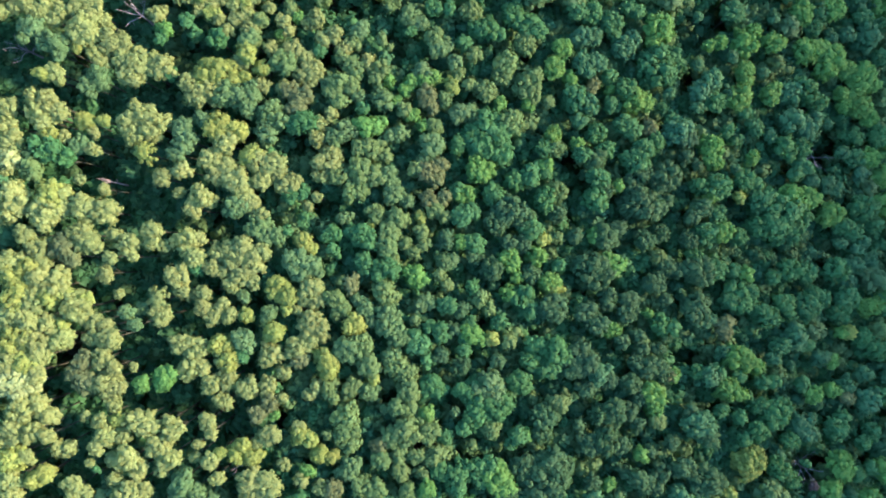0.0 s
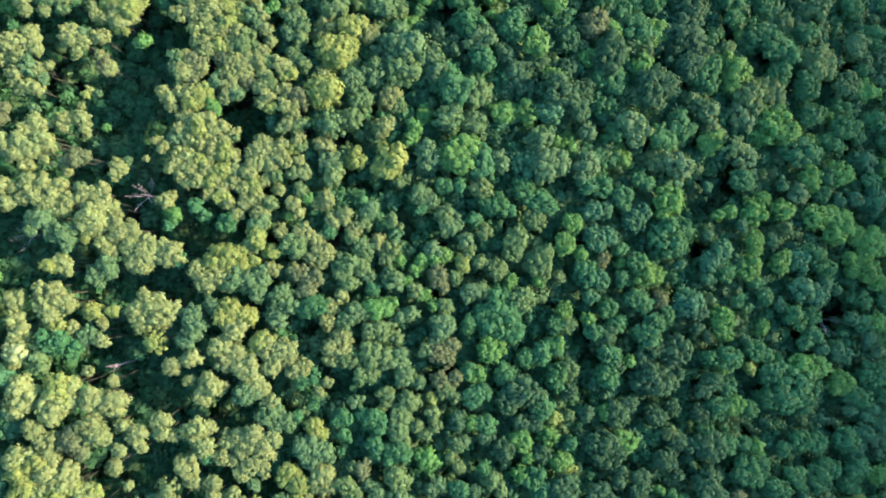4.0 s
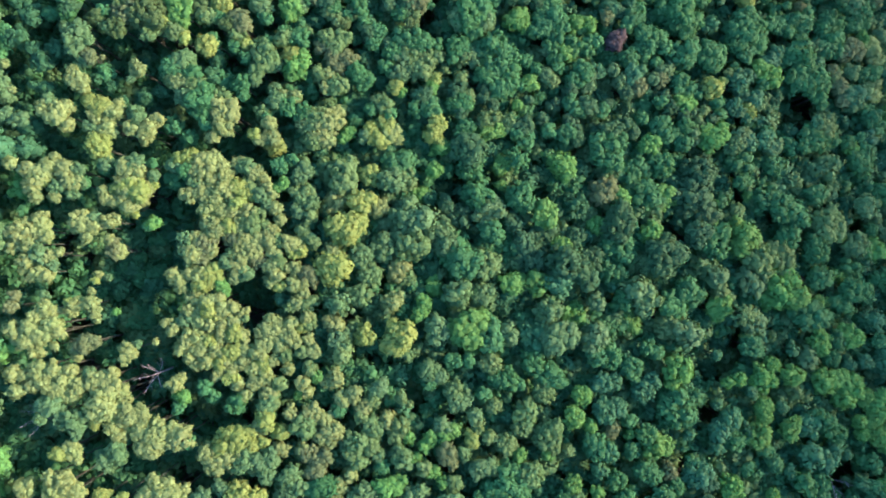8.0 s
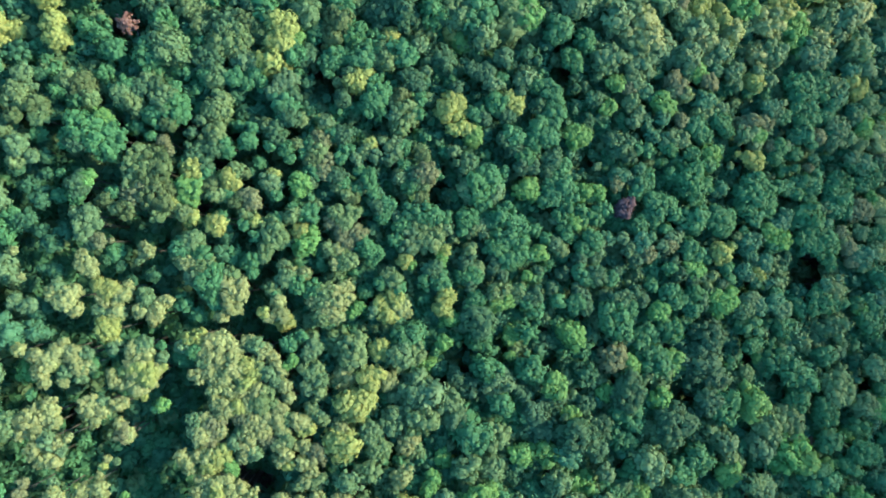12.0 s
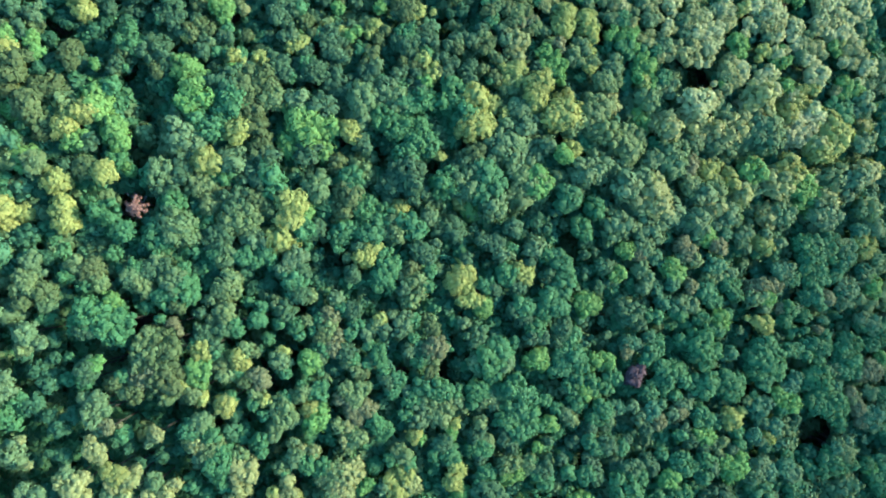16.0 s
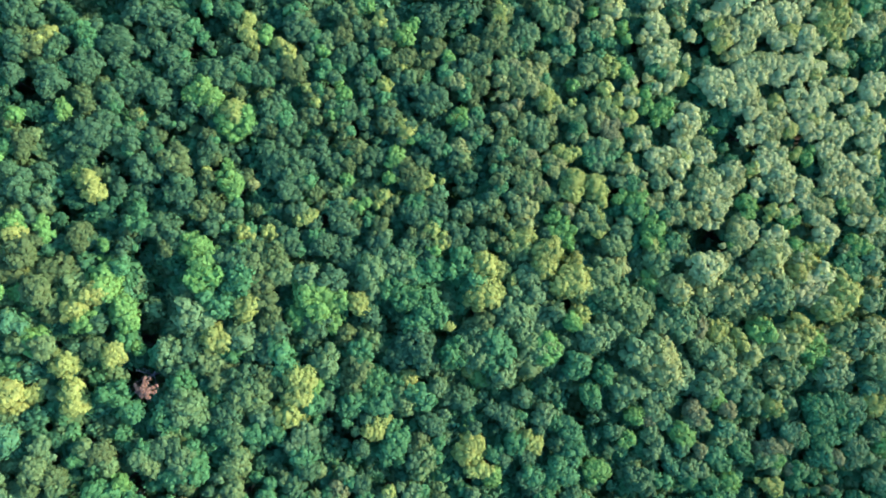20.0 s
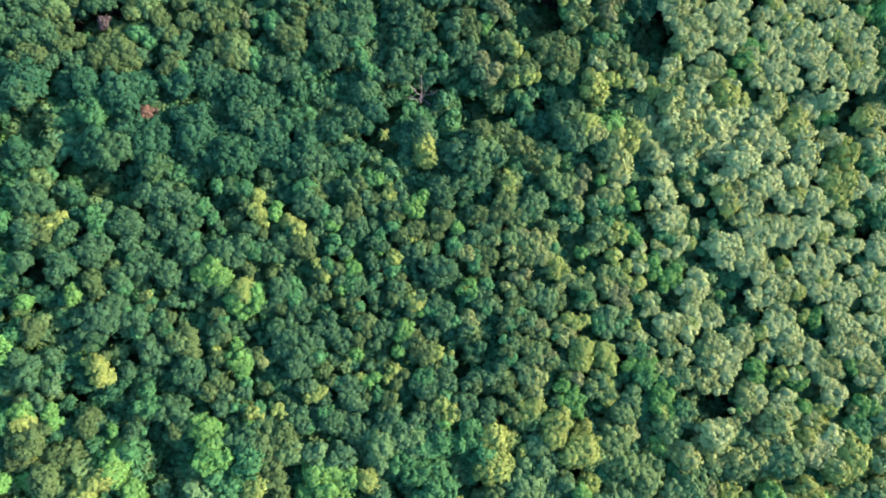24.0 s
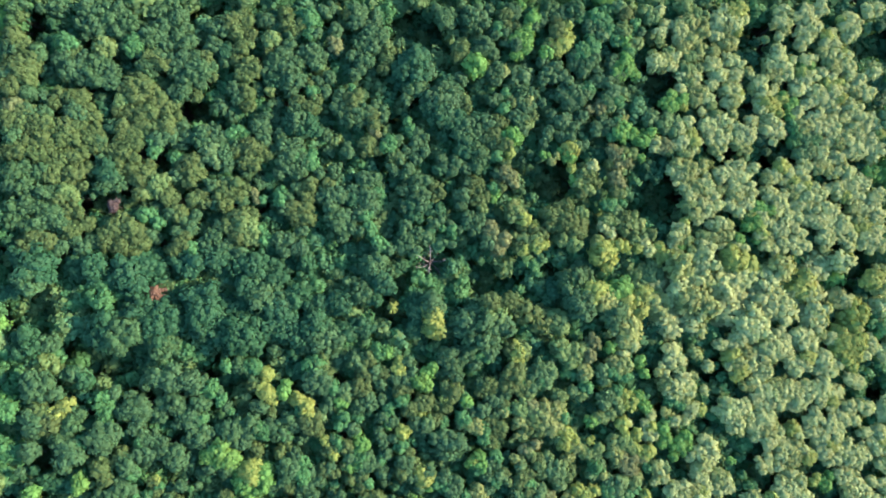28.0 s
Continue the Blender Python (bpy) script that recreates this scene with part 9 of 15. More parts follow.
walnut(45.2,178.8,1.7,-0.2,"straw")
walnut(47.2,178.2,1.7,-0.2,"sage")
young(48.6,179.3,1.2,"sage")
chestnut(45.2,177.4,1.5,-0.3,"straw")
walnut(47.2,176.0,1.5,-0.3,"straw")
young(48.2,176.5,1.2,"sage")
walnut(49.2,176.3,1.5,-0.3,"straw")
young(49.9,177.8,1.0,"straw")
young(47.9,180.9,1.2,"straw")
poplar(52.5,178.1,1.5,-0.3,"lime")
young(52.0,177.6,1.3,"lime")
young(53.3,176.8,1.3,"straw")
young(53.7,177.7,1.0,"straw")
young(52.7,175.5,1.3,"sage")
young(53.8,174.3,1.3,"straw")
young(51.4,175.6,1.0,"straw")
linden(52.0,173.1,1.7,-0.2,"sage")
linden(50.2,174.8,1.5,-0.3,"straw")
linden(51.0,172.1,1.5,-0.3,"sage")
young(52.6,172.4,1.3,"sage")
young(49.7,173.4,1.3,"straw")
young(49.3,171.8,1.3,"straw")
young(51.1,170.6,1.0,"straw")
poplar(55.7,173.2,1.5,-0.3,"lime")
young(54.8,172.3,1.0,"lime")
young(55.5,173.8,1.0,"lime")
hickory(57.7,174.2,1.7,-0.2,"straw")
poplar(59.7,175.3,1.5,-0.3,"lime")
young(60.7,174.4,1.3,"lime")
chestnut(58.4,173.5,1.7,-0.2,"straw")
poplar(59.8,174.1,1.5,-0.3,"lime")
young(59.2,171.8,1.1,"straw")
young(60.4,172.6,1.3,"straw")
young(57.0,175.7,1.0,"straw")
young(61.0,174.1,1.1,"straw")
linden(64.2,173.2,1.7,-0.2,"straw")
hickory(64.9,172.9,1.5,-0.3,"straw")
linden(63.1,172.5,1.7,-0.2,"straw")
young(65.9,174.0,1.3,"straw")
young(64.6,171.5,1.3,"straw")
young(62.6,173.5,1.3,"straw")
young(66.5,172.7,1.1,"straw")
young(63.2,175.1,1.1,"straw")
poplar(70.9,174.9,1.9,0.0,"lime")
hickory(72.0,174.4,1.9,0.0,"straw")
chestnut(70.5,174.2,1.7,-0.2,"straw")
chestnut(71.9,172.3,1.7,-0.2,"straw")
young(73.4,173.7,1.3,"straw")
cherry(70.3,171.5,1.5,-0.3,"straw")
young(71.5,170.4,1.3,"straw")
young(69.0,173.8,1.3,"straw")
young(73.0,171.8,1.1,"straw")
young(71.5,170.1,1.1,"straw")
young(69.8,176.6,1.3,"straw")
young(68.5,175.2,1.3,"straw")
linden(71.5,182.1,1.7,-0.2,"straw")
cherry(72.9,182.3,1.7,-0.2,"straw")
linden(72.3,180.6,1.7,-0.2,"straw")
young(73.6,181.4,1.3,"straw")
cherry(70.5,180.2,1.5,-0.3,"straw")
young(72.1,179.1,1.3,"straw")
young(70.0,181.5,1.3,"straw")
young(71.9,183.2,1.1,"straw")
walnut(69.7,177.1,1.5,-0.3,"straw")
young(67.9,177.1,1.1,"straw")
young(66.4,176.9,1.1,"straw")
lower(69.1,178.9,1.3,"green")
walnut(19.5,176.8,1.4,-0.3,"olive")
walnut(21.1,175.8,1.4,-0.3,"olive")
hickory(18.4,174.8,1.6,-0.2,"sage")
walnut(19.5,173.5,1.4,-0.3,"rust")
young(21.5,173.5,1.2,"rust")
young(18.0,176.7,1.2,"olive")
young(17.5,174.6,1.2,"olive")
walnut(20.5,171.8,1.4,-0.3,"rust")
young(21.6,171.4,1.2,"rust")
young(23.2,173.2,1.0,"rust")
young(18.5,173.0,1.2,"olive")
young(24.2,172.0,1.2,"green")
young(25.6,171.8,1.2,"sage")
young(26.7,171.6,1.4,"straw")
young(27.3,172.0,1.2,"grey_green")
young(26.2,169.8,1.0,"sage")
young(27.6,169.8,1.0,"straw")
young(25.5,169.2,0.8,"straw")
hickory(19.4,169.3,1.6,-0.2,"olive")
young(21.6,169.4,1.4,"olive")
young(18.7,168.5,1.4,"grey_green")
young(20.2,167.2,1.4,"green")
young(21.7,167.8,1.2,"green")
young(19.1,166.8,1.4,"grey_green")
young(20.8,166.0,1.2,"grey_green")
young(17.9,168.0,1.0,"grey_green")
young(22.4,170.1,1.0,"sage")
young(30.5,176.1,1.4,"bright_green")
young(31.7,177.3,1.2,"bright_green")
young(31.8,175.5,1.2,"bright_green")
young(30.1,175.5,1.2,"bright_green")
young(29.2,173.9,1.0,"bright_green")
young(31.1,174.3,0.8,"bright_green")
young(29.1,175.6,1.0,"bright_green")
young(32.4,173.8,1.2,"straw")
young(35.3,176.6,1.4,"straw")
young(36.2,175.4,1.4,"straw")
hickory(36.0,173.7,1.6,-0.2,"straw")
young(34.5,172.6,1.4,"sage")
young(36.6,173.7,1.2,"straw")
young(35.4,171.5,1.2,"straw")
young(37.2,173.9,1.0,"straw")
young(36.0,172.4,1.0,"straw")
young(34.1,174.5,1.2,"straw")
young(40.1,172.5,0.8,"bright_green")
chestnut(34.1,170.3,1.6,-0.2,"straw")
cherry(34.8,169.0,1.6,-0.2,"straw")
poplar(34.5,167.6,1.6,-0.2,"lime")
hickory(33.1,168.0,1.6,-0.2,"sage")
young(35.5,167.8,1.2,"straw")
young(33.4,166.0,1.4,"straw")
young(31.6,167.8,1.4,"straw")
young(34.3,171.1,1.2,"lime")
young(34.8,166.1,1.2,"straw")
young(33.4,171.4,1.0,"straw")
young(34.1,164.3,1.0,"straw")
young(32.7,165.4,1.0,"sage")
walnut(37.7,169.7,1.6,-0.2,"sage")
walnut(39.1,168.1,1.4,-0.3,"straw")
young(37.6,167.1,1.2,"straw")
young(38.9,169.6,1.2,"straw")
young(37.6,170.6,1.0,"straw")
young(36.9,168.7,1.0,"straw")
linden(29.4,167.8,1.6,-0.2,"straw")
linden(30.5,166.9,1.6,-0.2,"sage")
young(28.9,167.0,1.4,"straw")
young(30.0,166.2,1.4,"sage")
young(28.4,167.8,1.2,"straw")
young(31.2,168.3,1.2,"straw")
young(28.8,165.7,1.4,"sage")
young(30.4,164.4,1.2,"sage")
young(27.7,166.1,1.0,"grey_green")
young(30.5,163.0,1.2,"grey_green")
young(31.5,163.2,1.0,"sage")
young(29.6,162.2,1.2,"grey_green")
young(29.2,163.1,1.2,"grey_green")
young(23.3,165.6,1.4,"sage")
young(24.4,165.1,1.2,"straw")
young(23.0,165.1,1.0,"sage")
young(23.8,167.0,1.0,"lime")
young(23.1,162.8,1.2,"olive")
young(21.8,163.0,1.2,"grey_green")
linden(24.7,162.6,1.6,-0.2,"green")
young(26.3,162.1,1.4,"sage")
young(25.4,164.6,1.2,"sage")
young(26.7,164.1,1.0,"grey_green")
young(23.7,162.4,1.0,"grey_green")
young(19.1,159.4,1.2,"lime")
young(18.8,158.8,1.2,"lime")
young(17.9,157.9,1.0,"lime")
young(17.4,156.3,1.2,"grey_green")
young(15.3,155.0,1.2,"grey_green")
maple(25.0,159.9,1.6,-0.2,"bright_green")
young(26.1,159.5,1.4,"bright_green")
maple(25.1,158.1,1.6,-0.2,"green")
young(26.8,157.7,1.2,"bright_green")
young(24.6,158.0,1.2,"green")
young(27.0,160.6,1.0,"bright_green")
young(26.0,156.2,1.0,"green")
lower(24.7,156.2,1.5,"green")
young(22.4,159.8,1.2,"bright_green")
young(23.1,161.0,1.0,"bright_green")
lower(22.3,157.7,1.5,"green")
young(19.1,154.6,1.4,"olive")
young(18.8,153.7,1.0,"lime")
young(22.5,154.1,1.4,"grey_green")
young(23.5,153.6,1.4,"grey_green")
young(21.7,152.7,1.2,"grey_green")
young(23.3,155.5,1.2,"grey_green")
walnut(21.1,151.1,1.6,-0.2,"olive")
walnut(22.3,150.6,1.4,-0.3,"olive")
young(20.2,151.8,1.2,"olive")
young(23.9,151.3,1.0,"olive")
lower(26.2,152.8,1.5,"green")
lower(25.5,151.7,1.3,"green")
lower(27.0,154.4,1.0,"green")
young(27.9,155.4,1.4,"bright_green")
young(29.6,154.7,1.4,"bright_green")
maple(29.4,153.8,1.6,-0.2,"bright_green")
young(27.8,152.3,1.4,"bright_green")
young(30.2,151.9,1.4,"bright_green")
young(28.6,151.3,1.4,"lime")
young(27.3,153.8,1.0,"bright_green")
young(30.3,150.8,1.2,"bright_green")
young(28.9,156.4,1.0,"bright_green")
linden(32.4,152.1,1.6,-0.2,"green")
young(34.1,151.3,1.4,"grey_green")
young(33.5,149.8,1.4,"grey_green")
young(34.3,150.9,1.0,"straw")
young(32.2,150.8,1.2,"sage")
young(33.0,153.0,0.8,"sage")
cherry(36.4,162.9,1.6,-0.2,"grey_green")
linden(38.1,164.2,1.7,-0.2,"sage")
linden(38.7,162.9,1.7,-0.2,"sage")
cherry(37.1,162.2,1.6,-0.2,"sage")
young(36.5,161.1,1.4,"grey_green")
young(39.8,164.0,1.2,"sage")
walnut(40.4,163.8,1.4,-0.3,"straw")
young(39.7,161.5,1.4,"straw")
young(38.5,160.5,1.4,"straw")
young(36.9,159.8,1.4,"grey_green")
young(41.2,164.6,1.0,"grey_green")
young(37.9,165.2,1.0,"straw")
young(41.4,161.6,1.2,"straw")
walnut(42.5,161.2,1.5,-0.3,"straw")
walnut(40.2,159.7,1.4,-0.3,"straw")
walnut(41.9,158.9,1.5,-0.3,"straw")
young(43.1,159.6,1.0,"straw")
walnut(40.6,157.6,1.4,-0.3,"straw")
walnut(39.1,158.8,1.4,-0.3,"sage")
young(41.2,156.5,1.2,"sage")
young(37.7,157.7,1.4,"sage")
young(36.0,156.7,1.4,"sage")
young(38.5,156.2,1.2,"sage")
young(39.2,155.0,1.2,"straw")
young(36.8,155.6,1.2,"sage")
young(40.6,155.1,1.0,"straw")
young(35.1,158.4,1.2,"sage")
young(34.0,161.1,1.0,"sage")
linden(32.4,158.1,1.6,-0.2,"grey_green")
young(31.0,157.1,1.4,"green")
young(33.6,156.7,1.4,"sage")
young(31.8,156.3,1.2,"sage")
young(29.7,158.5,1.2,"sage")
young(32.3,159.8,1.2,"sage")
young(33.8,158.0,1.2,"sage")
young(28.4,159.0,1.4,"sage")
young(29.7,160.2,1.2,"sage")
young(28.2,157.7,1.0,"green")
young(33.2,162.3,1.0,"straw")
young(33.0,160.9,1.0,"straw")
linden(43.8,165.4,1.5,-0.3,"straw")
linden(45.0,165.2,1.5,-0.3,"straw")
cherry(44.2,162.9,1.5,-0.3,"sage")
young(43.1,164.0,1.2,"sage")
young(45.6,163.1,1.2,"sage")
young(44.4,162.0,1.0,"sage")
young(42.7,165.2,1.2,"straw")
young(47.6,165.5,1.3,"lime")
young(47.0,164.6,0.8,"lime")
cherry(45.6,171.7,1.5,-0.3,"straw")
hickory(47.0,172.2,1.5,-0.3,"straw")
young(48.0,171.0,1.0,"straw")
young(46.2,170.7,1.2,"straw")
young(45.3,172.8,1.0,"straw")
young(47.4,173.3,1.0,"straw")
young(44.7,171.5,1.0,"straw")
lower(45.7,169.8,1.5,"green")
lower(44.6,167.6,1.3,"green")
lower(42.7,169.6,1.5,"green")
lower(42.6,174.9,1.3,"green")
lower(44.1,175.2,1.5,"green")
lower(43.7,176.3,1.3,"green")
young(49.9,169.0,1.3,"straw")
cherry(48.9,166.6,1.5,-0.3,"straw")
cherry(50.2,165.9,1.5,-0.3,"straw")
linden(51.6,167.5,1.5,-0.3,"straw")
linden(53.3,168.4,1.5,-0.3,"straw")
young(51.9,169.5,1.3,"straw")
young(49.7,167.6,1.0,"straw")
young(50.9,168.5,1.0,"straw")
walnut(53.6,166.2,1.5,-0.3,"straw")
walnut(52.5,166.0,1.5,-0.3,"straw")
young(54.8,165.3,1.3,"straw")
walnut(51.5,164.0,1.5,-0.3,"straw")
linden(52.9,164.0,1.7,-0.2,"straw")
cherry(54.6,163.1,1.5,-0.3,"sage")
linden(53.9,162.4,1.5,-0.3,"sage")
linden(52.1,162.1,1.5,-0.3,"sage")
young(55.1,164.4,1.3,"straw")
young(50.9,163.1,1.3,"grey_green")
young(52.8,160.4,1.3,"grey_green")
young(54.6,161.0,1.3,"straw")
young(50.1,162.1,1.0,"straw")
young(48.7,163.2,1.0,"straw")
young(48.0,160.8,1.0,"straw")
young(49.0,162.5,1.0,"straw")
young(56.2,168.1,1.0,"lime")
young(56.9,169.1,0.8,"lime")
young(58.2,168.0,1.3,"bright_green")
young(59.6,169.2,1.1,"bright_green")
young(58.8,166.8,0.8,"bright_green")
lower(59.9,166.3,1.3,"green")
linden(57.9,162.6,1.5,-0.3,"straw")
young(58.9,162.1,1.1,"grey_green")
young(56.9,161.6,1.1,"straw")
young(56.6,163.4,1.1,"sage")
linden(61.9,169.2,1.7,-0.2,"straw")
cherry(63.8,168.4,1.7,-0.2,"straw")
cherry(63.4,166.3,1.5,-0.3,"straw")
cherry(65.2,167.1,1.5,-0.3,"straw")
young(62.5,167.1,1.3,"sage")
young(64.2,166.5,1.3,"straw")
young(64.2,169.8,1.1,"straw")
young(62.8,165.5,1.1,"sage")
young(67.9,167.9,1.1,"straw")
young(69.4,167.5,0.9,"straw")
young(67.6,168.1,0.8,"straw")
cherry(70.8,167.3,1.5,-0.3,"straw")
young(72.2,166.8,1.3,"lime")
young(72.5,168.4,1.3,"lime")
young(70.9,166.2,1.3,"straw")
young(72.3,165.6,1.1,"straw")
linden(66.3,166.0,1.5,-0.3,"straw")
cherry(67.3,164.8,1.5,-0.3,"straw")
linden(65.9,163.8,1.7,-0.2,"sage")
young(67.6,162.6,1.3,"straw")
linden(64.2,163.8,1.5,-0.3,"sage")
linden(62.8,163.9,1.5,-0.3,"straw")
cherry(65.6,161.3,1.5,-0.3,"straw")
cherry(67.1,161.9,1.5,-0.3,"straw")
young(63.8,162.0,1.3,"straw")
young(62.3,162.5,1.3,"sage")
young(68.5,162.2,1.1,"straw")
young(69.1,164.2,1.3,"straw")
young(71.3,162.1,1.3,"grey_green")
young(72.8,163.5,1.3,"green")
young(73.0,161.9,1.1,"green")
young(71.2,163.4,1.1,"grey_green")
linden(46.2,159.4,1.5,-0.3,"bright_green")
young(47.5,158.6,1.3,"bright_green")
young(47.1,157.3,1.3,"bright_green")
young(45.5,159.1,1.0,"bright_green")
young(48.2,159.9,0.8,"bright_green")
young(46.2,157.1,1.0,"bright_green")
young(51.6,157.9,1.3,"lime")
young(52.7,157.5,1.0,"lime")
young(50.8,156.4,0.8,"lime")
young(52.0,158.8,0.8,"lime")
young(54.5,157.4,1.3,"straw")
young(56.0,158.1,1.1,"sage")
young(55.3,155.5,1.3,"bright_green")
young(54.0,156.0,1.0,"bright_green")
young(56.4,156.3,1.1,"bright_green")
young(54.1,157.9,1.0,"straw")
young(55.3,158.6,0.8,"bright_green")
cherry(58.4,159.3,1.7,-0.2,"straw")
linden(59.7,159.3,1.5,-0.3,"sage")
cherry(60.9,158.8,1.5,-0.3,"sage")
cherry(58.7,157.4,1.5,-0.3,"grey_green")
cherry(61.7,158.0,1.5,-0.3,"sage")
young(62.6,159.1,1.3,"sage")
young(60.0,156.5,1.3,"straw")
young(61.9,155.8,1.3,"straw")
young(57.6,160.4,1.1,"straw")
young(60.8,161.1,1.1,"olive")
young(63.3,157.6,1.1,"grey_green")
young(59.1,160.0,1.1,"straw")
cherry(62.1,155.0,1.5,-0.3,"straw")
young(63.3,153.7,1.3,"straw")
young(61.5,152.5,1.3,"straw")
young(62.8,152.2,1.1,"straw")
young(64.1,154.6,1.1,"straw")
young(60.9,153.9,1.1,"straw")
young(65.8,159.2,1.1,"bright_green")
young(67.1,159.9,1.1,"lime")
young(66.5,158.0,0.8,"bright_green")
walnut(69.2,158.9,1.5,-0.3,"sage")
walnut(70.3,158.2,1.5,-0.3,"sage")
young(68.3,158.7,1.3,"sage")
young(70.7,159.7,1.1,"straw")
young(69.7,160.9,1.1,"straw")
young(69.5,156.4,1.3,"straw")
young(71.5,157.7,1.3,"sage")
young(67.8,156.3,1.1,"straw")
lower(75.4,159.9,1.3,"green")
young(72.5,155.9,1.3,"straw")
young(73.9,155.0,1.1,"straw")
young(71.8,155.1,1.3,"straw")
young(69.9,155.7,1.3,"sage")
young(71.3,152.5,1.3,"straw")
cherry(72.3,152.2,1.5,-0.3,"grey_green")
maple(68.6,151.4,1.9,0.0,"bright_green")
cherry(69.9,150.9,1.7,-0.2,"bright_green")
cherry(67.9,150.5,1.5,-0.3,"bright_green")
young(67.3,152.5,1.1,"bright_green")
young(66.5,150.8,1.3,"sage")
cherry(44.5,154.4,1.7,-0.2,"sage")
cherry(45.1,153.1,1.7,-0.2,"sage")
cherry(47.2,154.6,1.5,-0.3,"straw")
young(47.5,153.7,1.3,"straw")
cherry(44.3,152.3,1.5,-0.3,"grey_green")
young(45.9,151.7,1.2,"sage")
young(43.2,153.0,1.2,"grey_green")
young(45.1,156.3,1.2,"sage")
young(47.1,152.2,1.0,"straw")
young(46.2,155.3,1.0,"straw")
young(43.4,151.4,1.2,"bright_green")
young(44.3,150.4,1.2,"sage")
young(41.9,151.3,1.0,"straw")
lower(42.9,153.0,1.3,"green")
cherry(51.8,152.4,1.5,-0.3,"straw")
walnut(52.8,152.6,1.5,-0.3,"olive")
walnut(51.2,151.2,1.5,-0.3,"straw")
young(53.9,151.0,1.3,"straw")
young(52.7,153.8,1.3,"straw")
young(50.3,152.0,1.3,"straw")
young(54.1,153.5,1.0,"straw")
young(50.9,153.3,1.0,"straw")
young(54.0,150.2,1.3,"straw")
young(49.5,151.3,1.0,"sage")
young(56.1,151.7,1.3,"bright_green")
young(57.0,151.0,1.1,"bright_green")
young(55.4,151.3,1.1,"bright_green")
young(56.8,152.2,0.8,"sage")
lower(60.4,151.7,1.5,"green")
young(59.6,150.9,1.3,"lime")
young(61.7,151.1,1.3,"lime")
beech(-74.5,115.2,2.2,0.5,"olive")
chestnut(-72.0,114.0,2.3,0.6,"dull_olive")
hickory(-71.4,111.9,1.5,-0.2,"olive")
sycamore(-75.0,112.5,1.6,0.0,"dull_olive")
young(-73.1,116.8,1.3,"grey_green")
beech(-73.8,118.7,1.6,0.0,"grey_green")
lower(-72.4,119.4,1.3,"deep")
lower(-72.9,109.5,1.7,"green")
beech(-74.5,107.5,2.0,0.3,"grey_green")
young(-72.6,105.9,1.3,"grey_green")
young(-75.0,104.9,1.4,"olive")
lower(-75.7,103.8,1.3,"deep")
birch(-68.5,116.6,1.5,-0.2,"green")
chestnut(-67.2,118.0,1.6,0.0,"olive")
hickory(-65.0,117.1,2.2,0.5,"dull_olive")
beech(-63.9,115.5,1.7,0.0,"olive")
sycamore(-66.0,114.9,1.5,-0.2,"green")
lower(-70.7,115.2,1.3,"deep")
lower(-69.9,113.0,1.5,"deep")
oak(-64.3,110.2,3.1,1.3,"green")
oak(-62.3,108.5,3.5,1.3,"green")
sycamore(-65.3,107.9,2.4,0.6,"dull_green")
birch(-60.3,109.1,2.4,0.6,"green")
birch(-66.7,108.8,1.8,0.2,"green")
maple(-62.1,112.3,1.8,0.2,"bright_green")
young(-61.8,106.4,1.3,"dull_green")
young(-65.2,104.8,1.3,"dull_green")
lower(-71.5,105.8,1.3,"deep")
lower(-73.7,101.5,1.7,"deep")
lower(-71.2,103.0,1.7,"deep")
lower(-72.5,99.3,1.9,"deep")
lower(-68.9,103.1,1.1,"green")
maple(-64.2,102.1,1.7,0.0,"bright_green")
maple(-65.4,101.1,2.0,0.3,"dull_green")
sycamore(-66.0,99.3,1.5,-0.2,"green")
lower(-69.3,99.3,1.3,"green")
chestnut(-61.7,98.9,1.7,0.0,"dull_olive")
young(-60.5,99.9,1.3,"green")
beech(-58.2,97.6,1.7,0.0,"dull_olive")
young(-60.1,97.2,1.1,"olive")
lower(-62.6,120.5,1.7,"green")
beech(-59.1,116.1,2.0,0.3,"grey_green")
chestnut(-57.3,114.8,2.2,0.5,"olive")
birch(-58.4,117.7,1.5,-0.2,"green")
sycamore(-56.6,117.3,1.7,0.0,"dull_green")
sycamore(-55.3,118.7,1.7,0.0,"grey_green")
birch(-54.0,117.9,1.5,-0.2,"dull_green")
oak(-52.5,115.5,2.6,0.8,"grey_green")
oak(-50.7,113.7,2.6,0.8,"green")
beech(-53.9,112.7,1.9,0.2,"green")
chestnut(-51.7,111.4,2.1,0.3,"dull_olive")
young(-49.6,113.0,1.3,"green")
young(-51.0,117.6,1.3,"green")
sycamore(-54.4,109.4,1.7,0.0,"green")
walnut(-52.6,108.6,1.7,0.0,"rust")
young(-51.9,107.2,1.1,"rust")
lower(-57.6,111.2,1.5,"green")
oak(-56.3,105.0,2.8,1.0,"olive")
oak(-54.2,103.7,3.5,1.3,"dull_olive")
beech(-57.3,102.7,2.0,0.3,"olive")
walnut(-55.5,100.4,2.4,0.6,"rust")
oak(-53.3,99.5,2.8,1.0,"dull_olive")
beech(-52.1,97.8,1.9,0.2,"dull_olive")
walnut(-57.4,99.5,1.9,0.2,"rust")
sycamore(-53.1,96.4,1.5,-0.2,"olive")
poplar(-50.9,98.3,1.5,-0.2,"lime")
chestnut(-53.5,105.7,1.7,0.0,"dull_olive")
lower(-50.0,120.8,1.7,"green")
lower(-49.5,117.4,1.4,"deep")
lower(-48.2,118.5,1.7,"green")
beech(-46.0,119.7,1.7,0.0,"green")
chestnut(-43.7,114.1,2.1,0.3,"olive")
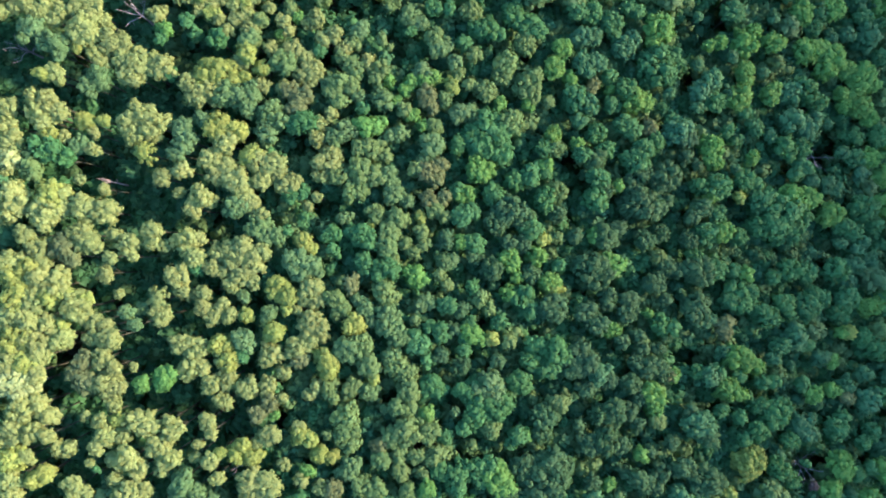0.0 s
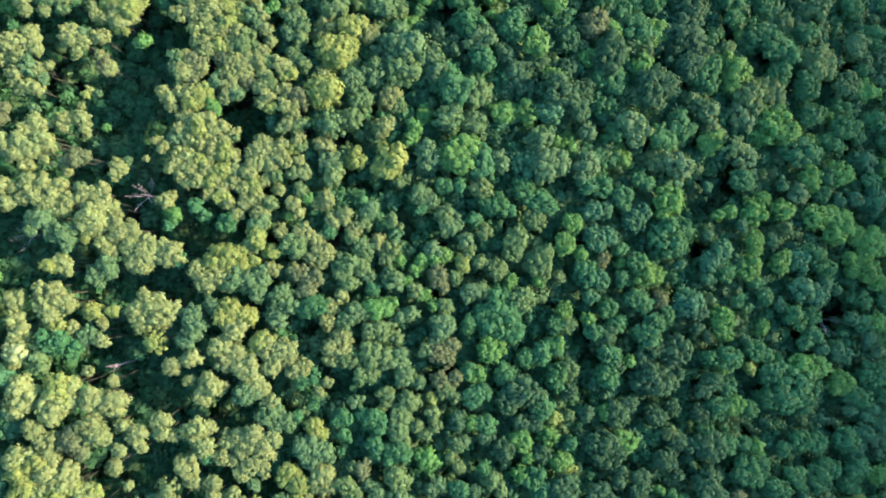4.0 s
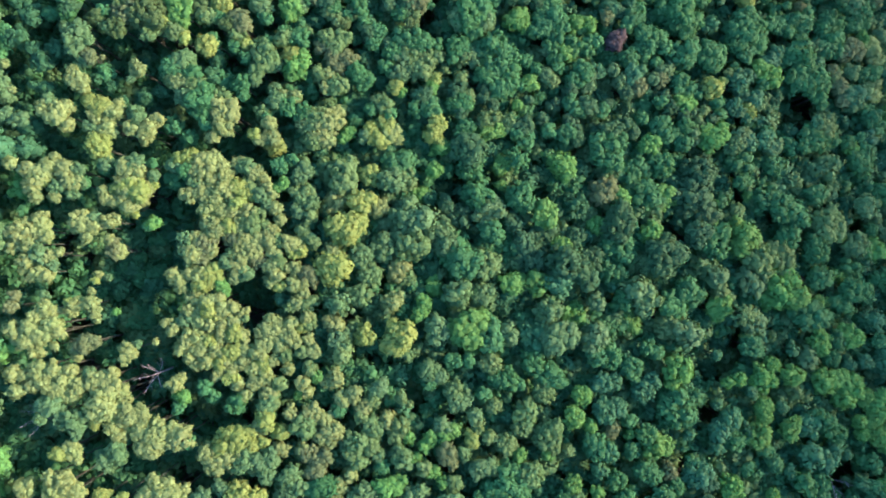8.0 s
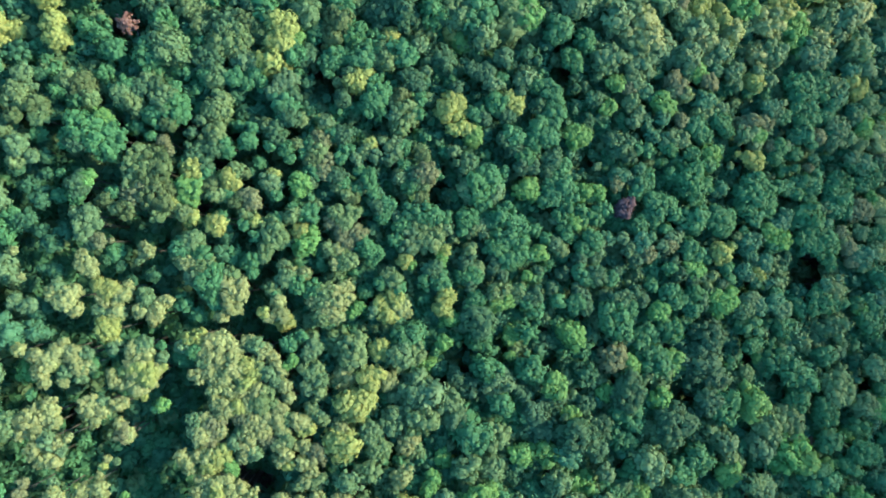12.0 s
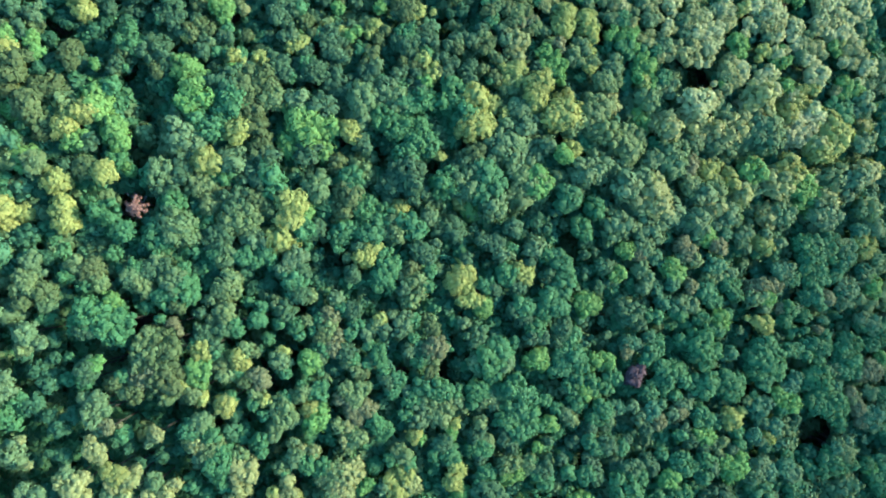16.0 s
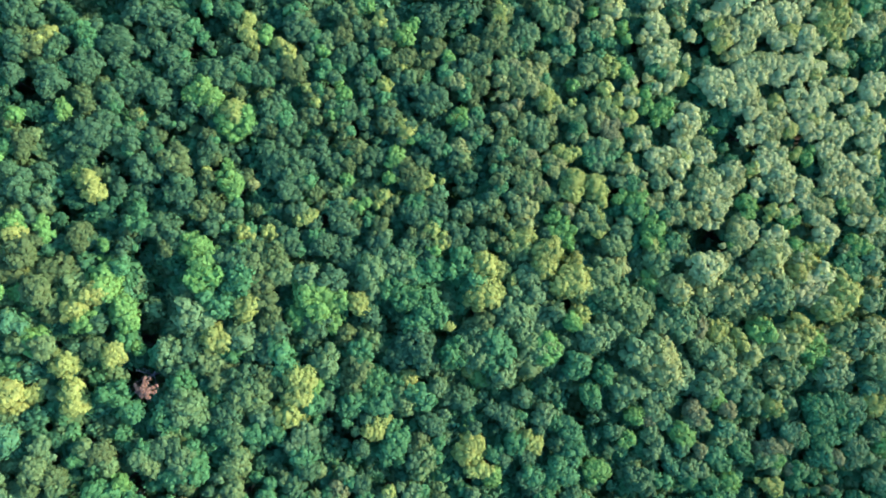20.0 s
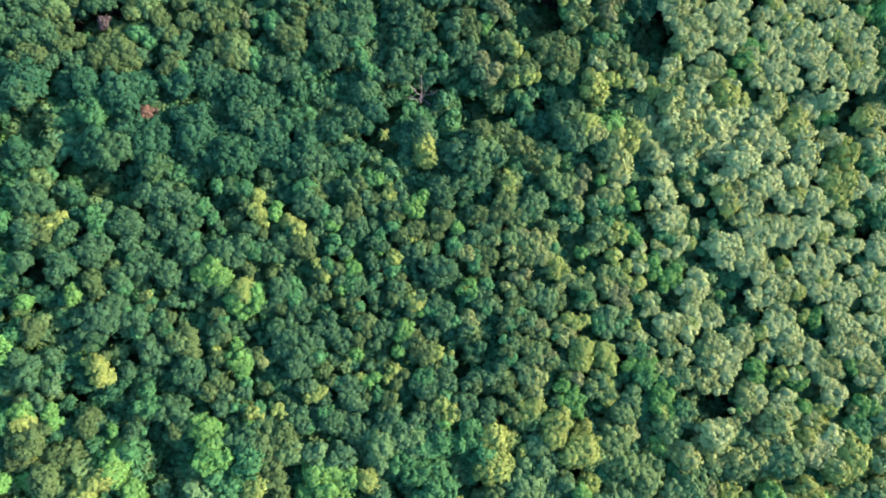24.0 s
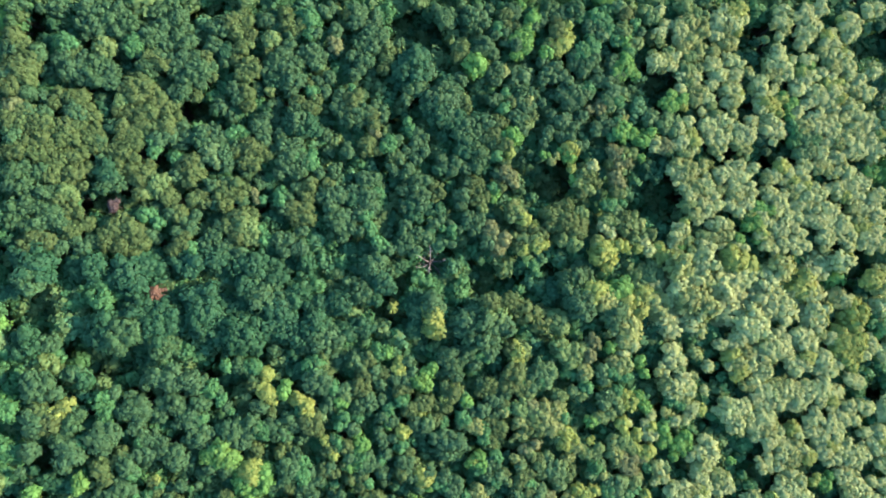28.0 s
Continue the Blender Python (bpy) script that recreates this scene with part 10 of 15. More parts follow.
hickory(-45.1,114.1,1.7,0.0,"olive")
young(-42.9,115.7,1.3,"olive")
sycamore(-44.2,119.3,1.9,0.2,"grey_green")
chestnut(-41.5,119.5,1.7,0.0,"green")
beech(-39.3,119.1,1.5,-0.2,"green")
sycamore(-38.3,120.8,1.7,0.0,"green")
young(-37.0,118.8,1.3,"green")
sycamore(-43.8,116.5,1.5,-0.2,"grey_green")
young(-48.3,110.2,1.1,"dull_green")
young(-47.0,112.2,1.1,"grey_green")
chestnut(-44.6,110.3,2.1,0.3,"olive")
sycamore(-43.3,108.4,1.7,0.0,"green")
young(-42.4,107.1,1.3,"green")
beech(-44.6,107.5,1.7,0.0,"dull_green")
young(-46.5,108.9,1.1,"olive")
beech(-47.8,106.9,1.7,0.0,"dull_green")
poplar(-48.1,104.5,2.1,0.3,"lime")
chestnut(-46.4,105.0,1.7,0.0,"dull_green")
young(-49.2,105.4,1.3,"green")
hickory(-45.1,101.7,1.7,0.0,"dull_olive")
hickory(-44.1,99.9,1.9,0.2,"olive")
young(-42.4,100.0,1.3,"green")
young(-45.6,103.2,1.3,"green")
sycamore(-48.5,100.7,2.2,0.5,"bright_green")
birch(-49.0,98.8,1.9,0.2,"bright_green")
young(-47.3,99.8,1.3,"dull_green")
sycamore(-49.5,96.9,1.7,0.0,"olive")
young(-47.8,96.0,1.3,"lime")
poplar(-41.9,102.3,1.9,0.2,"lime")
chestnut(-41.0,103.8,1.7,0.0,"olive")
young(-43.3,102.8,1.1,"lime")
young(-39.7,103.4,1.1,"dull_olive")
beech(-39.2,109.1,1.7,0.0,"green")
young(-38.4,111.1,1.1,"green")
lower(-41.1,111.8,1.2,"green")
lower(-40.6,114.3,1.4,"deep")
lower(-41.7,116.8,1.8,"deep")
beech(-35.0,110.6,1.9,0.2,"dull_green")
young(-36.0,111.6,1.3,"olive")
young(-34.2,109.3,1.1,"dull_green")
young(-35.6,108.3,1.1,"green")
sycamore(-32.8,107.9,1.5,-0.2,"green")
young(-30.9,108.5,1.3,"olive")
young(-32.3,106.0,1.0,"green")
young(-30.0,107.1,1.2,"green")
sycamore(-33.2,115.5,2.3,0.5,"green")
birch(-34.6,117.4,1.7,0.0,"grey_green")
chestnut(-31.9,117.1,1.5,-0.2,"dull_green")
beech(-32.3,113.2,1.9,0.2,"dull_green")
young(-33.7,113.7,1.3,"green")
young(-30.5,112.8,1.2,"olive")
sycamore(-32.8,119.4,1.9,0.2,"grey_green")
lower(-29.8,119.9,2.2,"deep")
lower(-30.2,115.3,1.8,"deep")
sycamore(-35.5,102.0,1.9,0.2,"grey_green")
young(-34.6,100.2,1.3,"green")
young(-35.1,103.5,1.3,"lime")
lower(-37.8,105.6,1.2,"green")
lower(-39.1,103.5,1.0,"deep")
sycamore(-30.4,102.1,1.9,0.2,"bright_green")
young(-30.9,100.7,1.3,"bright_green")
beech(-28.5,104.1,1.7,0.0,"green")
walnut(-28.5,106.1,1.5,-0.2,"dull_olive")
young(-29.0,102.2,1.3,"grey_green")
walnut(-39.1,99.5,1.9,0.2,"rust")
walnut(-38.3,98.2,1.3,-0.3,"rust")
walnut(-41.0,98.6,1.3,-0.3,"dull_olive")
poplar(-44.1,95.1,1.9,0.2,"lime")
hickory(-43.7,96.1,1.5,-0.2,"green")
young(-45.1,94.7,1.3,"olive")
lower(-43.3,94.6,1.0,"green")
beech(-39.2,96.7,1.5,-0.2,"olive")
young(-37.8,95.3,1.3,"lime")
young(-39.7,94.8,1.1,"green")
oak(-34.9,93.4,2.7,0.8,"olive")
chestnut(-33.6,92.0,1.7,0.0,"olive")
beech(-35.9,91.0,1.7,0.0,"olive")
young(-34.6,95.8,1.3,"green")
young(-36.4,89.1,1.0,"grey_green")
young(-37.8,92.9,1.1,"green")
lower(-42.9,92.7,1.4,"deep")
chestnut(-31.7,96.3,1.9,0.2,"olive")
beech(-29.4,96.4,1.7,0.0,"green")
young(-28.5,97.4,1.3,"green")
young(-31.8,97.8,1.0,"green")
poplar(-30.3,94.0,1.7,0.0,"lime")
birch(-29.4,92.0,2.1,0.3,"bright_green")
young(-30.4,90.6,1.3,"bright_green")
young(-28.5,93.5,1.3,"bright_green")
birch(-64.5,94.7,2.2,0.5,"grey_green")
sycamore(-63.8,96.1,1.7,0.0,"grey_green")
beech(-62.5,94.7,1.7,0.0,"grey_green")
young(-65.6,96.5,1.3,"grey_green")
walnut(-62.0,92.0,1.8,0.2,"rust")
young(-63.4,91.5,1.3,"grey_green")
young(-60.5,92.1,0.9,"rust")
lower(-68.1,93.7,1.5,"deep")
lower(-74.6,95.4,1.9,"deep")
lower(-76.5,96.3,1.5,"green")
lower(-70.7,91.8,1.9,"deep")
lower(-71.9,93.6,1.3,"deep")
lower(-73.6,88.9,1.5,"deep")
chestnut(-74.8,88.5,2.0,0.3,"sage")
young(-75.0,90.4,1.3,"sage")
young(-73.8,86.3,1.1,"sage")
lower(-71.8,87.5,1.3,"deep")
lower(-69.8,87.1,1.5,"deep")
chestnut(-64.2,88.3,1.6,0.0,"sage")
young(-63.4,86.9,1.1,"sage")
young(-65.1,89.7,1.1,"sage")
lower(-61.1,90.0,1.7,"green")
lower(-59.8,87.7,1.7,"deep")
chestnut(-55.2,90.3,1.5,-0.2,"sage")
young(-56.2,88.9,0.9,"grey_green")
lower(-58.0,85.3,1.7,"deep")
lower(-62.3,89.0,1.1,"deep")
birch(-49.8,90.8,2.1,0.3,"green")
beech(-48.0,91.7,2.2,0.5,"grey_green")
sycamore(-46.3,89.9,1.7,0.0,"green")
sycamore(-49.4,88.9,1.7,0.0,"olive")
hickory(-48.1,88.5,1.7,0.0,"sage")
walnut(-46.3,88.0,1.9,0.2,"olive")
birch(-47.1,86.1,2.2,0.5,"grey_green")
oak(-44.8,85.7,2.6,0.8,"green")
sycamore(-44.5,83.8,1.9,0.2,"green")
beech(-42.3,86.2,1.7,0.0,"olive")
sycamore(-41.7,83.8,2.4,0.6,"sage")
chestnut(-40.0,83.4,1.5,-0.2,"sage")
beech(-41.8,81.5,1.9,0.2,"sage")
young(-44.1,81.4,1.3,"green")
young(-43.2,79.6,1.3,"pale")
lower(-50.3,81.5,1.7,"green")
lower(-52.0,87.3,1.2,"deep")
lower(-47.5,79.6,1.5,"green")
lower(-54.8,86.3,1.3,"deep")
lower(-42.1,89.4,2.1,"green")
sycamore(-38.6,88.6,1.7,0.0,"green")
young(-38.2,86.7,1.1,"green")
lower(-43.9,89.8,1.8,"deep")
beech(-69.2,83.2,1.5,-0.2,"pale")
chestnut(-67.0,82.7,2.0,0.3,"pale")
young(-65.9,83.7,1.3,"pale")
young(-65.9,80.9,1.3,"pale")
young(-68.8,84.6,1.3,"grey_green")
lower(-72.3,81.0,1.7,"deep")
young(-75.0,82.2,1.4,"grey_green")
young(-72.9,81.8,1.4,"grey_green")
poplar(-62.1,84.6,1.5,-0.2,"lime")
poplar(-60.3,84.2,1.7,0.0,"lime")
chestnut(-59.0,83.2,1.7,0.0,"pale")
young(-58.2,84.2,1.3,"pale")
chestnut(-61.2,82.3,1.5,-0.2,"pale")
hickory(-59.9,80.5,1.7,0.0,"pale")
young(-62.1,80.5,1.3,"grey_green")
young(-60.4,79.1,1.3,"lime")
beech(-55.1,82.3,1.7,0.0,"grey_green")
sycamore(-53.4,80.9,1.7,0.0,"pale")
young(-52.1,81.9,1.3,"pale")
hickory(-53.8,79.6,1.5,-0.2,"pale")
young(-56.0,80.5,1.3,"sage")
beech(-32.6,85.8,1.7,0.0,"grey_green")
beech(-30.8,84.8,1.7,0.0,"green")
young(-31.8,86.8,1.1,"sage")
young(-29.9,86.3,1.3,"sage")
sycamore(-28.4,83.9,1.7,0.0,"green")
young(-28.5,82.0,1.3,"sage")
hickory(-35.0,83.9,1.5,-0.2,"olive")
young(-34.0,82.0,1.3,"sage")
young(-34.5,82.9,1.1,"green")
young(-36.4,80.0,1.1,"lime")
chestnut(-33.5,79.6,1.5,-0.2,"sage")
young(-35.4,79.1,1.3,"pale")
young(-33.2,88.2,1.1,"grey_green")
poplar(-20.5,120.0,1.7,0.0,"lime")
poplar(-21.4,119.4,1.9,0.2,"lime")
young(-19.6,121.1,1.4,"lime")
young(-22.4,121.2,1.4,"dull_green")
young(-24.3,119.4,1.4,"olive")
young(-25.8,120.8,1.4,"green")
lower(-27.8,118.4,1.8,"deep")
lower(-26.3,116.9,1.4,"deep")
young(-18.1,120.2,1.4,"green")
sycamore(-17.6,117.1,2.3,0.5,"green")
chestnut(-19.0,115.6,1.7,0.0,"green")
sycamore(-16.6,118.2,1.6,-0.2,"green")
elm(-17.1,114.8,1.6,-0.2,"green")
lower(-21.9,115.6,1.6,"green")
lower(-24.4,115.1,1.8,"green")
young(-26.2,112.5,1.4,"grey_green")
birch(-23.4,116.5,1.5,-0.2,"dull_green")
birch(-12.3,120.8,1.8,0.0,"dull_green")
birch(-10.8,119.9,1.8,0.0,"dull_green")
young(-9.4,121.6,1.2,"grey_green")
chestnut(-13.7,117.3,1.8,0.0,"dull_olive")
walnut(-12.7,115.3,2.2,0.3,"olive")
sycamore(-12.3,113.5,1.6,-0.2,"olive")
birch(-10.8,114.5,1.6,-0.2,"green")
chestnut(-13.7,111.9,1.8,0.0,"olive")
young(-14.7,113.9,1.4,"dull_green")
young(-14.7,115.9,1.2,"dull_green")
young(-10.3,117.0,1.4,"green")
walnut(-27.1,109.5,1.9,0.2,"rust")
walnut(-27.6,107.5,2.1,0.3,"olive")
walnut(-26.2,106.2,1.5,-0.2,"rust")
walnut(-26.6,104.2,1.5,-0.2,"rust")
young(-27.6,103.3,1.0,"grey_green")
young(-29.0,109.0,1.2,"green")
young(-24.8,110.6,1.4,"green")
hickory(-23.3,110.1,1.7,0.0,"dull_green")
young(-22.9,107.7,1.4,"green")
young(-23.8,106.3,1.2,"green")
young(-21.0,106.3,1.4,"grey_green")
chestnut(-19.5,107.8,1.7,0.0,"olive")
young(-18.1,106.9,1.4,"dull_green")
young(-18.6,108.9,1.2,"lime")
young(-20.5,104.4,1.2,"green")
birch(-14.7,108.0,1.8,0.0,"grey_green")
young(-15.7,106.5,1.4,"dull_green")
young(-13.2,108.5,1.4,"green")
young(-16.7,109.4,1.0,"grey_green")
hickory(-24.3,103.3,1.7,0.0,"dull_green")
hickory(-23.3,101.9,1.5,-0.2,"green")
young(-24.3,101.4,1.2,"olive")
young(-21.9,99.5,1.4,"dull_olive")
young(-22.9,100.4,1.4,"olive")
birch(-19.0,102.9,1.7,0.0,"green")
young(-18.6,101.5,1.4,"green")
young(-20.0,101.5,1.2,"dull_olive")
young(-21.0,101.0,1.2,"green")
maple(-17.1,98.1,1.8,0.0,"dull_green")
sycamore(-15.6,98.1,1.6,-0.2,"green")
young(-16.6,96.2,1.4,"green")
young(-18.1,99.6,1.2,"green")
lower(-26.8,100.0,1.6,"deep")
walnut(-22.8,95.5,1.7,0.0,"olive")
hickory(-24.2,97.0,1.7,0.0,"olive")
walnut(-21.9,97.0,1.5,-0.2,"olive")
walnut(-23.3,93.6,1.5,-0.2,"rust")
walnut(-20.9,93.2,1.7,0.0,"rust")
walnut(-25.2,95.5,1.4,-0.3,"rust")
walnut(-22.4,91.7,1.2,-0.5,"rust")
sycamore(-19.5,91.2,1.7,0.0,"green")
birch(-18.0,89.8,1.6,-0.2,"green")
lower(-20.9,90.6,1.4,"green")
hickory(-25.7,90.7,1.5,-0.2,"olive")
young(-23.8,90.2,1.4,"sage")
elm(-23.3,88.8,1.7,0.0,"olive")
young(-21.9,88.8,1.4,"olive")
young(-24.7,88.3,1.2,"sage")
lower(-27.7,90.5,1.2,"green")
poplar(-12.7,88.9,1.6,-0.2,"lime")
young(-11.8,87.9,1.0,"bright_green")
walnut(-9.8,107.1,1.4,-0.3,"dull_olive")
walnut(-9.3,104.1,2.3,0.5,"rust")
birch(-10.8,103.1,2.0,0.2,"dull_green")
walnut(-8.4,102.7,1.8,0.0,"rust")
walnut(-9.3,101.2,1.4,-0.3,"olive")
birch(-11.8,101.7,1.6,-0.2,"green")
young(-7.4,103.8,1.2,"green")
young(-12.8,105.1,1.4,"green")
young(-13.7,103.1,1.4,"grey_green")
elm(-9.8,99.2,2.3,0.5,"dull_olive")
elm(-11.3,96.7,2.3,0.5,"green")
birch(-8.8,96.7,2.3,0.5,"green")
elm(-10.3,94.3,2.2,0.3,"olive")
linden(-7.9,94.3,2.2,0.3,"olive")
sycamore(-11.8,94.3,2.0,0.2,"grey_green")
elm(-6.4,95.8,1.8,0.0,"green")
young(-5.4,94.4,1.2,"grey_green")
sycamore(-11.8,91.3,2.0,0.2,"grey_green")
sycamore(-9.3,91.8,1.8,0.0,"grey_green")
sycamore(-13.2,95.2,1.8,0.0,"green")
young(-7.9,91.4,1.4,"olive")
young(-6.4,88.9,1.4,"bright_green")
young(-5.9,90.4,1.2,"lime")
young(-14.2,92.3,1.4,"green")
young(-14.2,96.2,1.2,"grey_green")
lower(-5.4,122.4,1.6,"deep")
lower(-4.9,120.8,1.4,"green")
young(-3.9,119.3,1.2,"dull_green")
poplar(-5.4,115.6,2.4,0.5,"lime")
poplar(-3.9,116.2,1.8,0.0,"lime")
young(-3.4,114.3,1.4,"lime")
young(-4.4,111.8,1.4,"lime")
young(-2.9,112.3,1.4,"lime")
maple(-0.9,110.3,1.8,0.0,"bright_green")
young(-1.9,111.4,1.4,"lime")
elm(-0.4,114.4,1.6,-0.2,"green")
young(1.1,113.9,1.4,"dull_green")
young(-1.4,114.9,1.0,"green")
elm(3.1,116.4,2.0,0.2,"green")
poplar(5.6,117.0,2.2,0.3,"lime")
poplar(6.6,116.1,1.6,-0.2,"lime")
linden(5.1,114.6,1.6,-0.2,"dull_green")
young(3.6,115.5,1.4,"olive")
birch(2.6,120.0,1.8,0.0,"grey_green")
sycamore(1.1,121.9,1.8,0.0,"dull_green")
elm(-0.9,122.3,1.6,-0.2,"dull_green")
young(4.1,121.1,1.4,"green")
elm(8.6,121.1,2.2,0.3,"grey_green")
young(7.6,119.2,1.4,"dull_green")
elm(10.2,119.8,1.6,-0.2,"green")
oak(13.2,118.2,2.6,0.6,"green")
sycamore(12.2,119.8,1.8,0.0,"green")
sycamore(13.7,115.3,2.4,0.5,"green")
birch(12.2,113.7,2.2,0.3,"green")
young(14.3,116.9,1.4,"green")
birch(10.7,116.3,1.6,-0.2,"dull_green")
sycamore(10.6,112.1,2.6,0.6,"green")
birch(12.1,110.7,2.2,0.3,"green")
elm(10.1,109.7,1.8,0.0,"green")
maple(6.6,110.5,2.4,0.5,"green")
maple(5.1,110.0,1.8,0.0,"dull_green")
sycamore(6.6,108.1,1.6,-0.2,"dull_green")
sycamore(8.6,107.1,1.8,0.0,"green")
young(9.6,105.2,1.4,"dull_green")
young(7.6,105.1,1.4,"dull_green")
lower(-5.9,108.0,1.4,"green")
young(-4.4,107.8,1.2,"grey_green")
birch(-2.4,105.3,2.2,0.3,"dull_green")
lower(-3.4,107.1,1.6,"deep")
sycamore(-0.4,103.4,1.8,0.0,"green")
elm(2.0,103.4,2.2,0.3,"green")
oak(0.0,101.3,2.8,0.8,"green")
elm(-1.9,100.9,2.0,0.2,"grey_green")
birch(2.5,100.9,2.0,0.2,"grey_green")
elm(1.0,99.0,1.6,-0.2,"green")
young(3.6,102.0,1.2,"green")
lower(-3.4,99.9,1.4,"green")
young(4.6,104.6,1.0,"green")
maple(8.6,101.6,2.0,0.2,"bright_green")
young(9.6,100.6,1.4,"bright_green")
young(7.6,100.6,1.4,"bright_green")
elm(13.2,106.7,2.0,0.2,"dull_green")
maple(14.2,104.7,2.0,0.2,"green")
young(15.3,105.8,1.4,"green")
birch(12.2,104.7,1.6,-0.2,"dull_green")
birch(14.7,101.7,2.4,0.5,"green")
maple(13.1,100.1,2.2,0.3,"green")
birch(16.2,100.2,2.0,0.2,"green")
birch(12.7,101.7,1.6,-0.2,"green")
maple(15.2,96.7,2.0,0.2,"green")
birch(17.2,95.7,1.8,0.0,"bright_green")
birch(15.7,94.7,1.6,-0.2,"green")
young(16.2,93.2,1.4,"green")
young(14.2,96.2,1.4,"grey_green")
young(17.8,97.8,1.2,"green")
sycamore(-2.4,96.4,2.0,0.2,"green")
birch(-1.0,95.9,1.8,0.0,"green")
young(0.5,95.5,1.4,"grey_green")
young(-0.9,94.0,1.4,"olive")
young(1.0,93.5,1.2,"grey_green")
young(-2.9,94.4,1.4,"green")
birch(4.5,96.5,2.4,0.5,"green")
maple(2.5,95.5,1.8,0.0,"green")
sycamore(6.5,94.5,2.2,0.3,"green")
maple(5.0,92.5,2.6,0.6,"green")
sycamore(7.0,91.5,2.2,0.3,"green")
birch(3.0,91.0,1.8,0.0,"green")
birch(5.5,89.0,2.0,0.2,"green")
birch(3.0,89.0,1.6,-0.2,"dull_green")
young(8.1,93.6,1.4,"green")
young(7.1,89.1,1.4,"green")
young(10.1,94.1,1.2,"green")
young(12.1,92.6,1.2,"green")
young(14.7,90.7,1.4,"olive")
young(13.7,91.7,1.4,"grey_green")
sycamore(10.6,90.1,1.6,-0.2,"bright_green")
young(9.1,89.6,1.0,"green")
young(-1.4,90.5,1.4,"olive")
linden(-1.9,88.5,1.8,0.0,"dull_green")
sycamore(-1.0,86.0,1.8,0.0,"green")
linden(-2.4,86.0,1.6,-0.2,"green")
walnut(0.0,87.5,1.2,-0.5,"olive")
young(-1.5,85.0,1.4,"dull_green")
sycamore(-7.9,87.4,2.0,0.2,"dull_green")
elm(-6.9,85.5,1.8,0.0,"green")
young(-9.3,85.0,1.4,"green")
young(-5.9,83.5,1.4,"lime")
young(-4.9,82.1,1.4,"lime")
poplar(-6.4,80.6,1.6,-0.2,"lime")
young(-5.4,79.6,1.2,"lime")
lower(-7.9,83.6,1.4,"dull_green")
elm(-14.7,85.4,1.8,0.0,"olive")
young(-15.6,86.4,1.2,"olive")
young(-13.7,84.0,1.2,"green")
young(-17.1,84.9,1.2,"green")
lower(-19.9,83.1,1.6,"green")
elm(-26.0,82.9,2.3,0.5,"olive")
sycamore(-24.2,82.5,2.3,0.5,"sage")
sycamore(-25.6,80.5,2.1,0.3,"sage")
elm(-23.3,83.9,1.5,-0.2,"pale")
sycamore(-27.5,81.5,1.7,0.0,"olive")
elm(-27.0,79.1,1.7,0.0,"olive")
sycamore(-24.2,79.6,1.7,0.0,"sage")
young(-29.9,86.3,1.3,"olive")
young(-20.9,80.5,1.4,"bright_green")
young(-21.9,79.6,1.0,"bright_green")
poplar(-16.6,81.0,1.7,0.0,"lime")
poplar(-14.6,82.0,1.8,0.0,"lime")
elm(-13.7,80.6,1.8,0.0,"pale")
poplar(-15.6,79.6,1.7,0.0,"lime")
young(-12.7,79.6,1.2,"sage")
young(-18.0,80.1,1.4,"grey_green")
walnut(-0.5,82.1,1.6,-0.2,"green")
young(0.5,80.6,1.2,"green")
young(-1.5,80.6,1.0,"green")
young(3.0,87.5,1.4,"dull_green")
young(4.0,86.1,1.2,"dull_green")
young(8.6,86.1,1.0,"bright_green")
linden(3.5,83.1,2.2,0.3,"olive")
sycamore(5.0,81.6,1.6,-0.2,"bright_green")
birch(3.0,81.1,1.6,-0.2,"bright_green")
walnut(7.0,83.1,1.6,-0.2,"olive")
walnut(6.5,82.1,1.2,-0.5,"olive")
sycamore(9.5,82.1,1.8,0.0,"dull_green")
young(10.6,81.1,1.4,"green")
young(8.5,81.1,1.4,"green")
young(10.1,79.6,1.4,"green")
young(8.1,83.6,1.2,"green")
young(13.1,83.6,1.2,"dull_green")
young(14.1,81.6,1.4,"green")
birch(18.2,82.6,1.8,0.0,"dull_green")
sycamore(17.2,81.1,1.8,0.0,"green")
birch(19.2,80.6,1.6,-0.2,"dull_green")
young(17.7,83.6,1.2,"dull_green")
lower(18.0,122.4,2.1,"deep")
lower(17.5,119.7,1.9,"deep")
birch(17.3,111.4,1.8,0.0,"bright_green")
maple(18.9,111.0,1.6,-0.2,"bright_green")
young(17.3,109.9,1.4,"bright_green")
lower(17.4,116.5,1.5,"deep")
lower(20.1,114.5,1.5,"deep")
sycamore(21.5,117.7,1.6,-0.2,"dull_green")
maple(23.6,116.7,1.6,-0.2,"bright_green")
young(20.5,118.2,1.2,"blue_green")
maple(19.3,100.8,1.6,-0.2,"bright_green")
sycamore(21.4,100.9,1.6,-0.2,"bright_green")
young(20.4,99.9,1.0,"green")
birch(18.8,96.7,1.8,0.0,"green")
sycamore(20.9,96.3,1.6,-0.2,"green")
young(21.9,98.3,1.4,"green")
young(21.4,105.5,1.4,"grey_green")
lower(21.2,107.8,1.9,"deep")
lower(19.0,104.5,1.5,"deep")
lower(23.2,103.1,1.2,"deep")
birch(20.3,92.2,2.0,0.2,"green")
sycamore(19.3,90.7,1.8,0.0,"green")
young(21.4,89.7,1.4,"grey_green")
young(18.3,89.2,1.4,"dull_green")
elm(19.2,85.6,1.8,0.0,"green")
young(18.2,86.7,1.4,"green")
lower(16.8,87.4,1.2,"dull_green")
lower(15.2,86.3,1.4,"dull_green")
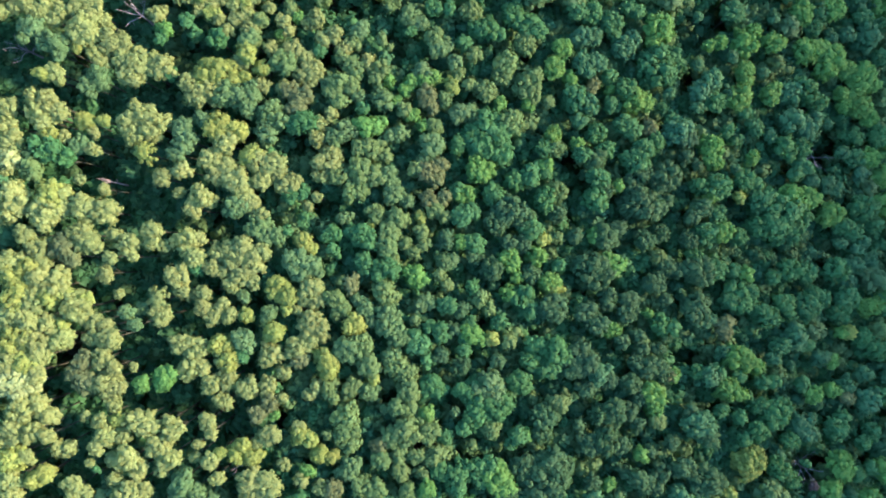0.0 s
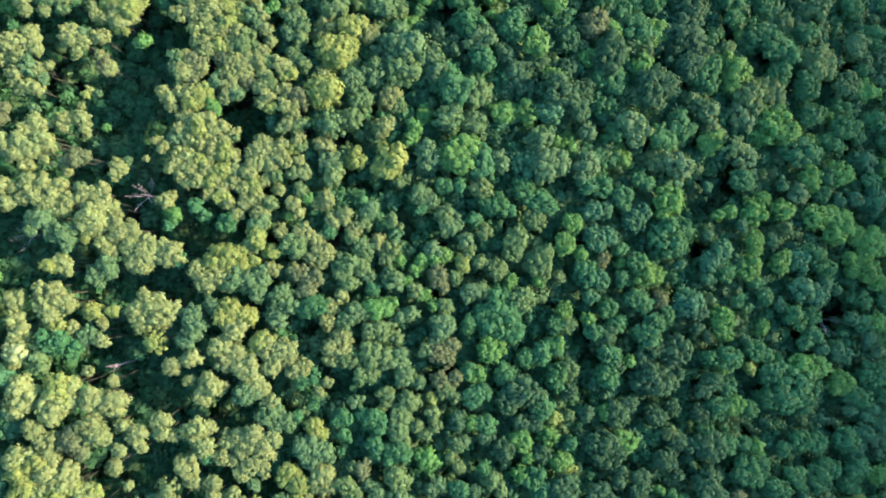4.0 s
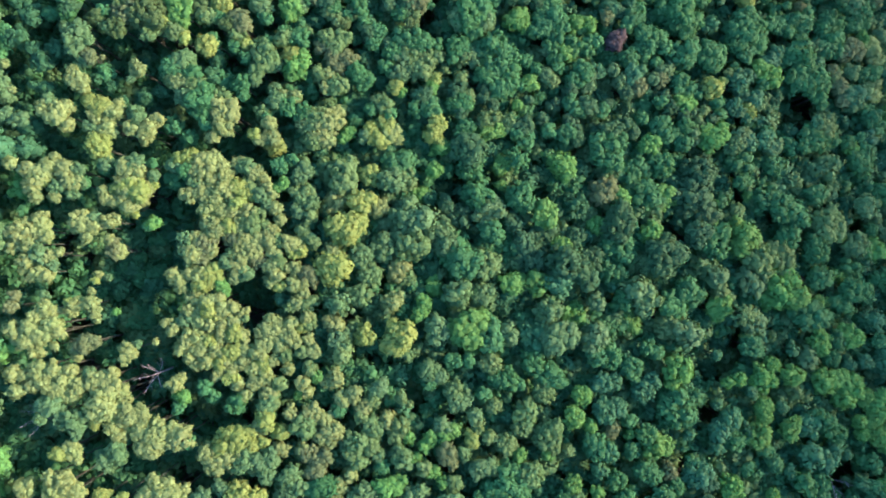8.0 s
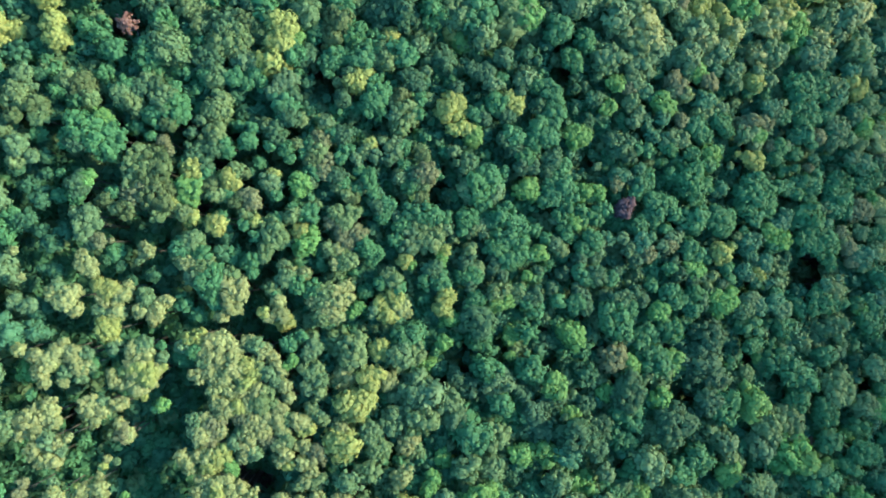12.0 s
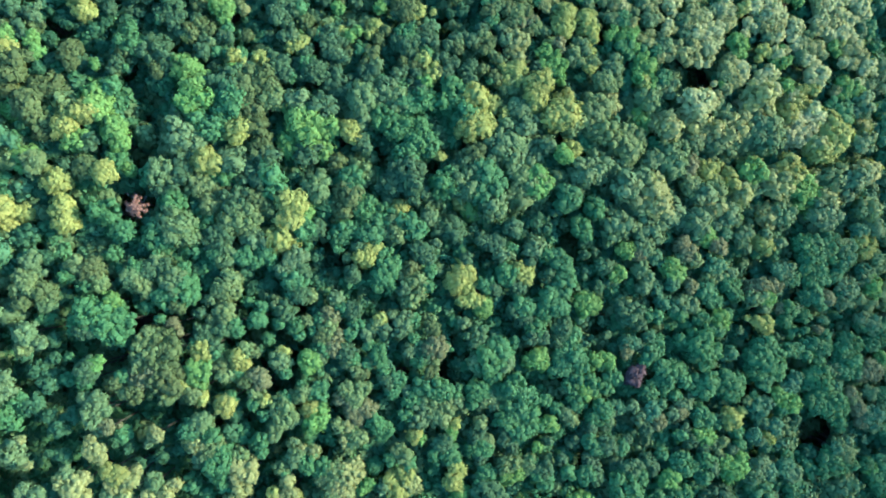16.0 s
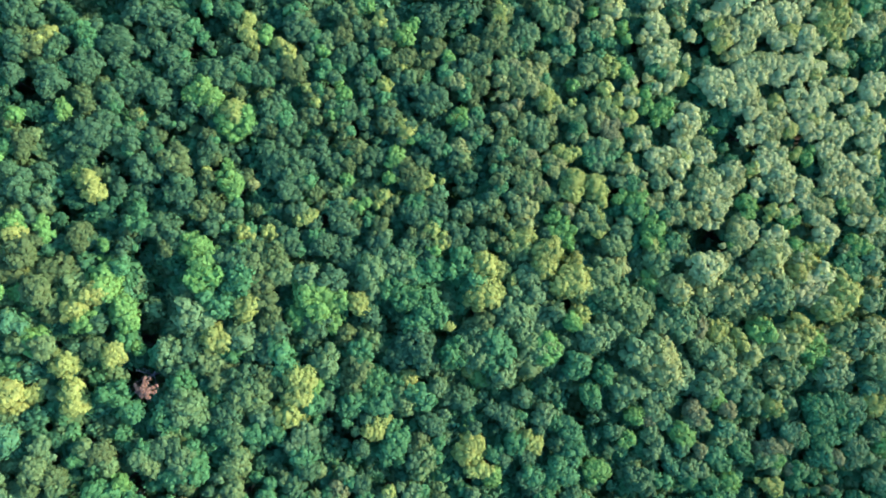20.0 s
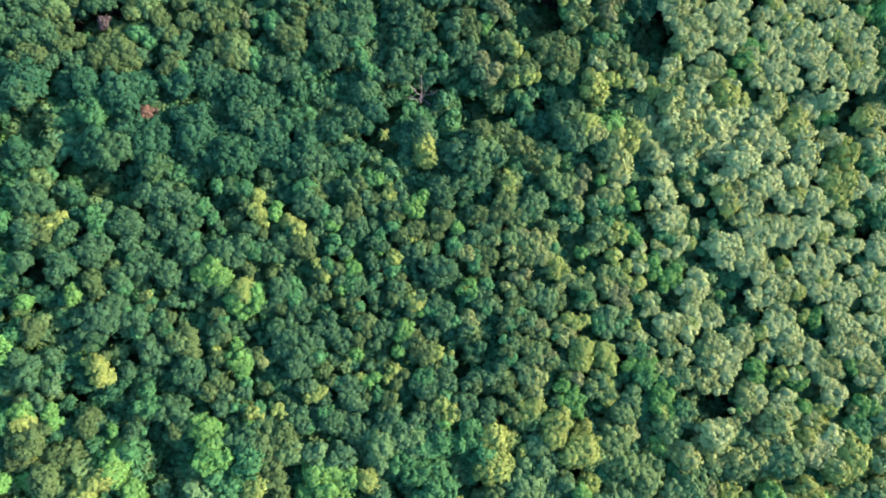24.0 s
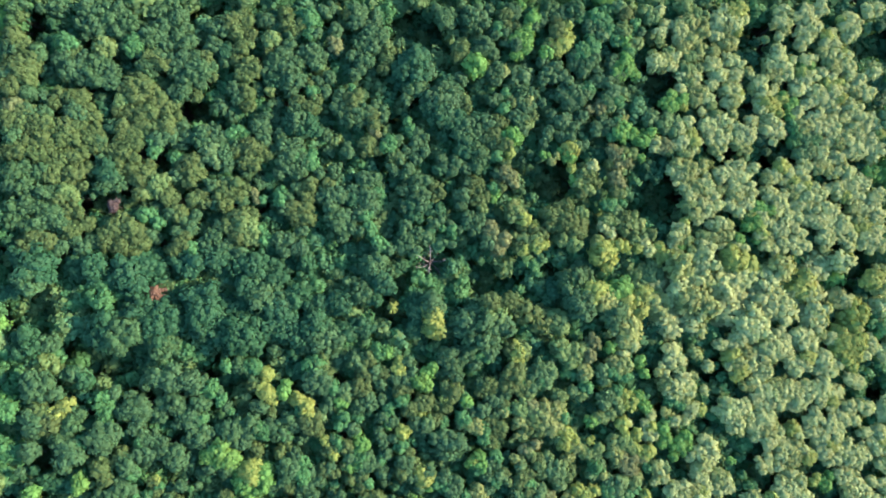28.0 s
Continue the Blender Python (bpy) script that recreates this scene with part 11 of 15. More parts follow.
lower(12.6,87.9,1.4,"green")
young(10.6,87.1,1.0,"dull_green")
maple(25.1,120.8,1.8,0.0,"bright_green")
lower(24.9,123.6,1.5,"green")
elm(27.8,123.0,1.6,-0.2,"grey_green")
elm(28.8,121.0,2.0,0.2,"grey_green")
young(30.4,119.6,1.4,"blue_green")
walnut(27.3,120.0,1.2,-0.5,"rust")
sycamore(27.8,117.4,1.6,-0.2,"grey_green")
elm(29.3,115.4,1.6,-0.2,"grey_green")
young(28.3,113.8,1.4,"grey_green")
lower(27.0,114.2,1.5,"green")
lower(33.1,124.0,1.9,"green")
maple(33.0,117.5,2.0,0.2,"bright_green")
sycamore(34.6,116.6,1.8,0.0,"bright_green")
young(32.0,118.1,1.4,"blue_green")
young(33.6,114.5,1.4,"blue_green")
young(30.9,113.9,1.4,"blue_green")
walnut(36.8,120.3,1.8,0.0,"rust")
walnut(35.7,121.8,1.6,-0.2,"rust")
young(37.9,118.8,1.4,"olive")
young(35.2,119.2,1.2,"grey_green")
birch(40.0,123.5,1.9,0.0,"bright_green")
young(41.1,122.6,1.4,"bright_green")
young(38.4,123.0,1.4,"blue_green")
walnut(42.7,121.6,1.7,-0.2,"rust")
lower(40.1,119.9,1.3,"deep")
birch(41.6,117.9,1.9,0.0,"blue_green")
sycamore(43.3,117.4,1.7,-0.2,"olive")
young(42.2,115.9,1.4,"olive")
sycamore(40.5,115.3,1.7,-0.2,"olive")
lower(46.4,121.3,1.7,"green")
birch(47.1,123.3,1.9,0.0,"grey_green")
young(43.9,123.7,1.4,"blue_green")
young(48.3,121.3,1.2,"grey_green")
walnut(37.3,114.1,1.4,-0.3,"rust")
young(36.3,115.2,1.0,"olive")
maple(40.4,113.1,2.3,0.3,"green")
sycamore(41.1,111.6,1.7,-0.2,"green")
sycamore(44.8,114.3,1.9,0.0,"green")
birch(45.4,112.8,1.5,-0.3,"green")
young(43.8,115.4,1.4,"green")
young(45.0,116.5,1.2,"grey_green")
sycamore(31.9,111.3,1.8,0.0,"blue_green")
young(33.6,110.9,1.4,"blue_green")
sycamore(35.6,110.9,2.3,0.3,"grey_green")
young(37.3,110.5,1.4,"grey_green")
birch(34.6,109.4,1.6,-0.2,"green")
birch(25.6,109.1,2.2,0.3,"dull_green")
maple(24.6,110.1,1.6,-0.2,"dull_green")
sycamore(27.2,107.6,1.6,-0.2,"dull_green")
young(28.8,109.2,1.4,"green")
young(30.9,108.8,1.4,"green")
lower(24.3,107.8,1.5,"green")
elm(42.6,108.0,1.9,0.0,"bright_green")
young(43.8,107.6,1.4,"bright_green")
elm(42.1,106.5,1.7,-0.2,"green")
young(44.4,109.2,1.0,"green")
birch(39.4,108.0,1.6,-0.2,"green")
lower(39.0,109.8,1.5,"green")
lower(36.9,107.1,1.9,"green")
lower(34.1,107.0,1.5,"green")
young(29.3,105.1,1.4,"blue_green")
sycamore(25.6,104.0,1.8,0.0,"blue_green")
walnut(25.1,102.5,1.4,-0.3,"rust")
young(27.7,103.6,1.4,"dull_green")
sycamore(29.7,102.5,2.0,0.2,"green")
young(30.9,104.2,1.4,"green")
young(28.7,101.0,1.4,"green")
oak(38.7,103.7,2.7,0.6,"green")
sycamore(39.8,101.7,2.3,0.3,"green")
birch(41.5,102.3,1.7,-0.2,"green")
hornbeam(37.8,101.7,1.6,-0.2,"green")
young(39.9,99.7,1.4,"green")
lower(35.7,103.4,1.7,"green")
young(35.2,104.3,1.2,"green")
lower(37.3,101.3,1.5,"green")
young(44.8,101.9,1.4,"blue_green")
young(43.8,101.4,1.0,"blue_green")
birch(31.9,99.5,1.8,0.0,"green")
hornbeam(33.4,99.1,1.8,0.0,"green")
hornbeam(32.4,97.5,1.8,0.0,"green")
young(35.1,99.1,1.4,"green")
young(30.9,97.0,1.2,"green")
young(35.6,97.1,1.4,"green")
walnut(26.6,98.4,1.8,0.0,"withered")
walnut(26.1,97.4,1.2,-0.5,"withered")
young(27.7,99.5,1.0,"withered")
lower(25.3,100.5,1.2,"green")
lower(24.3,96.8,1.5,"green")
young(23.0,97.9,1.2,"green")
lower(26.4,95.8,1.5,"green")
sycamore(28.7,94.9,1.8,0.0,"green")
young(29.8,96.5,1.2,"green")
oak(39.2,96.0,2.7,0.6,"green")
sycamore(41.0,97.1,1.6,-0.2,"green")
sycamore(44.1,96.7,2.3,0.3,"green")
hornbeam(45.8,95.7,1.7,-0.2,"green")
sycamore(44.7,94.6,1.9,0.0,"green")
young(43.2,97.7,1.4,"green")
young(46.5,97.3,1.2,"green")
lower(48.4,99.9,1.5,"deep")
young(34.0,94.5,1.2,"green")
young(31.9,95.0,1.2,"green")
young(23.5,92.8,1.4,"blue_green")
young(22.4,91.8,1.2,"grey_green")
young(26.1,92.8,1.2,"grey_green")
linden(27.6,90.8,1.6,-0.2,"grey_green")
birch(29.7,91.8,1.8,0.0,"blue_green")
walnut(30.8,89.8,1.6,-0.2,"rust")
young(31.4,92.9,1.2,"blue_green")
young(28.7,88.8,1.4,"dull_green")
young(33.5,91.4,1.2,"grey_green")
sycamore(35.5,92.9,1.8,0.0,"grey_green")
walnut(35.0,91.4,1.4,-0.3,"rust")
young(36.7,94.0,1.0,"grey_green")
birch(38.7,91.4,1.8,0.0,"green")
young(40.4,89.9,1.4,"green")
young(38.8,89.4,1.4,"green")
young(42.1,88.9,1.0,"green")
poplar(44.6,90.0,1.9,0.0,"lime")
young(46.4,91.0,1.2,"lime")
young(43.1,90.0,1.2,"olive")
young(48.1,93.1,1.0,"olive")
linden(49.6,91.6,1.9,0.0,"blue_green")
sycamore(51.3,92.6,1.7,-0.2,"blue_green")
linden(50.2,90.0,1.5,-0.3,"blue_green")
young(49.2,94.2,1.0,"green")
young(35.0,87.3,1.4,"green")
hornbeam(36.6,86.3,1.6,-0.2,"dull_green")
young(36.1,88.3,1.2,"dull_green")
lower(34.5,89.1,1.5,"dull_green")
young(23.9,85.7,1.4,"green")
young(25.0,86.7,1.0,"dull_green")
birch(21.3,86.2,1.8,0.0,"dull_green")
lower(32.3,87.0,1.7,"green")
young(31.3,84.2,1.2,"green")
hornbeam(39.8,86.8,1.8,0.0,"bright_green")
young(39.3,85.3,1.4,"dull_green")
young(40.9,85.8,1.2,"dull_green")
young(38.2,87.3,1.2,"bright_green")
walnut(43.1,85.8,1.2,-0.5,"olive")
young(42.0,84.3,1.0,"olive")
young(45.8,87.4,1.4,"green")
young(46.3,85.3,1.2,"green")
young(44.7,84.3,1.2,"dull_green")
linden(49.1,86.9,1.5,-0.3,"blue_green")
young(50.2,85.9,1.2,"grey_green")
birch(52.9,88.5,1.9,0.0,"blue_green")
young(51.3,89.0,1.2,"grey_green")
cherry(52.3,86.4,1.7,-0.2,"lime")
young(54.1,87.0,1.0,"olive")
young(51.3,84.8,1.2,"blue_green")
birch(25.4,81.6,2.0,0.2,"dull_green")
sycamore(27.0,80.1,1.6,-0.2,"green")
sycamore(24.4,80.6,1.6,-0.2,"green")
hornbeam(28.6,82.7,1.6,-0.2,"dull_green")
young(29.7,81.7,1.2,"dull_green")
lower(23.2,82.2,1.9,"dull_green")
hornbeam(34.9,82.7,2.0,0.2,"green")
young(36.0,81.2,1.4,"green")
lower(35.0,83.8,1.5,"dull_green")
sycamore(32.8,79.6,1.8,0.0,"bright_green")
young(31.8,79.1,1.2,"bright_green")
birch(39.7,82.7,1.8,0.0,"green")
birch(40.8,81.2,1.6,-0.2,"grey_green")
linden(39.2,80.1,1.6,-0.2,"green")
young(37.6,81.7,1.2,"green")
hornbeam(43.5,82.2,1.6,-0.2,"bright_green")
sycamore(45.1,81.2,2.1,0.2,"bright_green")
sycamore(44.0,80.1,1.9,0.0,"bright_green")
young(46.3,82.7,1.4,"bright_green")
young(42.5,83.2,1.0,"dull_green")
sycamore(50.0,81.2,1.9,0.0,"grey_green")
birch(51.7,80.2,1.7,-0.2,"blue_green")
linden(48.9,79.6,1.7,-0.2,"grey_green")
young(50.7,82.2,1.0,"grey_green")
sycamore(55.0,81.2,1.7,-0.2,"blue_green")
sycamore(56.1,79.6,1.7,-0.2,"grey_green")
young(53.4,80.2,1.3,"blue_green")
lower(56.1,82.9,1.3,"green")
cherry(51.5,121.9,1.9,0.0,"lime")
young(52.1,123.6,1.3,"grey_green")
young(54.4,122.1,1.3,"grey_green")
lower(51.4,120.4,1.5,"green")
lower(54.2,120.5,1.5,"green")
walnut(50.8,114.5,2.5,0.5,"rust")
linden(49.7,112.4,2.1,0.2,"grey_green")
sycamore(52.0,111.5,1.7,-0.2,"bright_green")
young(51.5,109.9,1.3,"grey_green")
walnut(53.2,114.2,1.5,-0.3,"rust")
walnut(49.3,114.0,1.5,-0.3,"rust")
cherry(49.7,107.7,1.9,0.0,"lime")
cherry(51.4,106.7,1.9,0.0,"lime")
young(48.2,108.3,1.2,"lime")
young(52.6,107.4,1.0,"lime")
young(46.5,106.1,1.2,"grey_green")
hornbeam(51.3,103.0,2.3,0.3,"green")
oak(50.6,100.9,2.7,0.6,"green")
sycamore(52.9,100.5,2.5,0.5,"green")
birch(53.5,98.4,2.1,0.2,"green")
sycamore(49.2,100.9,1.7,-0.2,"green")
hornbeam(49.7,98.4,1.7,-0.2,"green")
sycamore(51.3,96.8,1.7,-0.2,"green")
hornbeam(53.1,102.6,1.5,-0.3,"green")
sycamore(55.7,95.3,1.9,0.0,"blue_green")
birch(56.9,95.9,1.5,-0.3,"blue_green")
hornbeam(55.7,92.7,2.1,0.2,"bright_green")
sycamore(56.9,91.7,1.5,-0.3,"bright_green")
sycamore(54.1,94.3,1.5,-0.3,"bright_green")
birch(57.5,96.9,1.5,-0.3,"blue_green")
young(54.7,91.1,1.3,"green")
birch(55.4,115.8,1.7,-0.2,"grey_green")
hornbeam(57.1,115.4,1.5,-0.3,"green")
birch(54.3,116.8,1.5,-0.3,"blue_green")
young(56.0,117.4,1.3,"grey_green")
sycamore(56.4,109.5,1.9,0.0,"green")
birch(55.4,107.9,1.5,-0.3,"green")
young(57.7,110.1,1.3,"grey_green")
walnut(54.9,110.0,1.3,-0.5,"rust")
lower(54.7,109.2,1.3,"green")
lower(57.6,105.5,1.5,"green")
hornbeam(57.6,102.2,1.5,-0.3,"green")
young(55.9,102.2,1.3,"green")
sycamore(61.4,121.7,2.5,0.5,"green")
birch(63.7,120.3,2.5,0.5,"green")
birch(60.4,119.6,2.1,0.2,"green")
hornbeam(59.3,121.8,1.7,-0.2,"green")
hornbeam(62.1,118.2,1.9,0.0,"green")
hornbeam(64.4,122.5,1.9,0.0,"green")
birch(59.9,117.6,1.5,-0.3,"green")
birch(66.7,121.6,1.7,-0.2,"grey_green")
birch(67.8,119.4,2.1,0.2,"blue_green")
sycamore(66.7,117.8,1.9,0.0,"green")
birch(65.6,115.7,1.7,-0.2,"green")
sycamore(69.1,121.7,1.5,-0.3,"blue_green")
hornbeam(62.1,115.5,1.9,0.0,"green")
birch(60.5,115.0,1.5,-0.3,"green")
young(63.9,115.6,1.3,"green")
sycamore(61.5,112.3,2.1,0.2,"green")
walnut(63.9,111.9,1.5,-0.3,"rust")
hornbeam(59.9,111.8,1.5,-0.3,"green")
young(62.8,110.8,1.3,"green")
birch(59.3,108.6,1.5,-0.3,"green")
birch(60.4,107.0,1.7,-0.2,"green")
walnut(62.1,106.0,1.5,-0.3,"rust")
sycamore(59.3,105.9,1.5,-0.3,"green")
young(63.3,107.7,1.1,"blue_green")
sycamore(60.8,103.3,2.1,0.2,"green")
hornbeam(62.6,102.3,1.7,-0.2,"green")
young(59.8,101.2,1.3,"green")
young(63.9,104.5,1.3,"green")
young(62.1,100.2,1.3,"green")
linden(67.7,113.6,2.3,0.3,"grey_green")
cherry(69.5,112.1,1.9,0.0,"olive")
birch(67.3,111.0,1.5,-0.3,"grey_green")
sycamore(70.8,111.6,1.5,-0.3,"grey_green")
birch(66.7,112.5,1.5,-0.3,"green")
lower(70.5,109.7,1.5,"green")
sycamore(71.9,115.9,1.9,0.0,"grey_green")
birch(73.0,114.4,1.9,0.0,"bright_green")
hornbeam(73.7,112.8,1.5,-0.3,"bright_green")
linden(71.4,117.0,1.5,-0.3,"blue_green")
young(73.8,116.6,1.3,"blue_green")
cherry(72.5,110.6,1.5,-0.3,"olive")
cherry(71.4,122.8,1.7,-0.2,"lime")
cherry(73.1,121.9,1.7,-0.2,"lime")
cherry(72.0,120.2,1.5,-0.3,"lime")
cherry(74.3,119.2,1.7,-0.2,"olive")
linden(74.9,117.7,1.5,-0.3,"olive")
sycamore(70.8,124.4,1.5,-0.3,"blue_green")
cherry(73.7,125.1,1.9,0.0,"grey_green")
lower(79.1,126.1,2.0,"deep")
lower(79.6,122.8,1.8,"deep")
lower(79.0,119.9,1.5,"deep")
cherry(77.1,112.9,2.4,0.3,"pale")
cherry(77.8,110.8,1.7,-0.2,"grey_green")
cherry(76.1,110.2,1.5,-0.3,"pale")
hornbeam(78.5,115.2,1.5,-0.3,"bright_green")
birch(73.0,106.8,2.1,0.2,"grey_green")
hornbeam(74.1,105.3,2.1,0.2,"green")
sycamore(73.0,103.1,1.7,-0.2,"green")
birch(71.3,106.3,1.5,-0.3,"green")
sycamore(75.4,103.8,1.5,-0.3,"green")
birch(76.0,106.5,1.5,-0.3,"green")
young(70.8,107.9,1.3,"grey_green")
walnut(77.2,107.6,1.5,-0.3,"rust")
walnut(77.9,108.2,1.3,-0.5,"rust")
birch(67.7,103.5,1.9,0.0,"green")
hornbeam(66.6,101.9,1.7,-0.2,"green")
hornbeam(69.6,103.1,1.5,-0.3,"green")
hornbeam(68.2,99.8,2.3,0.3,"green")
hornbeam(67.2,98.2,1.7,-0.2,"green")
hornbeam(69.5,98.2,1.7,-0.2,"green")
young(66.1,99.8,1.3,"green")
young(69.6,100.9,1.3,"green")
hornbeam(62.4,97.0,2.5,0.5,"green")
sycamore(60.8,97.5,1.9,0.0,"green")
sycamore(64.3,98.1,1.7,-0.2,"grey_green")
sycamore(59.7,95.9,1.5,-0.3,"green")
sycamore(63.6,94.9,2.1,0.2,"green")
birch(61.9,93.8,1.9,0.0,"green")
cherry(65.4,95.5,1.5,-0.3,"blue_green")
hornbeam(64.7,92.3,2.3,0.3,"green")
birch(63.5,91.2,2.1,0.2,"green")
birch(66.5,90.8,1.7,-0.2,"green")
sycamore(61.9,91.7,1.7,-0.2,"green")
sycamore(60.3,92.8,1.5,-0.3,"green")
birch(65.9,89.2,1.5,-0.3,"green")
sycamore(64.2,89.7,1.5,-0.3,"green")
young(66.6,87.6,1.1,"green")
walnut(72.4,98.8,1.9,0.0,"rust")
walnut(70.6,97.7,1.7,-0.2,"rust")
walnut(73.6,97.8,1.5,-0.3,"rust")
cherry(75.9,99.5,1.9,0.0,"pale")
cherry(77.1,98.4,1.7,-0.2,"pale")
birch(74.8,100.0,1.5,-0.3,"bright_green")
sycamore(77.7,96.3,1.5,-0.3,"pale")
cherry(72.4,94.0,1.5,-0.3,"grey_green")
hornbeam(75.3,93.6,1.5,-0.3,"green")
cherry(77.1,94.1,1.5,-0.3,"green")
cherry(68.8,92.9,1.7,-0.2,"olive")
walnut(70.0,91.3,1.5,-0.3,"rust")
walnut(68.4,94.0,1.3,-0.5,"rust")
cherry(72.2,89.2,2.1,0.2,"blue_green")
cherry(74.0,89.8,1.9,0.0,"blue_green")
sycamore(72.9,87.6,1.5,-0.3,"grey_green")
birch(71.2,90.3,1.5,-0.3,"blue_green")
cherry(75.3,90.9,1.5,-0.3,"grey_green")
cherry(77.1,89.8,1.5,-0.3,"pale")
young(77.7,91.5,1.3,"pale")
walnut(70.6,88.7,1.3,-0.5,"rust")
birch(76.3,85.5,1.9,0.0,"green")
cherry(77.6,83.9,1.5,-0.3,"green")
young(75.3,86.6,1.3,"green")
cherry(75.8,81.8,1.5,-0.3,"blue_green")
birch(65.2,83.9,1.9,0.0,"blue_green")
cherry(66.9,83.3,1.9,0.0,"olive")
sycamore(65.9,84.9,1.5,-0.3,"olive")
cherry(64.1,82.8,1.5,-0.3,"green")
young(67.7,84.9,1.3,"grey_green")
birch(65.1,80.7,2.3,0.3,"green")
cherry(63.5,81.2,1.7,-0.2,"green")
cherry(67.5,80.7,1.7,-0.2,"green")
birch(62.9,79.6,1.5,-0.3,"green")
lower(60.9,82.9,1.9,"deep")
lower(59.7,81.3,1.7,"green")
lower(60.7,79.7,1.5,"green")
lower(58.0,89.3,1.5,"deep")
sycamore(71.6,80.7,1.5,-0.3,"green")
birch(72.8,79.7,1.5,-0.3,"bright_green")
lower(72.6,81.9,1.5,"deep")
young(74.0,81.3,1.3,"green")
young(75.2,79.7,1.3,"green")
lower(60.8,87.2,1.3,"green")
beech(-67.8,35.5,2.2,0.5,"grey_green")
beech(-69.2,33.3,1.6,0.0,"grey_green")
beech(-66.6,33.8,1.8,0.2,"grey_green")
oak(-60.0,35.3,2.6,0.9,"pale")
poplar(-58.8,34.6,2.0,0.4,"pale")
beech(-64.4,32.9,2.0,0.4,"grey_green")
beech(-63.6,31.2,1.8,0.2,"grey_green")
poplar(-61.1,32.2,1.7,0.0,"lime")
beech(-58.5,31.4,1.7,0.0,"pale")
hickory(-55.8,33.3,2.0,0.4,"sage")
chestnut(-54.1,33.4,1.7,0.0,"sage")
young(-57.2,30.1,1.3,"pale")
beech(-54.0,30.6,1.9,0.2,"pale")
hickory(-51.9,31.7,1.5,-0.2,"pale")
hickory(-52.6,28.2,2.2,0.5,"pale")
hickory(-50.9,30.2,1.9,0.2,"pale")
hickory(-49.2,30.3,1.7,0.0,"pale")
beech(-47.7,29.4,2.1,0.4,"sage")
young(-46.6,28.6,1.3,"green")
beech(-57.5,27.2,1.8,0.2,"grey_green")
beech(-59.3,26.2,1.7,0.0,"grey_green")
poplar(-66.0,27.8,2.2,0.5,"lime")
poplar(-64.8,28.3,1.8,0.2,"pale")
chestnut(-63.6,26.6,1.5,-0.2,"pale")
beech(-67.3,24.1,2.0,0.4,"pale")
oak(-64.9,23.1,2.9,1.2,"pale")
hickory(-67.2,21.8,2.2,0.5,"pale")
hickory(-63.9,21.4,1.8,0.2,"pale")
chestnut(-65.9,20.4,2.0,0.4,"pale")
chestnut(-71.6,22.2,1.6,0.0,"pale")
beech(-71.5,19.4,1.5,-0.2,"pale")
beech(-71.0,16.7,2.0,0.4,"pale")
hickory(-71.3,13.9,2.0,0.4,"straw")
poplar(-59.7,20.2,1.5,-0.2,"lime")
poplar(-56.5,20.3,1.7,0.0,"lime")
hickory(-58.2,18.3,1.8,0.2,"sage")
beech(-55.6,18.0,1.7,0.0,"sage")
hickory(-54.0,22.7,1.5,-0.2,"pale")
hickory(-51.7,22.7,1.7,0.0,"pale")
chestnut(-52.8,20.3,2.4,0.7,"pale")
oak(-49.7,20.3,2.6,0.9,"pale")
chestnut(-47.7,20.5,1.5,-0.2,"pale")
chestnut(-52.1,18.0,1.7,0.0,"pale")
young(-49.1,18.1,1.3,"pale")
poplar(-65.2,17.8,1.5,-0.2,"lime")
young(-63.2,17.8,1.1,"pale")
maple(-65.7,15.4,2.4,0.7,"green")
maple(-62.9,14.1,1.8,0.2,"green")
elm(-60.4,16.5,1.7,0.0,"grey_green")
chestnut(-58.1,15.5,2.0,0.4,"pale")
chestnut(-56.4,14.2,1.7,0.0,"pale")
elm(-44.5,19.6,1.7,0.0,"grey_green")
elm(-44.0,17.7,2.0,0.4,"grey_green")
elm(-45.4,15.3,1.7,0.0,"grey_green")
ash(-50.2,15.1,1.9,0.2,"lime")
young(-48.3,34.7,1.3,"green")
maple(-38.9,34.5,1.7,0.0,"green")
chestnut(-43.2,26.7,2.1,0.4,"sage")
oak(-40.0,29.0,2.6,0.9,"lime")
poplar(-38.2,28.7,2.4,0.7,"lime")
chestnut(-41.9,24.8,1.9,0.2,"sage")
chestnut(-39.6,25.8,2.1,0.4,"pale")
elm(-37.7,25.8,2.3,0.5,"grey_green")
elm(-41.4,21.1,1.5,-0.2,"grey_green")
poplar(-38.5,19.6,2.4,0.7,"lime")
hickory(-37.6,17.3,2.2,0.5,"pale")
chestnut(-39.9,14.5,1.9,0.2,"pale")
young(-71.6,12.1,1.1,"pale")
chestnut(-70.3,8.0,2.3,0.7,"pale")
chestnut(-70.9,5.3,2.2,0.5,"pale")
chestnut(-69.2,6.2,1.6,0.0,"pale")
poplar(-64.7,8.1,2.4,0.7,"lime")
poplar(-62.8,8.1,1.6,0.0,"pale")
oak(-65.0,5.3,2.7,1.1,"pale")
poplar(-63.2,5.8,1.8,0.2,"pale")
elm(-66.7,5.8,1.6,0.0,"grey_green")
young(-60.4,10.5,1.3,"sage")
poplar(-56.3,9.1,1.7,0.0,"pale")
hickory(-59.2,6.3,2.0,0.4,"pale")
hickory(-56.5,5.4,2.2,0.5,"pale")
young(-59.4,3.6,1.3,"sage")
chestnut(-68.3,1.7,1.6,0.0,"sage")
hickory(-66.9,-0.6,1.8,0.2,"sage")
chestnut(-66.3,-2.9,2.0,0.4,"sage")
walnut(-62.5,-0.1,2.2,0.5,"rust")
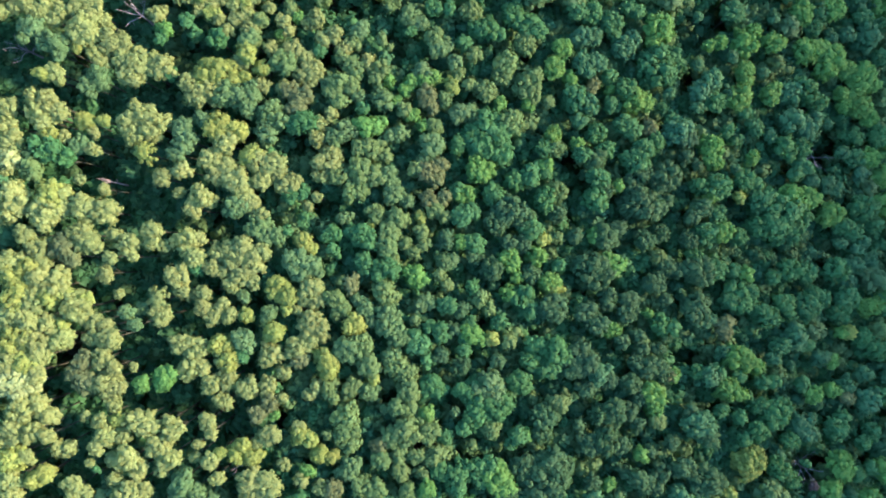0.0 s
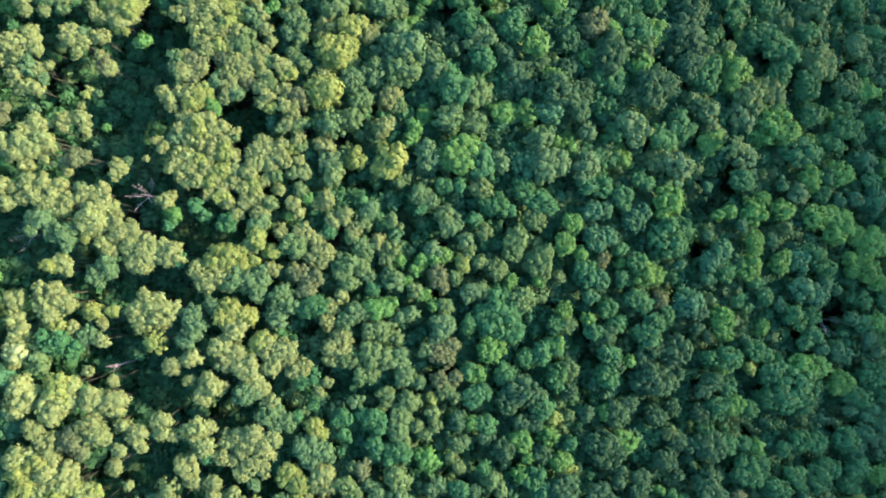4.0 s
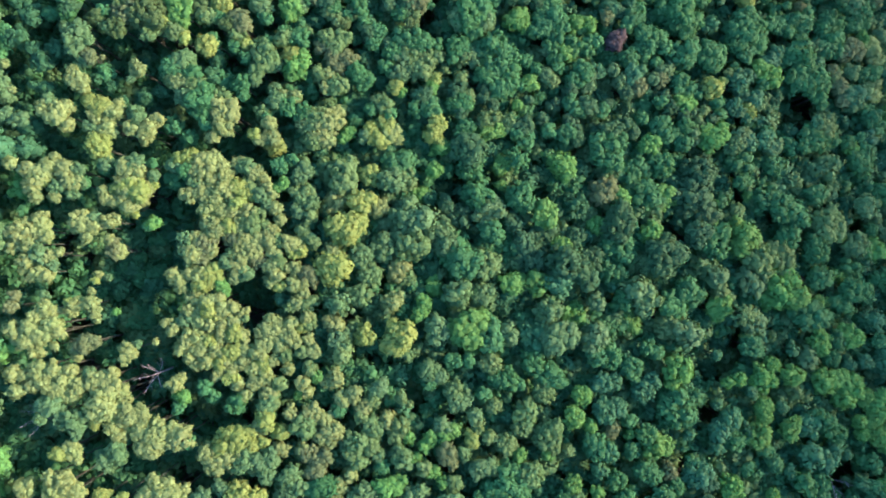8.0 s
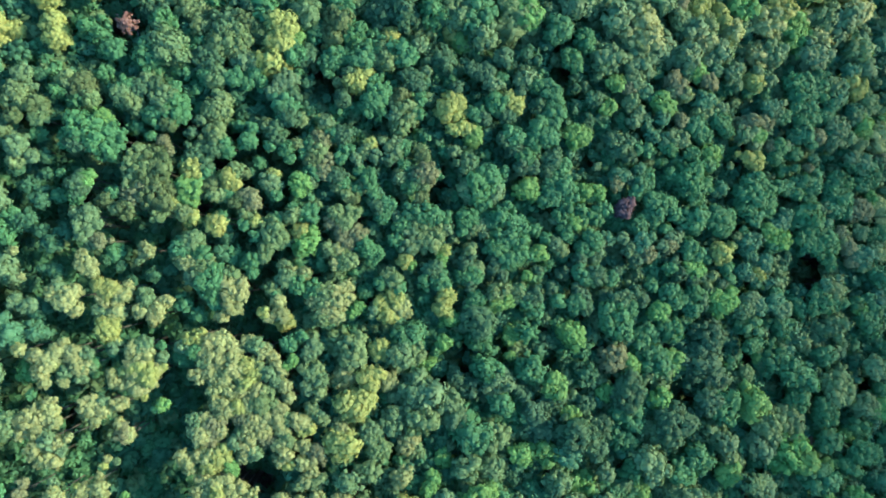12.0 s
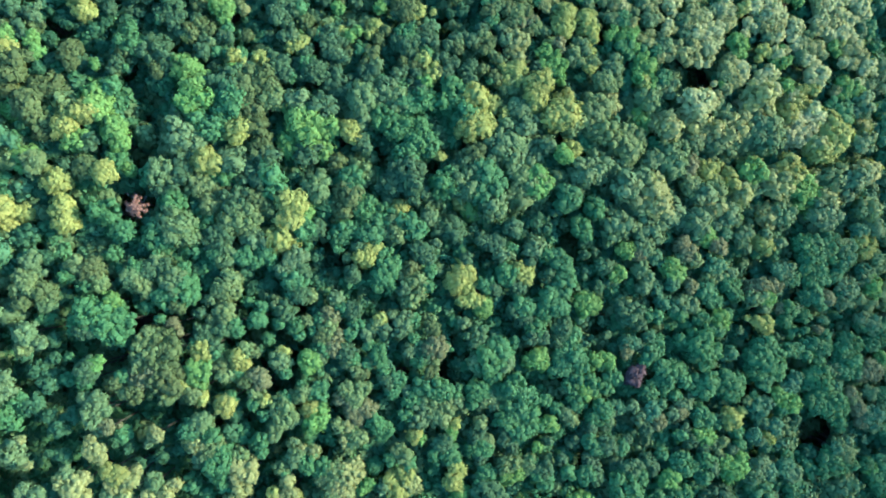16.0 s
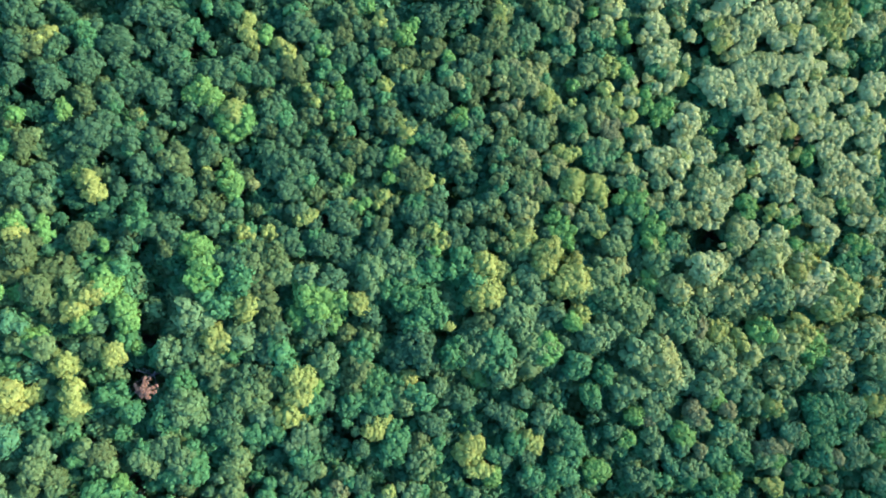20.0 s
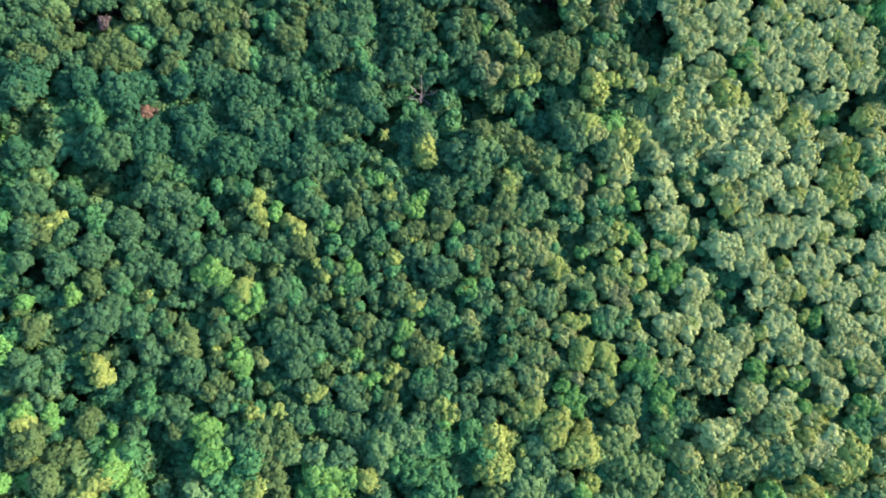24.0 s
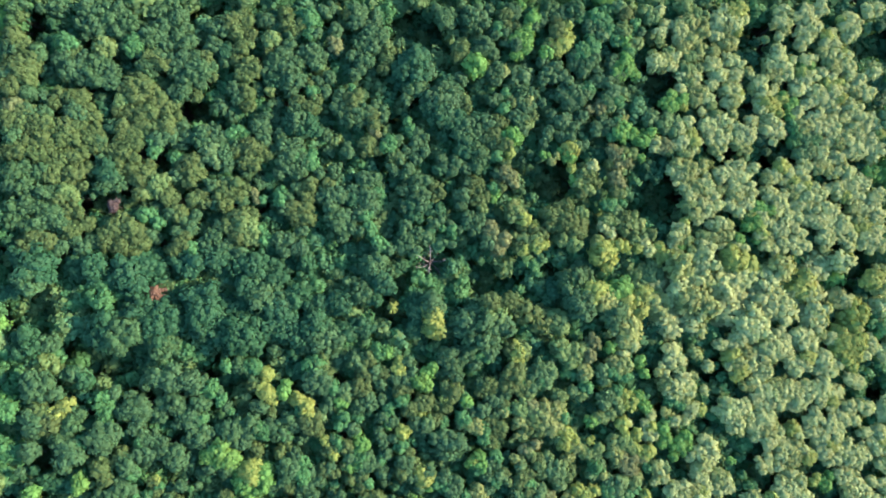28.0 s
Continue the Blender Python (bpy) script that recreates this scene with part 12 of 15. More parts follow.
walnut(-61.3,-2.0,1.6,0.0,"rust")
chestnut(-60.0,1.7,1.8,0.2,"sage")
hickory(-58.7,0.8,2.0,0.4,"sage")
young(-58.0,-0.6,1.3,"sage")
young(-55.0,1.7,1.3,"sage")
chestnut(-52.6,0.4,1.8,0.2,"sage")
chestnut(-55.2,-2.0,1.8,0.2,"sage")
chestnut(-51.7,-2.0,1.5,-0.2,"pale")
hickory(-53.5,-3.3,1.5,-0.2,"sage")
chestnut(-56.1,-4.7,1.5,-0.2,"sage")
chestnut(-49.1,2.2,1.7,0.0,"pale")
chestnut(-48.7,0.4,1.5,-0.2,"pale")
young(-47.0,-0.1,1.1,"sage")
chestnut(-43.6,0.4,2.2,0.5,"pale")
chestnut(-41.9,0.9,1.7,0.0,"pale")
hickory(-42.3,-1.9,1.9,0.2,"pale")
hickory(-47.6,11.1,1.5,-0.2,"sage")
young(-44.9,8.8,1.1,"pale")
chestnut(-41.5,7.9,2.0,0.4,"pale")
hickory(-42.5,6.0,1.5,-0.2,"pale")
young(-39.9,7.4,1.3,"pale")
hickory(-38.5,11.7,1.9,0.2,"sage")
chestnut(-44.4,12.5,1.7,0.0,"pale")
poplar(-70.4,-2.9,2.3,0.7,"pale")
oak(-69.9,-5.1,2.5,0.9,"lime")
poplar(-67.5,-3.8,2.2,0.5,"lime")
poplar(-66.2,-5.1,2.2,0.5,"pale")
oak(-63.5,-6.5,2.5,0.9,"pale")
poplar(-62.5,-7.9,1.6,0.0,"lime")
oak(-69.4,-8.7,2.5,0.9,"lime")
poplar(-66.5,-8.3,2.3,0.7,"pale")
chestnut(-70.2,-11.4,2.3,0.7,"pale")
poplar(-67.7,-11.9,2.3,0.7,"pale")
poplar(-64.5,-8.8,2.0,0.4,"lime")
poplar(-64.9,-12.9,1.8,0.2,"pale")
young(-62.8,-12.9,1.4,"lime")
oak(-60.4,-10.1,2.5,0.9,"pale")
poplar(-59.3,-11.6,1.6,0.0,"pale")
young(-59.1,-8.8,1.3,"lime")
young(-54.0,-8.0,0.9,"sage")
chestnut(-57.6,-12.5,1.6,0.0,"sage")
chestnut(-55.9,-13.4,1.5,-0.2,"sage")
elm(-52.2,-11.1,2.2,0.5,"grey_green")
young(-50.3,-10.3,1.3,"grey_green")
elm(-50.9,-13.0,2.0,0.4,"grey_green")
ash(-47.4,-8.9,2.0,0.4,"sage")
chestnut(-47.0,-11.6,1.8,0.2,"sage")
chestnut(-44.9,-5.2,2.0,0.4,"pale")
chestnut(-44.0,-7.5,1.7,0.0,"sage")
young(-41.5,-3.8,1.3,"green")
chestnut(-40.9,-8.0,1.5,-0.2,"sage")
hickory(-40.4,-10.3,1.5,-0.2,"sage")
chestnut(-38.9,-11.7,1.7,0.0,"sage")
hickory(-38.2,-1.5,1.9,0.2,"sage")
hickory(-39.2,-3.8,1.5,-0.2,"sage")
young(-37.4,-4.3,1.3,"sage")
young(-37.7,-9.8,1.3,"sage")
oak(-69.1,-15.0,2.7,1.1,"lime")
oak(-66.7,-15.5,2.5,0.9,"pale")
poplar(-66.0,-17.4,1.8,0.2,"pale")
oak(-70.0,-18.1,2.5,0.9,"pale")
poplar(-67.5,-18.6,2.1,0.5,"lime")
chestnut(-66.3,-20.5,1.8,0.2,"pale")
oak(-69.4,-21.3,2.5,0.9,"straw")
chestnut(-68.7,-23.1,2.1,0.5,"straw")
chestnut(-67.1,-22.3,1.8,0.2,"straw")
poplar(-62.6,-15.1,1.8,0.2,"pale")
chestnut(-58.0,-15.2,1.5,-0.2,"sage")
hickory(-55.2,-15.2,2.0,0.4,"pale")
walnut(-59.1,-18.8,1.8,0.2,"rust")
walnut(-60.4,-20.6,1.4,-0.2,"rust")
walnut(-58.5,-21.9,2.0,0.4,"rust")
chestnut(-55.9,-18.3,2.2,0.5,"sage")
chestnut(-54.1,-19.7,2.4,0.7,"sage")
oak(-55.3,-22.4,2.5,0.9,"sage")
chestnut(-53.8,-22.9,1.6,0.0,"sage")
chestnut(-52.1,-18.9,1.8,0.2,"sage")
young(-51.3,-19.8,1.3,"sage")
maple(-49.9,-22.6,1.5,-0.2,"bright_green")
maple(-46.2,-21.6,2.0,0.4,"bright_green")
young(-54.2,-25.7,1.4,"sage")
young(-58.5,-27.4,1.4,"sage")
hickory(-56.0,-28.2,2.2,0.5,"pale")
chestnut(-55.1,-30.9,2.2,0.5,"pale")
hickory(-56.5,-32.3,1.6,0.0,"pale")
young(-53.7,-28.4,1.3,"lime")
young(-52.7,-31.1,1.4,"sage")
chestnut(-50.3,-28.7,2.2,0.5,"pale")
hickory(-48.7,-29.3,1.8,0.2,"pale")
oak(-68.4,-26.6,2.5,0.9,"pale")
poplar(-66.1,-25.8,2.0,0.4,"pale")
poplar(-64.0,-27.3,1.6,0.0,"pale")
oak(-69.1,-30.1,2.5,0.9,"pale")
oak(-66.1,-29.7,2.7,1.1,"pale")
poplar(-63.7,-30.3,2.1,0.5,"pale")
chestnut(-62.6,-32.6,1.6,0.0,"sage")
young(-60.9,-32.7,1.3,"sage")
poplar(-69.1,-33.7,2.3,0.7,"lime")
poplar(-66.6,-33.7,2.1,0.5,"pale")
poplar(-64.1,-36.5,1.8,0.2,"lime")
poplar(-65.5,-37.2,2.3,0.7,"lime")
poplar(-69.4,-37.2,2.1,0.5,"pale")
poplar(-69.0,-39.4,1.9,0.4,"pale")
poplar(-64.7,-39.5,2.0,0.4,"lime")
chestnut(-59.7,-38.8,1.8,0.2,"pale")
young(-58.1,-39.9,1.3,"sage")
young(-53.9,-34.6,1.4,"sage")
chestnut(-51.5,-34.5,2.2,0.5,"pale")
hickory(-50.2,-36.4,1.8,0.2,"pale")
young(-53.8,-37.7,1.3,"sage")
chestnut(-51.3,-39.4,2.2,0.5,"pale")
young(-48.8,-39.7,1.4,"pale")
hickory(-45.2,-28.4,1.8,0.2,"pale")
chestnut(-44.7,-30.2,1.8,0.2,"pale")
chestnut(-46.8,-32.4,2.0,0.4,"pale")
hickory(-45.4,-34.7,2.0,0.4,"pale")
young(-46.4,-36.6,1.3,"sage")
chestnut(-43.8,-16.2,1.7,0.0,"sage")
chestnut(-41.4,-17.1,2.0,0.4,"pale")
chestnut(-42.7,-20.3,2.0,0.4,"pale")
hickory(-40.6,-19.9,1.5,-0.2,"pale")
poplar(-37.9,-16.3,1.7,0.0,"lime")
chestnut(-36.9,-19.0,1.8,0.2,"sage")
chestnut(-38.6,-22.7,1.8,0.2,"pale")
chestnut(-37.2,-25.4,1.7,0.0,"pale")
hickory(-39.0,-28.6,1.5,-0.2,"pale")
chestnut(-38.4,-30.3,2.0,0.4,"pale")
chestnut(-40.7,-32.2,1.5,-0.2,"sage")
chestnut(-41.0,-34.3,1.8,0.2,"sage")
chestnut(-38.2,-34.7,2.4,0.7,"pale")
poplar(-37.0,-33.5,1.8,0.2,"lime")
hickory(-37.3,-37.5,2.0,0.4,"pale")
elm(-43.0,-38.2,2.0,0.4,"grey_green")
elm(-40.9,-39.7,1.5,-0.2,"grey_green")
young(-44.0,-39.7,1.4,"grey_green")
young(-57.4,-35.0,1.3,"sage")
young(-56.4,-36.1,1.1,"green")
poplar(-36.6,-16.3,1.7,0.0,"lime")
poplar(-36.1,-19.1,1.7,0.0,"lime")
chestnut(-36.4,-22.2,1.8,0.2,"sage")
hickory(-36.8,-25.6,1.5,-0.2,"sage")
elm(-33.8,-15.8,2.0,0.4,"grey_green")
maple(-34.3,-18.2,1.5,-0.2,"green")
poplar(-28.9,-14.5,1.7,0.0,"lime")
chestnut(-29.2,-17.7,1.9,0.2,"pale")
young(-30.2,-19.1,1.3,"sage")
hickory(-25.1,-16.8,2.0,0.4,"sage")
walnut(-24.7,-18.7,1.5,-0.2,"rust")
chestnut(-23.3,-15.5,1.9,0.2,"sage")
young(-27.4,-21.0,1.3,"sage")
poplar(-20.5,-18.7,2.1,0.4,"lime")
poplar(-20.0,-20.6,1.7,0.0,"lime")
young(-21.9,-23.4,1.3,"sage")
hickory(-20.0,-23.8,1.7,0.0,"olive")
young(-19.1,-25.2,1.3,"olive")
young(-23.2,-24.8,1.1,"sage")
hickory(-33.2,-23.6,1.8,0.2,"sage")
chestnut(-30.1,-23.2,1.7,0.0,"sage")
walnut(-29.5,-26.0,1.7,0.0,"rust")
walnut(-31.3,-27.8,1.5,-0.2,"rust")
young(-28.7,-27.9,0.9,"bright_green")
young(-27.4,-25.2,0.9,"sage")
elm(-17.2,-17.3,2.2,0.5,"grey_green")
chestnut(-14.5,-16.9,2.1,0.4,"olive")
hickory(-13.5,-20.1,2.1,0.4,"olive")
young(-12.6,-22.1,1.3,"lime")
chestnut(-16.3,-23.8,1.7,0.0,"olive")
elm(-13.5,-24.3,1.7,0.0,"grey_green")
chestnut(-17.1,-28.3,2.4,0.7,"olive")
chestnut(-16.2,-30.2,1.7,0.0,"olive")
chestnut(-17.5,-31.6,1.7,0.0,"olive")
hickory(-16.1,-33.0,1.7,0.0,"olive")
young(-19.9,-31.2,0.9,"olive")
hickory(-8.8,-20.2,2.3,0.5,"olive")
elm(-7.4,-21.6,2.1,0.4,"olive")
elm(-9.8,-18.4,1.7,0.0,"grey_green")
elm(-8.4,-15.6,1.7,0.0,"grey_green")
maple(-5.1,-16.5,2.3,0.5,"green")
young(-3.7,-19.4,1.3,"green")
maple(-1.3,-18.4,1.5,-0.2,"dull_green")
elm(-2.7,-23.5,2.1,0.4,"green")
young(-0.4,-24.1,1.3,"green")
hickory(-6.9,-24.4,2.1,0.4,"olive")
elm(-8.8,-26.6,2.4,0.7,"grey_green")
hickory(-6.5,-27.2,1.7,0.0,"olive")
young(-10.7,-27.2,1.3,"grey_green")
maple(-3.6,-27.7,1.5,-0.2,"bright_green")
hickory(-9.7,-31.7,1.7,0.0,"olive")
hickory(-7.3,-30.7,2.4,0.7,"olive")
hickory(-5.5,-29.5,1.5,-0.2,"olive")
walnut(-11.5,-33.1,1.5,-0.2,"rust")
hickory(-11.0,-35.3,1.7,0.0,"olive")
hickory(-8.2,-34.9,1.7,0.0,"olive")
hickory(-7.8,-37.2,1.5,-0.2,"olive")
hickory(-3.2,-30.9,1.9,0.2,"olive")
hickory(-0.8,-31.9,1.5,-0.2,"green")
hickory(-5.5,-35.0,1.5,-0.2,"olive")
hickory(-2.2,-34.9,2.2,0.5,"olive")
hickory(-1.7,-37.3,1.7,0.0,"green")
young(-4.5,-37.7,1.3,"olive")
poplar(-33.5,-32.7,1.5,-0.2,"lime")
poplar(-34.8,-34.1,1.5,-0.2,"lime")
poplar(-32.0,-34.5,1.8,0.2,"lime")
young(-31.3,-32.4,1.1,"sage")
hickory(-29.4,-31.0,1.7,0.0,"sage")
poplar(-24.4,-31.5,1.7,0.0,"lime")
young(-24.9,-30.2,1.3,"sage")
young(-22.6,-32.0,1.3,"lime")
poplar(-21.2,-34.3,1.5,-0.2,"lime")
poplar(-19.3,-34.8,1.5,-0.2,"lime")
young(-27.1,-36.0,1.1,"sage")
hickory(-32.3,-38.0,2.0,0.4,"sage")
hickory(-29.5,-38.9,2.4,0.7,"sage")
elm(-32.3,-40.3,1.8,0.2,"sage")
young(-24.3,-38.3,1.3,"sage")
young(-23.0,-37.0,1.3,"bright_green")
elm(-16.0,-36.5,1.8,0.2,"grey_green")
young(-17.9,-37.5,1.1,"grey_green")
walnut(-18.7,-40.1,1.7,0.0,"rust")
hickory(-20.6,-39.7,1.5,-0.2,"sage")
hickory(-14.1,-39.7,2.0,0.4,"olive")
elm(-11.9,-40.2,1.8,0.2,"olive")
hickory(-6.8,-40.4,1.5,-0.2,"olive")
maple(-3.6,-39.9,1.7,0.0,"bright_green")
elm(-33.8,35.1,1.9,0.2,"grey_green")
poplar(-34.2,32.2,1.9,0.2,"lime")
hickory(-35.2,30.8,1.5,-0.2,"sage")
poplar(-31.5,29.9,1.7,0.0,"lime")
elm(-30.1,32.9,1.5,-0.2,"sage")
elm(-26.4,33.0,1.7,0.0,"sage")
elm(-27.7,30.9,2.1,0.4,"olive")
elm(-24.5,31.5,1.9,0.2,"sage")
hickory(-23.0,29.7,1.9,0.2,"sage")
hickory(-25.4,29.1,1.7,0.0,"sage")
young(-23.6,28.3,1.3,"sage")
elm(-22.7,38.9,1.5,-0.2,"sage")
hickory(-21.7,35.1,1.7,0.0,"sage")
hickory(-19.8,36.1,1.5,-0.2,"sage")
young(-22.2,33.2,1.3,"green")
young(-24.1,38.0,1.3,"sage")
maple(-15.6,36.7,1.7,0.0,"grey_green")
young(-16.5,34.8,1.4,"olive")
elm(-11.7,35.4,1.9,0.2,"olive")
young(-10.3,34.1,1.2,"olive")
hickory(-17.9,33.8,1.5,-0.2,"sage")
young(-18.4,32.3,1.3,"olive")
hickory(-16.4,30.3,1.9,0.2,"olive")
hickory(-18.7,27.8,2.3,0.5,"olive")
hickory(-19.7,26.4,1.7,0.0,"olive")
elm(-16.9,27.4,1.7,0.0,"olive")
young(-20.7,27.4,1.3,"grey_green")
elm(-18.8,24.5,1.7,0.0,"olive")
young(-20.2,22.5,1.3,"sage")
hickory(-14.1,31.4,1.7,0.0,"sage")
hickory(-12.1,30.0,1.9,0.2,"olive")
young(-12.7,28.6,1.2,"olive")
young(-10.3,28.2,1.2,"bright_green")
young(-6.9,28.2,1.4,"bright_green")
young(-7.8,26.8,1.2,"bright_green")
young(-15.5,25.6,1.3,"grey_green")
elm(-11.6,25.1,2.1,0.4,"grey_green")
young(-15.0,23.6,1.3,"green")
young(-9.3,24.8,1.2,"bright_green")
young(-7.8,23.3,1.4,"olive")
young(-6.4,22.4,1.4,"bright_green")
maple(-3.0,29.3,1.6,-0.2,"bright_green")
young(-4.5,28.8,1.4,"bright_green")
poplar(0.4,27.9,1.6,-0.2,"lime")
walnut(-3.9,25.8,1.9,0.2,"rust")
walnut(-3.0,23.9,1.4,-0.4,"rust")
elm(-1.0,25.4,1.6,-0.2,"grey_green")
young(-4.9,20.9,1.2,"bright_green")
elm(-2.5,20.5,1.6,-0.2,"olive")
elm(-8.7,19.3,1.7,0.0,"grey_green")
young(-10.2,18.9,1.4,"grey_green")
maple(-14.0,20.2,2.1,0.4,"bright_green")
young(-12.1,20.8,1.4,"bright_green")
elm(-17.7,19.6,2.1,0.4,"grey_green")
elm(-19.6,18.2,1.7,0.0,"grey_green")
maple(-24.3,20.9,2.3,0.5,"green")
hickory(-22.0,20.6,1.5,-0.2,"sage")
maple(-26.2,20.0,1.7,0.0,"green")
elm(-22.5,18.1,1.5,-0.2,"sage")
walnut(-26.8,26.2,1.7,0.0,"rust")
walnut(-24.9,25.3,1.7,0.0,"rust")
walnut(-25.8,23.3,1.7,0.0,"rust")
young(-28.2,26.7,1.3,"sage")
elm(-33.6,25.5,2.1,0.4,"grey_green")
elm(-36.0,25.0,1.9,0.2,"grey_green")
elm(-31.9,27.1,1.5,-0.2,"sage")
poplar(-36.5,27.9,1.7,0.0,"lime")
young(-34.7,28.0,1.3,"lime")
elm(-30.3,22.2,2.3,0.5,"grey_green")
elm(-29.0,20.9,1.9,0.2,"grey_green")
elm(-30.8,18.9,1.9,0.2,"grey_green")
elm(-33.7,23.2,1.7,0.0,"grey_green")
poplar(-35.5,19.3,1.7,0.0,"lime")
poplar(-37.3,18.8,1.7,0.0,"lime")
poplar(-33.5,15.1,1.9,0.2,"lime")
hickory(-32.1,13.6,2.1,0.4,"sage")
hickory(-29.8,13.7,2.1,0.4,"sage")
hickory(-31.2,11.3,1.9,0.2,"pale")
elm(-28.9,11.8,1.5,-0.2,"sage")
hickory(-35.7,10.7,2.2,0.5,"pale")
hickory(-37.1,13.1,1.9,0.2,"pale")
hickory(-33.9,9.4,1.7,0.0,"pale")
hickory(-26.5,10.4,1.7,0.0,"sage")
young(-28.0,9.9,1.3,"sage")
oak(-20.5,14.3,2.5,0.7,"sage")
elm(-21.4,11.9,1.7,0.0,"sage")
elm(-18.6,11.9,1.9,0.2,"olive")
hickory(-15.4,16.8,1.7,0.0,"olive")
elm(-13.4,16.3,2.3,0.5,"olive")
young(-11.1,15.4,1.3,"olive")
hickory(-14.8,12.9,2.3,0.5,"olive")
hickory(-12.9,12.0,1.9,0.2,"olive")
elm(-10.6,12.0,1.7,0.0,"grey_green")
elm(-10.1,10.1,1.5,-0.2,"grey_green")
elm(-2.9,17.0,2.1,0.4,"grey_green")
elm(-3.9,14.6,1.7,0.0,"grey_green")
young(-5.8,13.1,1.4,"olive")
walnut(-3.9,13.1,1.9,0.2,"rust")
walnut(-2.0,13.6,1.7,0.0,"rust")
walnut(-2.4,11.7,1.7,0.0,"rust")
elm(-2.0,34.2,1.6,-0.2,"grey_green")
elm(-3.0,36.2,1.8,0.0,"olive")
young(-0.6,34.8,1.4,"grey_green")
elm(-6.9,39.5,1.8,0.0,"grey_green")
young(-5.0,38.6,1.4,"grey_green")
young(-6.9,37.1,1.2,"green")
maple(-3.0,41.1,1.6,-0.2,"green")
young(-0.1,41.3,1.4,"green")
young(0.9,31.9,1.4,"grey_green")
young(1.4,29.9,1.4,"olive")
elm(-4.9,30.2,1.6,-0.2,"grey_green")
elm(3.8,40.8,2.2,0.4,"olive")
maple(4.8,37.9,2.0,0.2,"green")
young(2.4,35.4,1.4,"green")
young(4.3,33.5,1.4,"olive")
young(3.4,28.0,1.4,"olive")
elm(1.9,23.0,1.8,0.0,"grey_green")
elm(3.9,23.0,1.8,0.0,"grey_green")
maple(3.4,19.0,2.1,0.4,"green")
maple(1.4,17.1,1.6,-0.2,"green")
maple(4.8,16.2,1.6,-0.2,"green")
young(4.4,13.2,1.4,"green")
maple(2.4,9.3,1.6,-0.2,"bright_green")
elm(-34.3,8.4,1.9,0.2,"pale")
elm(-35.6,6.5,2.2,0.5,"grey_green")
hickory(-33.4,7.0,1.7,0.0,"sage")
hickory(-31.6,5.1,1.5,-0.2,"sage")
elm(-31.9,3.2,2.1,0.4,"grey_green")
elm(-30.6,1.8,1.7,0.0,"grey_green")
elm(-28.7,1.4,1.5,-0.2,"grey_green")
young(-27.4,2.3,1.1,"green")
maple(-27.0,8.5,1.5,-0.2,"green")
hickory(-22.3,8.1,1.5,-0.2,"sage")
hickory(-23.7,6.6,1.5,-0.2,"sage")
young(-21.9,5.7,1.3,"sage")
young(-24.7,9.0,1.3,"green")
elm(-16.7,9.1,1.7,0.0,"olive")
elm(-14.8,9.6,1.5,-0.2,"olive")
elm(-9.6,8.7,1.7,0.0,"grey_green")
young(-7.2,7.7,1.3,"grey_green")
young(-17.6,4.8,1.3,"grey_green")
elm(-12.4,5.3,1.7,0.0,"olive")
young(-13.4,3.4,1.1,"lime")
hickory(-9.1,4.8,1.7,0.0,"olive")
young(-7.7,4.4,1.2,"olive")
maple(-14.7,1.4,2.1,0.4,"green")
young(-16.7,2.4,1.3,"green")
maple(-13.3,0.5,1.5,-0.2,"green")
maple(-19.9,1.9,1.7,0.0,"green")
young(-20.9,1.4,1.1,"green")
young(-19.4,-0.9,1.3,"green")
poplar(-24.5,0.9,1.7,0.0,"lime")
young(-23.2,-0.5,1.1,"lime")
hickory(-10.0,2.4,1.9,0.2,"olive")
hickory(-10.5,0.0,1.9,0.2,"olive")
young(-7.6,0.5,1.3,"olive")
hickory(-6.2,-0.9,1.5,-0.2,"olive")
young(-4.8,2.5,1.3,"olive")
young(-4.3,0.5,1.3,"olive")
young(-4.8,4.9,1.2,"lime")
hickory(-2.4,6.3,1.5,-0.2,"olive")
young(-1.0,4.9,1.2,"olive")
walnut(-3.4,7.8,1.7,0.0,"rust")
walnut(-1.0,8.3,1.4,-0.4,"rust")
hickory(-34.1,-0.5,2.1,0.4,"sage")
hickory(-36.5,-0.5,1.7,0.0,"sage")
hickory(-35.9,-2.4,2.0,0.4,"sage")
hickory(-32.7,-2.8,2.2,0.5,"sage")
hickory(-31.4,-1.0,1.7,0.0,"sage")
elm(-34.5,-5.2,1.9,0.2,"sage")
young(-32.8,-6.1,1.3,"sage")
elm(-35.9,-6.6,1.5,-0.2,"sage")
young(-34.1,-8.5,1.3,"grey_green")
elm(-25.8,-2.8,2.2,0.5,"grey_green")
elm(-23.5,-3.3,2.1,0.4,"grey_green")
young(-22.2,-4.3,1.3,"grey_green")
elm(-24.9,-4.7,1.7,0.0,"grey_green")
poplar(-28.6,-6.6,1.7,0.0,"lime")
poplar(-27.1,-8.5,1.9,0.2,"lime")
young(-29.5,-7.5,1.3,"lime")
young(-27.2,-10.4,1.3,"lime")
young(-25.3,-10.8,1.1,"sage")
elm(-23.4,-7.5,2.1,0.4,"sage")
elm(-22.1,-8.9,1.7,0.0,"sage")
young(-22.6,-6.6,1.3,"sage")
hickory(-24.4,-9.0,1.5,-0.2,"sage")
hickory(-19.3,-9.0,1.7,0.0,"olive")
hickory(-17.9,-10.4,1.7,0.0,"olive")
young(-18.8,-11.8,1.1,"olive")
walnut(-16.5,-6.6,1.7,0.0,"rust")
young(-18.0,-6.2,1.1,"olive")
elm(-14.1,-10.4,1.7,0.0,"grey_green")
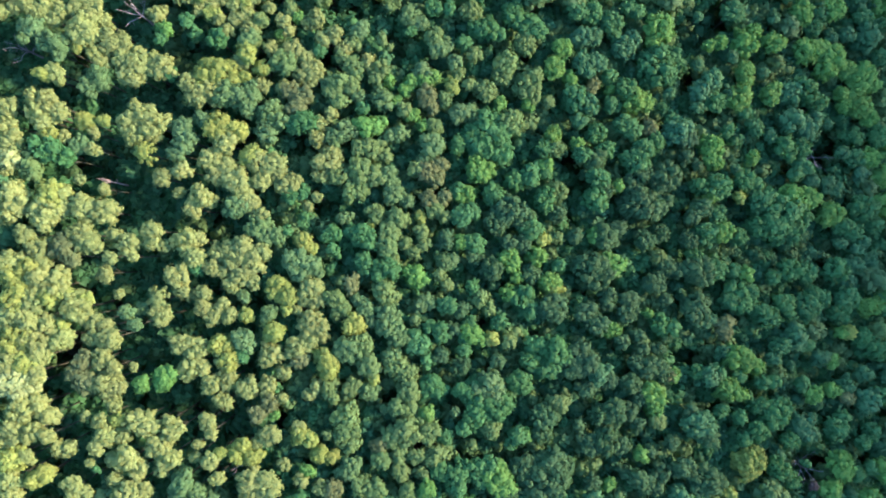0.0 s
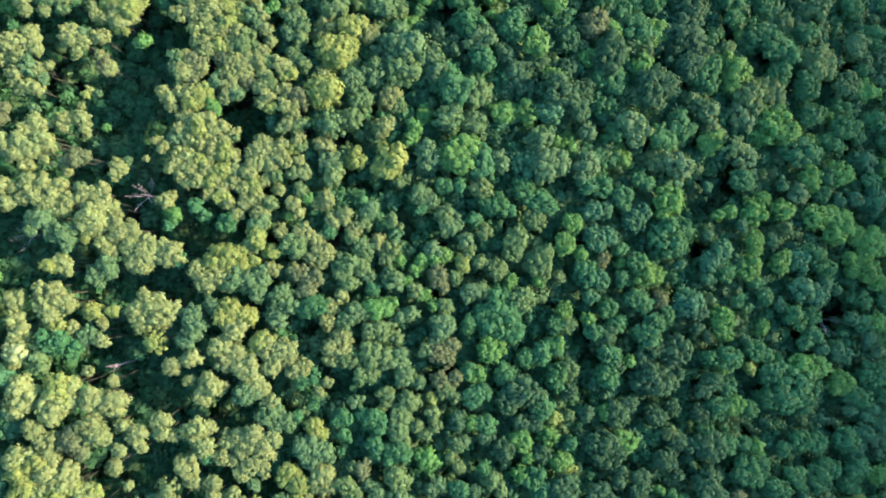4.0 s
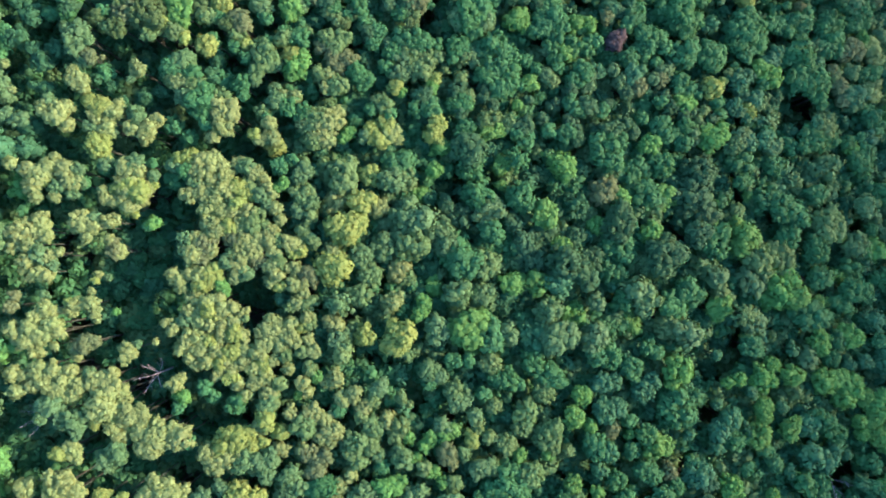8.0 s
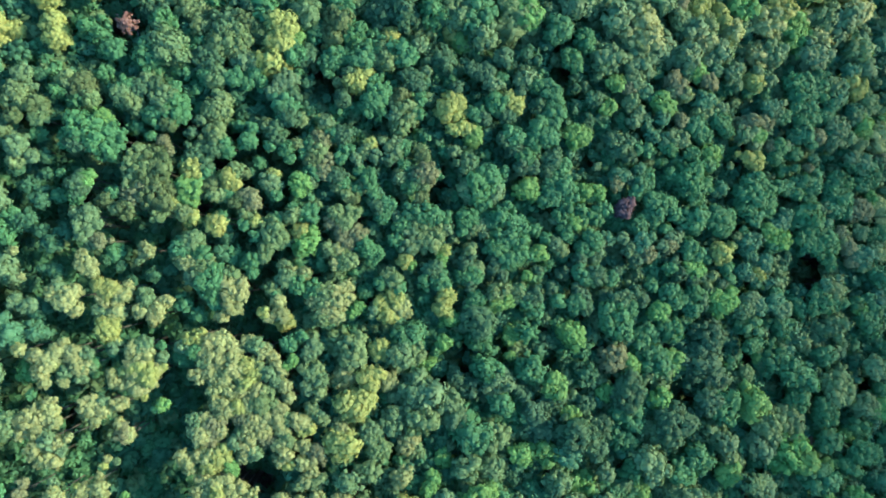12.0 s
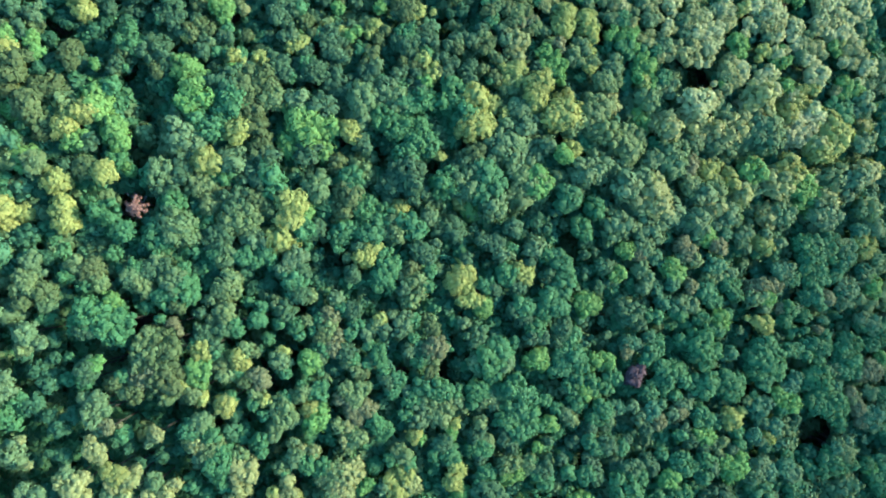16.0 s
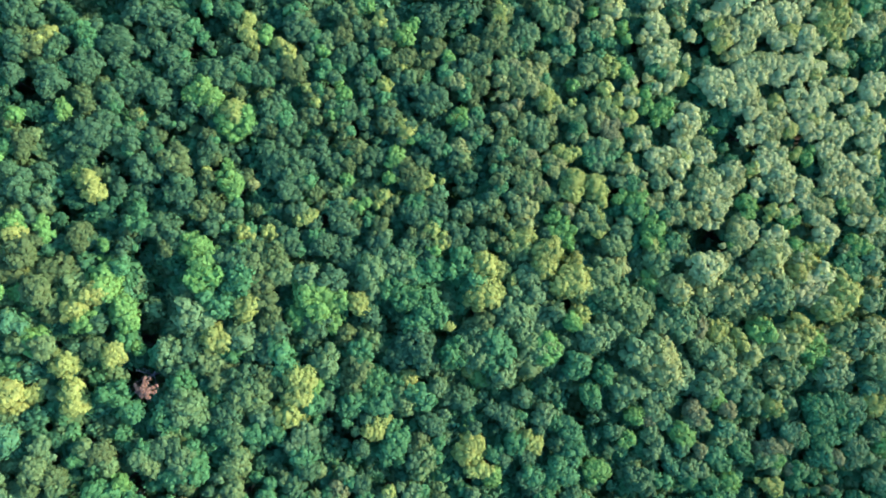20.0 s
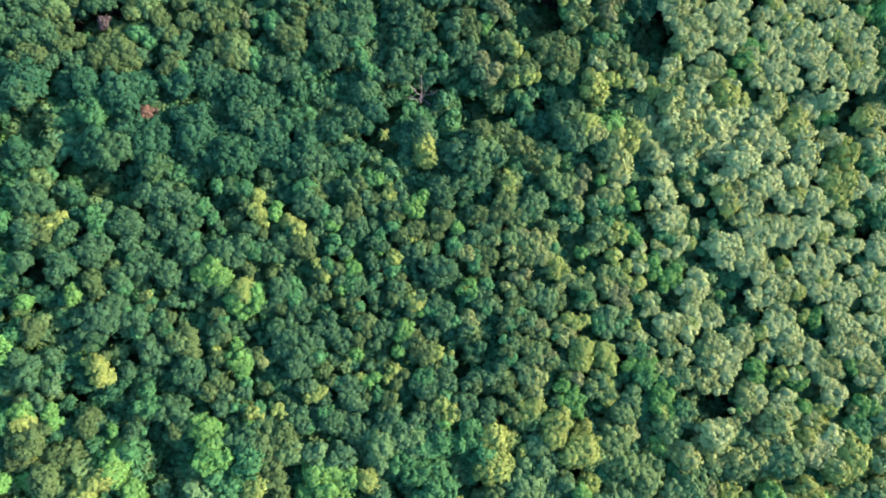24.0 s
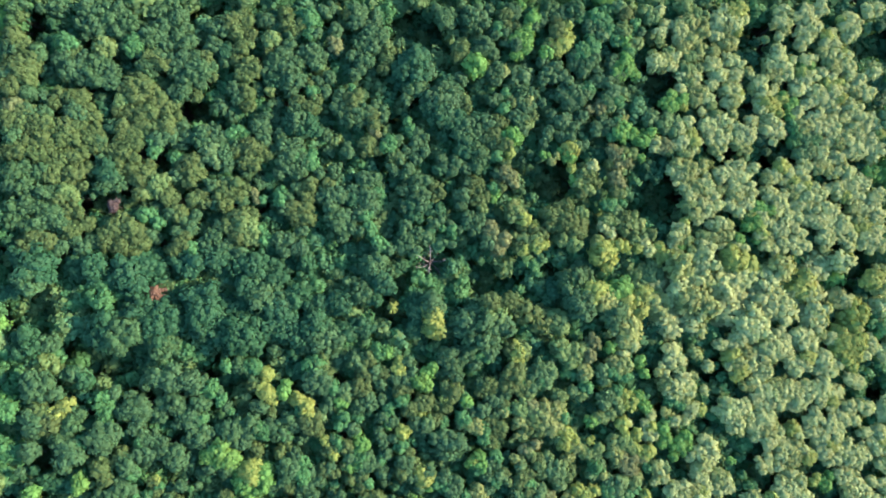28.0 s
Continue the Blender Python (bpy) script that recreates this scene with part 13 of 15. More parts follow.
young(-15.6,-9.0,1.1,"grey_green")
young(-13.2,-12.8,1.1,"grey_green")
elm(-10.8,-8.0,2.1,0.4,"olive")
young(-9.5,-9.0,1.3,"olive")
elm(-10.4,-11.3,1.9,0.2,"grey_green")
elm(-9.8,-13.7,2.1,0.4,"grey_green")
elm(-11.3,-13.2,1.5,-0.2,"grey_green")
poplar(-15.9,-13.2,1.9,0.2,"lime")
elm(-22.9,-12.7,2.1,0.4,"sage")
elm(-21.5,-14.1,1.7,0.0,"sage")
elm(-29.9,-11.3,1.5,-0.2,"grey_green")
young(-33.6,-11.7,1.3,"lime")
hickory(-36.3,-11.7,1.5,-0.2,"sage")
elm(-14.2,-3.3,1.5,-0.2,"green")
young(-14.7,-1.9,1.3,"green")
elm(-10.4,-3.8,2.3,0.5,"green")
young(-11.9,-5.2,1.3,"green")
young(-9.5,-2.4,1.3,"olive")
elm(-5.7,-5.2,1.9,0.2,"bright_green")
young(-7.1,-4.3,1.1,"bright_green")
young(-1.4,-5.2,1.3,"olive")
young(-0.4,-6.6,1.2,"olive")
elm(-0.9,-2.8,1.5,-0.2,"grey_green")
young(0.5,-2.3,1.2,"grey_green")
elm(-0.5,1.0,1.9,0.2,"dull_green")
young(2.0,0.6,1.4,"bright_green")
elm(4.4,0.6,1.9,0.2,"green")
young(4.4,-1.8,1.4,"dull_green")
elm(2.4,5.4,2.1,0.4,"green")
elm(3.9,5.9,1.6,-0.2,"green")
young(1.4,9.3,1.4,"green")
elm(3.4,8.8,1.7,0.0,"bright_green")
elm(3.9,-7.1,1.5,-0.2,"green")
elm(-3.3,-9.5,1.5,-0.2,"grey_green")
elm(-4.7,-10.0,1.5,-0.2,"grey_green")
elm(-0.4,-10.0,1.7,0.0,"green")
elm(2.0,-10.9,1.7,0.0,"dull_green")
young(-3.3,-13.8,1.3,"green")
elm(-1.4,-14.7,1.7,0.0,"green")
young(-5.6,-12.8,1.1,"grey_green")
elm(3.4,-13.3,1.5,-0.2,"green")
elm(3.9,-14.7,1.9,0.2,"bright_green")
young(5.3,-15.7,1.3,"bright_green")
young(2.5,-15.7,1.3,"green")
young(0.6,-14.2,1.3,"dull_green")
elm(6.8,38.0,2.0,0.2,"green")
elm(9.7,32.0,2.4,0.5,"olive")
linden(9.3,29.6,1.8,0.0,"olive")
young(8.3,37.1,1.4,"green")
elm(11.2,40.5,2.4,0.5,"green")
oak(14.2,38.6,2.6,0.7,"green")
linden(13.2,35.7,2.0,0.2,"olive")
oak(13.7,28.6,2.6,0.7,"olive")
birch(14.7,26.8,1.6,-0.2,"olive")
young(13.8,24.8,1.2,"bright_green")
linden(6.3,27.0,1.8,0.0,"olive")
young(8.8,24.7,1.4,"bright_green")
hornbeam(18.3,31.3,1.8,0.0,"bright_green")
hornbeam(19.8,34.9,1.8,0.0,"bright_green")
young(17.3,25.4,1.2,"olive")
oak(6.3,19.1,3.9,1.2,"green")
hornbeam(8.2,19.1,2.3,0.5,"green")
linden(10.7,21.6,2.2,0.4,"olive")
hornbeam(8.7,16.2,2.1,0.4,"green")
hornbeam(4.8,13.2,2.1,0.4,"bright_green")
hornbeam(6.3,13.2,1.6,-0.2,"bright_green")
hornbeam(18.2,19.4,1.6,-0.2,"bright_green")
linden(16.7,16.9,1.6,-0.2,"green")
linden(18.7,16.9,1.6,-0.2,"grey_green")
cherry(16.2,13.4,1.8,0.0,"green")
sycamore(14.1,12.3,2.3,0.5,"green")
birch(11.2,11.3,1.8,0.0,"green")
young(16.7,13.9,1.4,"bright_green")
cherry(7.8,8.8,2.1,0.4,"green")
oak(10.2,5.9,3.1,1.2,"dull_green")
hornbeam(8.2,4.0,2.1,0.4,"dull_green")
hornbeam(13.1,5.0,1.9,0.2,"dull_green")
linden(16.6,8.4,2.2,0.4,"green")
linden(18.6,9.4,1.8,0.0,"olive")
hornbeam(18.6,5.5,1.6,-0.2,"dull_green")
sycamore(14.1,3.0,1.9,0.2,"green")
hornbeam(12.7,0.6,1.6,-0.2,"dull_green")
young(16.1,1.1,1.4,"lime")
walnut(18.6,1.6,1.4,-0.4,"olive")
young(10.2,0.6,1.4,"dull_green")
linden(23.3,37.1,1.8,0.0,"blue_green")
linden(25.4,37.2,1.6,-0.2,"blue_green")
hornbeam(22.4,41.6,1.8,0.0,"green")
hornbeam(25.4,41.2,2.0,0.2,"green")
hornbeam(28.5,39.8,2.0,0.2,"green")
young(29.5,37.9,1.4,"green")
linden(32.6,36.9,1.6,-0.2,"blue_green")
linden(31.0,35.3,2.0,0.2,"blue_green")
young(33.7,42.1,1.4,"green")
hornbeam(37.2,39.0,2.4,0.5,"bright_green")
young(38.9,38.2,1.4,"bright_green")
young(36.3,36.6,1.4,"bright_green")
young(31.7,42.6,1.2,"green")
oak(37.1,32.3,3.6,1.2,"green")
birch(39.9,34.1,1.8,0.0,"green")
hornbeam(38.7,30.9,2.0,0.2,"green")
linden(23.8,32.0,2.0,0.2,"blue_green")
linden(25.9,32.6,1.8,0.0,"blue_green")
young(28.4,30.2,1.4,"green")
young(21.3,29.5,1.4,"bright_green")
linden(22.2,25.9,2.2,0.4,"green")
linden(24.3,25.0,2.0,0.2,"blue_green")
walnut(25.4,28.6,1.4,-0.4,"rust")
cherry(28.9,25.1,1.6,-0.2,"green")
hornbeam(32.4,25.7,2.2,0.4,"bright_green")
hornbeam(31.5,27.7,1.8,0.0,"green")
hornbeam(34.5,25.8,1.8,0.0,"bright_green")
young(39.3,27.5,1.2,"blue_green")
young(28.5,27.7,1.0,"bright_green")
young(22.8,22.0,1.4,"blue_green")
hornbeam(25.8,20.0,1.8,0.0,"green")
hornbeam(27.3,17.0,1.6,-0.2,"green")
young(22.3,18.0,1.2,"bright_green")
linden(30.9,21.6,1.8,0.0,"green")
sycamore(32.4,20.6,1.8,0.0,"green")
walnut(35.5,21.2,1.6,-0.2,"rust")
birch(36.5,18.7,1.6,-0.2,"green")
hornbeam(34.4,17.2,1.8,0.0,"green")
linden(40.6,20.8,2.4,0.5,"blue_green")
linden(42.2,19.3,1.8,0.0,"dull_green")
young(39.7,22.4,1.4,"green")
oak(23.1,15.9,2.6,0.7,"green")
cherry(25.6,15.0,2.4,0.5,"dull_green")
hornbeam(33.3,14.6,2.2,0.4,"green")
hornbeam(34.3,12.6,1.8,0.0,"dull_green")
young(31.4,15.6,1.4,"green")
oak(38.3,12.6,2.8,0.9,"dull_green")
linden(36.9,10.7,1.6,-0.2,"dull_green")
hornbeam(26.1,12.0,2.4,0.5,"green")
hornbeam(25.6,8.5,2.2,0.4,"green")
hornbeam(27.2,9.6,1.6,-0.2,"dull_green")
young(29.8,10.6,1.2,"bright_green")
young(32.3,10.1,1.4,"dull_green")
young(31.8,11.6,1.2,"dull_green")
oak(33.0,7.6,3.0,1.1,"dull_green")
hornbeam(35.7,7.1,2.4,0.5,"dull_green")
young(38.4,8.2,1.4,"dull_green")
young(42.2,15.8,1.4,"dull_green")
hornbeam(46.9,17.7,2.2,0.4,"bright_green")
hornbeam(47.4,15.4,1.6,-0.2,"bright_green")
young(44.3,14.8,1.2,"dull_green")
cherry(44.8,41.5,1.6,-0.2,"blue_green")
hornbeam(47.9,39.5,2.1,0.2,"green")
hornbeam(48.9,37.0,1.8,0.0,"bright_green")
young(46.9,36.5,1.2,"bright_green")
young(52.9,38.8,1.2,"bright_green")
hornbeam(53.7,36.7,2.1,0.2,"bright_green")
hornbeam(55.6,39.4,1.5,-0.4,"bright_green")
hornbeam(51.7,42.8,2.1,0.2,"green")
young(59.5,42.3,1.3,"blue_green")
hornbeam(59.3,37.4,1.9,0.0,"bright_green")
young(51.2,34.6,1.2,"blue_green")
young(44.7,32.8,1.2,"blue_green")
birch(47.1,29.6,2.4,0.5,"blue_green")
cherry(45.0,28.1,2.0,0.2,"blue_green")
young(44.5,25.0,1.4,"blue_green")
hornbeam(47.7,26.1,1.8,0.0,"green")
young(50.4,27.8,1.4,"blue_green")
hornbeam(53.7,32.0,1.7,-0.2,"bright_green")
young(53.7,30.0,1.4,"bright_green")
hornbeam(52.4,26.7,2.3,0.4,"bright_green")
young(57.1,31.7,1.2,"blue_green")
hornbeam(58.5,28.0,1.9,0.0,"bright_green")
young(59.8,29.2,1.2,"bright_green")
cherry(55.6,21.7,1.8,0.0,"green")
young(53.6,24.3,1.4,"green")
young(50.3,21.1,1.4,"green")
young(58.4,20.3,1.4,"blue_green")
young(55.0,16.1,1.4,"bright_green")
young(51.8,14.0,1.0,"blue_green")
hornbeam(53.2,11.9,1.8,0.0,"green")
young(55.4,10.9,1.4,"green")
hornbeam(47.7,10.8,2.2,0.4,"green")
hornbeam(44.7,10.8,1.6,-0.2,"green")
hornbeam(46.8,9.3,1.6,-0.2,"bright_green")
birch(62.3,28.1,2.3,0.4,"blue_green")
hornbeam(65.1,28.7,2.3,0.4,"green")
hornbeam(67.4,26.7,1.9,0.0,"green")
hornbeam(65.8,36.1,2.3,0.4,"bright_green")
hornbeam(68.8,36.3,1.9,0.0,"bright_green")
oak(70.8,35.2,2.5,0.5,"bright_green")
hornbeam(69.7,33.1,2.1,0.2,"bright_green")
hornbeam(73.9,32.8,1.7,-0.2,"bright_green")
oak(76.5,31.8,2.5,0.5,"bright_green")
hornbeam(78.4,30.4,1.7,-0.2,"bright_green")
hornbeam(75.5,28.7,1.7,-0.2,"bright_green")
young(72.7,28.6,1.3,"bright_green")
hornbeam(76.4,26.0,2.1,0.2,"bright_green")
hornbeam(78.3,24.0,1.5,-0.4,"bright_green")
hornbeam(73.7,26.5,1.5,-0.4,"bright_green")
hornbeam(64.9,43.4,2.3,0.4,"bright_green")
hornbeam(68.4,43.7,1.9,0.0,"green")
hornbeam(71.1,44.3,2.3,0.4,"bright_green")
hornbeam(67.2,40.5,1.7,-0.2,"green")
cherry(71.2,39.1,1.5,-0.4,"blue_green")
sycamore(74.1,39.8,1.5,-0.4,"blue_green")
oak(78.5,39.4,2.6,0.5,"blue_green")
hornbeam(77.6,43.2,1.7,-0.2,"green")
hornbeam(81.2,41.8,1.5,-0.4,"green")
hornbeam(81.0,35.8,1.7,-0.2,"green")
birch(65.4,21.4,2.1,0.2,"blue_green")
cherry(67.2,23.1,1.9,0.0,"blue_green")
hornbeam(64.3,18.3,1.9,0.0,"green")
young(69.7,22.7,1.0,"blue_green")
sycamore(64.7,14.7,2.1,0.2,"green")
young(63.1,13.1,1.4,"green")
young(72.3,17.5,1.3,"blue_green")
hornbeam(75.0,16.5,1.7,-0.2,"green")
hornbeam(77.8,16.5,1.9,0.0,"bright_green")
hornbeam(79.8,20.8,1.9,0.0,"green")
sycamore(76.1,13.4,1.5,-0.4,"blue_green")
birch(66.4,12.1,1.5,-0.4,"blue_green")
cherry(69.2,11.4,1.5,-0.4,"blue_green")
sycamore(70.8,10.9,1.5,-0.4,"blue_green")
oak(59.4,5.9,4.5,1.2,"green")
hornbeam(56.2,7.9,2.2,0.4,"green")
oak(56.5,3.8,2.6,0.7,"green")
hornbeam(61.6,8.9,2.3,0.4,"bright_green")
hornbeam(65.0,9.0,2.1,0.2,"bright_green")
hornbeam(61.4,2.8,2.2,0.4,"green")
hornbeam(63.8,5.4,1.8,0.0,"green")
hornbeam(69.3,6.0,2.1,0.2,"bright_green")
hornbeam(71.6,3.9,1.5,-0.4,"green")
oak(76.0,7.0,2.7,0.7,"green")
hornbeam(73.7,2.9,1.9,0.0,"green")
hornbeam(77.8,4.0,1.9,0.0,"green")
young(71.5,0.8,1.4,"blue_green")
cherry(74.8,0.8,1.9,0.0,"blue_green")
young(52.1,8.9,1.2,"lime")
hornbeam(44.6,6.7,1.8,0.0,"dull_green")
young(43.0,5.2,1.4,"dull_green")
hornbeam(47.7,5.8,1.6,-0.2,"green")
hornbeam(45.4,2.2,2.2,0.4,"green")
hornbeam(48.6,2.7,1.8,0.0,"bright_green")
hornbeam(42.4,1.2,1.6,-0.2,"dull_green")
sycamore(27.5,1.6,2.4,0.5,"dull_green")
birch(29.6,3.1,1.6,-0.2,"dull_green")
young(22.1,1.6,1.4,"dull_green")
young(25.1,2.1,1.4,"bright_green")
hornbeam(34.1,1.2,1.8,0.0,"dull_green")
hornbeam(37.2,2.2,1.6,-0.2,"dull_green")
hornbeam(51.3,1.8,1.6,-0.2,"green")
hornbeam(7.3,-3.8,1.9,0.2,"dull_green")
hornbeam(10.7,-3.3,1.5,-0.2,"bright_green")
young(11.7,-5.2,1.2,"bright_green")
walnut(5.3,-9.0,1.7,0.0,"olive")
walnut(6.8,-10.5,1.3,-0.4,"olive")
hornbeam(10.2,-1.8,1.6,-0.2,"bright_green")
hornbeam(15.1,-1.8,1.8,0.0,"bright_green")
hornbeam(14.1,-4.7,1.7,0.0,"dull_green")
hornbeam(17.5,-6.2,1.9,0.2,"bright_green")
young(18.5,-7.2,1.4,"lime")
young(19.0,-3.3,1.4,"green")
cherry(12.6,-9.0,2.1,0.4,"green")
sycamore(14.0,-11.0,1.9,0.2,"green")
oak(17.4,-10.5,2.5,0.7,"dull_green")
hornbeam(18.4,-11.5,1.7,0.0,"dull_green")
hornbeam(10.2,-8.1,1.5,-0.2,"bright_green")
birch(8.7,-12.9,1.5,-0.2,"green")
young(7.3,-15.7,1.3,"lime")
young(10.2,-16.2,1.3,"olive")
young(8.2,-19.5,1.3,"dull_green")
sycamore(14.9,-16.7,2.1,0.4,"green")
hornbeam(14.0,-19.5,1.7,0.0,"green")
oak(18.3,-18.1,2.7,0.9,"green")
birch(17.3,-20.5,2.1,0.4,"green")
cherry(19.8,-19.6,1.5,-0.2,"grey_green")
sycamore(12.0,-22.7,2.1,0.4,"green")
young(11.1,-23.3,1.3,"green")
oak(6.7,-24.0,3.2,1.2,"grey_green")
oak(4.4,-24.9,2.5,0.7,"green")
oak(8.1,-26.8,2.5,0.7,"green")
cherry(5.3,-28.2,2.1,0.4,"green")
sycamore(3.9,-29.2,1.7,0.0,"green")
birch(7.2,-30.6,1.9,0.2,"olive")
cherry(11.5,-32.0,1.9,0.2,"green")
young(10.5,-33.5,1.1,"green")
young(12.9,-31.7,1.3,"bright_green")
hornbeam(15.8,-28.8,2.1,0.4,"dull_green")
hornbeam(15.8,-31.7,1.7,0.0,"dull_green")
walnut(18.3,-26.6,1.7,0.0,"olive")
young(19.8,-25.7,1.3,"olive")
young(17.8,-29.0,1.3,"dull_green")
oak(22.6,-19.5,3.1,1.2,"dull_green")
birch(20.7,-20.5,1.9,0.2,"dull_green")
cherry(25.6,-21.5,2.3,0.5,"blue_green")
sycamore(23.6,-24.3,1.9,0.2,"dull_green")
birch(27.6,-23.0,1.5,-0.2,"dull_green")
oak(25.8,-4.2,3.3,1.2,"dull_green")
hornbeam(27.9,-3.3,2.2,0.4,"bright_green")
hornbeam(23.4,-3.3,2.0,0.2,"dull_green")
cherry(23.8,-11.5,1.9,0.2,"dull_green")
hornbeam(25.3,-13.4,1.9,0.2,"dull_green")
young(27.4,-10.1,1.4,"dull_green")
young(27.4,-8.1,1.4,"dull_green")
sycamore(31.4,-9.1,1.8,0.0,"dull_green")
hornbeam(30.8,-11.5,1.8,0.0,"dull_green")
birch(35.5,-6.7,1.8,0.0,"dull_green")
young(36.6,-5.2,1.4,"dull_green")
young(38.0,-9.2,1.2,"dull_green")
young(34.5,-11.6,1.0,"bright_green")
hornbeam(28.3,-14.4,1.6,-0.2,"bright_green")
young(29.8,-16.4,1.4,"dull_green")
young(32.8,-15.4,1.4,"dull_green")
young(33.2,-17.4,1.4,"dull_green")
hornbeam(36.8,-13.5,1.8,0.0,"green")
young(38.9,-14.1,1.4,"green")
young(36.3,-17.9,1.4,"dull_green")
hornbeam(35.0,-20.7,2.1,0.4,"dull_green")
hornbeam(32.6,-20.2,1.6,-0.2,"dull_green")
hornbeam(31.0,-23.5,1.7,0.0,"dull_green")
hornbeam(36.6,-21.7,1.6,-0.2,"dull_green")
walnut(38.1,-22.2,1.4,-0.4,"rust")
young(39.1,-22.3,1.4,"bright_green")
hornbeam(34.9,-25.4,2.1,0.4,"bright_green")
hornbeam(33.0,-25.9,1.7,0.0,"dull_green")
hornbeam(35.4,-27.9,1.6,-0.2,"bright_green")
hornbeam(30.4,-28.2,1.7,0.0,"dull_green")
hornbeam(27.9,-28.1,2.3,0.5,"dull_green")
hornbeam(25.5,-28.6,1.7,0.0,"dull_green")
young(22.1,-30.4,1.3,"dull_green")
young(22.6,-32.3,1.1,"dull_green")
hornbeam(26.8,-32.7,2.3,0.5,"dull_green")
hornbeam(23.9,-33.7,1.7,0.0,"dull_green")
hornbeam(29.3,-33.8,1.5,-0.2,"dull_green")
young(32.4,-30.6,1.4,"dull_green")
walnut(35.9,-29.8,1.5,-0.2,"olive")
young(38.3,-33.6,1.4,"dull_green")
young(32.7,-35.3,1.3,"bright_green")
young(34.3,-34.9,1.2,"dull_green")
hornbeam(38.1,-3.3,1.6,-0.2,"dull_green")
walnut(36.6,-1.8,1.6,-0.2,"olive")
young(40.2,-4.3,1.4,"dull_green")
oak(44.1,-4.2,2.8,0.9,"dull_green")
hornbeam(46.8,-4.3,2.0,0.2,"green")
hornbeam(43.3,-1.8,1.6,-0.2,"green")
young(50.6,-4.3,1.4,"green")
young(52.7,-4.8,1.4,"bright_green")
oak(51.2,-8.7,2.8,0.9,"green")
sycamore(49.3,-9.7,1.6,-0.2,"green")
birch(53.5,-8.2,1.8,0.0,"green")
oak(43.3,-11.1,2.8,0.9,"dull_green")
cherry(45.0,-13.1,1.6,-0.2,"blue_green")
walnut(48.6,-13.6,1.8,0.0,"rust")
walnut(48.6,-15.1,1.4,-0.4,"rust")
young(54.0,-10.7,1.4,"green")
hornbeam(56.0,-12.2,2.0,0.2,"green")
young(58.3,-12.8,1.2,"green")
hornbeam(61.1,-4.3,2.0,0.2,"green")
young(58.0,-5.3,1.4,"green")
hornbeam(64.4,-4.8,1.8,0.0,"green")
oak(63.9,-10.8,2.6,0.7,"green")
hornbeam(65.3,-8.8,1.8,0.0,"green")
hornbeam(67.0,-9.3,1.6,-0.2,"green")
hornbeam(69.9,-4.3,2.3,0.4,"green")
sycamore(72.2,-6.3,1.6,-0.2,"blue_green")
birch(73.4,-3.3,1.9,0.0,"blue_green")
hornbeam(71.8,-9.4,2.3,0.4,"green")
hornbeam(70.1,-11.9,1.8,0.0,"green")
hornbeam(76.3,-10.9,1.9,0.0,"bright_green")
young(78.2,-10.5,1.4,"bright_green")
young(72.2,-15.4,1.4,"lime")
young(70.6,-15.4,1.2,"bright_green")
hornbeam(74.9,-16.5,1.8,0.0,"green")
hornbeam(77.5,-18.5,2.0,0.2,"green")
cherry(66.4,-19.8,1.6,-0.2,"blue_green")
young(68.6,-20.4,1.4,"bright_green")
young(64.0,-17.3,1.2,"green")
hornbeam(49.9,-19.0,2.0,0.2,"bright_green")
hornbeam(52.0,-20.0,1.8,0.0,"bright_green")
young(48.0,-18.5,1.4,"blue_green")
young(54.1,-21.1,1.4,"bright_green")
young(57.3,-19.7,1.4,"blue_green")
hornbeam(58.5,-17.7,1.6,-0.2,"green")
hornbeam(41.2,-19.8,1.8,0.0,"dull_green")
cherry(45.1,-22.8,2.2,0.4,"blue_green")
hornbeam(43.2,-21.8,1.6,-0.2,"green")
young(46.8,-21.9,1.4,"green")
hornbeam(48.6,-24.8,2.0,0.2,"bright_green")
young(50.8,-25.8,1.4,"bright_green")
young(55.0,-24.0,1.4,"green")
young(57.2,-23.6,1.2,"green")
young(51.0,-22.5,1.2,"green")
young(62.4,-24.1,1.4,"green")
hornbeam(64.4,-26.1,1.6,-0.2,"bright_green")
young(67.8,-25.3,1.4,"bright_green")
birch(70.9,-24.8,1.8,0.0,"blue_green")
cherry(74.5,-22.9,1.6,-0.2,"blue_green")
sycamore(75.0,-27.3,2.2,0.4,"blue_green")
birch(74.0,-28.8,1.6,-0.2,"blue_green")
walnut(70.9,-26.8,1.6,-0.2,"rust")
young(77.6,-26.5,1.4,"green")
oak(43.1,-30.7,2.9,1.1,"blue_green")
cherry(42.4,-28.9,1.8,0.0,"dull_green")
sycamore(44.8,-32.8,1.6,-0.2,"dull_green")
young(47.5,-28.6,1.4,"green")
young(50.6,-29.6,1.4,"green")
hornbeam(54.2,-27.8,1.6,-0.2,"green")
hornbeam(56.6,-29.2,2.4,0.5,"green")
hornbeam(58.4,-27.9,1.6,-0.2,"green")
hornbeam(53.5,-32.0,1.8,0.0,"green")
young(51.4,-33.5,1.4,"green")
birch(62.2,-31.3,2.4,0.5,"blue_green")
young(64.0,-32.9,1.4,"blue_green")
hornbeam(68.2,-32.0,2.0,0.2,"green")
young(69.6,-30.2,1.4,"green")
hornbeam(75.4,-32.8,1.6,-0.2,"green")
young(73.6,-34.7,1.4,"green")
hornbeam(59.7,-33.7,1.6,-0.2,"green")
oak(52.0,-37.0,2.5,0.7,"lime")
poplar(52.8,-35.8,1.6,-0.2,"lime")
poplar(51.6,-39.1,1.6,-0.2,"lime")
hornbeam(57.2,-38.3,1.8,0.0,"green")
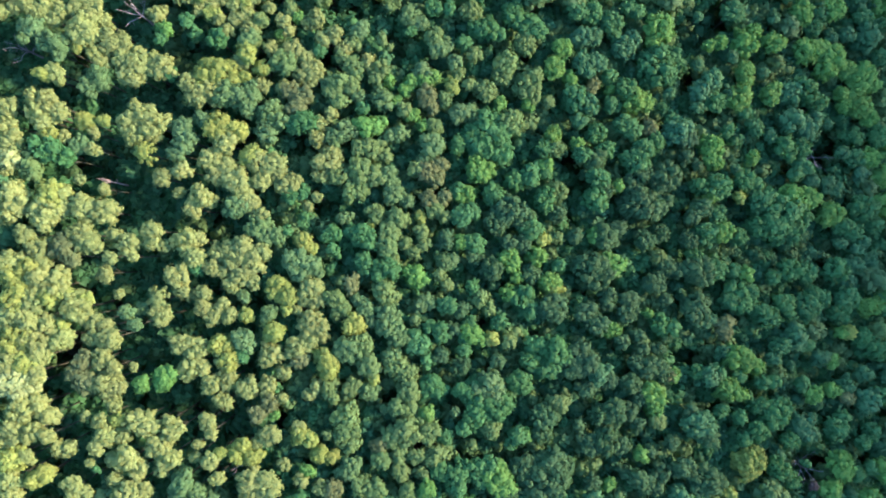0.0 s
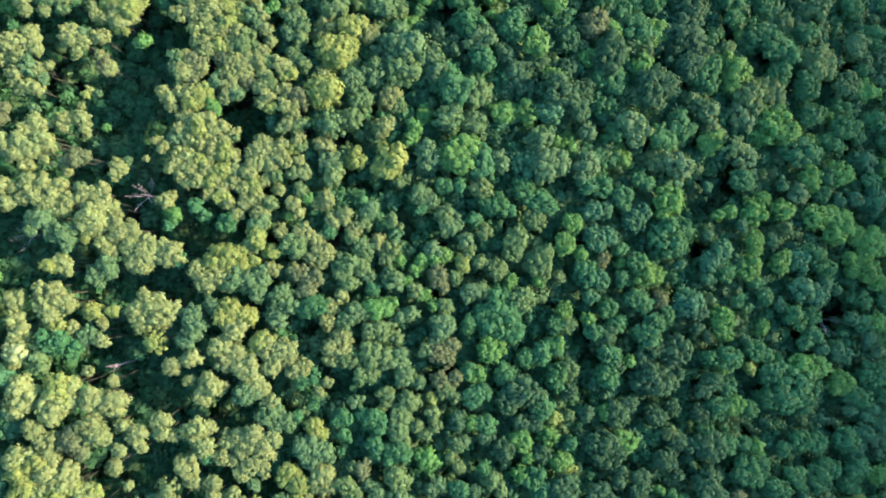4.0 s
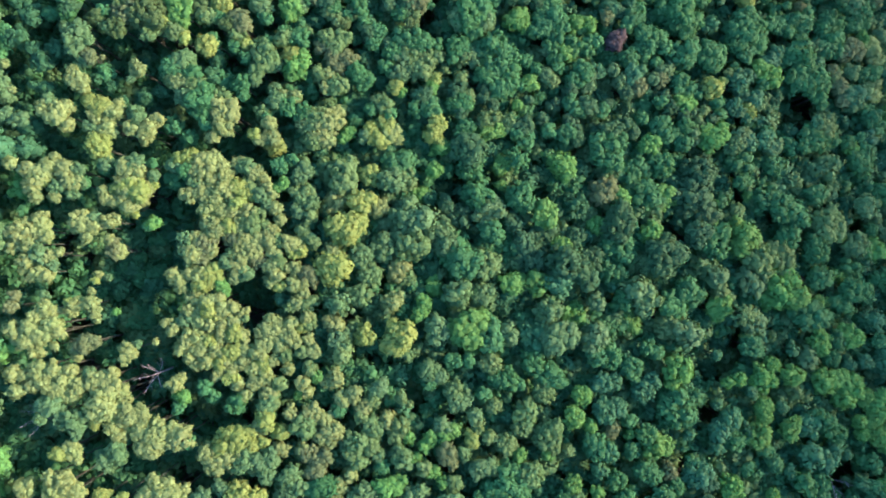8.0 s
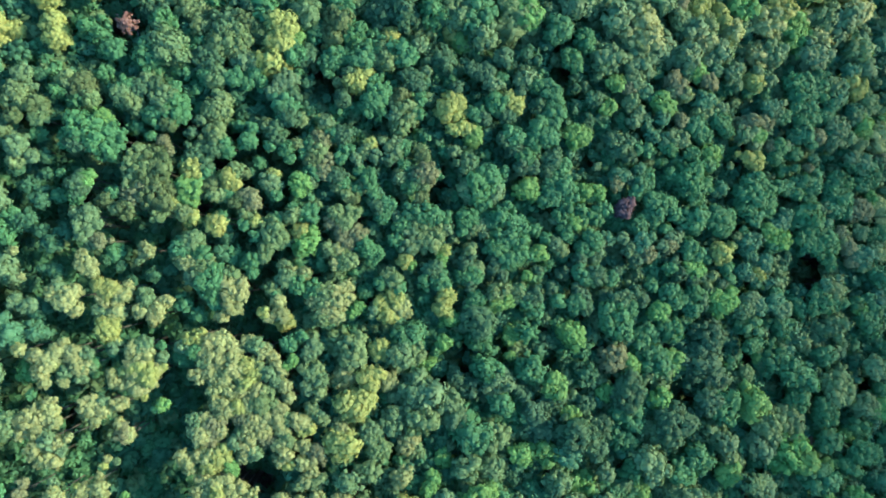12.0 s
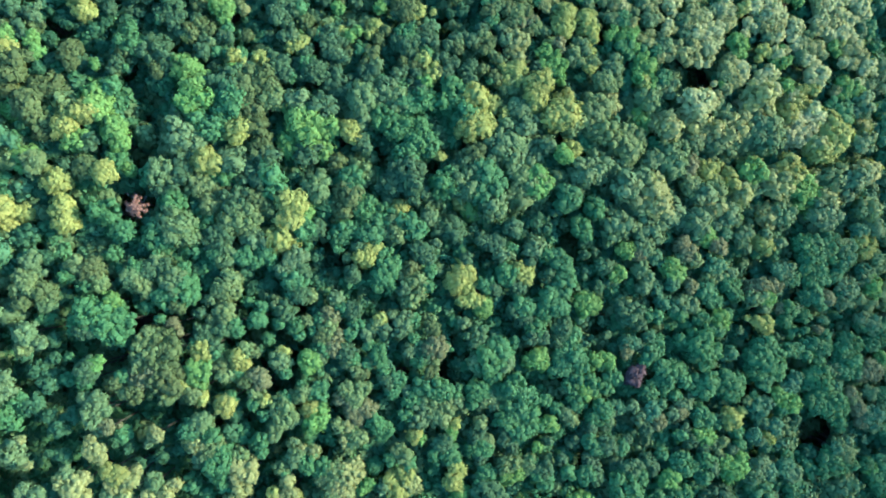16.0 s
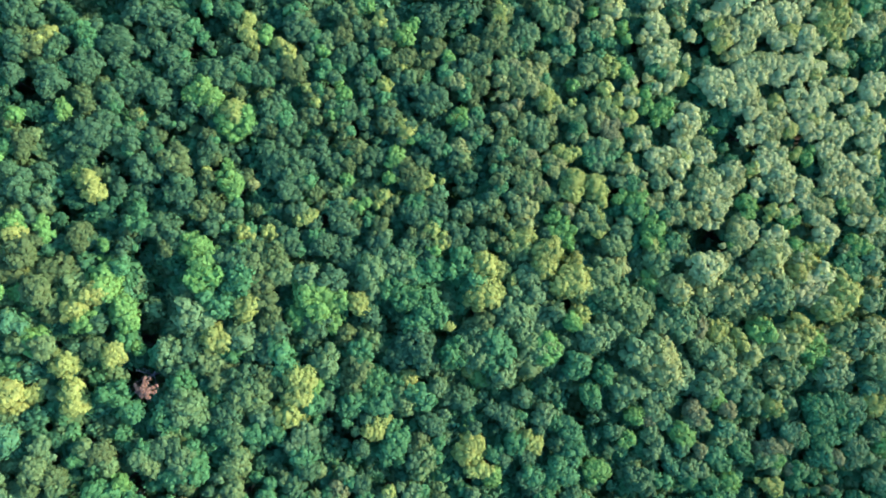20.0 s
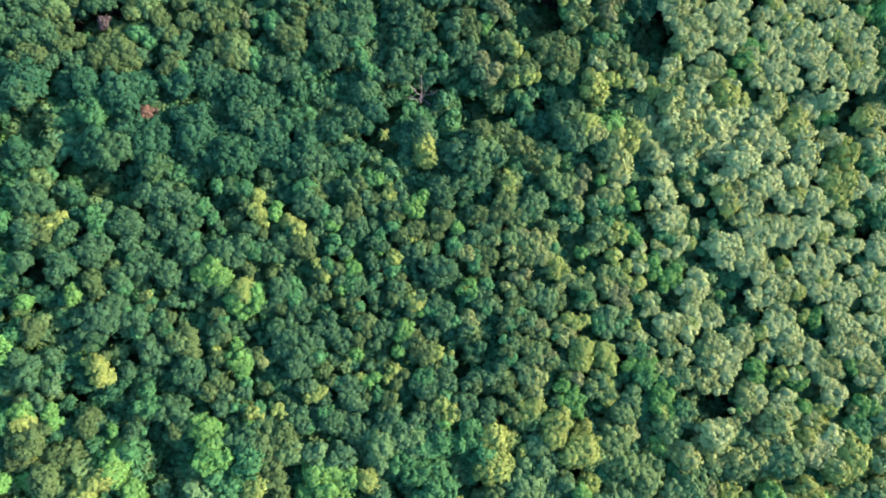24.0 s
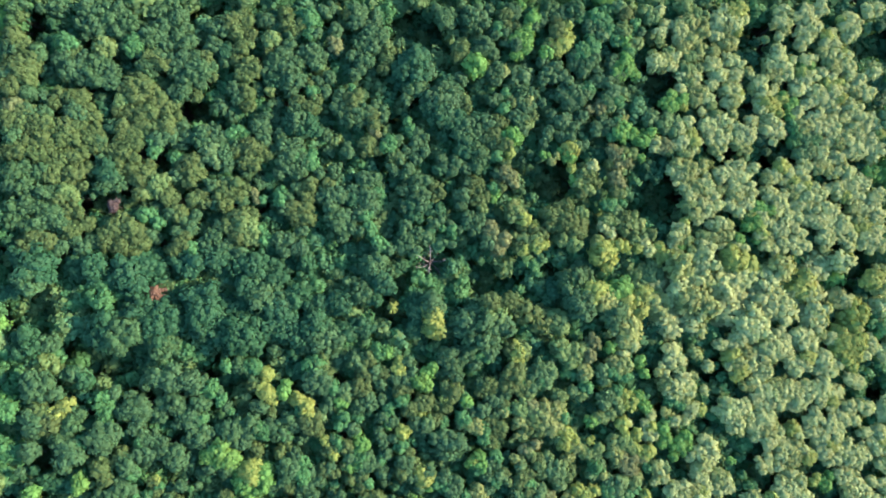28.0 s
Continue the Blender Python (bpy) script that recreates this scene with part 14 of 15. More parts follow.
hornbeam(59.2,-40.2,1.8,0.0,"green")
young(62.1,-37.6,1.4,"green")
walnut(63.8,-39.9,2.2,0.4,"withered")
walnut(63.4,-41.4,1.4,-0.4,"withered")
hornbeam(68.7,-38.2,2.2,0.4,"bright_green")
young(69.9,-39.8,1.4,"bright_green")
young(72.1,-39.9,1.4,"green")
young(74.9,-39.0,1.4,"green")
birch(40.0,-37.7,1.9,0.2,"dull_green")
young(41.5,-38.8,1.4,"dull_green")
oak(44.2,-40.0,2.7,0.9,"dull_green")
sycamore(42.8,-41.0,1.9,0.2,"dull_green")
young(47.9,-42.2,1.4,"lime")
birch(32.0,-39.3,2.1,0.4,"dull_green")
cherry(33.5,-40.8,1.5,-0.2,"dull_green")
sycamore(30.2,-38.4,1.5,-0.2,"dull_green")
young(27.2,-40.2,1.3,"bright_green")
birch(24.3,-39.7,1.5,-0.2,"dull_green")
hornbeam(36.0,-38.5,1.7,0.0,"dull_green")
young(35.5,-40.9,1.3,"dull_green")
oak(15.7,-38.0,4.1,1.2,"dull_green")
hornbeam(12.8,-37.0,2.4,0.7,"dull_green")
hornbeam(18.0,-38.9,2.4,0.7,"dull_green")
hornbeam(19.5,-37.2,1.7,0.0,"dull_green")
oak(8.5,-38.6,2.8,1.1,"bright_green")
cherry(7.2,-36.9,1.9,0.2,"green")
sycamore(5.8,-38.8,1.7,0.0,"green")
birch(4.8,-36.9,1.9,0.2,"green")
hornbeam(10.0,-41.1,1.7,0.0,"dull_green")
cherry(2.0,-24.0,2.3,0.5,"green")
young(1.1,-27.8,1.3,"grey_green")
hornbeam(2.0,-20.4,1.5,-0.2,"dull_green")
young(2.5,-17.6,1.3,"green")
young(2.5,-30.6,1.3,"green")
sycamore(1.1,-38.2,2.0,0.4,"green")
birch(2.5,-37.3,1.9,0.2,"green")
cherry(1.6,-40.0,1.7,0.0,"green")
under(23.7,-41.4,2.4,-6.3,"deep")
under(-63.7,-35.6,2.5,-6.6,"deep")
under(-46.0,-25.8,2.5,-6.0,"deep")
under(-23.8,-30.3,1.0,-5.9,"rust")
under(-10.3,-25.1,2.4,-5.5,"deep")
under(-66.4,-23.4,2.9,-7.3,"deep")
under(-52.3,-23.7,1.5,-5.6,"lime")
under(-49.9,-15.4,3.0,-7.6,"deep")
under(-49.2,-22.8,2.3,-5.6,"green")
under(-19.7,-16.3,2.2,-5.4,"green")
under(-3.9,-20.1,1.6,-7.1,"green")
under(43.2,-20.0,2.3,-6.5,"green")
under(-63.9,-5.5,2.9,-6.9,"deep")
under(-54.2,8.4,3.4,-7.3,"deep")
under(-16.1,0.5,2.8,-6.5,"green")
under(-14.6,2.5,2.2,-6.0,"lime")
under(-56.0,13.0,2.5,-5.3,"deep")
under(22.5,19.5,1.7,-6.7,"green")
under(-63.9,24.6,2.8,-7.5,"green")
under(-51.5,25.4,2.5,-5.4,"deep")
chestnut(-23.3,47.9,2.3,-0.3,"sage")
linden(-22.3,45.1,2.3,-0.2,"grey_green")
young(-21.7,43.0,2.1,"olive")
poplar(-18.0,45.9,2.1,-0.1,"lime")
poplar(-13.2,44.2,2.5,0.8,"lime")
poplar(-11.8,46.1,2.9,1.1,"lime")
elm(-5.1,46.5,2.9,0.0,"grey_green")
oak(-0.3,46.6,3.7,1.2,"bright_green")
maple(0.8,44.1,2.0,-1.0,"bright_green")
elm(3.6,45.4,2.9,0.6,"green")
young(6.8,45.7,2.0,"grey_green")
oak(11.7,44.7,3.4,-0.6,"blue_green")
oak(15.5,45.1,3.5,0.9,"grey_green")
young(22.0,45.2,2.6,"grey_green")
elm(24.7,47.0,2.0,-1.7,"green")
maple(29.8,46.5,2.0,-2.8,"bright_green")
oak(36.7,46.7,3.5,-1.0,"olive")
young(39.7,45.7,2.6,"grey_green")
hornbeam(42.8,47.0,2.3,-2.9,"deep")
under(47.2,44.3,2.6,-7.4,"deep")
linden(52.6,47.3,2.5,-0.6,"grey_green")
poplar(-23.3,57.5,3.2,0.2,"lime")
ash(-22.2,51.5,2.7,0.6,"grey_green")
ash(-19.6,48.6,2.3,-0.8,"olive")
chestnut(-19.0,52.6,2.3,-0.2,"olive")
linden(-18.5,59.3,2.3,0.2,"grey_green")
linden(-17.2,56.2,2.3,-0.5,"olive")
chestnut(-13.3,51.5,2.1,-0.0,"sage")
chestnut(-12.4,56.9,2.3,-1.2,"sage")
chestnut(-11.0,55.7,2.0,-2.2,"olive")
under(-10.7,50.5,1.6,-6.9,"green")
young(-8.5,49.3,1.6,"bright_green")
young(-7.6,51.5,1.4,"bright_green")
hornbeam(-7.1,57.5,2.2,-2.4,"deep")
maple(-6.1,54.1,1.8,-2.1,"bright_green")
under(-4.1,54.4,1.9,-6.7,"bright_green")
beech(-2.2,52.8,2.7,0.8,"grey_green")
oak(-2.2,59.7,3.5,-0.5,"green")
hickory(-1.2,58.1,3.1,0.9,"green")
beech(1.8,52.7,2.8,-0.9,"grey_green")
walnut(2.7,57.8,2.9,0.1,"olive")
elm(2.9,48.3,2.0,-2.6,"green")
hornbeam(5.9,50.3,2.0,-2.4,"deep")
maple(7.8,54.6,2.4,-0.8,"bright_green")
hornbeam(10.3,50.6,1.8,-4.5,"deep")
oak(11.3,58.4,3.4,-0.8,"dull_green")
maple(12.6,54.7,2.4,0.2,"bright_green")
linden(14.1,49.8,2.4,0.1,"grey_green")
hornbeam(15.7,54.7,2.4,0.2,"blue_green")
oak(17.4,57.8,3.7,1.7,"dull_green")
maple(19.0,49.3,2.6,-1.2,"bright_green")
elm(21.2,55.5,2.4,0.1,"dull_green")
elm(22.2,59.1,2.4,-1.3,"dull_green")
young(22.5,51.2,1.6,"grey_green")
hickory(26.4,55.9,2.6,-1.7,"green")
elm(27.9,51.4,2.4,0.1,"green")
maple(28.6,48.7,1.6,-2.3,"bright_green")
young(30.1,53.1,2.6,"grey_green")
beech(31.8,51.4,2.8,0.9,"grey_green")
linden(32.5,57.9,2.4,-1.0,"grey_green")
oak(35.0,59.3,4.4,1.3,"dull_green")
elm(36.8,50.1,3.0,0.1,"green")
elm(39.6,52.9,3.0,-0.3,"green")
linden(43.1,57.7,2.5,-0.9,"grey_green")
young(45.3,55.6,2.1,"grey_green")
poplar(45.5,49.7,2.5,-0.4,"bright_green")
chestnut(46.5,52.4,2.1,-1.4,"olive")
ash(49.4,49.0,3.6,1.5,"olive")
beech(52.6,54.5,3.1,-0.2,"grey_green")
oak(53.2,58.8,3.7,0.9,"olive")
oak(57.4,58.4,3.5,-0.6,"olive")
oak(57.7,53.5,4.1,0.8,"bright_green")
maple(60.7,51.5,2.9,0.9,"bright_green")
oak(62.9,48.4,3.5,0.9,"green")
ash(63.1,54.7,1.7,-3.0,"russet")
elm(65.6,55.3,2.5,0.3,"green")
maple(65.8,50.3,1.9,-1.2,"bright_green")
maple(70.8,55.6,1.7,-2.3,"bright_green")
hornbeam(71.4,58.7,2.4,-2.8,"deep")
oak(72.3,53.1,3.6,0.7,"green")
elm(72.8,56.7,2.8,-1.5,"green")
elm(76.1,51.4,2.6,-1.4,"green")
ash(-23.5,60.1,2.3,-1.0,"sage")
hickory(-23.1,68.7,2.7,-1.2,"sage")
poplar(-21.4,64.2,3.3,0.6,"lime")
poplar(-19.6,65.0,2.3,-0.3,"lime")
poplar(-18.6,68.8,2.7,0.1,"lime")
chestnut(-15.9,67.7,2.0,-1.2,"sage")
lower(-15.0,65.0,1.2,"grey_green")
linden(-14.8,61.0,2.5,-0.4,"grey_green")
linden(-11.0,67.5,2.4,-1.8,"grey_green")
oak(-10.9,65.8,3.5,0.3,"grey_green")
beech(-10.4,61.2,3.3,1.0,"olive")
maple(-8.6,70.4,1.8,-2.4,"bright_green")
young(-8.1,65.6,2.6,"grey_green")
beech(-5.1,63.8,2.7,-0.1,"grey_green")
linden(-4.1,61.8,2.3,-0.4,"grey_green")
elm(-4.1,68.6,2.8,-0.5,"dull_green")
elm(-1.7,66.5,3.0,-0.9,"dull_green")
beech(1.7,69.6,2.7,0.6,"green")
chestnut(2.9,61.3,2.0,-2.2,"green")
beech(3.7,67.6,2.7,0.6,"grey_green")
chestnut(3.7,63.7,2.4,0.2,"green")
maple(5.8,71.9,1.8,-0.9,"bright_green")
elm(7.8,65.4,2.4,-0.9,"dull_green")
oak(9.1,69.6,3.5,1.0,"green")
elm(9.8,61.4,3.0,-0.6,"dull_green")
maple(13.1,66.6,3.3,1.0,"bright_green")
elm(13.5,63.2,2.6,-1.7,"dull_green")
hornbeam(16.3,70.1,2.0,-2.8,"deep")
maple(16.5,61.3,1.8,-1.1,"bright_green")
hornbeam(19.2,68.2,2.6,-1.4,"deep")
elm(19.2,63.1,2.2,-1.8,"dull_green")
maple(23.2,64.6,1.8,-1.3,"bright_green")
walnut(24.7,71.2,2.8,-0.7,"rust")
oak(26.8,65.4,3.4,0.9,"dull_green")
oak(27.3,61.1,3.4,-0.7,"green")
maple(27.7,69.2,2.2,-0.4,"bright_green")
oak(32.2,70.1,3.5,-0.9,"green")
poplar(33.1,63.5,2.2,-1.0,"bright_green")
poplar(36.0,70.0,2.7,-1.3,"bright_green")
oak(41.1,70.0,4.1,-0.4,"dull_green")
oak(41.3,63.2,4.0,1.4,"dull_green")
elm(43.4,66.9,2.5,-1.1,"dull_green")
oak(44.8,62.0,3.5,0.5,"green")
hornbeam(47.4,71.3,2.1,-2.4,"deep")
elm(49.0,60.5,2.5,-1.6,"green")
hickory(49.9,67.7,2.7,-1.9,"olive")
maple(50.0,63.0,3.3,1.0,"bright_green")
maple(52.4,70.7,2.1,-2.6,"bright_green")
oak(55.5,69.8,3.6,-0.8,"green")
oak(58.3,67.8,4.8,0.4,"green")
oak(59.5,62.6,3.5,-0.1,"green")
elm(61.1,66.8,2.9,0.9,"green")
oak(64.5,60.5,4.6,1.0,"green")
elm(65.5,70.8,2.1,-0.7,"green")
oak(67.0,64.6,4.0,0.7,"olive")
chestnut(68.3,66.6,2.5,0.2,"olive")
hornbeam(72.8,69.4,1.9,-2.8,"deep")
beech(73.4,61.2,2.8,-0.5,"grey_green")
beech(75.0,68.7,3.0,0.7,"grey_green")
elm(76.5,64.2,2.1,-0.8,"green")
poplar(-61.0,77.3,2.4,0.5,"lime")
poplar(-33.1,78.5,1.9,-1.4,"lime")
linden(-24.7,74.5,2.5,-1.9,"olive")
hickory(-21.5,73.2,3.1,0.4,"olive")
under(-19.3,78.3,2.8,-5.3,"green")
poplar(-17.2,73.6,2.1,-0.2,"lime")
elm(-13.3,72.7,2.5,0.4,"grey_green")
elm(-12.0,75.5,3.3,-0.6,"green")
linden(-11.5,73.0,2.5,-1.0,"olive")
elm(-7.6,72.8,1.6,-3.0,"green")
young(-6.1,74.4,1.4,"bright_green")
maple(-5.1,78.4,2.0,-1.2,"bright_green")
elm(-4.1,75.3,2.0,-2.8,"green")
elm(-0.2,78.4,3.3,0.7,"dull_green")
hickory(0.3,75.4,2.8,-1.0,"green")
maple(5.8,75.4,2.2,-0.6,"bright_green")
ash(8.7,76.4,2.4,0.4,"green")
elm(12.1,74.2,2.0,-2.2,"dull_green")
hornbeam(14.2,74.2,2.0,-2.4,"deep")
maple(16.8,75.4,2.6,0.3,"bright_green")
oak(24.8,78.4,3.8,1.4,"green")
linden(25.6,75.2,2.5,-1.7,"grey_green")
oak(30.7,75.2,3.5,-1.1,"green")
linden(35.3,76.2,2.5,-0.8,"green")
oak(42.3,75.1,3.5,-0.7,"dull_green")
hornbeam(47.5,73.9,2.1,-2.6,"deep")
elm(50.2,77.1,3.1,-1.0,"green")
elm(50.3,73.0,2.5,-0.4,"green")
elm(57.6,76.0,2.7,-1.4,"green")
hornbeam(62.4,77.0,3.0,-2.7,"deep")
beech(67.8,76.0,3.0,-0.4,"grey_green")
elm(74.7,77.0,2.8,-0.2,"green")
elm(-79.9,131.8,1.8,-2.5,"green")
poplar(-79.0,127.4,2.5,-0.4,"lime")
poplar(-78.5,124.5,1.8,-2.5,"lime")
chestnut(-78.1,131.1,1.8,-3.0,"dull_olive")
under(-77.3,128.7,1.9,-6.5,"green")
poplar(-76.5,126.7,1.6,-2.4,"lime")
hornbeam(-76.1,122.8,2.2,-2.1,"deep")
under(-74.7,124.1,2.5,-7.4,"green")
under(-71.9,123.7,1.9,-7.3,"lime")
poplar(-71.0,131.9,2.2,-0.4,"lime")
poplar(-69.7,127.4,2.5,-0.2,"lime")
poplar(-69.2,125.2,2.0,-0.3,"lime")
under(-68.0,123.2,2.3,-6.5,"green")
under(-64.0,124.0,2.5,-6.5,"green")
beech(-63.1,126.8,3.1,0.6,"green")
elm(-60.9,123.7,2.2,-0.4,"green")
ash(-58.0,127.6,2.7,0.2,"russet")
elm(-55.0,122.4,2.8,0.1,"green")
beech(-54.3,125.0,2.8,-1.0,"green")
linden(-54.2,130.7,2.2,-0.6,"dull_green")
linden(-52.8,128.2,2.2,0.5,"green")
beech(-51.7,124.7,3.3,1.4,"grey_green")
chestnut(-48.7,131.5,2.4,-0.1,"olive")
linden(-48.6,125.6,2.5,-1.2,"green")
chestnut(-46.9,128.2,2.1,-0.3,"olive")
hickory(-46.7,130.3,2.6,-0.7,"dull_olive")
linden(-45.7,122.4,2.3,0.0,"dull_green")
beech(-43.1,128.7,2.8,0.7,"dull_green")
oak(-42.3,125.8,3.4,0.7,"olive")
chestnut(-40.1,128.9,2.4,0.2,"dull_olive")
young(-39.9,122.2,2.1,"grey_green")
chestnut(-36.9,127.4,2.5,0.0,"dull_olive")
poplar(-35.9,122.7,3.3,-0.4,"lime")
young(-35.7,130.1,2.1,"green")
poplar(-34.0,126.1,2.6,0.8,"lime")
poplar(-33.5,128.5,2.6,1.1,"lime")
young(-31.9,124.2,2.1,"green")
maple(-31.6,127.8,2.3,-1.1,"bright_green")
chestnut(-30.0,124.6,2.1,-1.2,"dull_green")
beech(-29.4,131.1,2.8,0.9,"grey_green")
linden(-28.8,128.6,2.5,-1.1,"green")
linden(-25.7,123.3,2.5,-1.1,"green")
chestnut(-25.4,127.8,2.5,-0.3,"dull_olive")
elm(-24.6,124.1,2.3,-0.4,"green")
hickory(-24.3,130.4,2.7,0.6,"dull_olive")
linden(-21.5,128.2,2.3,-0.1,"green")
hickory(-20.3,124.2,2.7,-0.1,"green")
linden(-18.2,126.4,2.5,-0.9,"green")
hickory(-16.9,124.1,2.6,-0.7,"olive")
poplar(-15.3,128.3,1.6,-0.9,"lime")
young(-13.0,125.2,2.6,"green")
young(-10.4,126.4,1.8,"grey_green")
linden(-9.4,129.3,2.4,-1.9,"grey_green")
elm(-6.6,124.4,2.8,-0.4,"dull_green")
poplar(-4.4,129.6,2.0,-1.8,"lime")
maple(-3.4,128.1,2.4,-1.9,"bright_green")
beech(0.9,129.1,2.8,0.4,"grey_green")
young(4.4,124.6,1.8,"dull_green")
hickory(6.1,130.6,2.6,-0.5,"olive")
hornbeam(9.0,124.9,2.6,-1.3,"deep")
elm(14.5,129.7,2.4,0.4,"green")
lower(16.3,130.9,2.1,"grey_green")
oak(17.0,124.6,3.6,0.4,"green")
oak(19.2,128.4,3.4,0.2,"green")
linden(22.9,126.6,2.2,-0.5,"grey_green")
beech(23.2,124.8,3.0,0.4,"grey_green")
elm(26.5,129.9,2.3,-1.5,"grey_green")
oak(29.0,125.7,4.1,0.3,"grey_green")
oak(29.6,130.6,4.4,2.1,"pale")
young(32.8,126.4,2.7,"grey_green")
oak(33.6,128.9,3.5,-0.2,"grey_green")
linden(36.4,126.5,2.5,-1.2,"grey_green")
chestnut(37.7,132.0,2.5,0.1,"olive")
beech(38.1,126.1,2.9,1.2,"grey_green")
young(38.9,130.9,2.7,"grey_green")
young(41.5,128.5,2.7,"pale")
chestnut(42.1,131.8,2.5,-0.1,"olive")
beech(43.6,127.0,3.1,-0.3,"grey_green")
hickory(47.9,131.6,2.9,-0.5,"pale")
linden(53.1,127.1,2.3,-1.2,"pale")
linden(55.7,127.4,2.5,-0.3,"grey_green")
maple(61.5,130.1,3.0,-0.7,"bright_green")
beech(63.1,127.5,3.2,0.5,"grey_green")
beech(64.7,130.1,3.2,-0.4,"pale")
under(-82.2,140.9,1.9,-5.4,"green")
chestnut(-78.5,135.2,2.2,-1.4,"olive")
maple(-77.4,143.2,2.0,-1.4,"bright_green")
maple(-75.8,135.5,2.4,-1.5,"bright_green")
chestnut(-74.6,143.9,2.5,0.7,"dull_olive")
chestnut(-73.6,142.2,2.5,-1.0,"olive")
chestnut(-73.3,134.5,2.0,0.5,"olive")
chestnut(-73.2,139.9,1.8,-1.2,"dull_olive")
ash(-69.5,134.3,1.8,-1.5,"dull_green")
poplar(-69.1,140.9,2.4,-0.4,"lime")
maple(-67.9,138.5,2.2,-0.5,"bright_green")
chestnut(-66.5,134.0,2.0,-0.4,"dull_olive")
poplar(-66.2,143.2,2.0,0.4,"lime")
young(-65.9,138.3,1.8,"dull_green")
poplar(-63.1,133.2,2.0,0.4,"lime")
elm(-62.2,135.5,1.7,-1.1,"green")
maple(-62.0,140.3,2.7,0.5,"bright_green")
maple(-60.9,138.4,2.6,0.2,"bright_green")
under(-60.3,140.0,2.9,-6.1,"deep")
maple(-59.7,134.0,2.0,-1.2,"bright_green")
under(-57.8,142.0,3.3,-5.5,"deep")
under(-56.6,143.9,2.8,-6.1,"deep")
young(-56.3,132.9,1.9,"green")
linden(-54.7,133.7,2.4,0.5,"grey_green")
linden(-53.5,138.0,2.2,-1.0,"grey_green")
young(-51.5,139.9,2.6,"grey_green")
young(-51.3,133.5,2.0,"dull_green")
linden(-51.0,143.5,2.3,-1.1,"grey_green")
chestnut(-50.9,135.1,2.4,-1.0,"dull_olive")
young(-50.2,138.5,2.6,"grey_green")
young(-48.8,142.5,1.9,"green")
poplar(-47.8,135.2,2.8,0.2,"lime")
linden(-46.9,140.8,2.2,0.4,"green")
elm(-45.2,133.2,2.4,-0.2,"green")
linden(-44.8,143.1,2.4,-0.0,"green")
young(-43.4,135.5,2.6,"grey_green")
poplar(-42.4,141.2,2.8,0.4,"lime")
beech(-40.2,133.1,3.0,0.0,"dull_green")
chestnut(-39.7,142.1,2.3,0.4,"dull_olive")
chestnut(-38.9,137.7,2.5,-0.2,"dull_olive")
young(-38.0,135.8,2.7,"dull_green")
young(-37.2,133.2,2.6,"green")
maple(-34.4,138.5,2.3,-0.7,"bright_green")
maple(-32.8,143.3,3.2,0.5,"bright_green")
oak(-31.4,141.4,3.6,0.6,"bright_green")
young(-31.3,137.7,2.7,"dull_green")
maple(-29.9,139.2,3.3,-1.1,"bright_green")
maple(-27.7,142.3,2.3,0.1,"bright_green")
chestnut(-26.5,135.8,1.9,-1.1,"dull_olive")
elm(-24.7,136.9,2.0,-2.4,"dull_green")
elm(-24.2,134.9,2.0,-2.6,"dull_green")
linden(-23.9,132.7,2.3,0.3,"green")
poplar(-23.9,140.9,2.1,0.6,"lime")
chestnut(-22.1,134.2,2.5,-1.1,"olive")
young(-22.0,139.3,2.1,"dull_green")
linden(-18.7,144.0,2.3,-0.5,"green")
hornbeam(-17.4,139.7,2.2,-2.7,"deep")
beech(-16.7,132.4,2.9,-0.0,"dull_green")
linden(-15.8,142.0,2.5,-0.0,"green")
linden(-14.3,137.2,2.3,0.4,"green")
oak(-14.3,134.4,3.7,0.8,"dull_green")
oak(-13.9,141.8,3.4,-1.1,"green")
beech(-13.3,132.4,3.3,0.7,"dull_green")
beech(-12.4,140.0,3.3,0.3,"green")
linden(-10.4,139.0,2.4,-0.2,"green")
poplar(-8.5,137.0,1.8,-0.4,"lime")
beech(-7.5,132.4,2.7,1.0,"green")
oak(-5.5,134.0,3.9,0.3,"dull_green")
elm(-5.4,142.6,2.4,-1.6,"green")
chestnut(-4.5,136.8,1.8,-0.9,"dull_olive")
beech(-3.6,132.2,2.9,0.8,"grey_green")
poplar(-3.5,141.9,2.2,0.4,"lime")
chestnut(-2.5,137.9,2.2,0.1,"dull_olive")
poplar(-2.0,142.8,3.0,0.3,"lime")
young(-1.6,134.0,2.6,"green")
oak(-0.1,132.2,3.7,1.2,"green")
young(0.5,142.7,1.4,"lime")
oak(2.4,138.9,3.4,0.8,"grey_green")
oak(4.4,139.8,4.0,0.8,"grey_green")
beech(5.6,136.5,3.0,-0.8,"grey_green")
young(6.7,143.5,2.6,"grey_green")
oak(7.5,132.7,3.6,0.0,"olive")
oak(7.7,138.5,3.4,-0.9,"grey_green")
maple(9.5,132.7,2.8,0.1,"bright_green")
young(10.8,139.4,2.6,"grey_green")
linden(12.9,133.3,2.2,-1.3,"grey_green")
maple(13.5,137.7,2.8,1.0,"bright_green")
oak(14.9,138.8,3.4,-0.8,"lime")
hickory(15.3,143.5,2.6,-0.3,"olive")
beech(17.5,134.6,2.8,0.9,"grey_green")
elm(18.2,140.2,2.0,-1.6,"green")
chestnut(19.5,143.4,2.4,-0.6,"olive")
hickory(20.8,142.0,2.6,0.5,"olive")
beech(21.2,136.1,3.1,-1.1,"grey_green")
chestnut(22.4,141.5,2.2,0.4,"olive")
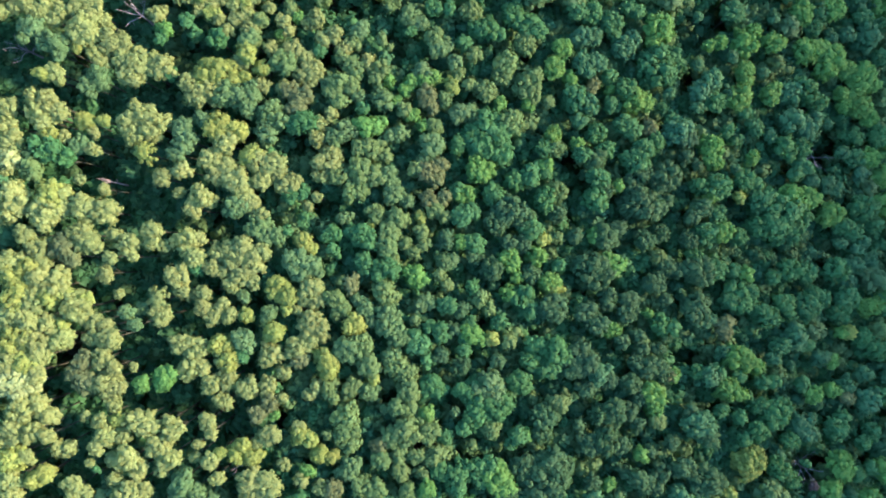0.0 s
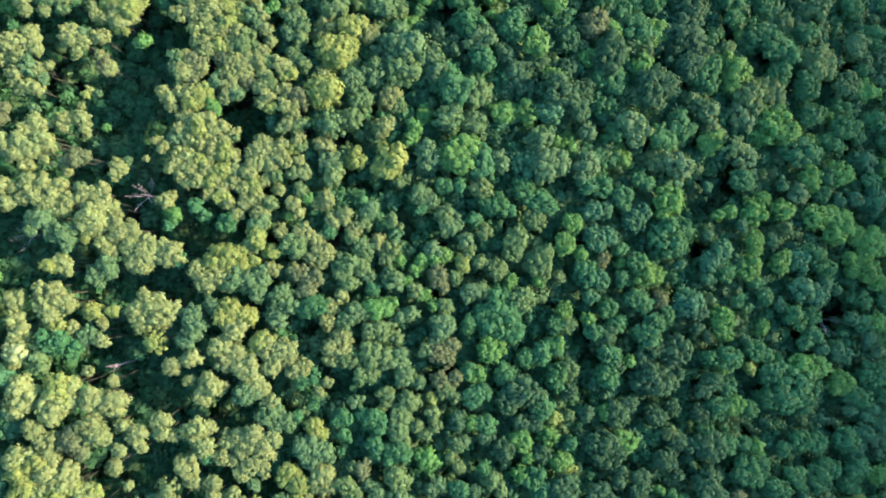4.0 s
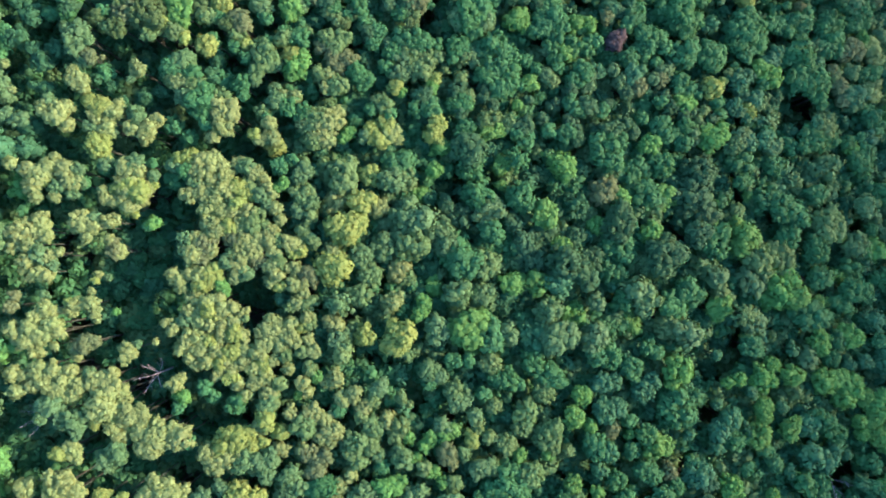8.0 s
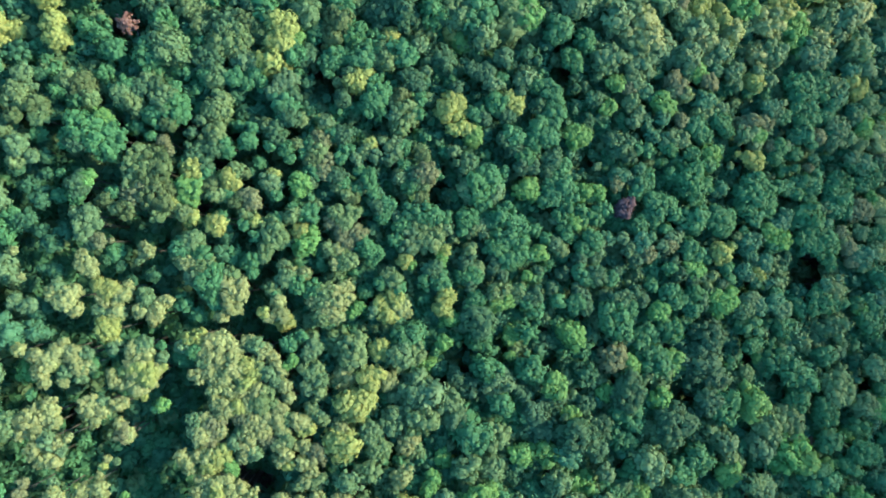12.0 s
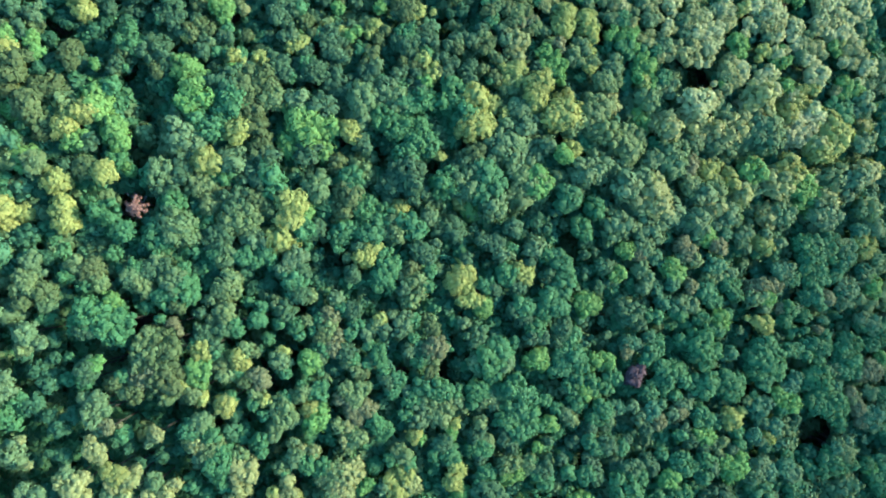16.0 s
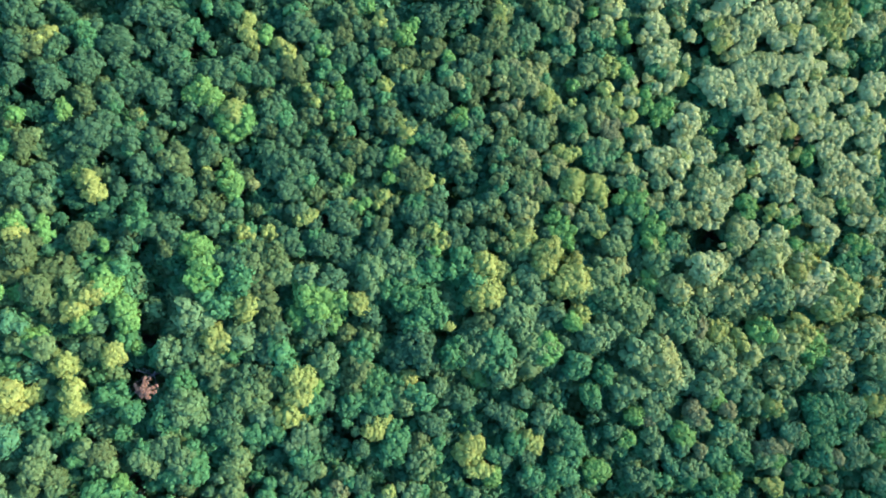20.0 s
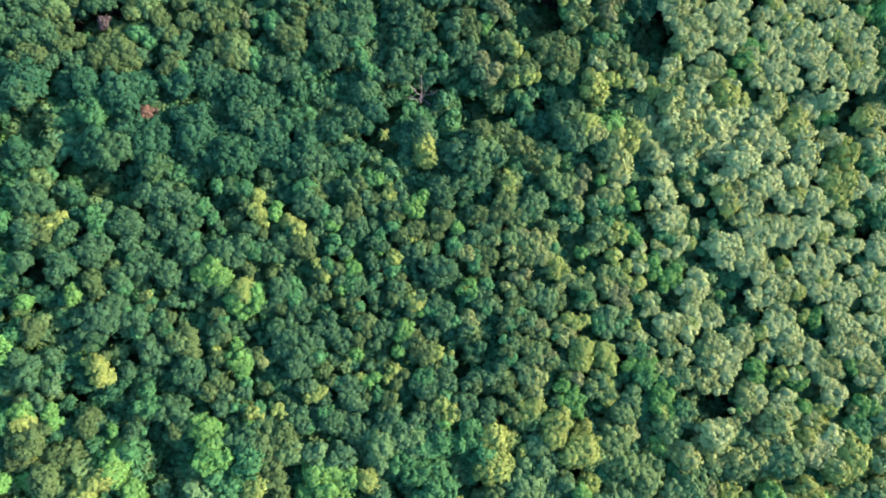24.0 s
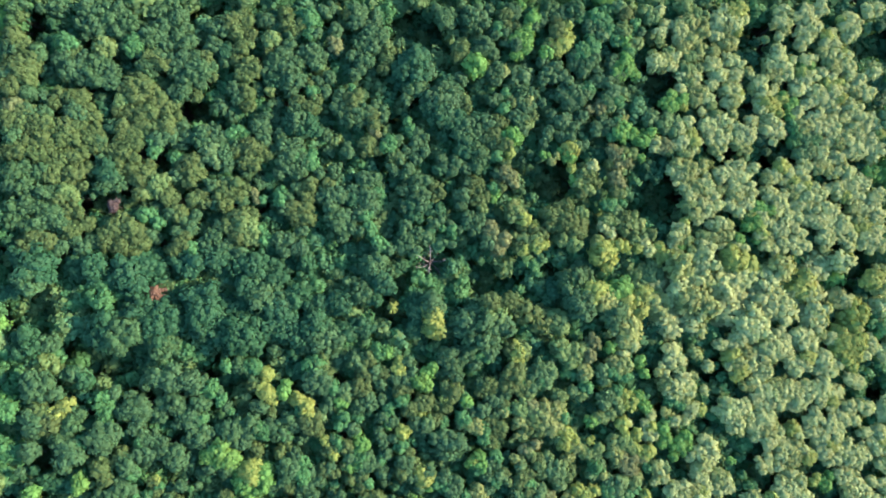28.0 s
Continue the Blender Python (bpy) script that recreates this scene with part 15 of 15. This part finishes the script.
linden(24.2,135.2,2.2,-0.8,"grey_green")
young(24.9,132.0,2.7,"grey_green")
hickory(25.2,139.3,2.9,-0.3,"olive")
oak(25.5,141.2,3.5,-1.0,"olive")
young(28.0,133.7,2.1,"grey_green")
oak(31.7,136.0,4.1,-0.5,"grey_green")
elm(32.1,140.0,2.1,-1.7,"green")
young(33.3,143.2,2.7,"pale")
beech(34.3,136.2,3.1,0.7,"grey_green")
hornbeam(34.4,138.5,3.1,-0.6,"grey_green")
walnut(36.9,136.0,2.3,-0.4,"rust")
beech(38.6,140.9,2.7,-1.5,"grey_green")
beech(41.1,143.0,3.1,-1.0,"pale")
poplar(41.4,135.3,2.7,-0.8,"lime")
linden(43.0,140.8,2.5,-1.5,"grey_green")
poplar(44.8,133.6,2.7,-0.9,"lime")
hickory(45.9,140.9,2.9,-0.8,"olive")
oak(46.4,143.1,3.5,0.6,"pale")
maple(49.6,135.9,2.5,0.4,"bright_green")
maple(49.7,137.5,2.1,-1.9,"lime")
chestnut(49.8,132.4,2.3,-1.1,"olive")
oak(50.5,143.0,3.5,0.2,"grey_green")
oak(52.1,142.1,3.5,1.1,"grey_green")
oak(54.2,133.6,3.5,0.2,"pale")
maple(57.2,135.7,2.9,0.7,"lime")
oak(58.9,132.4,3.6,-0.1,"bright_green")
oak(59.2,143.8,3.6,-0.3,"straw")
beech(62.2,141.7,3.0,-0.7,"pale")
chestnut(62.2,134.1,2.1,-1.9,"pale")
maple(63.1,139.7,2.9,0.4,"lime")
hickory(65.6,134.7,3.0,-0.7,"olive")
oak(65.7,143.8,3.6,0.2,"lime")
poplar(66.1,141.8,3.1,1.1,"lime")
walnut(67.6,136.9,2.2,-2.9,"rust")
beech(68.2,132.1,3.0,-0.3,"grey_green")
young(69.7,134.1,2.6,"grey_green")
young(71.6,141.4,2.6,"grey_green")
young(72.2,136.1,2.6,"pale")
chestnut(-78.8,146.8,2.4,-1.5,"dull_olive")
hickory(-77.3,149.6,3.0,0.6,"dull_olive")
poplar(-76.4,145.8,1.8,-2.4,"lime")
hickory(-72.4,147.2,2.7,-0.9,"dull_olive")
walnut(-70.2,149.2,1.7,-3.3,"dull_olive")
maple(-65.6,144.8,3.1,-0.5,"bright_green")
maple(-65.2,147.4,2.2,-1.7,"bright_green")
under(-62.7,144.1,2.7,-5.5,"green")
young(-62.3,147.5,2.0,"green")
maple(-49.9,145.6,3.2,0.9,"bright_green")
maple(-49.6,148.1,3.2,-0.3,"bright_green")
chestnut(-48.5,146.1,1.9,-2.9,"olive")
beech(-44.1,148.8,3.2,1.0,"dull_green")
beech(-43.6,145.5,3.2,1.2,"green")
hickory(-41.5,149.3,3.2,0.7,"dull_olive")
hickory(-41.1,144.4,3.2,0.4,"dull_olive")
hickory(-38.0,149.1,2.7,0.4,"dull_olive")
chestnut(-37.0,146.3,2.3,0.4,"olive")
young(-32.7,146.0,2.1,"grey_green")
young(-28.8,145.1,2.7,"dull_green")
elm(-26.1,149.3,2.7,-0.5,"dull_green")
beech(-22.1,144.0,2.9,-0.4,"grey_green")
beech(-22.0,147.1,2.9,0.9,"grey_green")
oak(-20.3,148.9,3.7,-0.1,"dull_green")
beech(-18.2,147.9,2.9,0.4,"grey_green")
linden(-15.9,149.4,2.2,-0.8,"green")
linden(-15.8,146.9,2.5,-0.1,"grey_green")
young(-14.3,146.0,2.1,"green")
beech(-12.2,149.0,2.8,-0.3,"dull_green")
beech(-11.4,146.9,2.7,0.4,"green")
beech(-7.0,146.7,2.8,-0.6,"green")
oak(-5.4,148.5,3.4,-0.2,"green")
young(-3.9,144.6,2.6,"green")
poplar(-2.5,147.7,2.8,0.1,"lime")
poplar(0.1,146.5,2.6,-1.3,"lime")
young(3.1,145.1,1.2,"lime")
chestnut(4.6,150.0,2.4,-1.0,"olive")
beech(5.5,145.7,2.8,0.2,"grey_green")
poplar(8.4,147.7,2.2,0.8,"lime")
linden(8.9,144.9,2.4,-1.7,"grey_green")
poplar(8.7,149.9,2.8,1.3,"lime")
poplar(12.5,144.7,2.8,1.0,"lime")
poplar(14.1,148.4,1.8,-1.9,"lime")
poplar(14.2,145.5,3.2,0.2,"lime")
hickory(20.0,146.5,3.0,-0.1,"olive")
hickory(22.5,147.3,2.7,-1.5,"sage")
maple(28.8,144.7,2.5,-1.3,"bright_green")
hickory(29.5,148.7,2.9,-0.4,"olive")
chestnut(31.3,144.2,2.1,-1.0,"pale")
beech(38.1,144.7,3.1,-0.2,"pale")
oak(38.3,147.5,4.5,2.0,"straw")
oak(42.0,148.0,3.5,-0.4,"sage")
beech(43.6,146.2,3.1,-0.3,"grey_green")
linden(49.3,145.0,2.3,-0.9,"pale")
beech(49.4,147.1,2.9,-0.9,"straw")
beech(50.3,148.4,3.1,1.1,"pale")
beech(56.1,144.9,3.0,-0.9,"pale")
oak(57.9,147.1,3.8,0.0,"lime")
chestnut(57.8,148.9,2.3,-0.3,"straw")
young(62.2,145.8,2.6,"straw")
elm(67.2,146.9,3.0,-0.4,"green")
young(71.4,147.9,2.6,"grey_green")
linden(72.9,144.6,2.4,-1.9,"pale")
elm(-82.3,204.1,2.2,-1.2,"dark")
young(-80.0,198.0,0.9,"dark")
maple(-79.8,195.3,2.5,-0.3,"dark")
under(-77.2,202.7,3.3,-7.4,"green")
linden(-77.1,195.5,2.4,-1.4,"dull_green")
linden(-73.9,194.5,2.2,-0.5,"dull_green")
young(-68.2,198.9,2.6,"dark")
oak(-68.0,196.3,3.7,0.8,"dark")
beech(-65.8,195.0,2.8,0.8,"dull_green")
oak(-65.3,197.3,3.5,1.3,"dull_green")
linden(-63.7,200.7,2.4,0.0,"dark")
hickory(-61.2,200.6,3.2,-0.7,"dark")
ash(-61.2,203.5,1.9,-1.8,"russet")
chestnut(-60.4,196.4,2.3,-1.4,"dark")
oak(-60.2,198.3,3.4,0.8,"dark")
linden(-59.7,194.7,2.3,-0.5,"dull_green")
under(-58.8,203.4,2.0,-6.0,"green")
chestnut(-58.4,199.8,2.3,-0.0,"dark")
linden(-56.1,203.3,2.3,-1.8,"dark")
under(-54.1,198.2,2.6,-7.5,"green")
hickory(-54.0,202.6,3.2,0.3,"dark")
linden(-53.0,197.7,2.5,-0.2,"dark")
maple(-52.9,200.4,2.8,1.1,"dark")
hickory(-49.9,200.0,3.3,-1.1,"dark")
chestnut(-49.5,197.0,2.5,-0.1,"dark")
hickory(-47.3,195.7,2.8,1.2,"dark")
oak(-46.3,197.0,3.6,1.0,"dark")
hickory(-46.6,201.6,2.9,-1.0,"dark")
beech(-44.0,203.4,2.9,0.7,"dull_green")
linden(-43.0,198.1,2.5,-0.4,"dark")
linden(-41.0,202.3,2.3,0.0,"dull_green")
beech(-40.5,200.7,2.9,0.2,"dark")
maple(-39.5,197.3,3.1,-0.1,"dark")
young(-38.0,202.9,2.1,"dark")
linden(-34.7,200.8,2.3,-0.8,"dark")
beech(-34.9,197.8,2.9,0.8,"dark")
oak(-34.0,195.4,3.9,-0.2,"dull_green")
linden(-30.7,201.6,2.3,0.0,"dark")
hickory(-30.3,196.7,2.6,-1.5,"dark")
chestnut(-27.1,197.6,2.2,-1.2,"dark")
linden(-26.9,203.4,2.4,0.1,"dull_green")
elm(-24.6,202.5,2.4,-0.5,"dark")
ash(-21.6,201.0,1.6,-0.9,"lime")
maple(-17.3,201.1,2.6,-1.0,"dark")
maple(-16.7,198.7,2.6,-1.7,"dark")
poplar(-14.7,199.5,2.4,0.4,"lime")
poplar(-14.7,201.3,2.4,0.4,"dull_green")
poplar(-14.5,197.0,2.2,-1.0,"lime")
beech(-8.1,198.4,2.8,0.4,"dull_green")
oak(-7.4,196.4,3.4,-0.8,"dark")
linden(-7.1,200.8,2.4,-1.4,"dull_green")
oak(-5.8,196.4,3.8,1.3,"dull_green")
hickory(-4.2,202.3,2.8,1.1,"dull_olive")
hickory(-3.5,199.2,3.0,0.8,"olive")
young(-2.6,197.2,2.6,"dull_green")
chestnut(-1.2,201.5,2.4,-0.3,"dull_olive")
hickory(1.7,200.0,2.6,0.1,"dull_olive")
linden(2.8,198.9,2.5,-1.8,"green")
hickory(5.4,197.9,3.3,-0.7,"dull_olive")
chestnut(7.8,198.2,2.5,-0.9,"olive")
beech(11.9,201.6,2.8,1.0,"dull_green")
under(12.0,200.3,2.6,-5.5,"green")
poplar(14.6,203.2,2.4,0.7,"lime")
chestnut(16.6,201.9,2.2,0.1,"pale")
oak(18.6,199.8,2.9,0.2,"dull_green")
maple(19.7,203.1,3.1,-0.8,"bright_green")
beech(20.5,196.8,3.3,0.0,"pale")
maple(22.9,201.6,2.9,-0.4,"lime")
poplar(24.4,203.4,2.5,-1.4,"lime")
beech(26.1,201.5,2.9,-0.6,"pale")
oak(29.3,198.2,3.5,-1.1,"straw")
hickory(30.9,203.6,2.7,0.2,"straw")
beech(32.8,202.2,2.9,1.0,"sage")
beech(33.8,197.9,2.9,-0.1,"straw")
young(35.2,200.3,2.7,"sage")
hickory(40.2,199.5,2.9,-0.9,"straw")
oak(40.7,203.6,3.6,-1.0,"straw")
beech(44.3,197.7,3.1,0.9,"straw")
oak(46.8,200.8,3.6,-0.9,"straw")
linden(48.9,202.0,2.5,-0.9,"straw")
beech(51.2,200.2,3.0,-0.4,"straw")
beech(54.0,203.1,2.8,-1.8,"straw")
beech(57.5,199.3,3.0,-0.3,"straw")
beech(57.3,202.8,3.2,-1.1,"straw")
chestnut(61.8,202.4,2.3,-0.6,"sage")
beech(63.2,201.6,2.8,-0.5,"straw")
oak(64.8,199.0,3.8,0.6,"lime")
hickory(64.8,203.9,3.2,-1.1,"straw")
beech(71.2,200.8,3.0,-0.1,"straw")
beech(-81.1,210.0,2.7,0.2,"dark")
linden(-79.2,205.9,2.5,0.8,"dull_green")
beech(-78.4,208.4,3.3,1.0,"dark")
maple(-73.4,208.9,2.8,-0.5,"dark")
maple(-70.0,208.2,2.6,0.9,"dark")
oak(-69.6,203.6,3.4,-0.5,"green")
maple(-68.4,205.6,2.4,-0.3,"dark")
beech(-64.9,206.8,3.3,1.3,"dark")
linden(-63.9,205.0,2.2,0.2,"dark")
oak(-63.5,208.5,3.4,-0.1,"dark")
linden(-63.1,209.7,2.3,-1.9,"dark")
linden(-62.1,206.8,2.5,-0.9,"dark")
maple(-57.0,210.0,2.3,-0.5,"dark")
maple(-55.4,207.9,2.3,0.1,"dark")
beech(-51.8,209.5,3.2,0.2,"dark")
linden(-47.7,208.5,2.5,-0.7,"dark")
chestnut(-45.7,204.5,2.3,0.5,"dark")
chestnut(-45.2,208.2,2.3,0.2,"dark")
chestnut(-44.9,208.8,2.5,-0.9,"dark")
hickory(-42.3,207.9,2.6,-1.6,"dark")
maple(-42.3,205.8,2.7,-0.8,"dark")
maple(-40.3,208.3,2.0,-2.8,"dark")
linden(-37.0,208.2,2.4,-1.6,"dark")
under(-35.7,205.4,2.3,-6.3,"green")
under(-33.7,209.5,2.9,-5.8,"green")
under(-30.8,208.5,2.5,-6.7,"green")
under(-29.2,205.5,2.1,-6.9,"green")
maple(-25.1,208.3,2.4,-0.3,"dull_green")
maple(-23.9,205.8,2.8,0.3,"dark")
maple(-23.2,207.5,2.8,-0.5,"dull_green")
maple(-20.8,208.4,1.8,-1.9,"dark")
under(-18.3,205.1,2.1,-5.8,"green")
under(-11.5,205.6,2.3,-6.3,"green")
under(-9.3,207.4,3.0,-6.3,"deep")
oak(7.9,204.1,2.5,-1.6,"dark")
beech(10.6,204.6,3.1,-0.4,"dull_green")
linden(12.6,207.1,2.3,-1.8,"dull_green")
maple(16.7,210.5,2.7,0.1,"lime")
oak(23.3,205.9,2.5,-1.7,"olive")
oak(25.7,206.9,2.5,-1.6,"grey_green")
oak(26.4,204.7,2.5,-1.8,"straw")
poplar(27.8,210.2,2.1,-1.6,"lime")
oak(29.6,206.2,2.1,-2.8,"straw")
beech(31.0,208.7,2.9,0.9,"pale")
young(33.8,206.0,2.1,"straw")
linden(34.6,209.0,2.5,0.2,"straw")
beech(35.8,208.9,2.9,0.3,"straw")
linden(36.3,205.8,2.5,-0.4,"sage")
beech(38.6,205.3,2.7,-0.2,"straw")
beech(39.9,207.0,3.0,-1.1,"straw")
poplar(41.2,209.7,2.5,0.5,"lime")
linden(43.0,206.4,2.5,-0.9,"straw")
poplar(44.4,208.4,2.8,-1.1,"lime")
beech(46.7,205.2,2.8,-1.6,"straw")
linden(47.9,205.8,2.5,-0.5,"straw")
young(50.7,208.0,2.6,"pale")
maple(55.5,204.2,3.0,-0.5,"lime")
linden(57.0,207.1,2.3,-1.3,"straw")
hickory(58.5,208.8,2.8,-1.0,"straw")
young(62.2,209.2,2.2,"straw")
maple(67.8,205.8,3.2,1.2,"lime")
oak(70.4,205.8,4.3,0.5,"pale")

# lower trees and shrubs that fill the wood between and under the crowns, deepest in the openings
crowns = np.array(STANDING)
for gx in np.arange(-90, 89, 1.8):
    for gy in np.arange(-54, 266, 1.8):
        x, y = gx + rng.uniform(-0.8, 0.8), gy + rng.uniform(-0.8, 0.8)
        if (np.hypot(crowns[:, 0] - x, crowns[:, 1] - y) < 0.66 * crowns[:, 2]).any():
            continue
        far = np.hypot(holes[:, 0] - x, holes[:, 1] - y) / holes[:, 2]
        opening = (far < 1.15).any()
        old_stand = x < -32 and y < 112  # taller, more open wood on the upper slope
        drop = rng.uniform(8.5, 12.0) if old_stand else rng.uniform(6.0, 10.0) if opening else rng.uniform(2.0, 4.2)
        tone = ("green", "green", "grey_green", "blue_green", "deep", "green" if old_stand else "grey_green")[int(rng.integers(0, 6))]
        LOW.setdefault(tone, []).append((x, y, float(canopy(x, y)) - drop, rng.uniform(1.9, 3.0) if opening or old_stand else rng.uniform(1.4, 2.5)))

SHRUBS = {}
for gx in np.arange(-90, 89, 2.4):
    for gy in np.arange(-54, 266, 2.4):
        x, y = gx + rng.uniform(-0.8, 0.8), gy + rng.uniform(-0.8, 0.8)
        if (np.hypot(crowns[:, 0] - x, crowns[:, 1] - y) < 0.8 * crowns[:, 2]).any():
            continue
        r = rng.uniform(1.6, 2.4)
        SHRUBS.setdefault(("green", "grey_green")[int(rng.integers(0, 2))], []).append((x, y, float(ground_height(x, y)) + r * rng.uniform(1.0, 1.6), r))


def joined_wood(name, kind, tone, spots, words):
    """Many trees or shrubs that nobody could count, as one mesh."""
    parts = []
    for x, y, top, r in spots:
        size, v, f = SHAPES[kind][int(rng.integers(0, len(SHAPES[kind])))]
        a, s = rng.uniform(0, 6.283), r / size
        c, w = math.cos(a) * s, math.sin(a) * s
        parts.append((np.stack([v[:, 0] * c - v[:, 1] * w + x, v[:, 0] * w + v[:, 1] * c + y, v[:, 2] * s + top - 0.8 * r], 1), f))
    v, f = joined(parts)
    me = bpy.data.meshes.new(name)
    me.vertices.add(len(v))
    me.vertices.foreach_set("co", v.ravel())
    me.loops.add(f.size)
    me.loops.foreach_set("vertex_index", f.ravel())
    me.polygons.add(len(f))
    me.polygons.foreach_set("loop_start", np.arange(0, f.size, 3))
    me.update(calc_edges=True)
    me.materials.append(LEAVES[tone])
    tagged(new(name, me), WORDS[tone] + " " + words, name.replace("_", " "), kind="stuff")


for tone, spots in LOW.items():
    joined_wood("undergrowth", "under", tone, spots, "low trees and shrubs in the gaps of the canopy")
for tone, spots in SHRUBS.items():
    joined_wood("shrub_layer", "shrub", tone, spots, "shrubs and ferns on the forest floor")
for tone, spots in YOUNG.items():
    joined_wood("young_wood", "young", tone, spots, "young trees crowded between larger crowns")

# the wood goes on round the flown strip and over the hill
EDGE, FAR = {}, {}
TONES = ("green", "olive", "grey_green", "bright_green", "blue_green")


def scatter(into, x0, x1, y0, y1, step, small, large, hole):
    """Trees at about even steps over a stretch of ground, but for a hole in it and where trees stand already."""
    for gx in np.arange(x0, x1, step):
        for gy in np.arange(y0, y1, step):
            x, y = gx + rng.uniform(-0.4, 0.4) * step, gy + rng.uniform(-0.4, 0.4) * step
            if hole[0] < x < hole[1] and hole[2] < y < hole[3]:
                continue
            if (np.hypot(crowns[:, 0] - x, crowns[:, 1] - y) < 0.7 * crowns[:, 2] + 0.5 * large).any():
                continue
            if (np.hypot(holes[:, 0] - x, holes[:, 1] - y) < holes[:, 2] + 0.3 * large).any():
                continue
            spot = (x, y, float(canopy(x, y)) + rng.uniform(-2, 1), rng.uniform(small, large))
            into.setdefault(TONES[int(rng.integers(0, 5))], []).append(spot)


scatter(EDGE, -94, 92, -58, 268, 4.2, 2.3, 3.4, (-68, 58, -38, 236))
scatter(FAR, -160, 150, -120, 320, 6.0, 4.0, 5.4, (-92, 90, -56, 266))
scatter(FAR, -300, 430, -260, 900, 15.0, 9.0, 12.0, (-160, 150, -120, 320))
for tone, spots in EDGE.items():
    joined_wood("surrounding_wood", "edge", tone, spots, "trees of the wood round about")
for tone, spots in FAR.items():
    joined_wood("distant_wood", "far", tone, spots, "trees of the wood on the far slopes")
